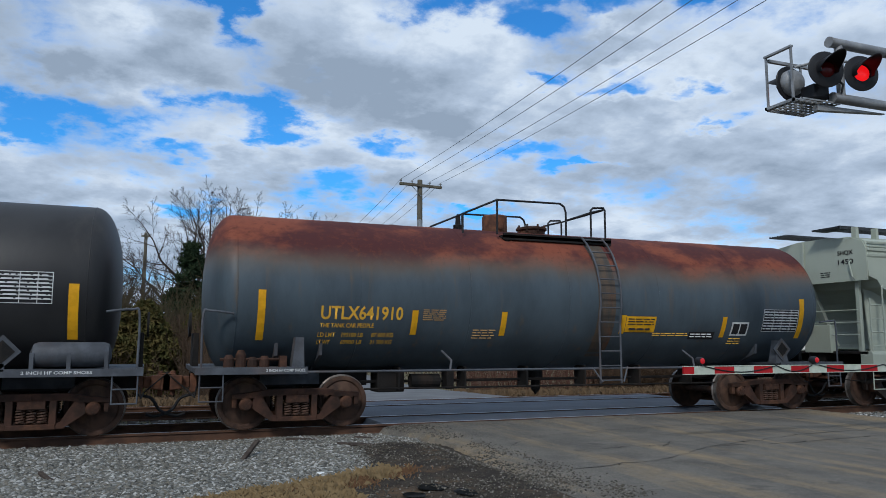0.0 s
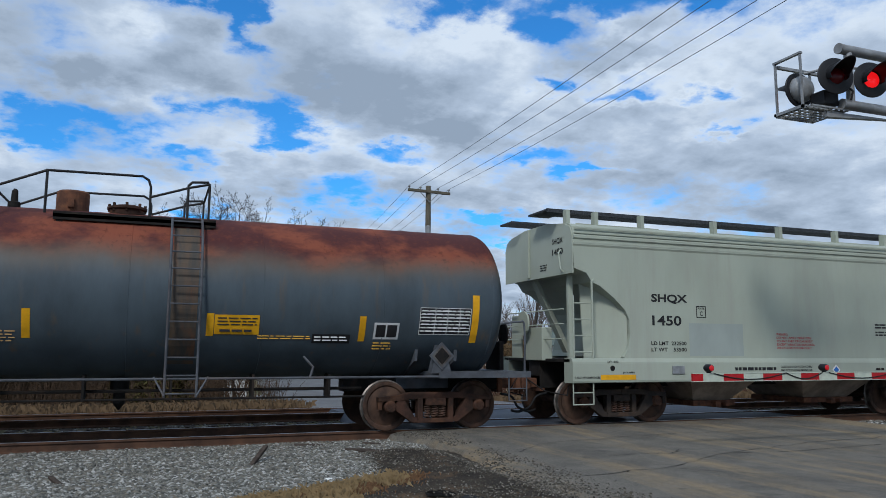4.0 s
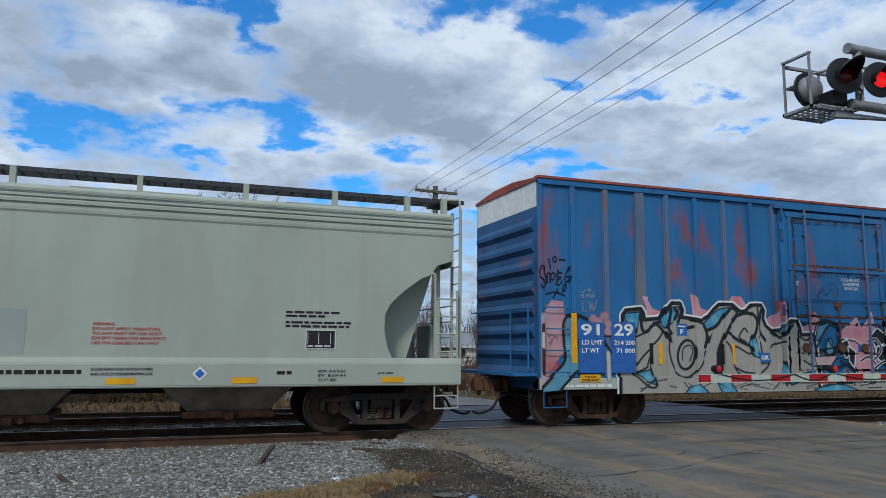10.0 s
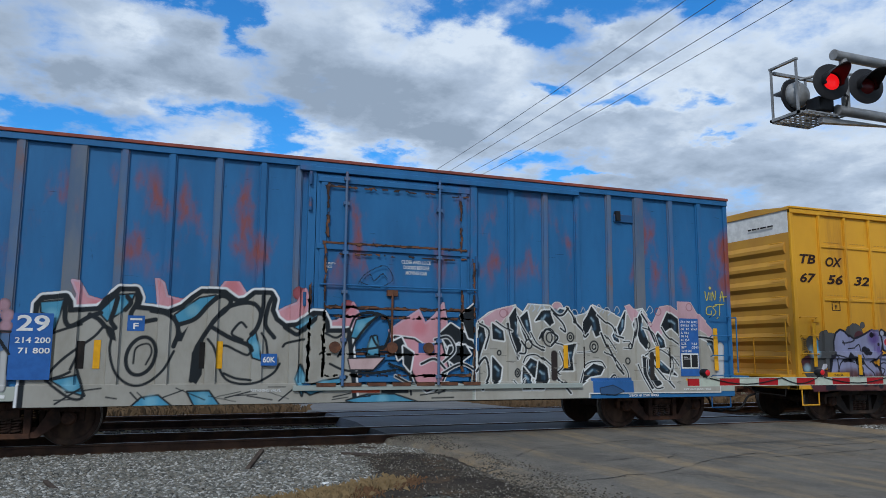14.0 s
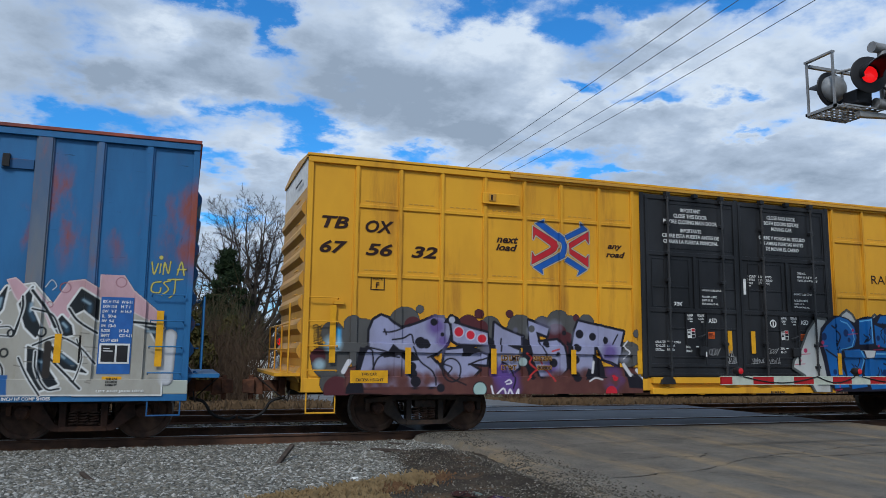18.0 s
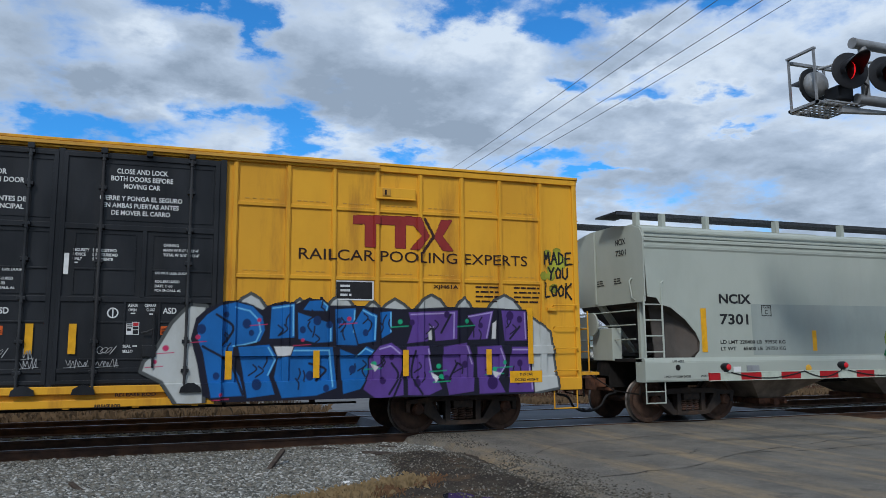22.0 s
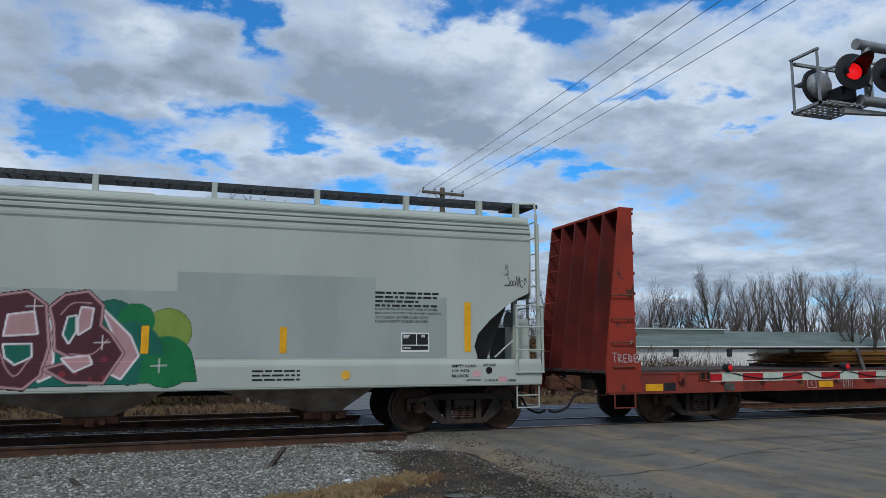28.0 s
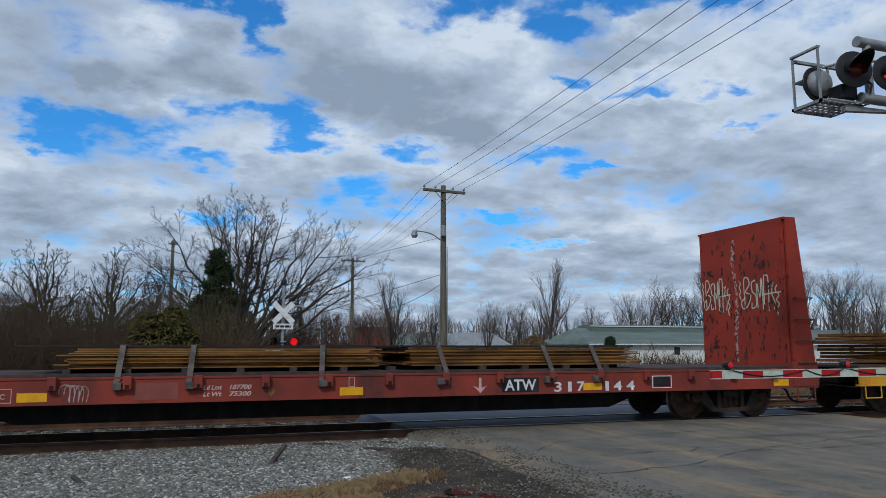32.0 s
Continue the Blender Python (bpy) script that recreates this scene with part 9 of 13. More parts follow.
    for a, b in ((93.17, 99.2), (99.4, 104.5)):
        part("top_plate", slab(a - xc, b - xc, -1.24, 1.2, 1.55, 1.575), M["plate_dark"], load, "dark top plate")
    for x in np.arange(93.9, 104.6, 0.9):
        part("dunnage", slab(x - 0.06 - xc, x + 0.06 - xc, -1.3, 1.3, 1.12, 1.19), M["deck"], load, "timber spacer under the plates")
    # added dark filler: keeps daylight from showing through the gap below the plates
    for a, b in ((93.8, 99.0), (99.55, 104.5)):
        part("bottom_plate", slab(a - xc, b - xc, -0.6, 0.6, 1.122, 1.188), M["plate_dark"], load, "dark filler added to close the gap under the bundle")
    for x in (94.72, 95.82, 98.01, 100.19, 102.38, 103.46):
        bm = bmesh.new()
        for p, q in (((x, -1.27, 1.57), (x + (-0.06 if x < 99 else 0.12), -1.53, 0.97)), ((x, -1.27, 1.575), (x, 1.2, 1.575))):
            d = Vector(q) - Vector(p)
            n = Vector((0.045, 0, 0))
            up = d.cross(n).normalized() * 0.012
            vs = [bm.verts.new(Vector(c) - Vector((xc, 0, 0)) + a + b) for c in (p, q) for a in (-n, n) for b in (-up, up)]
            for f in ((0, 1, 3, 2), (4, 6, 7, 5), (0, 4, 5, 1), (2, 3, 7, 6), (0, 2, 6, 4), (1, 5, 7, 3)):
                bm.faces.new([vs[i] for i in f])
        bmesh.ops.recalc_face_normals(bm, faces=bm.faces[:])
        part("strap", bm, M["strap"], load, "grey steel strap with a winch")
        part("winch", slab(x - 0.11 - xc, x + 0.02 - xc, -1.6, -1.5, 0.86, 0.98, 0.01), M["strap"], root)


def build_flat_yellow():
    root, xc = build_flat(110.35, 131.5, (112.6, 129.2), "yellow flat car carrying timber", M["yellow_car"], M["yellow_car"])
    load = thing("timber_load", "bundled timber on the yellow flat car", "timber", pose(xc, 0, 0))
    CARS.append((load, xc))
    plate_stack("bundle", "", load, xc, 111.8, 118.0, 1.15, 1.9, 8, 9)
# ---- spray-painted pieces ----
def graffiti_silver(root, surf, ox):
    """Two silver pieces with black outlines, blue shade and pink flares on the blue boxcar."""
    SIL, BLK, PNK, BLU, WHT, GRY = (0.33, 0.32, 0.285), (0.012, 0.016, 0.02), (0.55, 0.27, 0.31), (0.07, 0.27, 0.42), (0.68, 0.7, 0.72), (0.2, 0.21, 0.21)
    cv = Canvas(29.4, 38.66, 0.665, 2.72, 0.0125)
    rng = random.Random(12)
    # sketch units of the first piece: across and down
    K1X = (31.17, 32.10, 33.09, 34.13, 35.23, 36.39, 37.62, 38.93)
    K1Z = (2.454, 2.483, 2.513, 2.546, 2.580, 2.616, 2.654, 2.695)
    K1S = (0.00935, 0.00959, 0.00984, 0.01012, 0.01041, 0.01071, 0.01102, 0.01136)
    k1 = (380, 480, 580, 680, 780, 880, 980, 1080)
    at = lambda pts: [(float(np.interp(u, k1, K1X)), float(np.interp(u, k1, K1Z)) - (v - 520) * float(np.interp(u, k1, K1S))) for u, v in pts]
    # pink flares behind the tops
    for f in ([(446, 504), (456, 506), (470, 530), (498, 540), (490, 556), (452, 556), (456, 526)], [(573, 498), (584, 508), (590, 530), (620, 538), (600, 556), (580, 552), (576, 520)], [(668, 522), (684, 498), (692, 496), (700, 508), (714, 530), (700, 540), (680, 534)],
              [(752, 560), (772, 548), (790, 540), (800, 518), (806, 540), (802, 562), (775, 580)], [(836, 572), (850, 570), (870, 552), (874, 540), (882, 556), (868, 590), (840, 590)], [(930, 585), (950, 570), (975, 552), (985, 575), (1000, 560), (1012, 540), (1020, 590), (985, 620), (940, 610)]):
        cv.poly(at(f), PNK, (0.5, 0.34, 0.42), 0.03)
        c = at(f)[3]
        cv.spray(c[0] - 0.1, c[1] - 0.06, 0.2, (0.5, 0.13, 0.16), 0.6)
    # silver ground, solid along the bottom, ragged above
    cv.poly([(31.35, 0.78), (31.5, 0.76), (31.5, 0.66), (38.7, 0.66), (38.7, 0.95), (31.5, 0.95)], SIL)
    cv.poly([(31.35, 0.78), (31.45, 1.9), (32.3, 2.05), (33.3, 1.95), (34.1, 2.2), (35.3, 1.9), (35.6, 1.0), (36.3, 0.95), (38.6, 0.95), (38.7, 2.0), (39.6, 2.0), (41.0, 2.05), (42.5, 2.0), (43.7, 2.1), (44.1, 1.4), (44.3, 0.78)], SIL)
    # left-hand flourish with pink field
    px = lambda pts: [(29.37 + (u - 148) / 236, 2.08 - (v - 475) / 240) for u, v in pts]
    cv.poly(px([(148, 790), (148, 460), (185, 425), (218, 372), (280, 376), (292, 470), (286, 610), (190, 725)]), (0.43, 0.23, 0.26))
    for u, v, r, c in ((215, 420, 0.14, (0.4, 0.3, 0.36)), (165, 455, 0.1, (0.3, 0.34, 0.45)), (230, 520, 0.16, (0.5, 0.36, 0.38)), (220, 690, 0.16, (0.45, 0.12, 0.14)), (245, 610, 0.12, (0.5, 0.3, 0.33)), (170, 740, 0.14, (0.5, 0.38, 0.42))):
        cv.spray(*px([(u, v)])[0], r * 1.6, c, 0.7)
    cv.poly(px([(160, 800), (285, 665), (296, 455), (345, 455), (350, 700), (255, 795)]), (0.1, 0.27, 0.38))
    cv.spray(*px([(310, 600)])[0], 0.2, (0.2, 0.42, 0.52), 0.6)
    cv.stroke(px([(148, 792), (225, 720), (286, 655), (280, 560), (284, 470), (330, 438), (400, 456), (440, 474)]), 0.06, BLK)
    cv.stroke(px([(250, 795), (330, 715), (356, 690), (352, 560)]), 0.05, BLK)
    cv.stroke(px([(172, 495), (172, 715)]), 0.1, (0.05, 0.025, 0.025))
    cv.stroke(px([(172, 535), (172, 590)]), 0.09, (0.5, 0.5, 0.5))
    cv.stroke(px([(512, 620), (514, 745)]), 0.1, (0.42, 0.43, 0.43), 0.05)
    for u, v in ((440, 455), (500, 440), (515, 480), (512, 520), (470, 470)):
        cv.spray(*px([(u, v)])[0], 0.14, (0.45, 0.28, 0.34), 0.8)
    cv.stroke(px([(486, 538), (530, 540)]), 0.035, BLK)
    cv.stroke(px([(490, 560), (528, 620)]), 0.04, BLK)
    for u, v in ((200, 535), (212, 555), (225, 540), (205, 570), (238, 545)):
        cv.stroke(px([(u, v), (u + 6, v + 14), (u + 12, v - 2)]), 0.014, BLK)
    # first piece: silver letters that lean into one another, under one black contour with a white edge
    top = [(396, 575), (397, 544), (404, 535), (437, 532), (442, 540), (444, 556), (488, 553), (505, 541), (512, 528), (520, 520), (542, 520), (547, 532), (543, 550), (570, 553), (594, 558), (616, 548), (632, 532), (644, 523), (678, 524), (690, 534),
           (698, 539), (711, 537), (724, 525), (748, 525), (753, 534), (750, 552), (757, 568), (772, 580), (791, 578), (804, 568), (814, 559), (826, 560), (832, 572), (834, 588), (866, 588)]
    cv.poly(at(top + [(872, 640), (880, 712), (384, 716), (386, 600)]), SIL, BLK, 0.07, WHT, 0.04)
    for f in ([(400, 540), (434, 537), (430, 560), (424, 582), (418, 592), (416, 560), (402, 556)], [(516, 528), (540, 526), (534, 545), (516, 560), (502, 570), (490, 556)], [(604, 560), (640, 532), (664, 528), (632, 566), (610, 576)], [(716, 602), (726, 588), (732, 612), (736, 634), (724, 630)],
              [(786, 580), (806, 568), (818, 560), (816, 568), (800, 586)], [(426, 668), (462, 660), (476, 692), (452, 684)], [(546, 710), (560, 696), (585, 692), (606, 710)], [(628, 686), (660, 685), (678, 709), (640, 709)], [(797, 642), (803, 662), (800, 692), (790, 665)], [(800, 680), (830, 668), (866, 662), (850, 676), (812, 690)],
              [(872, 596), (880, 568), (912, 560), (892, 576), (882, 598)], [(896, 626), (902, 596), (910, 594), (914, 626)], [(868, 700), (900, 690), (940, 690), (975, 702), (930, 712)]):
        cv.poly(at(f), BLU, BLK, 0.025)
        c = at(f)
        cv.spray(sum(p[0] for p in c) / len(c), sum(p[1] for p in c) / len(c), 0.14, (0.2, 0.43, 0.55), 0.6)
    for f in ([(498, 574), (514, 584), (518, 604), (508, 600), (502, 590)], [(632, 622), (649, 600), (649, 658), (641, 674), (631, 668)], [(607, 575), (616, 590), (625, 578), (616, 604), (608, 604)]):
        cv.poly(at(f), BLK)
    heavy = ([(438, 534), (438, 552), (440, 572), (450, 579), (476, 563), (492, 557)], [(476, 560), (490, 568), (500, 580)], [(514, 524), (500, 532), (490, 548)], [(545, 524), (545, 540), (537, 560), (548, 572), (575, 568)], [(516, 532), (512, 552), (508, 570), (515, 582)], [(530, 530), (536, 540), (528, 552)],
             [(568, 553), (590, 558), (605, 570), (610, 590), (604, 612)], [(608, 577), (635, 566), (655, 542), (674, 528), (688, 537), (681, 552), (666, 566), (656, 582), (645, 602), (637, 622), (633, 668)], [(662, 572), (680, 550), (700, 541), (720, 540), (732, 552), (733, 566), (728, 582), (721, 592)],
             [(737, 529), (737, 545), (734, 562)], [(750, 532), (745, 546), (742, 576), (756, 597)], [(772, 580), (790, 592), (800, 582), (816, 566)], [(660, 580), (690, 598), (716, 609), (722, 618)])
    for line in heavy:
        cv.stroke(at(line), 0.075, BLK)
    light = ([(497, 580), (485, 596), (465, 612), (440, 633), (420, 656), (416, 668)], [(416, 668), (440, 660), (452, 654)], [(462, 650), (474, 692), (455, 696), (416, 668)], [(418, 592), (440, 584), (464, 576)], [(512, 588), (509, 620), (519, 655), (540, 674), (565, 673), (590, 651), (605, 620)], [(470, 610), (462, 626), (452, 650)],
             [(722, 618), (716, 626), (700, 619), (685, 611), (672, 612)], [(713, 580), (705, 572), (696, 581), (692, 592), (708, 601)], [(655, 600), (666, 616), (680, 658), (700, 672), (730, 671), (756, 656), (766, 640)], [(682, 656), (700, 664), (722, 667)], [(800, 600), (776, 606), (770, 612)], [(736, 590), (744, 605), (748, 640)],
             [(832, 590), (850, 597), (868, 582), (864, 604), (852, 628)], [(870, 628), (879, 602), (896, 577), (912, 560)], [(868, 585), (880, 560), (905, 556), (925, 564), (931, 582), (927, 602), (919, 616), (910, 608), (904, 596)], [(840, 640), (862, 650), (900, 655), (940, 650)], [(880, 618), (920, 612), (950, 605)], [(930, 640), (960, 655), (966, 690)])
    for line in light:
        cv.stroke(at(line), 0.042, BLK)
    hole = [(556 + 22 * math.cos(a) + 4 * math.sin(a), 628 - 31 * math.sin(a)) for a in np.linspace(0, 2 * math.pi, 22)]
    cv.stroke(at(hole), 0.06, BLK)
    cv.stroke(at([(545, 640), (548, 615), (566, 608), (572, 622), (564, 642)]), 0.03, BLK)
    # worn shapes across the door: bare blue above, pink and black below
    cv.poly(at([(868, 632), (922, 630), (906, 649), (872, 649)]), (0.5, 0.36, 0.36), BLK, 0.02)
    cv.poly(at([(938, 596), (968, 600), (985, 612), (1010, 606), (1020, 645), (1008, 676), (990, 684), (972, 668), (962, 640)]), PNK, BLK, 0.03, WHT, 0.02)
    cv.poly(at([(876, 678), (918, 678), (918, 687), (876, 687)]), (0.55, 0.08, 0.03))
    cv.poly(at([(920, 678), (962, 678), (962, 688), (920, 688)]), BLK)
    cv.poly(at([(975, 606), (999, 606), (999, 622), (975, 622)]), (0.03, 0.1, 0.3))
    for f in ([(1008, 590), (1024, 574), (1054, 596), (1062, 614), (1036, 602), (1020, 612)], [(1022, 612), (1046, 610), (1054, 624), (1032, 642), (1018, 630)], [(936, 604), (948, 598), (958, 620), (944, 632)], [(1040, 560), (1062, 540), (1064, 600), (1052, 596)], [(952, 612), (966, 622), (962, 650), (954, 640)]):
        cv.poly(at(f), BLK, BLK, 0.012, WHT, 0.03)
    for line in ([(1000, 600), (1020, 596), (1030, 618), (1010, 640)], [(980, 640), (1000, 632), (1018, 650)], [(1012, 655), (1040, 640), (1062, 650)], [(940, 660), (975, 676), (1020, 672), (1060, 680)]):
        cv.stroke(at(line), 0.075, WHT, 0.02)
        cv.stroke(at(line), 0.045, BLK)
    for k in range(26):
        x = rng.uniform(31.6, 38.5)
        cv.stroke([(x, rng.uniform(0.7, 0.95)), (x + rng.uniform(0.1, 0.5), rng.uniform(0.7, 0.95))], rng.uniform(0.012, 0.03), BLK)
    cv.finish(root, surf, ox, "silver graffiti letters with black outlines, blue shade and pink flares")
    # second piece: black shapes and lines with white edges on silver
    cv = Canvas(38.66, 44.84, 0.665, 2.66, 0.0105)
    cs, xs = (-60, 0, 80, 156, 256, 356, 456, 556, 640), (38.72, 39.18, 39.8, 40.41, 41.24, 42.11, 43.03, 43.99, 44.83)
    at = lambda pts: [(float(np.interp(c, cs, xs)), 2.484 + 0.000406 * c - (r - 500) * (0.008565 + 0.0000022 * c)) for c, r in pts]
    m = 0.0087
    SIL, WHT, NAVY, ICE, PNK = (0.37, 0.36, 0.32), (0.66, 0.68, 0.68), (0.035, 0.075, 0.12), (0.3, 0.42, 0.5), (0.52, 0.33, 0.37)
    cv.poly(at([(-60, 700), (-60, 545), (-20, 520), (10, 512), (50, 505), (75, 522), (90, 503), (150, 508), (160, 518), (200, 512), (215, 532), (250, 526), (268, 508), (300, 520), (350, 540), (375, 522), (400, 518), (440, 566), (470, 530), (500, 545), (555, 556), (600, 585), (603, 700), (250, 700), (250, 716), (-70, 716)]), SIL, WHT, 0.02)
    for pts in ([(-50, 540), (0, 514), (40, 507), (46, 512), (26, 530), (12, 545), (-20, 550)], [(358, 512), (370, 509), (396, 532), (384, 555), (372, 540)], [(402, 528), (428, 556), (452, 515), (475, 512), (500, 528), (500, 500), (530, 497), (552, 530), (592, 566), (592, 586), (555, 566), (500, 556), (476, 536), (450, 585), (428, 590)]):
        cv.poly(at(pts), PNK, (0.6, 0.5, 0.52), 0.015)
    cv.disc(*at([(170, 514)])[0], 0.14, WHT)
    cv.disc(*at([(170, 514)])[0], 0.125, PNK)
    for c, r in ((100, 510), (125, 515), (285, 515), (305, 522), (240, 520), (335, 520), (425, 520), (215, 525)):
        cv.stroke(at([(c - 9, r + 4), (c, r - 8), (c + 8, r + 2), (c + 2, r + 9)]), 0.02, (0.4, 0.48, 0.58))
    for c, r, q in ((447, 525, 9), (532, 516, 9), (425, 553, 5), (20, 522, 9)):
        (x, z), = at([(c, r)])
        cv.stroke([(x + q * m * math.cos(t), z + q * m * math.sin(t)) for t in np.linspace(0, 6.3, 14)], 0.016, (0.3, 0.14, 0.18))
    solid = ([(50, 512), (58, 530), (54, 572), (70, 588), (62, 622), (46, 592), (38, 565), (34, 532)], [(86, 520), (92, 545), (97, 576), (84, 584), (72, 560), (67, 534)], [(110, 540), (128, 519), (148, 519), (159, 545), (146, 552), (128, 536)],
             [(265, 512), (281, 530), (290, 572), (276, 577), (264, 550), (254, 566), (243, 580), (240, 548), (254, 532)], [(358, 524), (353, 560), (341, 577), (333, 566), (345, 545)], [(398, 524), (396, 555), (413, 590), (408, 606), (392, 590), (379, 552)],
             [(472, 528), (500, 546), (500, 578), (478, 560), (464, 568), (456, 556)], [(445, 572), (460, 588), (463, 602), (445, 606), (433, 588)], [(80, 640), (95, 624), (113, 632), (110, 666), (94, 660)], [(75, 643), (95, 664), (90, 690), (71, 690)],
             [(118, 630), (136, 645), (139, 670), (126, 690), (98, 690), (112, 668)], [(236, 660), (268, 638), (296, 645), (286, 660), (258, 664), (228, 682)], [(188, 598), (216, 594), (208, 624), (211, 650), (172, 650), (200, 630)], [(398, 622), (420, 630), (430, 660), (446, 682), (420, 692), (400, 660)],
             [(428, 618), (452, 636), (488, 664), (450, 656)], [(-10, 545), (18, 562), (21, 582), (-8, 578)], [(-10, 620), (14, 643), (10, 668), (-10, 682)], [(152, 512), (172, 530), (196, 520), (178, 516), (165, 526)], [(560, 584), (590, 588), (606, 640), (596, 620), (580, 592)],
             [(-55, 560), (-38, 540), (-30, 575), (-44, 610), (-55, 640)], [(318, 576), (330, 560), (338, 590), (322, 585)], [(300, 680), (318, 664), (335, 688), (310, 690)])
    for pts in solid:
        cv.poly(at(pts), BLK, BLK, 0.012, WHT, 0.03)
    for pts in solid:
        c, r = sum(p[0] for p in pts) / len(pts), sum(p[1] for p in pts) / len(pts)
        q = at([(c * 0.62 + a * 0.38, r * 0.62 + b * 0.38) for a, b in pts[:max(3, len(pts) // 2)]])
        cv.stroke(q, 0.06, NAVY, 0.05)
        cv.stroke(q[:2], 0.025, ICE, 0.035)
    thin = (([(150, 512), (170, 528), (186, 528), (200, 514)], 6), ([(196, 512), (212, 530), (220, 550), (240, 568)], 5), ([(160, 525), (185, 548), (192, 566), (178, 558)], 5), ([(215, 545), (232, 560), (245, 578), (255, 572)], 5), ([(281, 530), (300, 545), (318, 556), (330, 575), (352, 582)], 5),
            ([(290, 570), (305, 600), (330, 640), (350, 660)], 6), ([(300, 575), (312, 590), (330, 612)], 4), ([(298, 612), (330, 630), (348, 652)], 4), ([(398, 530), (420, 560), (436, 590)], 6), ([(400, 560), (430, 570), (445, 600)], 4), ([(455, 560), (470, 580), (500, 600)], 5),
            ([(405, 620), (440, 606), (475, 622), (500, 650)], 4), ([(385, 640), (400, 670), (420, 700)], 4), ([(430, 640), (450, 660), (480, 690)], 5), ([(225, 682), (245, 640), (285, 632), (300, 645)], 4), ([(175, 610), (185, 640), (160, 660)], 4), ([(165, 590), (190, 600), (200, 640)], 4),
            ([(150, 650), (180, 680), (200, 700)], 6), ([(70, 585), (82, 600), (80, 612), (65, 612)], 5), ([(88, 575), (100, 592), (128, 606)], 5), ([(96, 566), (112, 590), (130, 600)], 4), ([(120, 580), (135, 560), (160, 570), (170, 580), (150, 598)], 6), ([(125, 622), (150, 640), (175, 660)], 4),
            ([(75, 632), (85, 618), (110, 616), (130, 628)], 4), ([(0, 540), (20, 552), (40, 562)], 4), ([(30, 545), (36, 575), (60, 625)], 4), ([(45, 672), (60, 682), (80, 668)], 3), ([(350, 590), (368, 590), (372, 604), (352, 604)], 3), ([(335, 690), (330, 670), (318, 662), (300, 680)], 5), ([(350, 640), (362, 660), (360, 690)], 4),
            ([(375, 600), (385, 560), (384, 540)], 5), ([(410, 630), (412, 660), (430, 690), (450, 690)], 4), ([(470, 610), (480, 640), (470, 680)], 3), ([(555, 582), (590, 586), (600, 592)], 6), ([(596, 600), (602, 640), (612, 660)], 4), ([(-60, 650), (-30, 620), (-20, 660), (-40, 690)], 6), ([(-55, 540), (-20, 560), (-30, 600)], 5), ([(220, 612), (262, 610), (275, 600)], 2), ([(60, 530), (75, 556), (90, 576)], 4))
    for line, w in thin:
        cv.stroke(at(line), (w + 3) * m, WHT, 0.02)
    for line, w in thin:
        cv.stroke(at(line), w * m * 0.85, BLK)
    for c, r, q in ((145, 578, 20), (145, 578, 11), (270, 600, 13), (270, 600, 6), (205, 578, 10), (205, 578, 4), (370, 600, 6), (362, 632, 7), (57, 655, 9), (57, 655, 4), (90, 592, 10), (190, 608, 5), (186, 680, 4), (416, 598, 8), (8, 610, 5)):
        (x, z), = at([(c, r)])
        cv.stroke([(x + q * m * 0.85 * math.cos(t), z + q * m * math.sin(t)) for t in np.linspace(0, 6.3, 18)], 0.03, BLK)
    cv.stroke(at([(160, 615), (160, 665)]), 0.15, (0.03, 0.022, 0.02), 0.02)
    cv.stroke(at([(427, 618), (427, 668)]), 0.11, (0.03, 0.025, 0.022), 0.02)
    cv.poly(at([(260, 668), (370, 668), (372, 700), (262, 700)]), (0.03, 0.12, 0.34))
    cv.poly(at([(280, 690), (315, 684), (330, 690), (345, 697), (322, 704), (282, 702)]), (0.035, 0.09, 0.2), BLK, 0.012)
    for k in range(60):
        x, z = rng.uniform(38.8, 43.6), rng.uniform(0.95, 1.75)
        cv.stroke([(x, z), (x + rng.uniform(0.03, 0.16), z + rng.uniform(-0.03, 0.01))], 0.012, (0.16, 0.15, 0.13))
    cv.stroke([(44.52, 1.0), (44.55, 1.7)], 0.2, (0.5, 0.52, 0.55), 0.08)
    cv.finish(root, surf, ox, "silver graffiti letters with black outlines, blue shade and pink flares")
    # separate small tags
    cv = Canvas(29.38, 30.16, 2.5, 3.45, 0.011)
    for line in (((185, 215), (160, 215), (152, 258), (172, 276), (190, 294), (175, 318), (158, 300)), ((178, 212), (197, 292), (198, 250), (212, 246), (213, 290)), ((226, 240), (215, 264), (228, 276), (239, 250), (226, 240)),
                 ((208, 175), (215, 225)), ((236, 162), (227, 180), (240, 191), (247, 172), (236, 162)), ((278, 240), (252, 244), (250, 262), (270, 262), (246, 286), (258, 302), (277, 280)), ((256, 228), (244, 300)),
                 ((314, 208), (296, 254), (321, 260), (284, 302), (281, 332), (296, 310), (290, 262)), ((190, 346), (242, 334), (290, 350), (246, 338), (229, 362), (252, 318), (238, 345)), ((262, 177), (295, 178))):
        cv.stroke(px(line), 0.026, (0.01, 0.014, 0.03), 0.01)
    cv.finish(root, surf, ox, "thin dark tag")
    cv = Canvas(44.1, 44.84, 2.2, 3.1, 0.012)
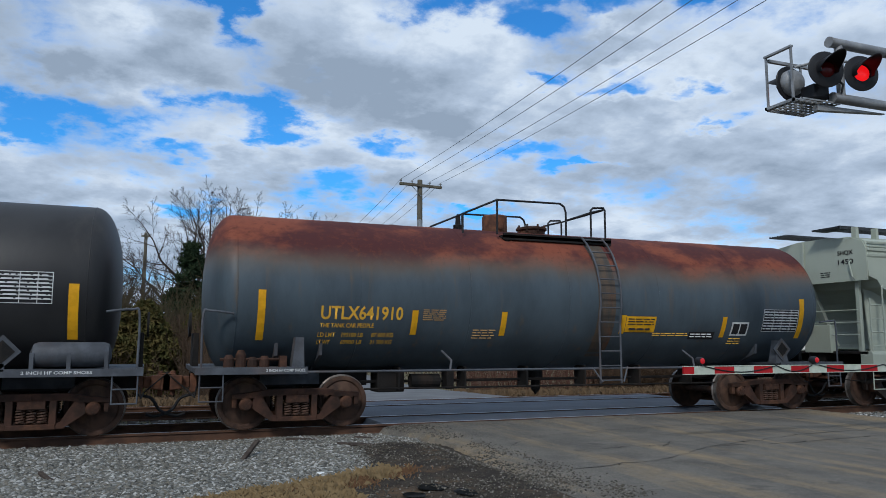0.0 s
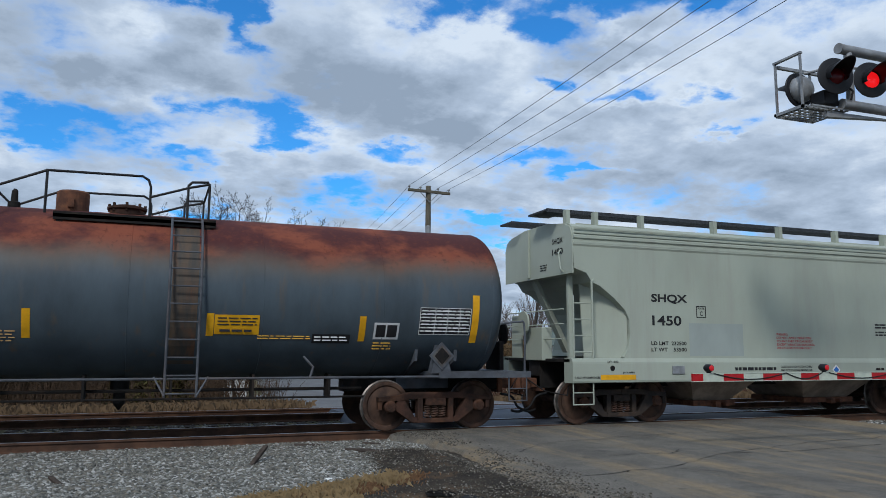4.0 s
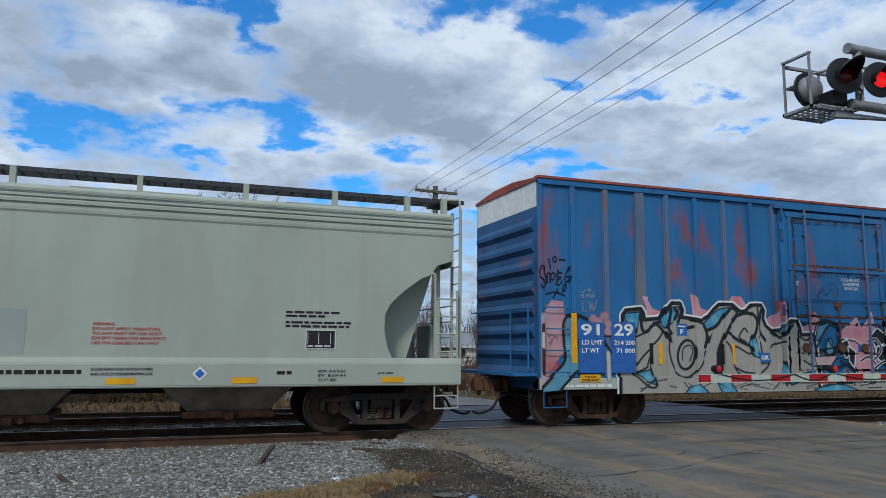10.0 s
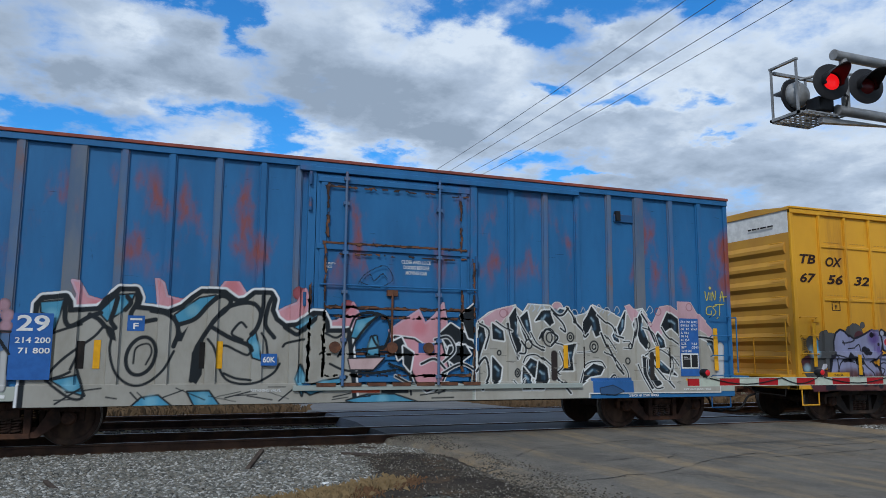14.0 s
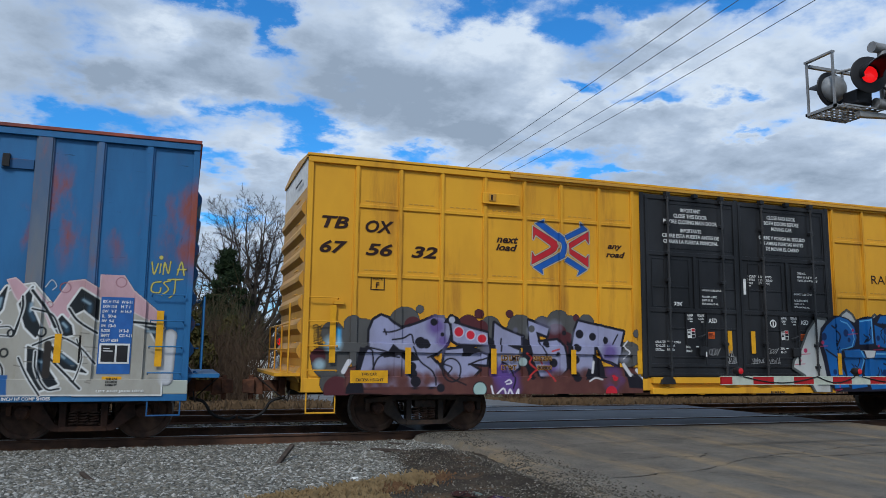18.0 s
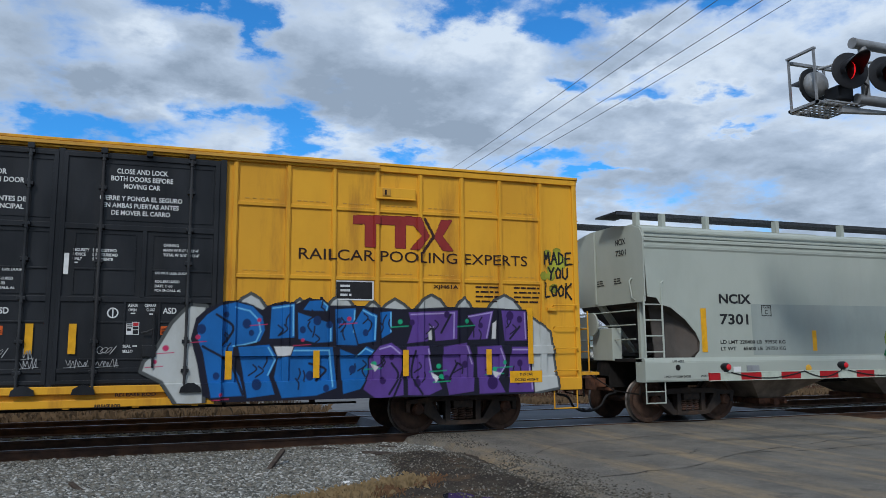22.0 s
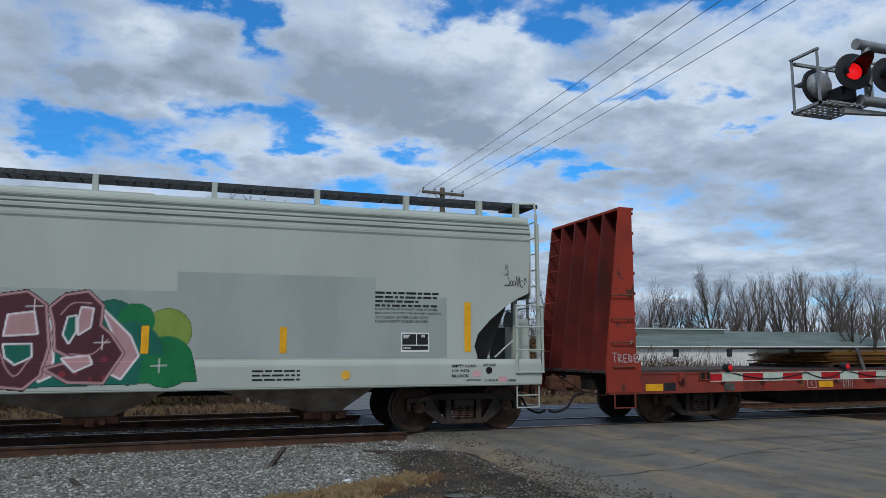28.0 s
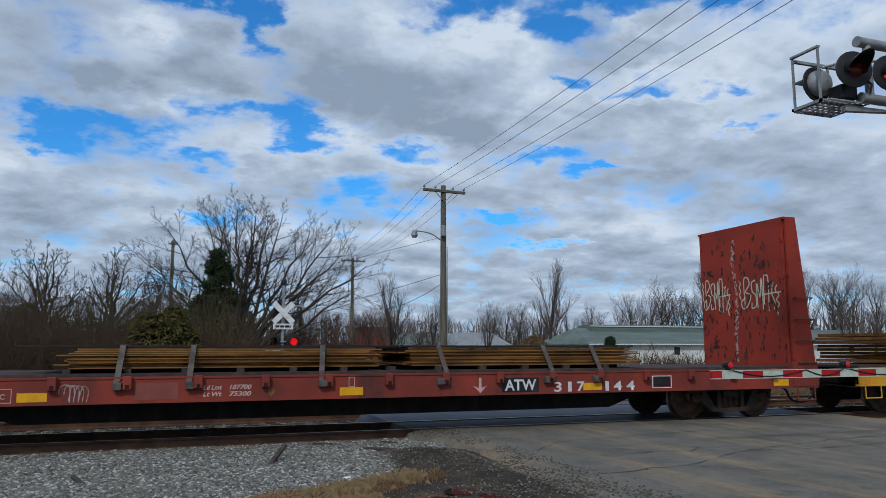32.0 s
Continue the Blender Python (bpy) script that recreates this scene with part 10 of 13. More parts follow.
    for line in (((44.2, 2.9), (44.24, 2.7), (44.3, 2.88)), ((44.33, 2.72), (44.34, 2.88)), ((44.38, 2.7), (44.4, 2.9), (44.46, 2.72), (44.49, 2.92)), ((44.6, 2.7), (44.66, 2.92), (44.71, 2.7)), ((44.6, 2.79), (44.74, 2.8)),
                 ((44.36, 2.58), (44.24, 2.55), (44.22, 2.42), (44.34, 2.4), (44.36, 2.48)), ((44.5, 2.6), (44.4, 2.56), (44.48, 2.46), (44.38, 2.36)), ((44.46, 2.62), (44.7, 2.63)), ((44.58, 2.63), (44.57, 2.4), (44.5, 2.32))):
        cv.stroke(line, 0.024, (0.5, 0.46, 0.12), 0.01)
    cv.disc(44.34, 2.98, 0.035, (0.5, 0.46, 0.12))
    cv.finish(root, surf, ox, "pale yellow tag")
    cv = Canvas(30.25, 30.85, 2.28, 2.85, 0.014)
    for line in (((385, 372), (386, 420), (408, 420)), ((418, 372), (426, 420), (434, 380), (444, 420), (462, 366))):
        cv.stroke(px(line), 0.035, (0.17, 0.24, 0.36), 0.012, False)
    for line in (((372, 348), (390, 340), (384, 356), (400, 352)), ((400, 335), (410, 348), (420, 334), (410, 356)), ((425, 335), (430, 355), (438, 340), (444, 356), (450, 330)), ((375, 325), (385, 332), (395, 322), (410, 318), (430, 312), (420, 322), (446, 324))):
        cv.stroke(px(line), 0.016, (0.3, 0.38, 0.48), 0.01)
    cv.finish(root, surf, ox, "faded pale tag")


def crossed_arrows(root, surf, ox):
    """The painted emblem of curved red and blue arrows with pale edges."""
    cv = Canvas(51.0, 52.48, 2.92, 4.2, 0.009)
    at = lambda pts: [(51.123 + (a - 430) * 0.0031, 3.948 - (b - 130) * 0.00319 + (a - 430) * 0.000165) for a, b in pts]
    RED, BLU = (0.5, 0.02, 0.03), (0.015, 0.1, 0.42)
    for col, pts in ((BLU, [(445, 113), (500, 90), (502, 108), (615, 180), (648, 205), (666, 245), (662, 290), (640, 325), (490, 393), (496, 425), (430, 382), (590, 308), (615, 292), (626, 262), (620, 235), (600, 218)]),
                     (RED, [(430, 130), (565, 205), (595, 225), (603, 252), (590, 280), (560, 300), (418, 365), (422, 290), (440, 318), (540, 270), (556, 258), (545, 244), (445, 180), (430, 210)]),
                     (BLU, [(652, 188), (770, 135), (760, 105), (818, 148), (668, 212)]), (BLU, [(672, 322), (810, 400), (742, 437), (755, 405), (648, 345)]),
                     (RED, [(683, 235), (825, 160), (825, 235), (803, 205), (690, 268), (805, 330), (822, 310), (820, 385), (688, 300)])):
        cv.poly(at(pts), col, tuple(c * 0.25 for c in col), 0.008, (0.5, 0.46, 0.36), 0.02)
    cv.finish(root, surf, ox, "painted emblem of curved red and blue arrows", "emblem")


def sketch(u0, xs, zs, ss):
    """Turns sketch units into places on a side: one column of place, height and scale to every hundred units from u0."""
    us = [u0 + 100 * k for k in range(len(xs))]
    return lambda pts: [(float(np.interp(u, us, xs)) + 0.0004 * (v - 520) * float(np.interp(u, (us[0], us[-1]), (1, -0.6))), float(np.interp(u, us, zs)) - (v - 520) * float(np.interp(u, us, ss))) for u, v in pts]


def graffiti_violet(root, surf, ox):
    """Lavender letters over dark grey clouds on the yellow boxcar."""
    LAV, BLK, GRY, RED, MAR, PUR, BRN = (0.30, 0.31, 0.47), (0.012, 0.011, 0.018), (0.085, 0.085, 0.085), (0.55, 0.02, 0.04), (0.085, 0.022, 0.028), (0.12, 0.065, 0.28), (0.10, 0.036, 0.032)
    cv = Canvas(46.76, 53.5, 0.72, 2.42, 0.0135)
    rng = random.Random(3)
    at = sketch(180, (46.73, 47.58, 48.46, 49.39, 50.36, 51.39, 52.47, 53.60), (2.368, 2.396, 2.426, 2.457, 2.490, 2.524, 2.560, 2.598), (0.00889, 0.00909, 0.00931, 0.00953, 0.00978, 0.01002, 0.01028, 0.01056))
    m = 0.0097

    def dots(rows, col, edge=None, sx=1.0):
        for c, r, q in rows:
            (x, z), = at([(c, r)])
            if edge is not None:
                cv.disc(x, z, q * m + 0.02, edge, sx=sx)
            cv.disc(x, z, q * m, col, sx=sx)

    # clouds behind
    dots(((236, 585, 21), (228, 640, 32), (236, 680, 25), (300, 600, 40), (262, 610, 30), (388, 565, 30), (355, 576, 22), (565, 575, 23), (625, 575, 26), (608, 590, 18), (705, 568, 28), (672, 572, 20), (728, 578, 28), (762, 566, 18), (862, 586, 8), (848, 625, 26), (419, 539, 8), (280, 570, 18), (320, 640, 40), (565, 620, 30)), GRY)
    dots(((205, 630, 14), (242, 694, 24), (405, 572, 18), (520, 572, 22), (541, 548, 9), (605, 548, 8), (700, 588, 22), (718, 605, 24), (741, 556, 7), (595, 620, 20), (545, 575, 14)), MAR)
    cv.stroke(at([(248, 580), (246, 605), (232, 615)]), 0.1, (0.09, 0.4, 0.72), 0.05)
    cv.spray(*at([(236, 606)])[0], 0.2, (0.4, 0.6, 0.72), 0.8)
    cv.spray(*at([(208, 646)])[0], 0.13, (0.4, 0.6, 0.72), 0.8)
    # brown foot of the piece
    cv.poly(at([(262, 655), (330, 640), (560, 648), (880, 652), (882, 701), (262, 700)]), BRN, (0.04, 0.016, 0.016), 0.02)
    # letters
    letters = [[(312, 610), (313, 580), (322, 560), (338, 551), (352, 556), (366, 568), (378, 575), (396, 573), (420, 565), (448, 554), (466, 556), (480, 568), (484, 585), (478, 602), (462, 618), (440, 630), (455, 645), (470, 668), (462, 688), (300, 690), (285, 660), (300, 630)],
               [(484, 562), (510, 572), (558, 585), (560, 608), (498, 606), (488, 600)], [(470, 618), (506, 614), (508, 628), (540, 622), (558, 628), (556, 646), (520, 644), (542, 656), (530, 668), (490, 674), (465, 650)],
               [(574, 565), (592, 577), (631, 592), (629, 609), (600, 609), (622, 618), (624, 652), (604, 664), (590, 640), (582, 656), (568, 640), (572, 600)], [(642, 560), (686, 576), (682, 591), (660, 583), (665, 602), (702, 598), (714, 611), (724, 650), (706, 668), (668, 668), (655, 640), (646, 612)],
               [(745, 562), (790, 572), (838, 582), (832, 608), (826, 646), (794, 634), (782, 612), (776, 612), (776, 655), (756, 668), (736, 664), (732, 610), (738, 580)]]
    for g in letters:
        cv.poly(at(g), LAV, BLK, 0.04)
    for k in range(26):
        cv.spray(*at([(rng.uniform(290, 860), rng.uniform(555, 640))])[0], rng.uniform(0.06, 0.2), (0.4, 0.42, 0.58) if k % 3 else (0.2, 0.2, 0.36), 0.35)
    for c, r, q in ((452, 572, 0.24), (465, 600, 0.16), (690, 650, 0.2), (808, 622, 0.24), (600, 680, 0.35), (815, 672, 0.3), (585, 660, 0.25)):
        cv.spray(*at([(c, r)])[0], q, PUR, 0.85)
    # brown spray rising over the letters' feet
    for k in range(120):
        c = rng.uniform(270, 880)
        if not 570 < c < 620:
            cv.spray(*at([(c, rng.uniform(662, 698))])[0], rng.uniform(0.06, 0.2), (0.13, 0.05, 0.042) if k % 2 else BRN, 0.75)
    # black inner shapes and lines
    for f in ([(362, 606), (352, 620), (334, 626), (345, 633), (374, 628), (392, 640), (420, 638), (404, 622), (375, 616)], [(508, 608), (542, 617), (522, 630), (506, 630)], [(560, 590), (574, 600), (576, 655), (562, 652)], [(628, 592), (644, 600), (660, 660), (645, 668), (630, 640)],
              [(262, 690), (285, 655), (292, 612), (308, 616), (292, 665), (300, 700), (262, 702)], [(778, 622), (791, 640), (802, 670), (758, 674), (766, 652), (777, 656)], [(722, 600), (732, 606), (734, 660), (722, 650)], [(836, 640), (852, 660), (882, 668), (882, 690), (846, 688)], [(466, 566), (484, 548), (500, 556), (506, 570), (486, 566)]):
        cv.poly(at(f), BLK)
    dots(((420, 604, 11), (430, 606, 9), (448, 564, 7), (464, 588, 4), (404, 664, 9), (402, 650, 9), (408, 678, 10), (460, 690, 8), (748, 587, 9), (775, 592, 8), (800, 599, 7.5), (742, 613, 8), (741, 636, 8), (741, 668, 10), (695, 642, 9), (702, 625, 4), (680, 606, 7), (650, 668, 6), (714, 585, 5)), BLK)
    dots(((650, 577, 7),), GRY)
    for line in ([(343, 583), (360, 583), (385, 575), (398, 568)], [(345, 578), (349, 588)], [(362, 598), (385, 595), (401, 588), (406, 606)], [(404, 612), (420, 640), (446, 660), (450, 684)], [(320, 655), (330, 635), (345, 628), (375, 632)], [(300, 615), (318, 620), (322, 655)], [(305, 612), (335, 618), (350, 622)], [(435, 632), (450, 628), (462, 618)],
                 [(500, 606), (520, 612), (540, 618)], [(520, 646), (540, 638), (560, 632)], [(588, 596), (586, 620)], [(664, 600), (676, 620), (690, 640)], [(826, 588), (816, 606)], [(590, 640), (605, 650), (614, 672), (610, 690)], [(790, 635), (812, 640), (828, 648)]):
        cv.stroke(at(line), 0.032, BLK)
    cv.stroke(at([(484 + 20 * math.cos(a), 656 + 22 * math.sin(a)) for a in np.linspace(0, 6.28, 16)]), 0.03, BLK)
    cv.stroke(at([(470, 645), (486, 652), (478, 668), (512, 684)]), 0.028, BLK)
    cv.disc(*at([(486, 560)])[0], 0.06, (0.45, 0.47, 0.6))
    dots(((500, 583, 9), (524, 589, 8.5), (547, 596, 8)), RED, (0.5, 0.5, 0.62))
    dots(((818, 670, 6), (810, 697, 13)), RED)
    for line in ([(638, 624), (650, 632), (646, 642), (660, 654)], [(640, 674), (660, 656), (680, 656), (696, 676)], [(690, 620), (704, 616)], [(668, 636), (672, 644)]):
        cv.stroke(at(line), 0.032, (0.5, 0.04, 0.04))
    dots(((631, 640, 8),), (0.35, 0.45, 0.46))
    dots(((541, 692, 13),), (0.33, 0.47, 0.45), BLK)
    for line, w in (([(766, 676), (778, 670), (792, 673)], 0.03), ([(838, 645), (852, 664)], 0.07), ([(862, 655), (878, 672)], 0.07), ([(846, 600), (838, 612), (848, 622), (838, 634)], 0.03), ([(777, 640), (775, 660)], 0.05), ([(270, 640), (258, 660)], 0.08)):
        cv.stroke(at(line), w, (0.62, 0.62, 0.66))
    cv.stroke(at([(565, 686), (572, 704), (590, 690), (597, 706), (603, 692), (612, 706), (620, 692), (622, 704), (640, 703)]), 0.032, (0.75, 0.72, 0.8))
    cv.stroke(at([(594, 678), (602, 674), (606, 680), (596, 682)]), 0.026, (0.75, 0.72, 0.8))
    for k in range(9):
        cv.stroke(at([(196, 572 + k * 5), (204, 569 + k * 5), (208, 574 + k * 5), (215, 570 + k * 5)]), 0.014, (0.1, 0.07, 0.03))
    cv.finish(root, surf, ox, "lavender graffiti letters over dark clouds with red dots")


def graffiti_blue(root, surf, ox):
    """Blue and purple spotted letters with a pale ghost edge."""
    BLU, PUR, BLK, PALE, GRY = (0.012, 0.125, 0.40), (0.105, 0.05, 0.255), (0.01, 0.01, 0.022), (0.46, 0.48, 0.47), (0.07, 0.075, 0.075)
    at = sketch(490, (56.04, 57.02, 58.06, 59.15, 60.30, 61.51, 62.79, 64.15, 65.60), (2.530, 2.548, 2.568, 2.589, 2.611, 2.634, 2.658, 2.684, 2.712), (0.00961, 0.00984, 0.01009, 0.01036, 0.01064, 0.01093, 0.01124, 0.01157, 0.01192))
    rng = random.Random(21)
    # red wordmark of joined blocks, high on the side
    cv = Canvas(60.0, 63.0, 3.3, 4.2, 0.0135)
    DR, DK = (0.29, 0.03, 0.026), (0.05, 0.016, 0.013)
    for f in ([(925, 392), (1016, 394), (1026, 410), (925, 407)], [(943, 403), (959, 403), (959, 448), (943, 446)], [(990, 405), (1006, 405), (1006, 450), (990, 448)], [(1010, 395), (1028, 396), (1043, 428), (1027, 451), (1012, 451), (1029, 428)], [(1060, 400), (1078, 400), (1063, 428), (1080, 453), (1063, 453), (1049, 430)]):
        cv.poly(at(f), DR)
    cv.stroke(at([(1035, 398), (1049, 428), (1032, 456)]), 0.05, DK, 0.012, False)
    cv.finish(root, surf, ox, "dark red painted block mark", "emblem")
    cv = Canvas(57.1, 65.22, 0.72, 2.62, 0.0135)
    # pale ghost edge
    cv.poly(at([(655, 575), (668, 560), (682, 546), (704, 548), (700, 690), (700, 706), (662, 704), (640, 668), (610, 652), (614, 638), (632, 618)]), PALE, GRY, 0.05)
    for c, r, w in ((772, 527, 26), (845, 536, 18), (907, 529, 24), (955, 540, 16), (990, 536, 24), (1045, 529, 26), (1095, 534, 14), (1156, 529, 28)):
        cv.poly(at([(c - w, 556), (c - w * 0.5, r + 8), (c, r), (c + w * 0.5, r + 8), (c + w, 556)]), PALE, GRY, 0.045)
    cv.poly(at([(1190, 558), (1226, 590), (1236, 680), (1190, 690)]), PALE, GRY, 0.04)
    # black shade
    cv.poly(at([(682, 600), (690, 566), (706, 550), (735, 537), (765, 540), (790, 552), (800, 544), (822, 538), (840, 542), (860, 532), (882, 545), (930, 545), (960, 548), (1000, 551), (1060, 548), (1120, 548), (1190, 552), (1197, 600), (1200, 692), (1150, 692), (900, 703), (740, 706), (700, 692), (692, 640)]), BLK)
    blue = [[(692, 600), (693, 576), (706, 560), (726, 545), (750, 539), (775, 546), (790, 563), (794, 585), (786, 604), (760, 611), (746, 612), (743, 640), (756, 662), (762, 692), (712, 695), (706, 660), (700, 622)], [(803, 546), (838, 541), (838, 598), (800, 600)], [(842, 556), (895, 575), (895, 605), (870, 607), (843, 600)],
            [(850, 552), (860, 537), (880, 536), (890, 546), (888, 554), (862, 554)]]
    blue2 = [[(752, 613), (800, 609), (812, 632), (800, 660), (808, 690), (766, 696), (758, 642)], [(816, 613), (895, 613), (901, 680), (870, 692), (818, 696), (807, 662)], [(898, 551), (930, 549), (928, 590), (936, 611), (900, 610)], [(926, 577), (941, 549), (962, 561), (960, 604), (934, 609)],
             [(905, 616), (930, 627), (945, 612), (960, 620), (955, 650), (936, 682), (910, 690)], [(966, 556), (985, 554), (985, 590), (969, 600)]]
    purp = [[(1010, 556), (1086, 553), (1085, 601), (1051, 604), (1049, 580), (1043, 580), (1040, 604), (1008, 608), (1016, 580)], [(950, 632), (965, 612), (985, 606), (1000, 620), (1002, 692), (960, 698), (940, 682), (950, 656)], [(1006, 613), (1040, 611), (1046, 650), (1060, 682), (1040, 692), (1008, 692)]]
    purp2 = [[(1100, 561), (1140, 553), (1131, 601), (1100, 602), (1112, 580)], [(1150, 553), (1190, 554), (1192, 603), (1155, 604)], [(1062, 613), (1100, 606), (1110, 640), (1108, 686), (1070, 692), (1062, 652)], [(1113, 613), (1150, 611), (1160, 640), (1145, 666), (1156, 688), (1116, 690)], [(1166, 613), (1195, 613), (1199, 687), (1160, 688)]]
    for group, col, lite in ((blue + blue2, BLU, (0.16, 0.48, 0.78)), (purp + purp2, PUR, (0.38, 0.30, 0.6))):
        for g in group:
            P = at(g)
            cv.poly(P, col, BLK, 0.022)
            cx, cz = sum(p[0] for p in P) / len(P), sum(p[1] for p in P) / len(P)
            Q = [(a + 0.13 * (cx - a), b + 0.13 * (cz - b)) for a, b in P]
            k = len(Q)
            # a pale line just inside the upper right edges, and a dark one low on the left
            for i in range(k):
                a, b = Q[i], Q[(i + 1) % k]
                if (a[0] + b[0]) / 2 > cx and (a[1] + b[1]) / 2 > cz - 0.05:
                    cv.stroke([a, b], 0.024, lite)
            for q in range(3):
                x, z = cx + rng.uniform(-0.14, 0.14), cz + rng.uniform(-0.16, 0.16)
                cv.stroke([(x, z + 0.08), (x + rng.uniform(-0.05, 0.08), z), (x + rng.uniform(-0.1, 0.04), z - 0.1)], 0.026, BLK)
    for c, r, q in ((766, 575, 8), (773, 590, 5), (698, 584, 8), (872, 570, 8), (890, 577, 6), (781, 674, 9), (813, 625, 5), (861, 660, 8), (735, 560, 5), (905, 570, 5), (945, 590, 6), (925, 650, 7), (720, 660, 6), (850, 585, 6), (885, 680, 6)):
        cv.disc(*at([(c, r)])[0], q * 0.0105, (0.006, 0.03, 0.12), sx=0.85)
    for c, r, q in ((1016, 573, 5), (1069, 560, 6), (1120, 578, 5), (1165, 562, 8), (1180, 568, 6), (1095, 642, 6), (1068, 665, 6), (1136, 672, 11), (970, 668, 6), (1022, 672, 7), (1180, 640, 6), (985, 630, 5), (1175, 670, 5)):
        cv.disc(*at([(c, r)])[0], q * 0.0112, (0.03, 0.01, 0.085), sx=0.85)
    cv.poly(at([(806, 612), (836, 612), (831, 627), (812, 630)]), (0.6, 0.6, 0.6), BLK, 0.015)
    for line in ([(700, 612), (740, 640), (760, 690)], [(720, 560), (745, 580), (735, 604)], [(860, 640), (885, 650), (870, 668)], [(1020, 620), (1015, 660), (1030, 690)], [(1075, 560), (1060, 590)], [(1085, 640), (1070, 670)], [(1180, 580), (1165, 600)], [(985, 640), (995, 660), (980, 690)], [(1004, 604), (1002, 650), (985, 700)]):
        cv.stroke(at(line), 0.04, BLK)
    for c, r, q in ((785, 569, 0.035), (645, 615, 0.05), (629, 637, 0.035), (920, 567, 0.04), (693, 597, 0.04), (727, 690, 0.03), (850, 602, 0.03)):
        cv.disc(*at([(c, r)])[0], q, (0.45, 0.03, 0.1))
        cv.stroke(at([(c - 14, r + 9), (c + 12, r + 7)]), 0.014, (0.45, 0.03, 0.1))
    for c, r in ((998, 572), (1099, 571), (1056, 645), (1156, 639), (957, 641), (1141, 650), (1060, 662)):
        cv.disc(*at([(c, r)])[0], 0.045, (0.02, 0.36, 0.18))
        cv.stroke(at([(c - 14, r + 9), (c + 12, r + 7)]), 0.018, (0.02, 0.36, 0.18))
    for f in ([(1044, 655), (1056, 662), (1050, 672)], [(952, 640), (964, 646), (958, 654)], [(1136, 652), (1150, 656), (1142, 664)], [(1040, 590), (1045, 585), (1046, 602), (1041, 602)], [(1138, 575), (1144, 570), (1143, 600), (1137, 600)]):
        cv.poly(at(f), (0.6, 0.6, 0.62))
    cv.finish(root, surf, ox, "blue and purple spotted graffiti letters with black shade")
    cv = Canvas(64.35, 65.2, 2.35, 3.75, 0.014)
    for k in range(12):
        cv.spray(64.78 + rng.uniform(-0.28, 0.28), rng.uniform(2.5, 3.5), 0.17, (0.5, 0.52, 0.05), 0.55)
    cv.finish(root, surf, ox, "yellow-green spray behind a black tag")
    cv = Canvas(64.4, 65.24, 2.45, 3.55, 0.0095)
    word = lambda rows, x, z, w, h: [cv.stroke([(x + w * a, z + h * b) for a, b in line], 0.034, (0.015, 0.015, 0.018), 0.01, False) for line in rows]
    word((((0, 0), (0.04, 1), (0.1, 0.4), (0.18, 1), (0.22, 0)), ((0.28, 0), (0.38, 1), (0.48, 0)), ((0.32, 0.4), (0.46, 0.42)), ((0.55, 0), (0.55, 1), (0.7, 0.75), (0.7, 0.25), (0.55, 0)), ((0.98, 1), (0.8, 0.95), (0.78, 0), (1, 0.05)), ((0.8, 0.5), (0.95, 0.52))), 64.55, 3.22, 0.62, 0.24)
    word((((0, 1), (0.14, 0.5), (0.28, 1)), ((0.14, 0.5), (0.1, -0.05)), ((0.5, 1), (0.38, 0.6), (0.44, 0.1), (0.6, 0.15), (0.62, 0.75), (0.5, 1)), ((0.75, 1), (0.74, 0.2), (0.88, 0), (1, 0.3), (1, 1))), 64.66, 2.93, 0.42, 0.22)
    word((((0.02, 1), (0, 0), (0.2, 0.08)), ((0.36, 0.85), (0.26, 0.5), (0.32, 0.12), (0.44, 0.2), (0.46, 0.65), (0.36, 0.85)), ((0.62, 0.85), (0.52, 0.5), (0.58, 0.12), (0.7, 0.2), (0.72, 0.65), (0.62, 0.85)), ((0.8, 1), (0.8, 0)), ((1, 1), (0.8, 0.5), (1.02, -0.1))), 64.56, 2.56, 0.58, 0.28)
    cv.finish(root, lambda x, z: surf(x, z) - 0.004, ox, "black sprayed handwriting in three short lines", "tag")


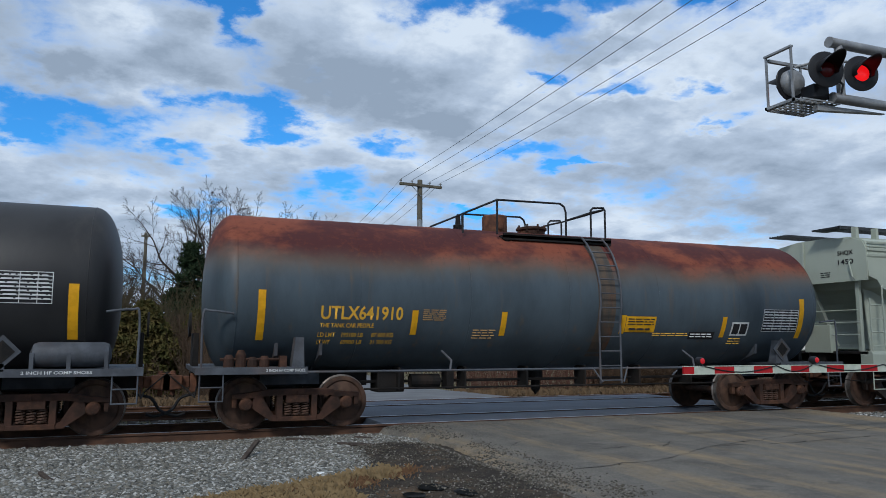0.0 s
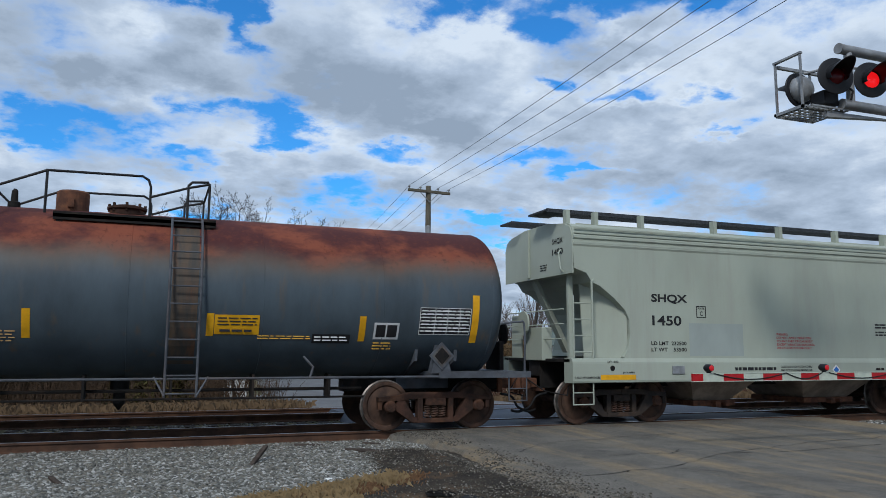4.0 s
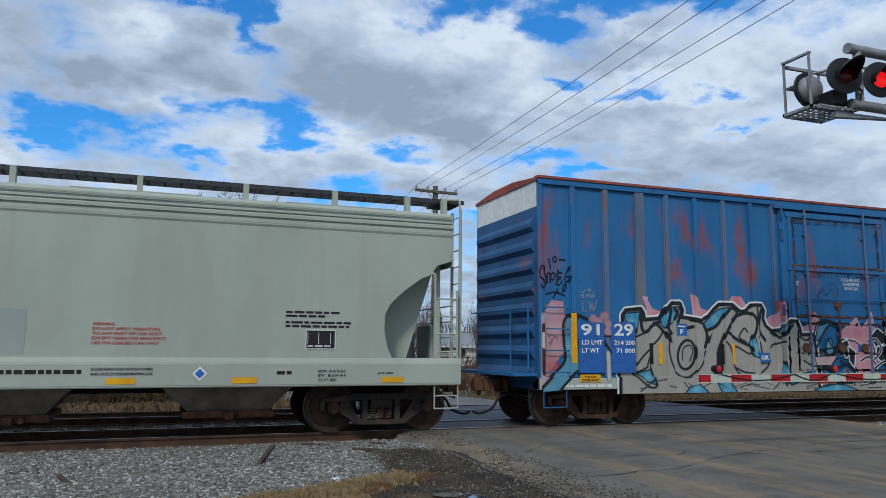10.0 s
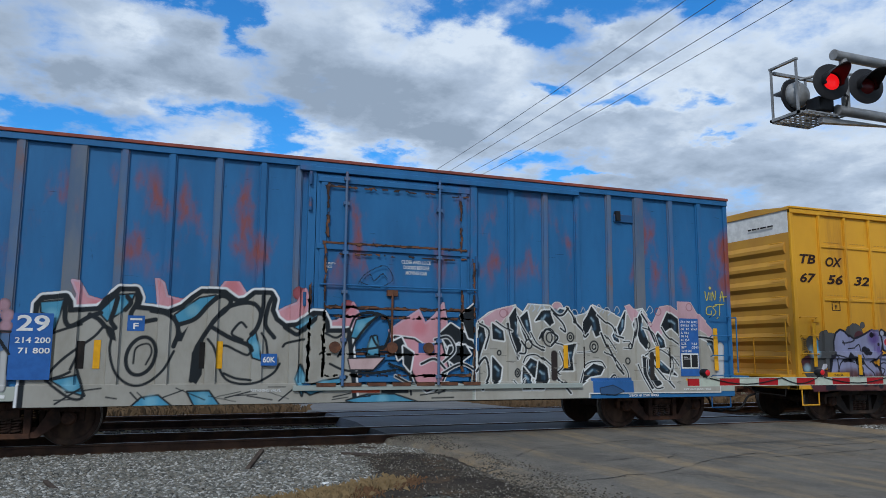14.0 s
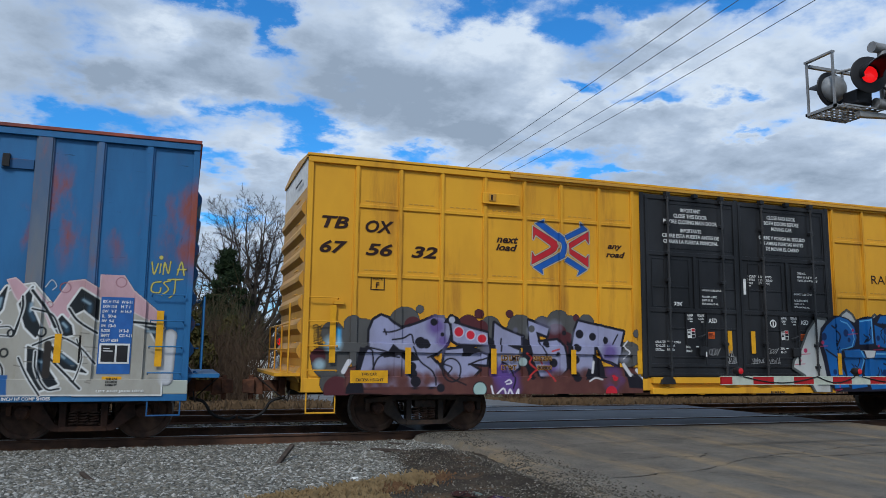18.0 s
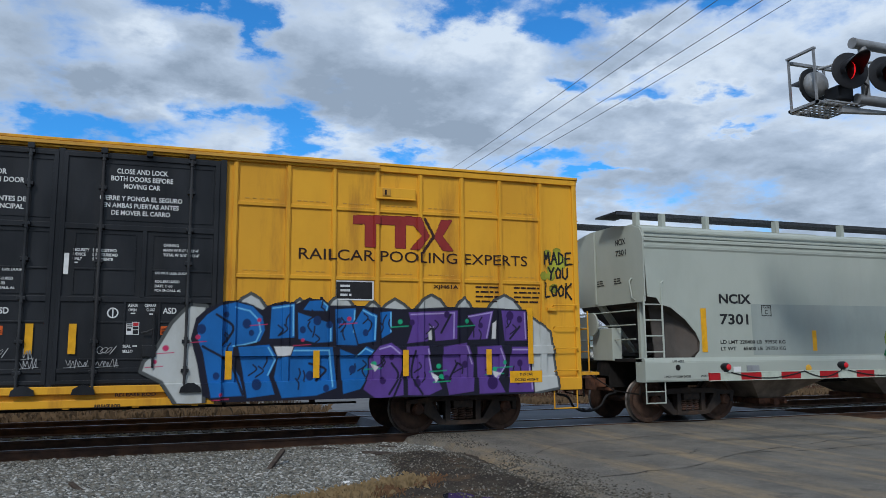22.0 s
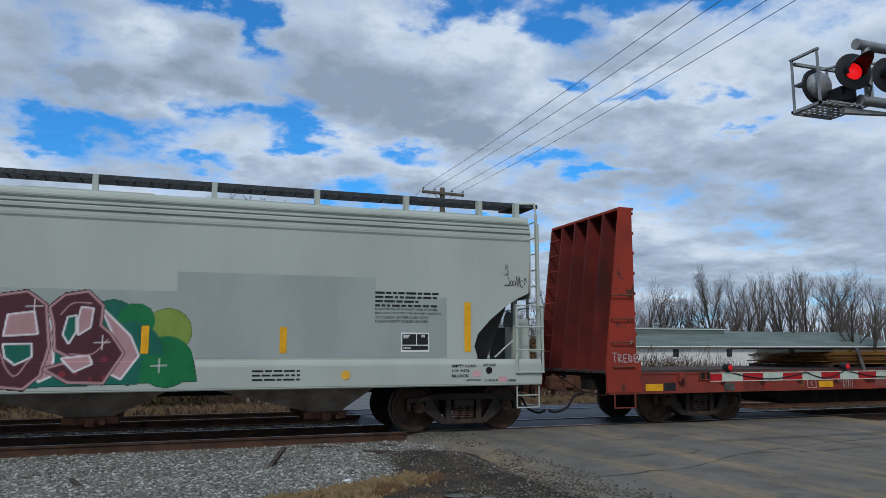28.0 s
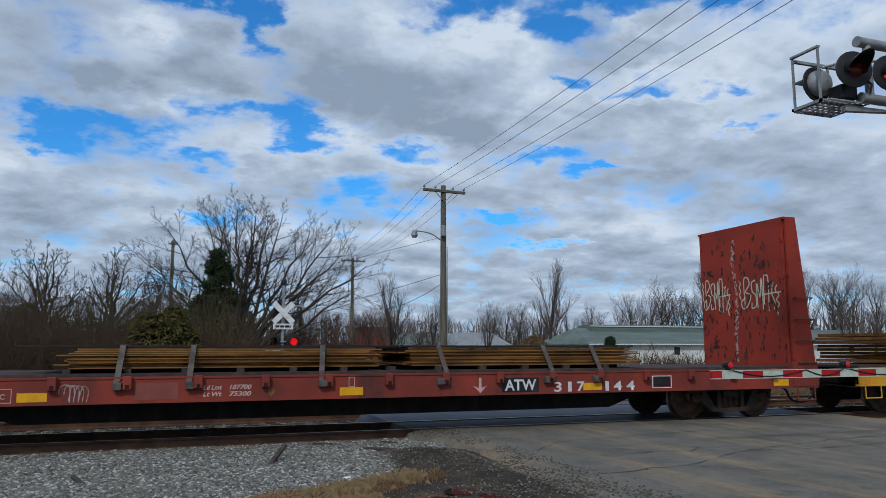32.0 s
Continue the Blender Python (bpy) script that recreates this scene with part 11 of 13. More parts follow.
def graffiti_green(root, surf, ox):
    """Maroon letters with pink sides on green clouds, low on the light hopper."""
    GRN, TEAL, LIM, MAR, PNK, BLK, WHT = (0.012, 0.155, 0.05), (0.012, 0.12, 0.085), (0.2, 0.29, 0.055), (0.075, 0.022, 0.03), (0.42, 0.24, 0.25), (0.012, 0.01, 0.012), (0.7, 0.66, 0.68)
    cv = Canvas(73.1, 80.4, 0.88, 2.56)
    rng = random.Random(31)
    at = layout((20, 580, 1100, 1260), (73.70, 76.39, 79.19, 80.05), 2.83, 0.00444)

    def disc(c, r, q, col):
        cv.disc(*at([(c, r)])[0], q * 0.0046, col, 0.02)

    for c, r, q, col in ((10, 250, 68, LIM), (1165, 255, 82, LIM), (80, 230, 70, GRN), (160, 210, 70, TEAL), (30, 360, 95, GRN), (1010, 220, 80, TEAL), (1075, 215, 62, GRN), (1165, 365, 90, GRN), (590, 190, 60, TEAL), (1060, 330, 110, TEAL), (150, 330, 100, TEAL)):
        disc(c, r, q, col)
    cv.poly(at([(-70, 345), (150, 330), (150, 440), (-75, 440)]), GRN)
    cv.poly(at([(120, 250), (1040, 250), (1120, 330), (1120, 440), (120, 440)]), TEAL)
    cv.poly(at([(1100, 340), (1240, 345), (1255, 438), (1090, 438)]), GRN)
    side = [[(140, 250), (150, 215), (185, 210), (200, 330), (150, 340), (135, 310)], [(205, 330), (240, 300), (330, 320), (330, 430), (300, 440), (280, 360)], [(340, 120), (365, 110), (385, 300), (360, 310)], [(575, 110), (600, 200), (650, 340), (620, 340), (570, 220)],
            [(830, 160), (850, 250), (860, 400), (825, 420)], [(980, 170), (1060, 270), (1085, 340), (1040, 420), (1010, 400), (1040, 330)]]
    for g in side:
        cv.poly(at(g), PNK, WHT, 0.025)
    mar = [[(200, 330), (205, 130), (230, 95), (290, 88), (340, 130), (352, 200), (330, 270), (350, 312), (382, 300), (392, 350), (450, 430), (400, 442), (300, 330), (240, 370), (200, 442), (108, 442), (105, 370), (200, 345)],
           [(360, 115), (430, 125), (500, 122), (575, 112), (592, 190), (560, 330), (622, 430), (560, 446), (480, 400), (430, 440), (400, 350), (380, 250)], [(628, 125), (700, 112), (705, 160), (680, 190), (655, 340), (690, 440), (640, 442), (600, 330), (595, 210)]]
    mar2 = [[(700, 125), (780, 110), (828, 155), (842, 300), (825, 400), (785, 442), (720, 432), (690, 330), (688, 200)], [(842, 165), (880, 122), (940, 110), (980, 160), (976, 230), (1005, 262), (1042, 330), (992, 432), (900, 425), (840, 380), (920, 352), (862, 312), (855, 220)]]
    for g in mar + mar2:
        cv.poly(at(g), MAR, PNK, 0.03, BLK, 0.012)
    spots = [(rng.uniform(115, 1000), rng.uniform(330, 435)) for _ in range(36)]
    for q in spots:
        if cv.col[np.argmin(abs(cv.x[:, 0] - at([q])[0][0])), np.argmin(abs(cv.z[0] - at([q])[0][1]))][1] < 0.04:
            cv.disc(*at([q])[0], rng.uniform(0.02, 0.055), (0.2, 0.03, 0.04))
    for g, fill in (([(245, 215), (270, 190), (300, 215), (295, 260), (270, 295), (248, 265)], TEAL), ([(415, 215), (505, 215), (505, 285), (425, 290)], TEAL), ([(410, 172), (545, 168), (540, 205), (412, 208)], PNK), ([(425, 298), (490, 298), (495, 342), (430, 345)], BLK),
                    ([(735, 190), (800, 180), (812, 255), (728, 260)], PNK), ([(728, 292), (798, 292), (800, 335), (762, 360), (735, 335)], TEAL), ([(890, 200), (910, 195), (912, 250), (895, 290), (880, 260)], TEAL), ([(925, 165), (955, 170), (950, 235), (920, 260), (918, 210)], PNK), ([(880, 345), (950, 338), (960, 365), (915, 390)], PNK)):
        cv.poly(at(g), fill, WHT, 0.022)
    for s in ([(235, 250), (215, 150), (260, 115)], [(380, 150), (400, 240), (440, 330)], [(560, 150), (545, 250), (530, 320)], [(650, 150), (640, 260), (670, 400)], [(705, 190), (715, 300), (760, 400), (800, 340)], [(870, 190), (900, 150), (950, 150)], [(1000, 280), (960, 330), (900, 330)]):
        cv.stroke(at(s), 0.02, PNK)
    for c, r in ((490, 240), (120, 310), (85, 340), (1145, 378), (658, 408), (295, 418), (985, 290), (800, 160)):
        cv.stroke(at([(c - 22, r), (c + 22, r)]), 0.014, WHT)
        cv.stroke(at([(c, r - 25), (c, r + 25)]), 0.014, WHT)
    for k in range(6):
        c = -50 + k * 17
        cv.stroke(at([(c, 400), (c + 5, 420), (c + 12, 402)]), 0.018, WHT)
    cv.stroke(at([(-45, 434), (40, 432)]), 0.016, WHT)
    for k in range(3):
        cv.stroke(at([(60 + k * 16, 210), (66 + k * 16, 245), (74 + k * 16, 215)]), 0.018, BLK)
    cv.finish(root, surf, ox, "maroon and pink graffiti letters on green clouds")
    cv = Canvas(85.5, 86.12, 2.66, 3.2, 0.005)
    curl = lambda cx, cz, rx, rz, a, b: [(cx + rx * math.cos(t), cz + rz * math.sin(t)) for t in np.linspace(a, b, 12)]
    cv.stroke(curl(85.68, 3.13, 0.03, 0.03, -1.0, 5.0) + [(85.66, 3.08), (85.73, 3.02), (85.66, 2.98)], 0.007, BLK, 0.003)
    cv.stroke([(85.57, 3.0), (85.64, 2.96), (85.72, 2.98)], 0.007, BLK, 0.003)
    cv.stroke([(85.70, 2.98), (85.735, 2.80), (85.70, 2.755), (85.635, 2.77), (85.82, 2.77)], 0.007, BLK, 0.003)
    for cx in (85.78, 85.84):
        cv.stroke(curl(cx, 2.81, 0.025, 0.045, 0.0, 6.2), 0.007, BLK, 0.003)
    for x in (85.89, 85.94):
        cv.stroke([(x - 0.02, 2.78), (x + 0.005, 2.95), (x + 0.02, 2.76), (x + 0.04, 2.79)], 0.007, BLK, 0.003)
    cv.stroke(curl(86.0, 2.8, 0.035, 0.07, 0.4, 5.6) + [(86.06, 2.80), (86.075, 2.92)], 0.007, BLK, 0.003)
    cv.stroke([(86.05, 2.86), (86.075, 2.92), (86.1, 2.83)], 0.007, BLK, 0.003)
    cv.finish(root, surf, ox + 0.05, "thin black scribble")
# ---- the crossing's signals ----
DRUMS = []


def flasher(root, x, y, z, turn, phase):
    """One flashing light: round backboard, hood, and a round lens drum with a lit and a dark half that turns in its housing; turn: degrees from facing -y; phase: 0 or 1, lit first or second."""
    m = Matrix.Translation((x, y, z)) @ Matrix.Rotation(radians(turn), 4, "Z")
    bm = lathe(bmesh.new(), [(0.02, 0.02), (0.02, 0.31), (0.012, 0.318), (-0.004, 0.318), (-0.012, 0.3), (-0.012, 0.02)], "y", 36)
    bd = part("backboard", bm, M["signal_black"], root, "black round backboard", True)
    bd.matrix_local = m
    bm = bmesh.new()
    n = 20
    ring = []
    for k in range(n + 1):
        a = radians(-25 + 230 * k / n)
        c, s = math.cos(a) * 0.18, math.sin(a) * 0.18
        ln = 0.12 + 0.36 * max(0, math.sin(a))
        ring.append((Vector((c, -0.012, s)), Vector((c * 0.98, -0.012 - ln, s * 0.98)), Vector((c * 0.93, -0.012, s * 0.93)), Vector((c * 0.91, -0.012 - ln, s * 0.91))))
    for p, q in zip(ring, ring[1:]):
        v = [bm.verts.new(t) for t in (*p, *q)]
        for f in ((0, 1, 5, 4), (6, 7, 3, 2), (1, 3, 7, 5)):
            bm.faces.new([v[i] for i in f])
    bmesh.ops.remove_doubles(bm, verts=bm.verts[:], dist=1e-4)
    part("hood", bm, M["signal_black"], bd, "black visor", True)
    bm = lathe(bmesh.new(), [(0.06 * math.cos(a), 0.148 * math.sin(a)) for a in np.linspace(0.02, math.pi - 0.02, 19)], "y", 28)
    for f in bm.faces:
        f.material_index = 0 if f.calc_center_median().y < 0.0 else 1
    drum = part("lens_drum", bm, M["lamp_red"], bd, "red lens, lit on one half", True)
    drum.data.materials.append(M["lamp_dull"])
    DRUMS.append((drum, phase))
    bm = lathe(bmesh.new(), [(0.02, 0.235), (0.08, 0.235), (0.16, 0.2), (0.22, 0.12), (0.24, 0.01)], "y", 28)
    part("housing", bm, M["galv"], bd, "grey domed lamp housing", True)
    return bd


def build_crossing():
    # cantilever arm over the road, with its end basket and lamps
    root = thing("crossing_signal", "grey pipe cantilever arm with black flashing lights and an end basket", "crossing signal", pose(17.6, -5.5, -0.2))
    ox, oy, oz = 17.6, -5.5, -0.2

    def P(x, y, z):
        return (x - ox, y - oy, z - oz)

    def pipes(name, pts, r, mat=M["galv"], label="", seg=16):
        return part(name, pipe(bmesh.new(), [P(*p) for p in pts], r, seg), mat, root, label, True)

    pipes("arm_pipe", [(10.86, -5.5, 5.74), (17.6, -5.5, 5.74)], 0.088, label="lower grey steel pipe")
    pipes("arm_pipe", [(10.88, -5.5, 6.74), (17.6, -5.5, 6.74)], 0.088, label="upper grey steel pipe")
    for a, b in ((11.06, 11.06), (12.6, 12.6), (14.4, 14.4), (16.2, 16.2)):
        pipes("arm_strut", [(a, -5.5, 5.72), (b, -5.5, 6.74)], 0.07)
    for z in (5.74, 6.74):
        part("pipe_cap", lathe(bmesh.new(), [(P(10.84, 0, 0)[0], 0.02), (P(10.84, 0, 0)[0], 0.094), (P(10.88, 0, 0)[0], 0.094)], "x", 24, (0, 0, z - oz)), M["galv"], root, "", True)
    part("mast", lathe(bmesh.new(), [(0.0, 0.19), (7.4, 0.16)], "z", 24), M["galv"], root, "grey steel mast", True)
    part("mast_base", slab(-0.4, 0.4, -0.4, 0.4, -0.06, 0.05, 0.02), M["galv"], root)
    # basket: floor grating, kick rail, posts, handrail
    for k in range(8):
        y = -5.5 + 0.78 * k / 7
        part("grating_bar", slab(10.16 - ox, 11.02 - ox, y - oy - 0.012, y - oy + 0.012, 5.635 - oz, 5.662 - oz), M["galv"], root)
        x = 10.17 + 0.84 * k / 7
        part("grating_bar", slab(x - ox - 0.01, x - ox + 0.01, -5.5 - oy, -4.72 - oy, 5.638 - oz, 5.659 - oz), M["galv"], root)
    for a, b in (((10.15, -5.32, 5.66), (10.15, -4.72, 5.66)), ((10.15, -4.72, 5.66), (11.02, -4.72, 5.66)), ((10.15, -5.32, 5.66), (10.72, -5.32, 5.66))):
        lo, hi = [min(p, q) for p, q in zip(a, b)], [max(p, q) for p, q in zip(a, b)]
        part("kick_rail", slab(lo[0] - 0.02 - ox, hi[0] + 0.02 - ox, lo[1] - 0.02 - oy, hi[1] + 0.02 - oy, 5.655 - oz, 5.705 - oz), M["galv"], root)
    for x, y in ((10.17, -4.74), (10.17, -5.30), (10.98, -4.74)):
        part("basket_post", slab(x - 0.017 - ox, x + 0.017 - ox, y - 0.017 - oy, y + 0.017 - oy, 5.66 - oz, 6.62 - oz), M["galv"], root)
    part("hand_rail", slab(10.14 - ox, 10.20 - ox, -5.33 - oy, -4.71 - oy, 6.62 - oz, 6.655 - oz), M["galv"], root)
    part("hand_rail", slab(10.21 - ox, 12.2 - ox, -4.77 - oy, -4.71 - oy, 6.55 - oz, 6.60 - oz), M["galv"], root)
    part("support_angle", prism(bmesh.new(), [(10.55 - ox, 5.5 - oz), (10.62 - ox, 5.5 - oz), (12.2 - ox, 5.62 - oz), (10.55 - ox, 5.6 - oz)], -5.45 - oy, -5.35 - oy), M["galv"], root)
    pipes("lamp_bracket", [(10.4, -5.15, 6.34), (10.75, -5.45, 6.42), (11.6, -5.6, 6.42)], 0.025, M["galv"], seg=8)
    flasher(root, *P(10.60, -5.62, 6.17), -16, 0)
    flasher(root, *P(11.40, -5.64, 6.20), -16, 1)
    flasher(root, *P(10.44, -4.98, 6.10), 181, 1)
    part("junction_box", slab(10.5 - ox, 10.85 - ox, -5.45 - oy, -5.15 - oy, 5.72 - oz, 5.98 - oz, 0.03), M["signal_black"], root)
    bm = bmesh.new()
    pipe(bm, [P(*p) for p in ((10.85, -5.55, 6.1), (10.98, -5.62, 5.95), (10.95, -5.6, 5.8))], 0.02, 6)
    part("cable", bm, M["hose"], root)

    # lowered gate arm
    g = thing("crossing_gate", "lowered red and white striped gate arm with red lamps", "crossing gate", pose(17.4, -4.85, -0.2))
    part("gate_mast", slab(-0.12, 0.12, -0.12, 0.12, 0, 1.6, 0.02), M["galv"], g)
    part("gate_machine", slab(-0.35, 0.35, -0.25, 0.25, 0.9, 1.6, 0.03), M["galv"], g)
    x = 8.0
    k = 0
    first = 0.20
    while x < 17.0:
        w = first if k == 0 else 0.406
        red = k % 2 == 0
        part("gate_stripe", slab(x - 17.4, x + w - 17.4, -0.02, 0.02, 1.24, 1.355), M["gate_red"] if red else M["gate_white"], g, "red stripe" if red else "white stripe")
        x += w
        k += 1
    part("arm_edge", slab(8.0 - 17.4, 17.0 - 17.4, -0.026, 0.026, 1.355, 1.366), M["gate_white"], g)
    part("arm_edge", slab(8.0 - 17.4, 17.0 - 17.4, -0.026, 0.026, 1.229, 1.24), M["gate_white"], g)
    for x in (8.33, 10.77, 13.3):
        bm = lathe(bmesh.new(), [(-0.07, 0.05), (-0.045, 0.062), (0.045, 0.062), (0.07, 0.05)], "y", 16, (x - 17.4, 0, 1.445))
        box(bm, x - 17.43, x - 17.37, -0.02, 0.02, 1.36, 1.40)
        lamp = part("gate_lamp", bm, M["signal_black"], g, "small red gate lamp", True)
        part("lamp_lens", lathe(bmesh.new(), [(-0.085, 0.02), (-0.08, 0.04), (-0.068, 0.048)], "y", 16, (x - 17.4, 0, 1.445)), M["gate_lamp"], lamp, "red lens")
    for a, b in ((8.4, 9.9), (9.9, 10.7), (10.85, 12.4), (12.4, 13.2)):
        pts = [(a + (b - a) * t - 17.4, -0.03, 1.36 - 0.1 * math.sin(math.pi * t)) for t in np.linspace(0, 1, 9)]
        part("lamp_cable", pipe(bmesh.new(), pts, 0.009, 5), M["hose"], g, "black cable hanging in loops")

    # far side: mast with crossbuck and lamps
    r = thing("crossbuck_mast", "silver mast with white crossbuck and two red lamps", "crossing signal", pose(4.0, 15.2, -0.4))
    part("mast", lathe(bmesh.new(), [(0, 0.07), (4.4, 0.06)], "z", 16), M["galv"], r, "", True)
    part("bell", lathe(bmesh.new(), [(4.4, 0.1), (4.5, 0.13), (4.62, 0.1), (4.68, 0.02)], "z", 16), M["signal_black"], r, "", True)
    for s in (-1, 1):
        bm = slab(-0.53, 0.53, -0.02, 0.02, -0.105, 0.105, 0.005)
        ob = part("crossbuck_blade", bm, M["white"], r, "white blade")
        ob.matrix_local = Matrix.Translation((0, -0.1 - 0.02 * s, 3.32)) @ Matrix.Rotation(radians(45 * s), 4, "Y")
    d = part("track_plate", slab(-0.38, 0.38, -0.12, -0.09, 2.68, 2.9), M["white"], r)
    bars(-0.3, 0.3, 2.73, 2.85, 1, M["text_black"], d, lambda x, z: -0.122, 0, 5, 0.7)
    part("lamp_arm", pipe(bmesh.new(), [(-0.5, -0.1, 2.2), (0.5, -0.1, 2.2)], 0.03, 8), M["galv"], r)
    flasher(r, -0.42, -0.14, 2.2, 0, 0)
    flasher(r, 0.42, -0.14, 2.2, 0, 1)
    part("side_arm", pipe(bmesh.new(), [(0, 0, 3.6), (0.8, 0, 3.6)], 0.025, 8), M["galv"], r)
    part("base", slab(-0.25, 0.25, -0.25, 0.25, -0.05, 0.12, 0.02), M["galv"], r)
    cab = thing("signal_cabinet", "white metal signal cabinet beside the far road", "cabinet", pose(3.0, 16.5, -0.45))
    part("body", slab(-0.5, 0.5, -0.4, 0.4, 0, 1.5, 0.02), M["white"], cab)
    part("door", slab(-0.45, 0.45, -0.42, -0.4, 0.08, 1.42, 0.01), M["white"], cab)


# ---- poles and wires ----
def pole(x, y, top, arm, yaw, label, extras=()):
    r = thing("utility_pole", label, "utility pole", pose(x, y, -0.5, 0, 0, yaw), "poles along the road")
    h = top + 0.5
    part("shaft", lathe(bmesh.new(), [(-0.3, 0.17), (h * 0.5, 0.145), (h, 0.115)], "z", 14), M["pole_wood"], r, "weathered grey-green wooden shaft", True)
    z = h - 0.28
    part("crossarm", slab(-arm, arm, -0.17, -0.05, z - 0.06, z + 0.06, 0.008), M["pole_wood"], r, "wooden crossarm")
    for s in (-1, 1):
        part("brace", pipe(bmesh.new(), [(s * arm * 0.45, -0.12, z - 0.04), (0, -0.14, z - 0.5)], 0.018, 6), M["galv"], r)
    tips = []
    for k in (-0.95, -0.42, 0.42, 0.95):
        part("insulator", lathe(bmesh.new(), [(z + 0.06, 0.02), (z + 0.12, 0.025), (z + 0.13, 0.05), (z + 0.17, 0.055), (z + 0.21, 0.03), (z + 0.22, 0.01)], "z", 10, (k * arm, -0.11, 0)), M["galv"], r)
        tips.append((Matrix.Translation((x, y, -0.5)) @ Matrix.Rotation(radians(yaw), 4, "Z")) @ Vector((k * arm, -0.11, z + 0.21)))
    if "lamp" in extras:
        bm = pipe(bmesh.new(), curve_points([(0, 0, h * 0.76 - 0.35), (-0.6, 0.1, h * 0.76 + 0.02), (-1.3, 0.2, h * 0.76 + 0.12)], 5), 0.028, 8)
        part("lamp_arm", bm, M["galv"], r)
        part("lamp_head", lathe(bmesh.new(), [(h * 0.76 - 0.2, 0.1), (h * 0.76 - 0.1, 0.15), (h * 0.76 + 0.1, 0.12), (h * 0.76 + 0.16, 0.02)], "z", 14, (-1.35, 0.2, 0)), M["galv"], r, "street lamp head")
        part("transformer", lathe(bmesh.new(), [(h * 0.78 - 0.3, 0.12), (h * 0.78 + 0.15, 0.13), (h * 0.78 + 0.2, 0.05)], "z", 14, (-0.12, -0.25, 0)), M["galv"], r, "grey can beside the shaft")
        part("conduit", pipe(bmesh.new(), [(0.16, -0.08, h * 0.15), (0.15, -0.08, h * 0.7)], 0.02, 6), M["galv"], r)
    if "double" in extras:
        part("crossarm", slab(-arm * 0.6, arm * 0.6, -0.17, -0.06, z - 0.75, z - 0.63), M["pole_wood"], r)
        part("transformer", lathe(bmesh.new(), [(z - 1.7, 0.18), (z - 1.0, 0.19), (z - 0.95, 0.06)], "z", 14, (0.3, -0.2, 0)), M["galv"], r)
    return tips


def wire(a, b, sag, r=0.008):
    pts = [a + (b - a) * t - Vector((0, 0, 4 * sag * t * (1 - t))) for t in np.linspace(0, 1, 22)]
    ob = part("power_line", pipe(bmesh.new(), pts, r, 5), M["wire"], None, "thin black overhead power line between poles")
    return tagged(ob, category="wire", group="overhead wires")


def build_poles():
    t0 = pole(9.5, -27.0, 9.2, 1.06, 3, "tall wooden utility pole with a crossarm")
    t1 = pole(11.42, 17.3, 8.98, 1.06, 6, "tall wooden utility pole with a crossarm, lamp and can", ("lamp",))
    t2 = pole(14.5, 49.6, 9.45, 1.1, 5, "wooden utility pole with a crossarm beside the far road", ())
    t3 = pole(15.7, 88.0, 9.0, 1.3, 3, "wooden utility pole far down the road")
    pole(-0.35, 46.0, 9.8, 0.35, 10, "wooden pole among the bare trees")
    pole(12.6, 120.0, 6.6, 1.6, 3, "wooden utility pole far down the road")
    for a, b, c, d in zip(t0, t1, t2, t3):
        wire(a, b, 0.5)
        wire(b, c, 0.5)
        wire(c, d, 0.4)
    wire(Vector((11.42, 17.3, 6.6)), Vector((-14, 60, 5.0)), 0.9, 0.009)
    wire(Vector((11.42, 17.3, 4.5)), Vector((14.5, 49.6, 5.8)), 1.0, 0.014)
    wire(Vector((11.42, 17.3, 4.9)), Vector((2, 75, 5.0)), 1.0, 0.011)


# ---- trees, scrub and houses ----
def add_tube(V, F, pts, radii, sides):
    base = len(V)
    n = len(pts)
    for i, p in enumerate(pts):
        d = (pts[min(i + 1, n - 1)] - pts[max(i - 1, 0)]).normalized()
        side = d.orthogonal().normalized()
        up = d.cross(side)
        for k in range(sides):
            a = 2 * math.pi * k / sides
            V.append(p + (side * math.cos(a) + up * math.sin(a)) * radii[i])
    for i in range(n - 1):
        for k in range(sides):
            j = (k + 1) % sides
            F.append((base + i * sides + k, base + i * sides + j, base + (i + 1) * sides + j, base + (i + 1) * sides + k))


def mesh_of(name, V, F, mat):
    me = bpy.data.meshes.new(name)
    me.from_pydata([tuple(v) for v in V], [], F)
    me.update()
    me.materials.append(mat)
    return me


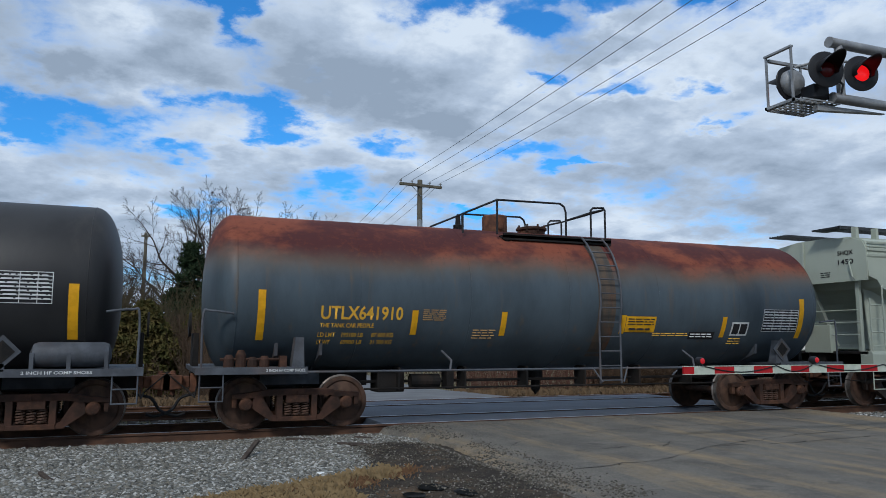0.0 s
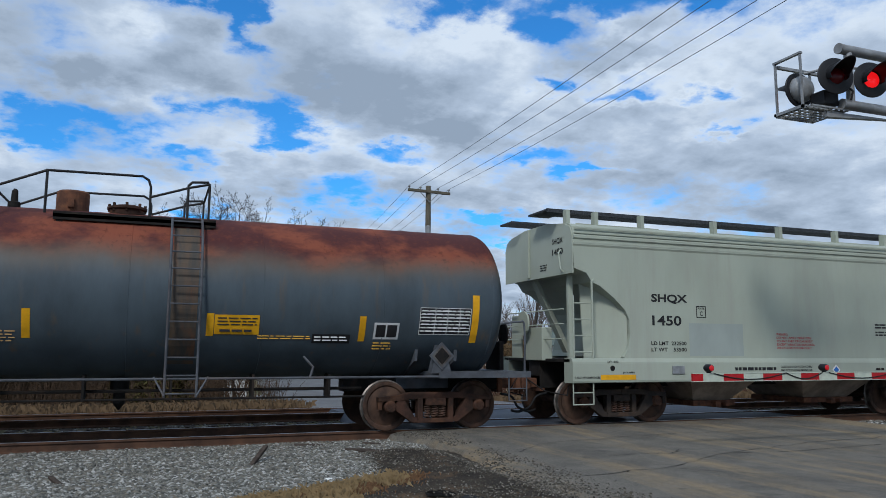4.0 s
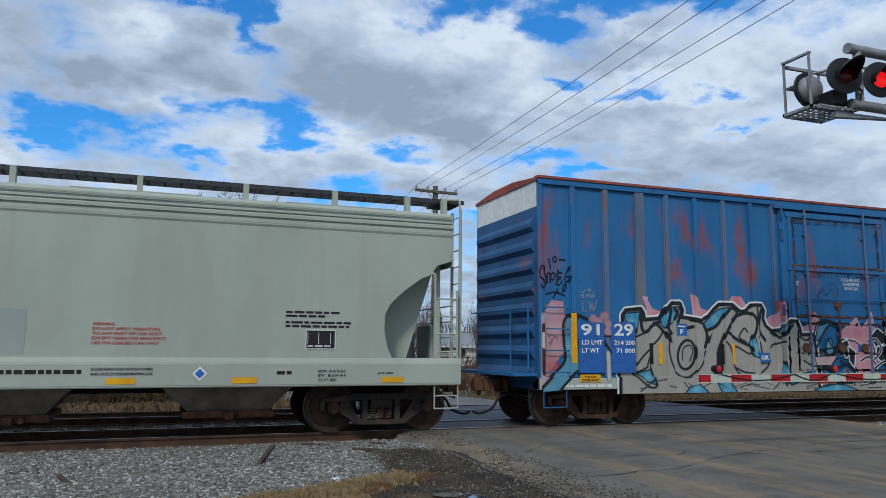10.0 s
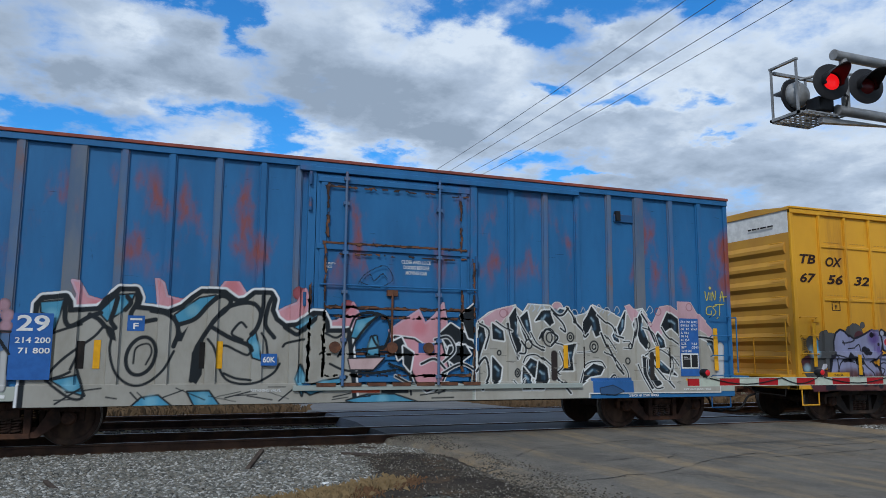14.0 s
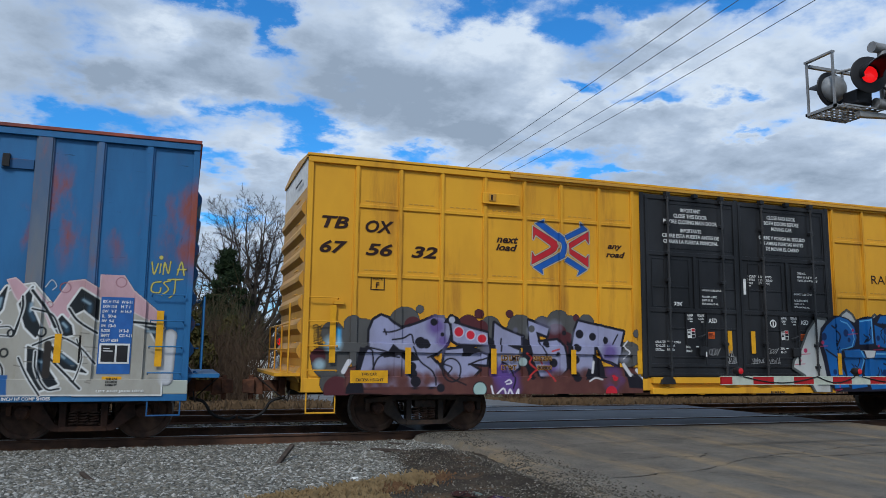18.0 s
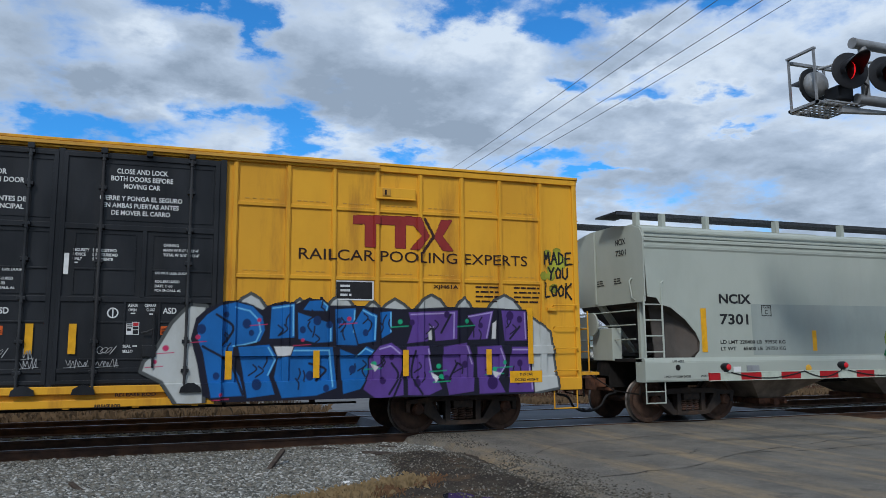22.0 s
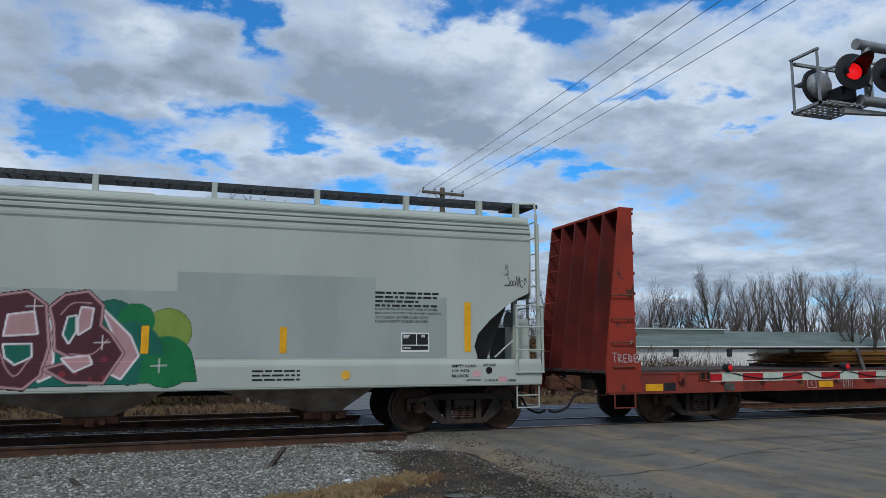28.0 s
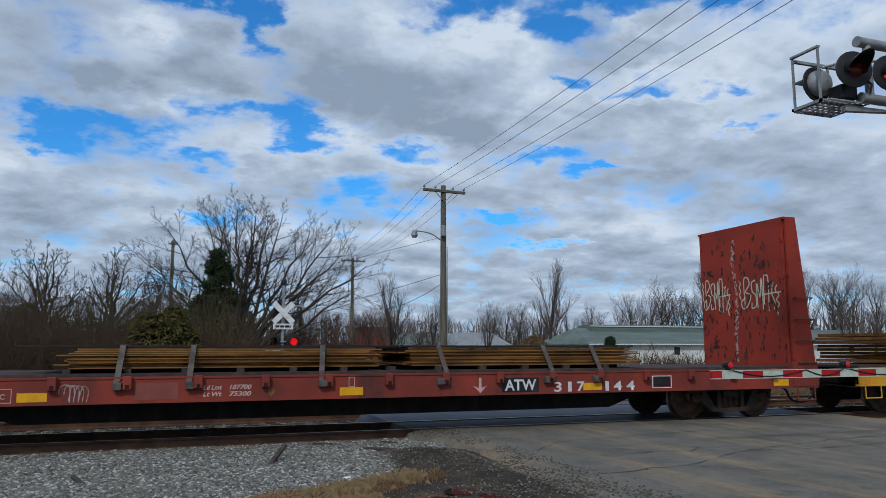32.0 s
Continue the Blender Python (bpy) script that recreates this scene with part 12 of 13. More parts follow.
def grow(seed, height, spread, kids, trunk_part=0.3, up=0.25, thin=1.0, lean=0.0):
    """Bare tree: limbs and twigs, as two meshes' worth of tubes."""
    rng = random.Random(seed)
    LV, LF, TV, TF = [], [], [], []

    def branch(p, d, length, r, level):
        n = 5 if level < 2 else 3
        pts, rad = [p.copy()], [r]
        q = p.copy()
        for k in range(n):
            d = (d + Vector((rng.uniform(-1, 1), rng.uniform(-1, 1), rng.uniform(-0.6, 1) * 0.8 + up * 0.5)) * (0.13 + 0.06 * level)).normalized()
            q = q + d * (length / n)
            pts.append(q.copy())
            rad.append(max(r * (1 - 0.8 * (k + 1) / n), 0.004 * thin))
        tw = level >= 2
        add_tube(TV if tw else LV, TF if tw else LF, pts, rad, 6 if level == 0 else (5 if level == 1 else 3))
        if level >= len(kids):
            return
        m = kids[level]
        for k in range(m):
            t = (trunk_part if level == 0 else 0.2) + (1 - (trunk_part if level == 0 else 0.2)) * (k + rng.uniform(0.2, 0.9)) / m
            i = min(int(t * n), n - 1)
            f = t * n - i
            s = pts[i].lerp(pts[i + 1], f)
            axis = (pts[i + 1] - pts[i]).normalized()
            az = k * 2.4 + rng.uniform(-0.5, 0.5)
            side = axis.orthogonal().normalized()
            side = side * math.cos(az) + axis.cross(side) * math.sin(az)
            ang = radians(rng.uniform(28, 58)) * spread
            nd = (axis * math.cos(ang) + side * math.sin(ang) + Vector((0, 0, up))).normalized()
            ln = length * rng.uniform(0.42, 0.68) * (1.15 - 0.5 * t if level else 1.25 - 0.65 * t)
            branch(s, nd, ln, rad[i] * 0.55, level + 1)

    branch(Vector((0, 0, -0.2)), Vector((lean, 0, 1)).normalized(), height * 0.72, height * 0.022, 0)
    return LV, LF, TV, TF


def spreading(seed, height, left, right, n_limbs=11, thin=2.0, low=0.09, kids=(9, 8, 6)):
    """A broad bare tree: limbs fan out from a short trunk and bend upward, with smaller ones along them."""
    rng = random.Random(seed)
    LV, LF, TV, TF = [], [], [], []

    def twigs(pts, rad, level):
        if level > len(kids):
            return
        n = len(pts) - 1
        full = sum((b - a).length for a, b in zip(pts, pts[1:]))
        for k in range(kids[level - 1]):
            t = 0.22 + 0.78 * (k + rng.uniform(0.1, 0.95)) / kids[level - 1]
            i = min(int(t * n), n - 1)
            s = pts[i].lerp(pts[i + 1], t * n - i)
            axis = (pts[i + 1] - pts[i]).normalized()
            az = k * 2.4 + rng.uniform(-0.6, 0.6)
            side = axis.orthogonal().normalized()
            side = side * math.cos(az) + axis.cross(side) * math.sin(az)
            ang = radians(rng.uniform(26, 58))
            d = (axis * math.cos(ang) + side * math.sin(ang) + Vector((0, 0, 0.04))).normalized()
            ln = full * rng.uniform(0.26, 0.46) * (1.12 - 0.5 * t)
            q, line, r0 = s.copy(), [s.copy()], rad[i] * 0.5
            m = 4 if level == 1 else 3
            for j in range(m):
                d = (d + Vector((rng.uniform(-1, 1), rng.uniform(-1, 1), rng.uniform(-0.6, 1))) * 0.17).normalized()
                q = q + d * ln / m
                line.append(q.copy())
            rr = [max(r0 * (1 - 0.85 * j / m), 0.004 * thin) for j in range(m + 1)]
            add_tube(LV if level == 1 else TV, LF if level == 1 else TF, line, rr, 4 if level == 1 else 3)
            twigs(line, rr, level + 1)

    r0 = height * 0.021
    add_tube(LV, LF, [Vector((0, 0, -0.3)), Vector((0.05, 0, height * 0.12)), Vector((-0.1, 0.1, height * 0.3)), Vector((0.1, 0, height * 0.45))], [r0 * 1.3, r0, r0 * 0.75, r0 * 0.5], 8)
    for k in range(n_limbs):
        u = -1 + 2 * k / (n_limbs - 1) + rng.uniform(-0.06, 0.06)
        reach = (right if u > 0 else left) * rng.uniform(0.86, 1.05)
        end = Vector((reach * math.sin(radians(86 * u)) * min(1, abs(u) * 1.25 + 0.15), rng.uniform(-0.5, 0.5) * min(left, right), height * (0.46 + 0.54 * math.cos(radians(82 * u))) * rng.uniform(0.92, 1.0)))
        start = Vector((0, 0, height * (low + 0.3 * (1 - abs(u)) * rng.uniform(0.5, 1))))
        knee = start.lerp(end, 0.45) + Vector((0.12 * end.x * (1 - abs(u)), 0, -0.02 * height + 0.05 * height * abs(u)))
        pts = [start * (1 - t) ** 2 + knee * 2 * t * (1 - t) + end * t * t + Vector((rng.uniform(-1, 1), rng.uniform(-1, 1), rng.uniform(-1, 1))) * 0.018 * height * (0 < t < 1) for t in np.linspace(0, 1, 8)]
        rad = [max(r0 * 0.74 * (1 - 0.9 * t), 0.006 * thin) for t in np.linspace(0, 1, 8)]
        add_tube(LV, LF, pts, rad, 5)
        twigs(pts, rad, 1)
    return mesh_of("trunk", LV, LF, M["bark"]), mesh_of("crown", TV, TF, M["twig"])


def place_tree(name, label, data, x, y, s=1.0, turn=0.0, group=""):
    r = thing(name, label, "tree", pose(x, y, -0.5, 0, 0, turn), group)
    t = part("trunk", data[0], None, r)
    c = part("crown", data[1], None, r, "crown of fine bare twigs")
    r.scale = (s, s, s)
    return r


def tree_data(seed, height, spread, kids, mats=("bark", "twig"), **kw):
    LV, LF, TV, TF = grow(seed, height, spread, kids, **kw)
    return mesh_of("trunk", LV, LF, M[mats[0]]), mesh_of("crown", TV, TF, M[mats[1]])


def leaf_mass(name, n, place, size, mat, seed):
    """Many small folded leaf clumps."""
    rng = np.random.RandomState(seed)
    V, F = [], []
    for i in range(n):
        c = np.array(place(rng))
        s = size * rng.uniform(0.6, 1.4)
        a, b = rng.normal(size=3), rng.normal(size=3)
        a /= np.linalg.norm(a)
        b -= a * a.dot(b)
        b /= np.linalg.norm(b)
        k = len(V)
        nrm = np.cross(a, b) * s * 0.3
        V += [c - a * s, c + b * s * 0.4 + nrm, c + a * s, c - b * s * 0.4 + nrm]
        F += [(k, k + 1, k + 2), (k, k + 2, k + 3)]
    return mesh_of(name, V, F, mat)


def thicket(name, label, n, area, hgt, mat, seed, kids=4, r=0.008):
    """Tangled bare stems."""
    rng = random.Random(seed)
    V, F = [], []
    for i in range(n):
        x, y = area(rng)
        h = hgt(x, y, rng)
        p = Vector((x, y, -0.5))
        d = Vector((rng.uniform(-0.4, 0.4), rng.uniform(-0.4, 0.4), 1)).normalized()
        pts = [p]
        for k in range(3):
            d = (d + Vector((rng.uniform(-0.35, 0.35), rng.uniform(-0.35, 0.35), rng.uniform(-0.1, 0.2)))).normalized()
            pts.append(pts[-1] + d * (h + 0.5) / 3)
        add_tube(V, F, pts, [r * 1.6, r * 1.2, r * 0.9, r * 0.4], 3)
        for k in range(kids):
            s = pts[1].lerp(pts[3], rng.uniform(0, 0.9)) if rng.random() < 0.5 else pts[1].lerp(pts[2], rng.uniform(0, 1))
            e = s + Vector((rng.uniform(-0.5, 0.5), rng.uniform(-0.5, 0.5), rng.uniform(0.0, 0.7))) * h * 0.32
            add_tube(V, F, [s, s.lerp(e, 0.5) + Vector((0, 0, 0.03)), e], [r * 0.9, r * 0.7, r * 0.3], 3)
    ob = part(name, mesh_of(name, V, F, mat), None, None, label)
    return tagged(ob, category="scrub", kind="stuff")


def grass(name, label, n, area, h, mat, seed, zf):
    rng = np.random.RandomState(seed)
    V, F = [], []
    for i in range(n):
        x, y = area(rng)
        z = zf(x, y)
        a = rng.uniform(0, 6.28)
        hh = h * rng.uniform(0.4, 1.2)
        w = 0.004 + 0.004 * rng.uniform()
        bx, by = math.cos(a) * hh * rng.uniform(0.2, 1.0), math.sin(a) * hh * rng.uniform(0.2, 1.0)
        k = len(V)
        V += [(x - w, y, z), (x + w, y, z), (x + bx * 0.5, y + by * 0.5, z + hh * 0.7), (x + bx, y + by, z + hh * rng.uniform(0.3, 0.9))]
        F += [(k, k + 1, k + 2), (k + 1, k + 3, k + 2)]
    ob = part(name, mesh_of(name, V, F, mat), None, None, label)
    return tagged(ob, category="grass", kind="stuff")


def house(x0, x1, y0, y1, eave, ridge, wall, roof, label, windows=(), vents=(), hip=0.9, monitor=None):
    r = thing("house", label, "building", pose((x0 + x1) / 2, (y0 + y1) / 2, -0.6))
    w, d = (x1 - x0) / 2, (y1 - y0) / 2
    part("wall", slab(-w, w, -d, d, 0, eave + 0.6), wall, r)
    bm = bmesh.new()
    inset = d * hip
    low = [bm.verts.new((sx * (w + 0.5), sy * (d + 0.5), eave + 0.5)) for sx, sy in ((-1, -1), (1, -1), (1, 1), (-1, 1))]
    rim = [bm.verts.new(v.co + Vector((0, 0, 0.12))) for v in low]
    top = [bm.verts.new((s * (w - inset), 0, ridge + 0.6)) for s in (-1, 1)]
    bm.faces.new(low[::-1])
    for a in range(4):
        bm.faces.new((low[a], low[(a + 1) % 4], rim[(a + 1) % 4], rim[a]))
    bm.faces.new((rim[0], rim[1], top[1], top[0]))
    bm.faces.new((rim[2], rim[3], top[0], top[1]))
    bm.faces.new((rim[1], rim[2], top[1]))
    bm.faces.new((rim[3], rim[0], top[0]))
    part("roof", bm, roof, r, "shallow hipped roof")
    part("gutter", slab(-w - 0.5, w + 0.5, -d - 0.6, -d - 0.48, eave + 0.46, eave + 0.6), M["white"], r)
    for wx, wz, ww, wh in windows:
        win = part("window", slab(wx - ww / 2 - r.location.x, wx + ww / 2 - r.location.x, -d - 0.03, -d + 0.02, wz + 0.6, wz + wh + 0.6), M["white"], r)
        part("pane", slab(wx - ww / 2 + 0.07 - r.location.x, wx + ww / 2 - 0.07 - r.location.x, -d - 0.045, -d - 0.03, wz + 0.67, wz + wh + 0.53), M["window_dark"], win)
    if monitor:
        a, b2, mz = monitor
        a, b2 = a - r.location.x, b2 - r.location.x
        mr = part("roof_monitor", prism_x(bmesh.new(), [(-1.6, ridge + 0.1), (1.6, ridge + 0.1), (1.6, mz + 0.4), (0, mz + 0.62), (-1.6, mz + 0.4)], a, b2), roof, r, "raised strip along the roof ridge")
        part("fascia", slab(a - 0.1, b2 + 0.1, -1.72, -1.6, mz + 0.33, mz + 0.42), M["white"], mr)
    for vx in vents:
        part("roof_vent", lathe(bmesh.new(), [(0, 0.25), (0.8, 0.25), (0.85, 0.45), (1.1, 0.45), (1.15, 0.1)], "z", 12, (vx - r.location.x, 0, ridge + 0.5)), M["galv"], r)
    return r


def build_backdrop():
    big = spreading(11, 11.9, 6.6, 8.4, 17, 1.7, 0.07, (13, 9, 7))
    place_tree("bare_tree", "large spreading bare tree beyond the road", big, 4.25, 37.2, 1.0, -18)
    oak = spreading(23, 10.4, 3.6, 3.2, 9, 3.2, 0.3, (8, 7, 5))
    oak2 = spreading(37, 10.2, 2.6, 4.2, 10, 3.2, 0.3, (8, 7, 5))
    for k, (ox, oy) in enumerate(((-10.0, 54.2), (-4.9, 52.4), (-16.5, 57.0), (-1.6, 56.0))):
        place_tree("bare_tree", "rounded bare tree rising behind the scrub", (oak, oak2)[k % 2], ox, oy, (1.03, 1.0, 0.98, 0.9)[k], -12 + 15 * k)
    kinds = [tree_data(20 + k, 12.0, (0.75, 0.9, 0.6, 1.0, 0.5)[k], (11, 8, 6, 2), ('bark', 'far_twig'), trunk_part=0.15, up=0.36, thin=1.15) for k in range(5)]
    grp = "bare trees in the distance"
    lab = "bare winter tree in the far tree line"
    rng = random.Random(17)
    for dx, dy, dep, h in ((0.275, 0.961, 60, 7.2), (0.315, 0.95, 64, 5.8), (0.385, 0.92, 70, 5.6), (0.463, 0.886, 100, 12.6), (0.43, 0.9, 95, 6.0),
                           (0.24, 0.97, 75, 6.5), (0.20, 0.98, 95, 6.5)):
        k = rng.randrange(5)
        place_tree("bare_tree", lab, kinds[k], dx * dep, -14.75 + dy * dep, h / 11.0, rng.uniform(0, 360), grp)
    for k in range(36):
        a = 0.40 + 0.42 * k / 35 + rng.uniform(-0.006, 0.006)
        dep = rng.uniform(112, 150)
        el = 0.062 + 0.035 * max(0, min(1, (a - 0.5) / 0.12)) + rng.uniform(-0.022, 0.012)
        if a > 0.7:
            el += 0.008
        place_tree("bare_tree", lab, kinds[rng.randrange(5)], math.sin(math.asin(a)) * dep, -14.75 + math.sqrt(1 - a * a) * dep, (el * dep + 2) / 12.2, rng.uniform(0, 360), grp)
    for k in range(22):
        a = -0.42 + 0.75 * k / 21 + rng.uniform(-0.01, 0.01)
        dep = rng.uniform(95, 130)
        place_tree("bare_tree", lab, kinds[rng.randrange(5)], a * dep, -14.75 + math.sqrt(1 - a * a) * dep, (0.045 + rng.uniform(0, 0.02)) * dep / 11 + 0.12, rng.uniform(0, 360), grp)
    # multi-stemmed reddish shrubs before the far houses
    shrubs = [tree_data(60 + k, 6.0, 1.0, (14, 10, 6), ('bark', 'twig_red'), trunk_part=0.04, up=0.3, thin=1.6) for k in range(2)]
    for k, (x, y, h) in enumerate(((10.2, 46.4, 4.4), (12.4, 50.1, 4.8), (13.6, 47.8, 4.6), (16.4, 51.2, 5.4), (16.9, 44.9, 5.8), (20.3, 48.0, 5.0))):
        place_tree("bare_shrub", "reddish-brown bare multi-stemmed shrub beyond the road", shrubs[k % 2], x, y, h / 5.6, 70 * k, "shrubs before the far houses")
    # low woods closing the horizon
    wr = random.Random(2)
    V, F = [], []
    for k in range(1800):
        a = wr.uniform(-0.75, 0.95)
        dep = wr.uniform(150, 190)
        x, y = math.sin(a) * dep, -14.75 + math.cos(a) * dep
        h = wr.uniform(4, 8.5) + 1.5 * math.sin(a * 9)
        add_tube(V, F, [Vector((x, y, -0.5)), Vector((x + wr.uniform(-0.5, 0.5), y, h * 0.6)), Vector((x + wr.uniform(-1.2, 1.2), y, h))], [0.16, 0.11, 0.04], 3)
        for j in range(4):
            z = wr.uniform(0.3, 0.9) * h
            add_tube(V, F, [Vector((x, y, z)), Vector((x + wr.uniform(-1.5, 1.5), y, z + wr.uniform(0.6, 2)))], [0.07, 0.03], 3)
    tagged(part("far_woods", mesh_of("far_woods", V, F, M["far_twig"]), None, None, "brown bare woods along the horizon"), category="woods", kind="stuff")
    V, F = [], []
    for k in range(5200):
        a = wr.uniform(-0.75, 0.95)
        dep = wr.uniform(150, 185)
        x, y = math.sin(a) * dep, -14.75 + math.cos(a) * dep
        h = wr.uniform(1.0, 3.6)
        add_tube(V, F, [Vector((x, y, -0.5)), Vector((x + wr.uniform(-1, 1), y, h))], [0.3, 0.12], 3)
    tagged(part("far_brush", mesh_of("far_brush", V, F, M["twig_brown"]), None, None, "dark brush below the far trees"), category="woods", kind="stuff")

    # evergreens
    def cone(x, y, h, w):
        br = random.Random(int(x * 10))
        limbs = [(t, br.uniform(0, 6.28), w * (1.05 - t) * br.uniform(0.45, 1.1)) for t in np.linspace(0.08, 0.97, 70)]
        def f(rng):
            t, a, ln = limbs[rng.randint(len(limbs))]
            q = rng.uniform(0.1, 1) ** 0.7
            j = rng.normal(size=3) * 0.16
            return (math.cos(a) * ln * q + j[0], math.sin(a) * ln * q + j[1], 0.4 + t * h + (0.35 * q - 0.5 * q * q) * ln * 0.5 + j[2] * 0.7)
        r = thing("pine_tree", "dark green pine tree among bare trees", "tree", pose(x, y, ground_z(x, y) - 0.1))
        part("trunk", lathe(bmesh.new(), [(0, 0.14), (h * 0.9, 0.03)], "z", 8), M["bark"], r)
        part("crown", leaf_mass("crown", 15000, f, 0.14, M["pine"], int(h * 10)), None, r, "dark needle crown")
    cone(2.4, 34.2, 7.9, 3.3)
    cone(4.0, 45.0, 6.0, 2.6)
    cone(48, 62, 2.9, 1.3)
    for x, y, h in ((17.0, 118.0, 9.5), (21.5, 124.0, 8.5), (12.0, 116.0, 8.0)):
        cone(x, y, h, 3.6)

    def cedar(x, y, h, w, n, mat, label):
        lob = [(random.Random(int(h * 7) + k).uniform(-w, w) * 0.55, random.Random(k + 91).uniform(-w, w) * 0.5, random.Random(k + 7).uniform(0.35, 0.8) * h, random.Random(k + 3).uniform(0.3, 0.55) * w) for k in range(11)]
        def f(rng):
            if rng.uniform() < 0.3:
                t = rng.uniform(0, 1)
                a = rng.uniform(0, 6.28)
                rr = w * math.sqrt(max(0.02, 1 - t)) * math.sqrt(rng.uniform(0.5, 1))
                return (math.cos(a) * rr, math.sin(a) * rr, 0.15 + t * h)
            c = lob[rng.randint(len(lob))]
            d = rng.normal(size=3)
            d /= np.linalg.norm(d)
            rr = c[3] * rng.uniform(0.6, 1.0)
            return (c[0] + d[0] * rr, c[1] + d[1] * rr, max(0.1, c[2] + abs(d[2]) * rr * 1.3 - 0.2))
        r = thing("cedar_bush", label, "bush", pose(x, y, -0.45))
        part("trunk", lathe(bmesh.new(), [(0, 0.09), (h * 0.8, 0.02)], "z", 8), M["bark"], r)
        part("crown", leaf_mass("crown", n, f, 0.13, mat, int(h * 10) + 3), None, r, "olive-green scaly foliage")
    cedar(-0.05, 14.6, 3.3, 1.55, 15000, M["cedar"], "olive-green cedar bush beside the far track")
    cedar(2.0, 19.5, 3.2, 1.3, 4000, M["cedar"], "olive-brown cedar bush under the bare tree")
    cedar(-6.3, 24.0, 3.9, 1.6, 3500, M["ivy"], "ivy-covered bush among brown scrub")
    cedar(32.0, 50.0, 3.0, 2.4, 3500, plain("tan_hedge", (0.15, 0.1, 0.05), 0.9), "tan winter hedge beyond the tracks")
    # scrub, none of it right in front of the cedar
    def clear(x, y):
        return (x, y) if not (-1.9 < x < 1.6 and y < 15.5) else (x, y + 6.5)
    thicket("scrub", "tall tangled brown scrub behind the tracks", 3600, lambda r: clear(r.uniform(-22, 2.4), r.uniform(10.5, 17)), lambda x, y, r: r.uniform(1.6, 3.7) * (1.15 if x < -4 else 0.8), M["twig_brown"], 41, 5, 0.009)
    thicket("scrub", "olive and brown scrub further back", 3600, lambda r: (r.uniform(-30, 2.6), r.uniform(17, 28)), lambda x, y, r: r.uniform(2.2, 4.9), M["twig_olive"], 42, 5, 0.013)
    thicket("scrub", "dense brown undergrowth behind the tracks", 4200, lambda r: clear(r.uniform(-24, 3.0), r.uniform(12, 30)), lambda x, y, r: r.uniform(1.2, 2.9) + (0.5 if y > 20 else 0), M["twig_brown"], 47, 6, 0.016)
    thicket("brush", "tan bramble heap beside the far track", 900, lambda r: (r.uniform(15.2, 18.6), r.uniform(7.8, 9.6)), lambda x, y, r: r.uniform(0.7, 1.5), M["twig_brown"], 48, 7, 0.008)
    thicket("brush", "low reddish-brown brush along the far side of the tracks", 1900, lambda r: (10.6 + 26 * r.random() ** 1.2, r.uniform(8.2, 12.5)), lambda x, y, r: r.uniform(0.5, 1.35), M["twig_red"], 43, 6, 0.007)
    thicket("brush", "brown brush beside the far road", 700, lambda r: (r.uniform(10.8, 30), r.uniform(20, 40)), lambda x, y, r: r.uniform(0.8, 2.2), M["twig_brown"], 44, 5, 0.012)
    thicket("brush", "low brown brush along the far track", 1300, lambda r: (r.uniform(-30, 3.6), r.uniform(7.6, 11)), lambda x, y, r: r.uniform(0.4, 1.5), M["twig_brown"], 45, 5, 0.007)
    fz = lambda x, y: ground_z(x, y)
    grass("dry_grass", "dry straw-coloured grass beyond the far track", 15000, lambda r: (r.uniform(10.3, 34), r.uniform(6.8, 10.5)), 0.32, M["straw_dull"], 3, fz)
    grass("dry_grass", "dry straw-coloured grass beyond the far track", 9000, lambda r: (r.uniform(-26, 4.2), r.uniform(6.6, 9.5)), 0.32, M["straw_dull"], 4, fz)

    # houses
    house(46.0, 95.0, 63, 76, 2.1, 4.15, M["siding"], M["shingle"], "long low white building with grey-green shingles and a raised ridge", [(50, 0.7, 1.0, 1.1), (58, 0.7, 1.0, 1.1), (66, 0.7, 1.0, 1.1), (76, 0.7, 1.0, 1.1), (86, 0.7, 1.0, 1.1)], (60.0,), 0.25, (49.0, 69.5, 4.55))
    house(25.5, 31.0, 70, 77, 1.9, 3.5, M["siding"], M["shingle"], "small white house with a shingle roof", [(27.0, 0.6, 0.9, 1.1), (29.6, 0.6, 0.9, 1.1)], (), 0.2)
    house(32.5, 39.0, 71, 78, 1.9, 3.6, M["siding"], M["galv"], "small white house with a pale roof", [(34.2, 0.6, 0.9, 1.1), (37.2, 0.6, 0.9, 1.1)], (), 0.2)
    house(26.2, 29.6, 92, 98, 4.9, 5.4, M["brick_red"], M["galv"], "red-walled building far down the road")
    house(33.0, 41.5, 94, 101, 3.4, 4.4, M["pale_wall"], M["galv"], "pale tan building far off")
    for x, y, col, lab in ((12.9, 89.5, M["white"], "white van parked far down the road"), (12.2, 96.6, M["gate_red"], "dark red car parked far down the road"), (13.6, 84.3, M["galv"], "grey car parked far down the road")):
        tall = 0.45 if col is M["white"] else 0.1
        v = thing("parked_car", lab, "car", pose(x, y, ground_z(x, y)))
        bm = prism(bmesh.new(), [(-2.2, 0.35), (2.2, 0.35), (2.25, 0.75), (1.5, 0.95), (0.9, 1.4 + tall), (-1.5, 1.4 + tall), (-2.1, 1.0), (-2.25, 0.7)], -0.85, 0.85)
        bmesh.ops.bevel(bm, geom=bm.edges[:], offset=0.08, segments=2, affect="EDGES", profile=0.5)
        part("body", bm, col, v)
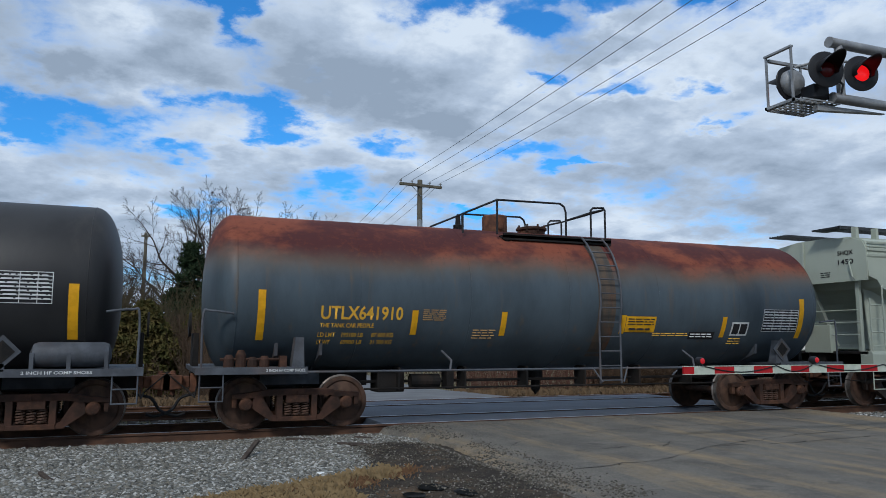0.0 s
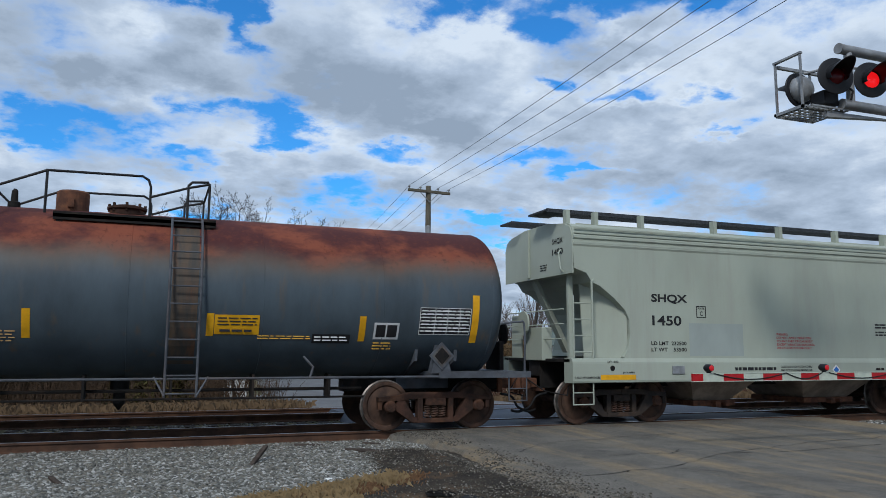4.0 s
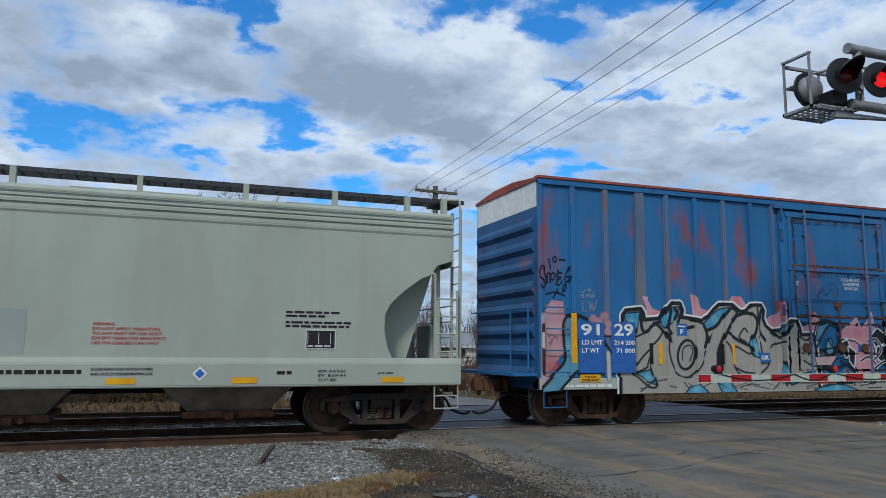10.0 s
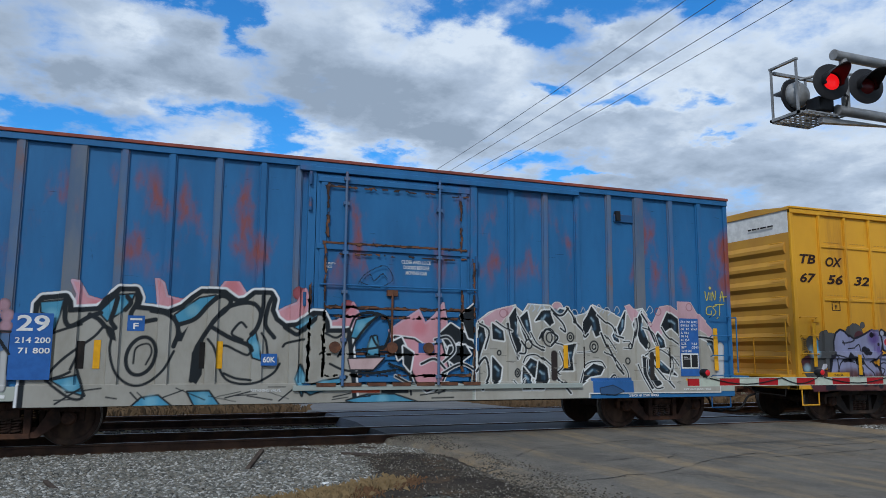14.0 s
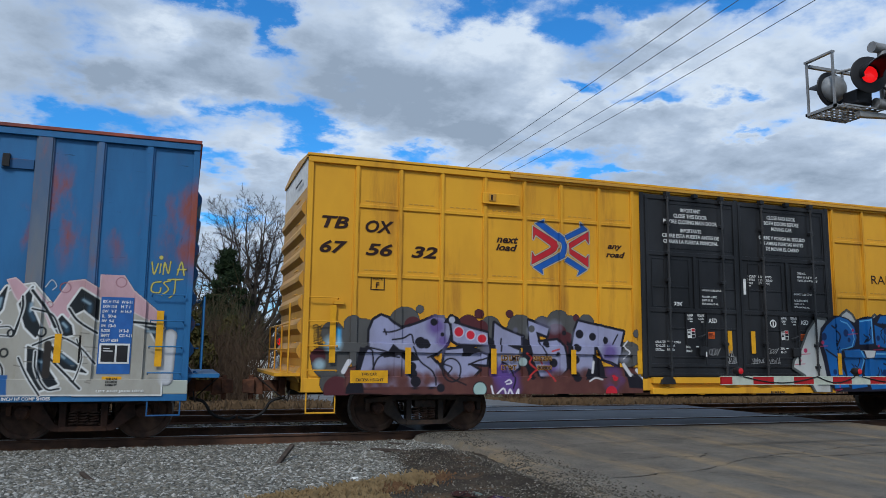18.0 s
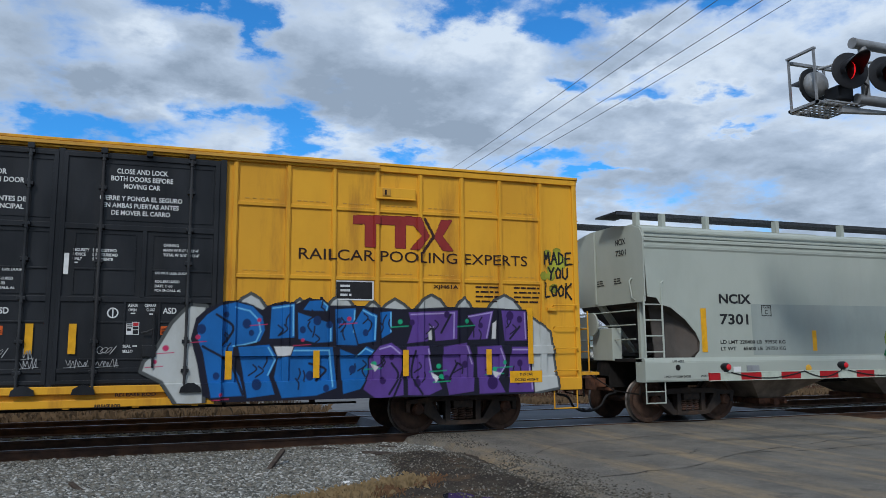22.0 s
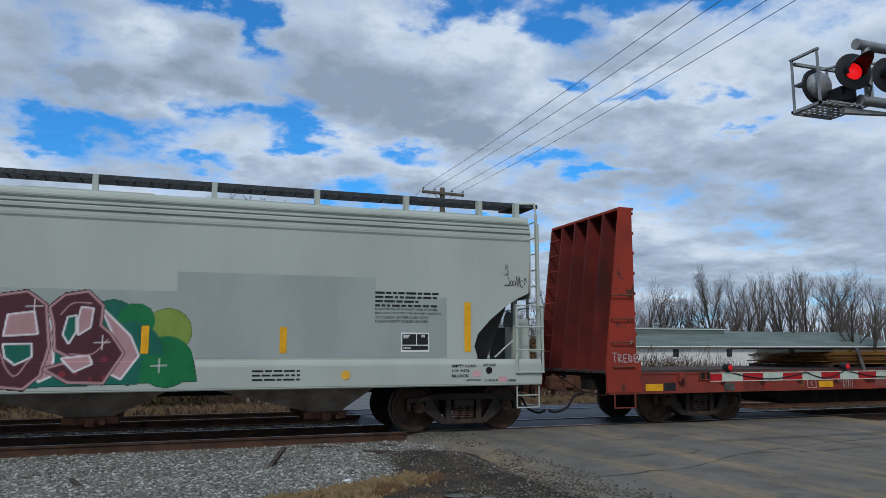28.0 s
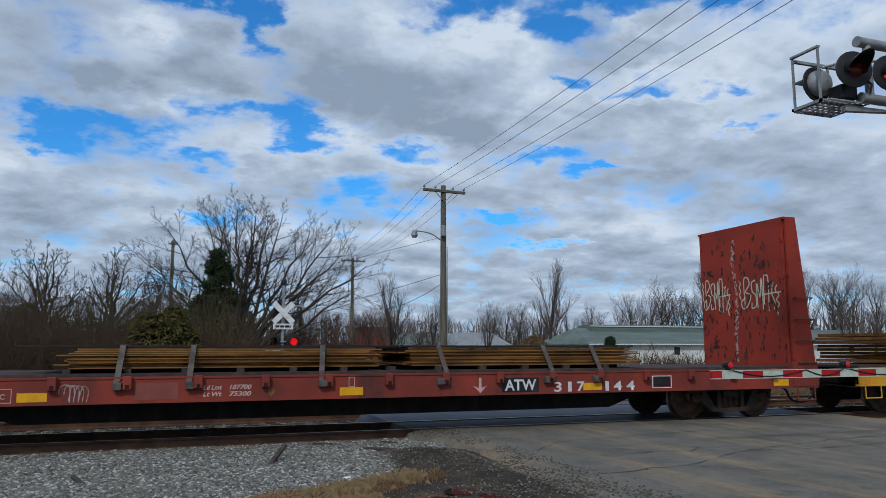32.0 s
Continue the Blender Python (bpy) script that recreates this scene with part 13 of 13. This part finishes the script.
        for a, b in ((-1.35, -0.3), (-0.2, 0.75)):
            part("window", prism(bmesh.new(), [(a, 0.98), (b + 0.3 * (b > 0), 0.98), (b, 1.3 + tall), (a, 1.3 + tall)], -0.87, -0.85), M["window_dark"], v)
        for sx in (-1.35, 1.35):
            w = part("wheel", lathe(bmesh.new(), [(-0.1, 0.02), (-0.1, 0.3), (0.1, 0.3), (0.1, 0.02)], "y", 16, (sx, -0.8, 0.3)), M["hose"], v)
            part("hubcap", lathe(bmesh.new(), [(-0.12, 0.01), (-0.12, 0.17), (-0.1, 0.17)], "y", 14, (sx, -0.8, 0.3)), M["galv"], w)
    f = thing("metal_fence", "dark metal railing fence in front of a small white house", "fence", pose(27.5, 60, -0.6))
    for z in (0.25, 1.25):
        part("rail", slab(-7, 7, -0.02, 0.02, z, z + 0.05), M["signal_black"], f)
    for k in range(57):
        part("picket", slab(-7 + k * 0.25 - 0.012, -7 + k * 0.25 + 0.012, -0.012, 0.012, 0.0, 1.35), M["signal_black"], f)


# ---- small things by the rail ----
def build_small():
    b = slab(-0.035, 0.035, -0.36, 0.36, -0.025, 0.025, 0.01)
    for v in b.verts:
        v.co.x += 0.05 * math.sin(v.co.y * 5)
        v.co.z += 0.02 * math.cos(v.co.y * 7)
    w = tagged(part("wood_scrap", b, M["leaf_litter"], None, "dark splintered piece of wood on the ballast"), category="wood")
    w.matrix_world = pose(1.50, -3.05, -0.08, 22, 0, -22)
    b = slab(-0.03, 0.03, -0.38, 0.38, -0.02, 0.02, 0.01)
    w = tagged(part("stick", b, M["leaf_litter"], None, "grey broken stick on the ballast"), category="wood")
    w.matrix_world = pose(-1.02, -4.05, -0.16, 6, 0, 22)
    for x, y, a, l in ((3.3, -2.2, 80, 0.5), (3.55, -2.45, 96, 0.7), (2.6, -1.35, 84, 0.5), (3.7, -1.5, 60, 0.35)):
        w = tagged(part("wood_scrap", slab(-l / 2, l / 2, -0.05, 0.05, -0.015, 0.02, 0.008), M["leaf_litter"], None, "dark rotten plank on the gravel"), category="wood")
        w.matrix_world = pose(x, y, -0.15, 4, 3, a - 90)
    w = tagged(part("litter", slab(-0.07, 0.07, -0.05, 0.05, 0, 0.03, 0.012), M["white"], None, "small crumpled white litter on the grass"), category="litter")
    w.matrix_world = pose(2.25, -4.75, -0.19, 10, 5, 30)
    w = tagged(part("litter", slab(-0.06, 0.06, -0.04, 0.04, 0, 0.03, 0.012), M["sign_yellow"], None, "small yellow wrapper on the dirt"), category="litter")
    w.matrix_world = pose(2.42, -4.95, -0.19, 0, 15, 10)
    # straw fringe between gravel and dirt
    def strip(r):
        while True:
            t = r.uniform(0, 1)
            x, y = -0.2 + 3.1 * t + r.normal() * 0.12, straw_y(-0.2 + 3.1 * t) - 0.18 + r.normal() * 0.2
            if noise.noise((x * 2.2, y * 2.2, 9)) > r.uniform(-0.5, 0.3):
                return x, y
    grass("dry_grass", "pale dry grass fringe between gravel and dirt", 7000, strip, 0.12, M["straw"], 5, lambda x, y: ground_z(x, y))
    grass("dry_grass", "rust-brown dead grass fringe between gravel and dirt", 4500, lambda r: (lambda p: (p[0] + 0.25, p[1] - 0.05))(strip(r)), 0.07, M["straw_rust"], 7, lambda x, y: ground_z(x, y))
    grass("dry_grass", "pale dry grass fringe between gravel and dirt", 5000, lambda r: (r.uniform(-0.8, 2.2), -6.75 + r.normal() * 0.3), 0.11, M["straw"], 6, lambda x, y: ground_z(x, y))
    # puddles
    for cx, cy, rx, ry, sd in ((2.78, -6.85, 0.12, 0.16, 1), (3.08, -6.6, 0.17, 0.2, 2), (3.3, -7.05, 0.12, 0.2, 3)):
        bm = bmesh.new()
        ring = [bm.verts.new((cx + rx * math.cos(a) * (1 + 0.25 * noise.noise((a * 1.3, sd, 0))), cy + ry * math.sin(a) * (1 + 0.3 * noise.noise((a * 1.7, sd, 4))), ground_z(cx, cy) + 0.012)) for a in np.linspace(0, 2 * math.pi, 28, endpoint=False)]
        bm.faces.new(ring)
        tagged(part("puddle", bm, M["wet"], None, "small puddle of rainwater on dark dirt"), category="puddle", kind="structure")
# ---- build it all ----
build_ground()
near_track = build_track(0.0, -60, 140, "near_track", "railway track with rust-brown rails")
far_track = build_track(Y2, -60, 140, "far_track", "second railway track behind the train")
build_ballast()
build_tank_black()
build_tank_rust()
build_hopper_grey()
build_box_blue()
build_box_yellow()
build_hopper_light()
build_flat_red()
build_flat_yellow()
build_crossing()
build_poles()
build_backdrop()
build_small()

# how far the train has rolled, seconds and metres
ROLLED = ((0, 0.00), (1, -2.04), (2, -4.07), (3, -6.19), (3.5, -7.33), (5.5, -11.73), (6, -12.88), (7, -15.20), (8, -17.57), (9, -20.00), (10, -22.50), (11, -24.93), (12, -27.60), (13, -30.30), (14, -32.99), (14.5, -34.39), (16.5, -40.22), (17, -41.70), (18, -44.76), (19, -47.91), (20, -51.11), (21, -54.40), (22, -57.71), (23, -61.12), (24, -64.61), (25, -68.23), (25.5, -70.09), (27.5, -77.61), (28, -79.63), (29, -83.46), (30, -87.43), (31, -91.46), (32, -95.50))


def rolled(t):
    """Smooth distance at a time, through the rows above."""
    T, D = np.array([r[0] for r in ROLLED], float), np.array([r[1] for r in ROLLED], float)
    m = np.gradient(D, T)
    k = min(max(np.searchsorted(T, t) - 1, 0), len(T) - 2)
    h = T[k + 1] - T[k]
    u = (t - T[k]) / h
    return ((2 * u ** 3 - 3 * u ** 2 + 1) * D[k] + (u ** 3 - 2 * u ** 2 + u) * h * m[k] + (3 * u ** 2 - 2 * u ** 3) * D[k + 1] + (u ** 3 - u ** 2) * h * m[k + 1])


def motions():
    times = [k * 0.5 for k in range(65)]
    for ob, xc in CARS:
        walk(ob, [(t, pose(xc + rolled(t), 0, 0)) for t in times])
    flips = [0.405 + 0.617 * k for k in range(52)]
    for ob, phase in DRUMS:
        a, b = (170, 0) if phase == 0 else (0, 170)
        rows = [(0.0, pose(0, 0, 0, 0, 0, a))]
        for f in flips:
            rows += [(f + (k - 1) / 30, pose(0, 0, 0, 0, 0, a + (b - a) * k / 2)) for k in range(3)]
            a, b = b, a
        walk(ob, rows + [(32.0, pose(0, 0, 0, 0, 0, a))])
    spin = [round(k * 4 / 30, 4) for k in range(241)]
    for ob, lx in WHEELSETS:
        walk(ob, [(t, pose(lx, 0, WHEEL_R, 0, math.degrees(rolled(t) / WHEEL_R), 0)) for t in spin])


motions()
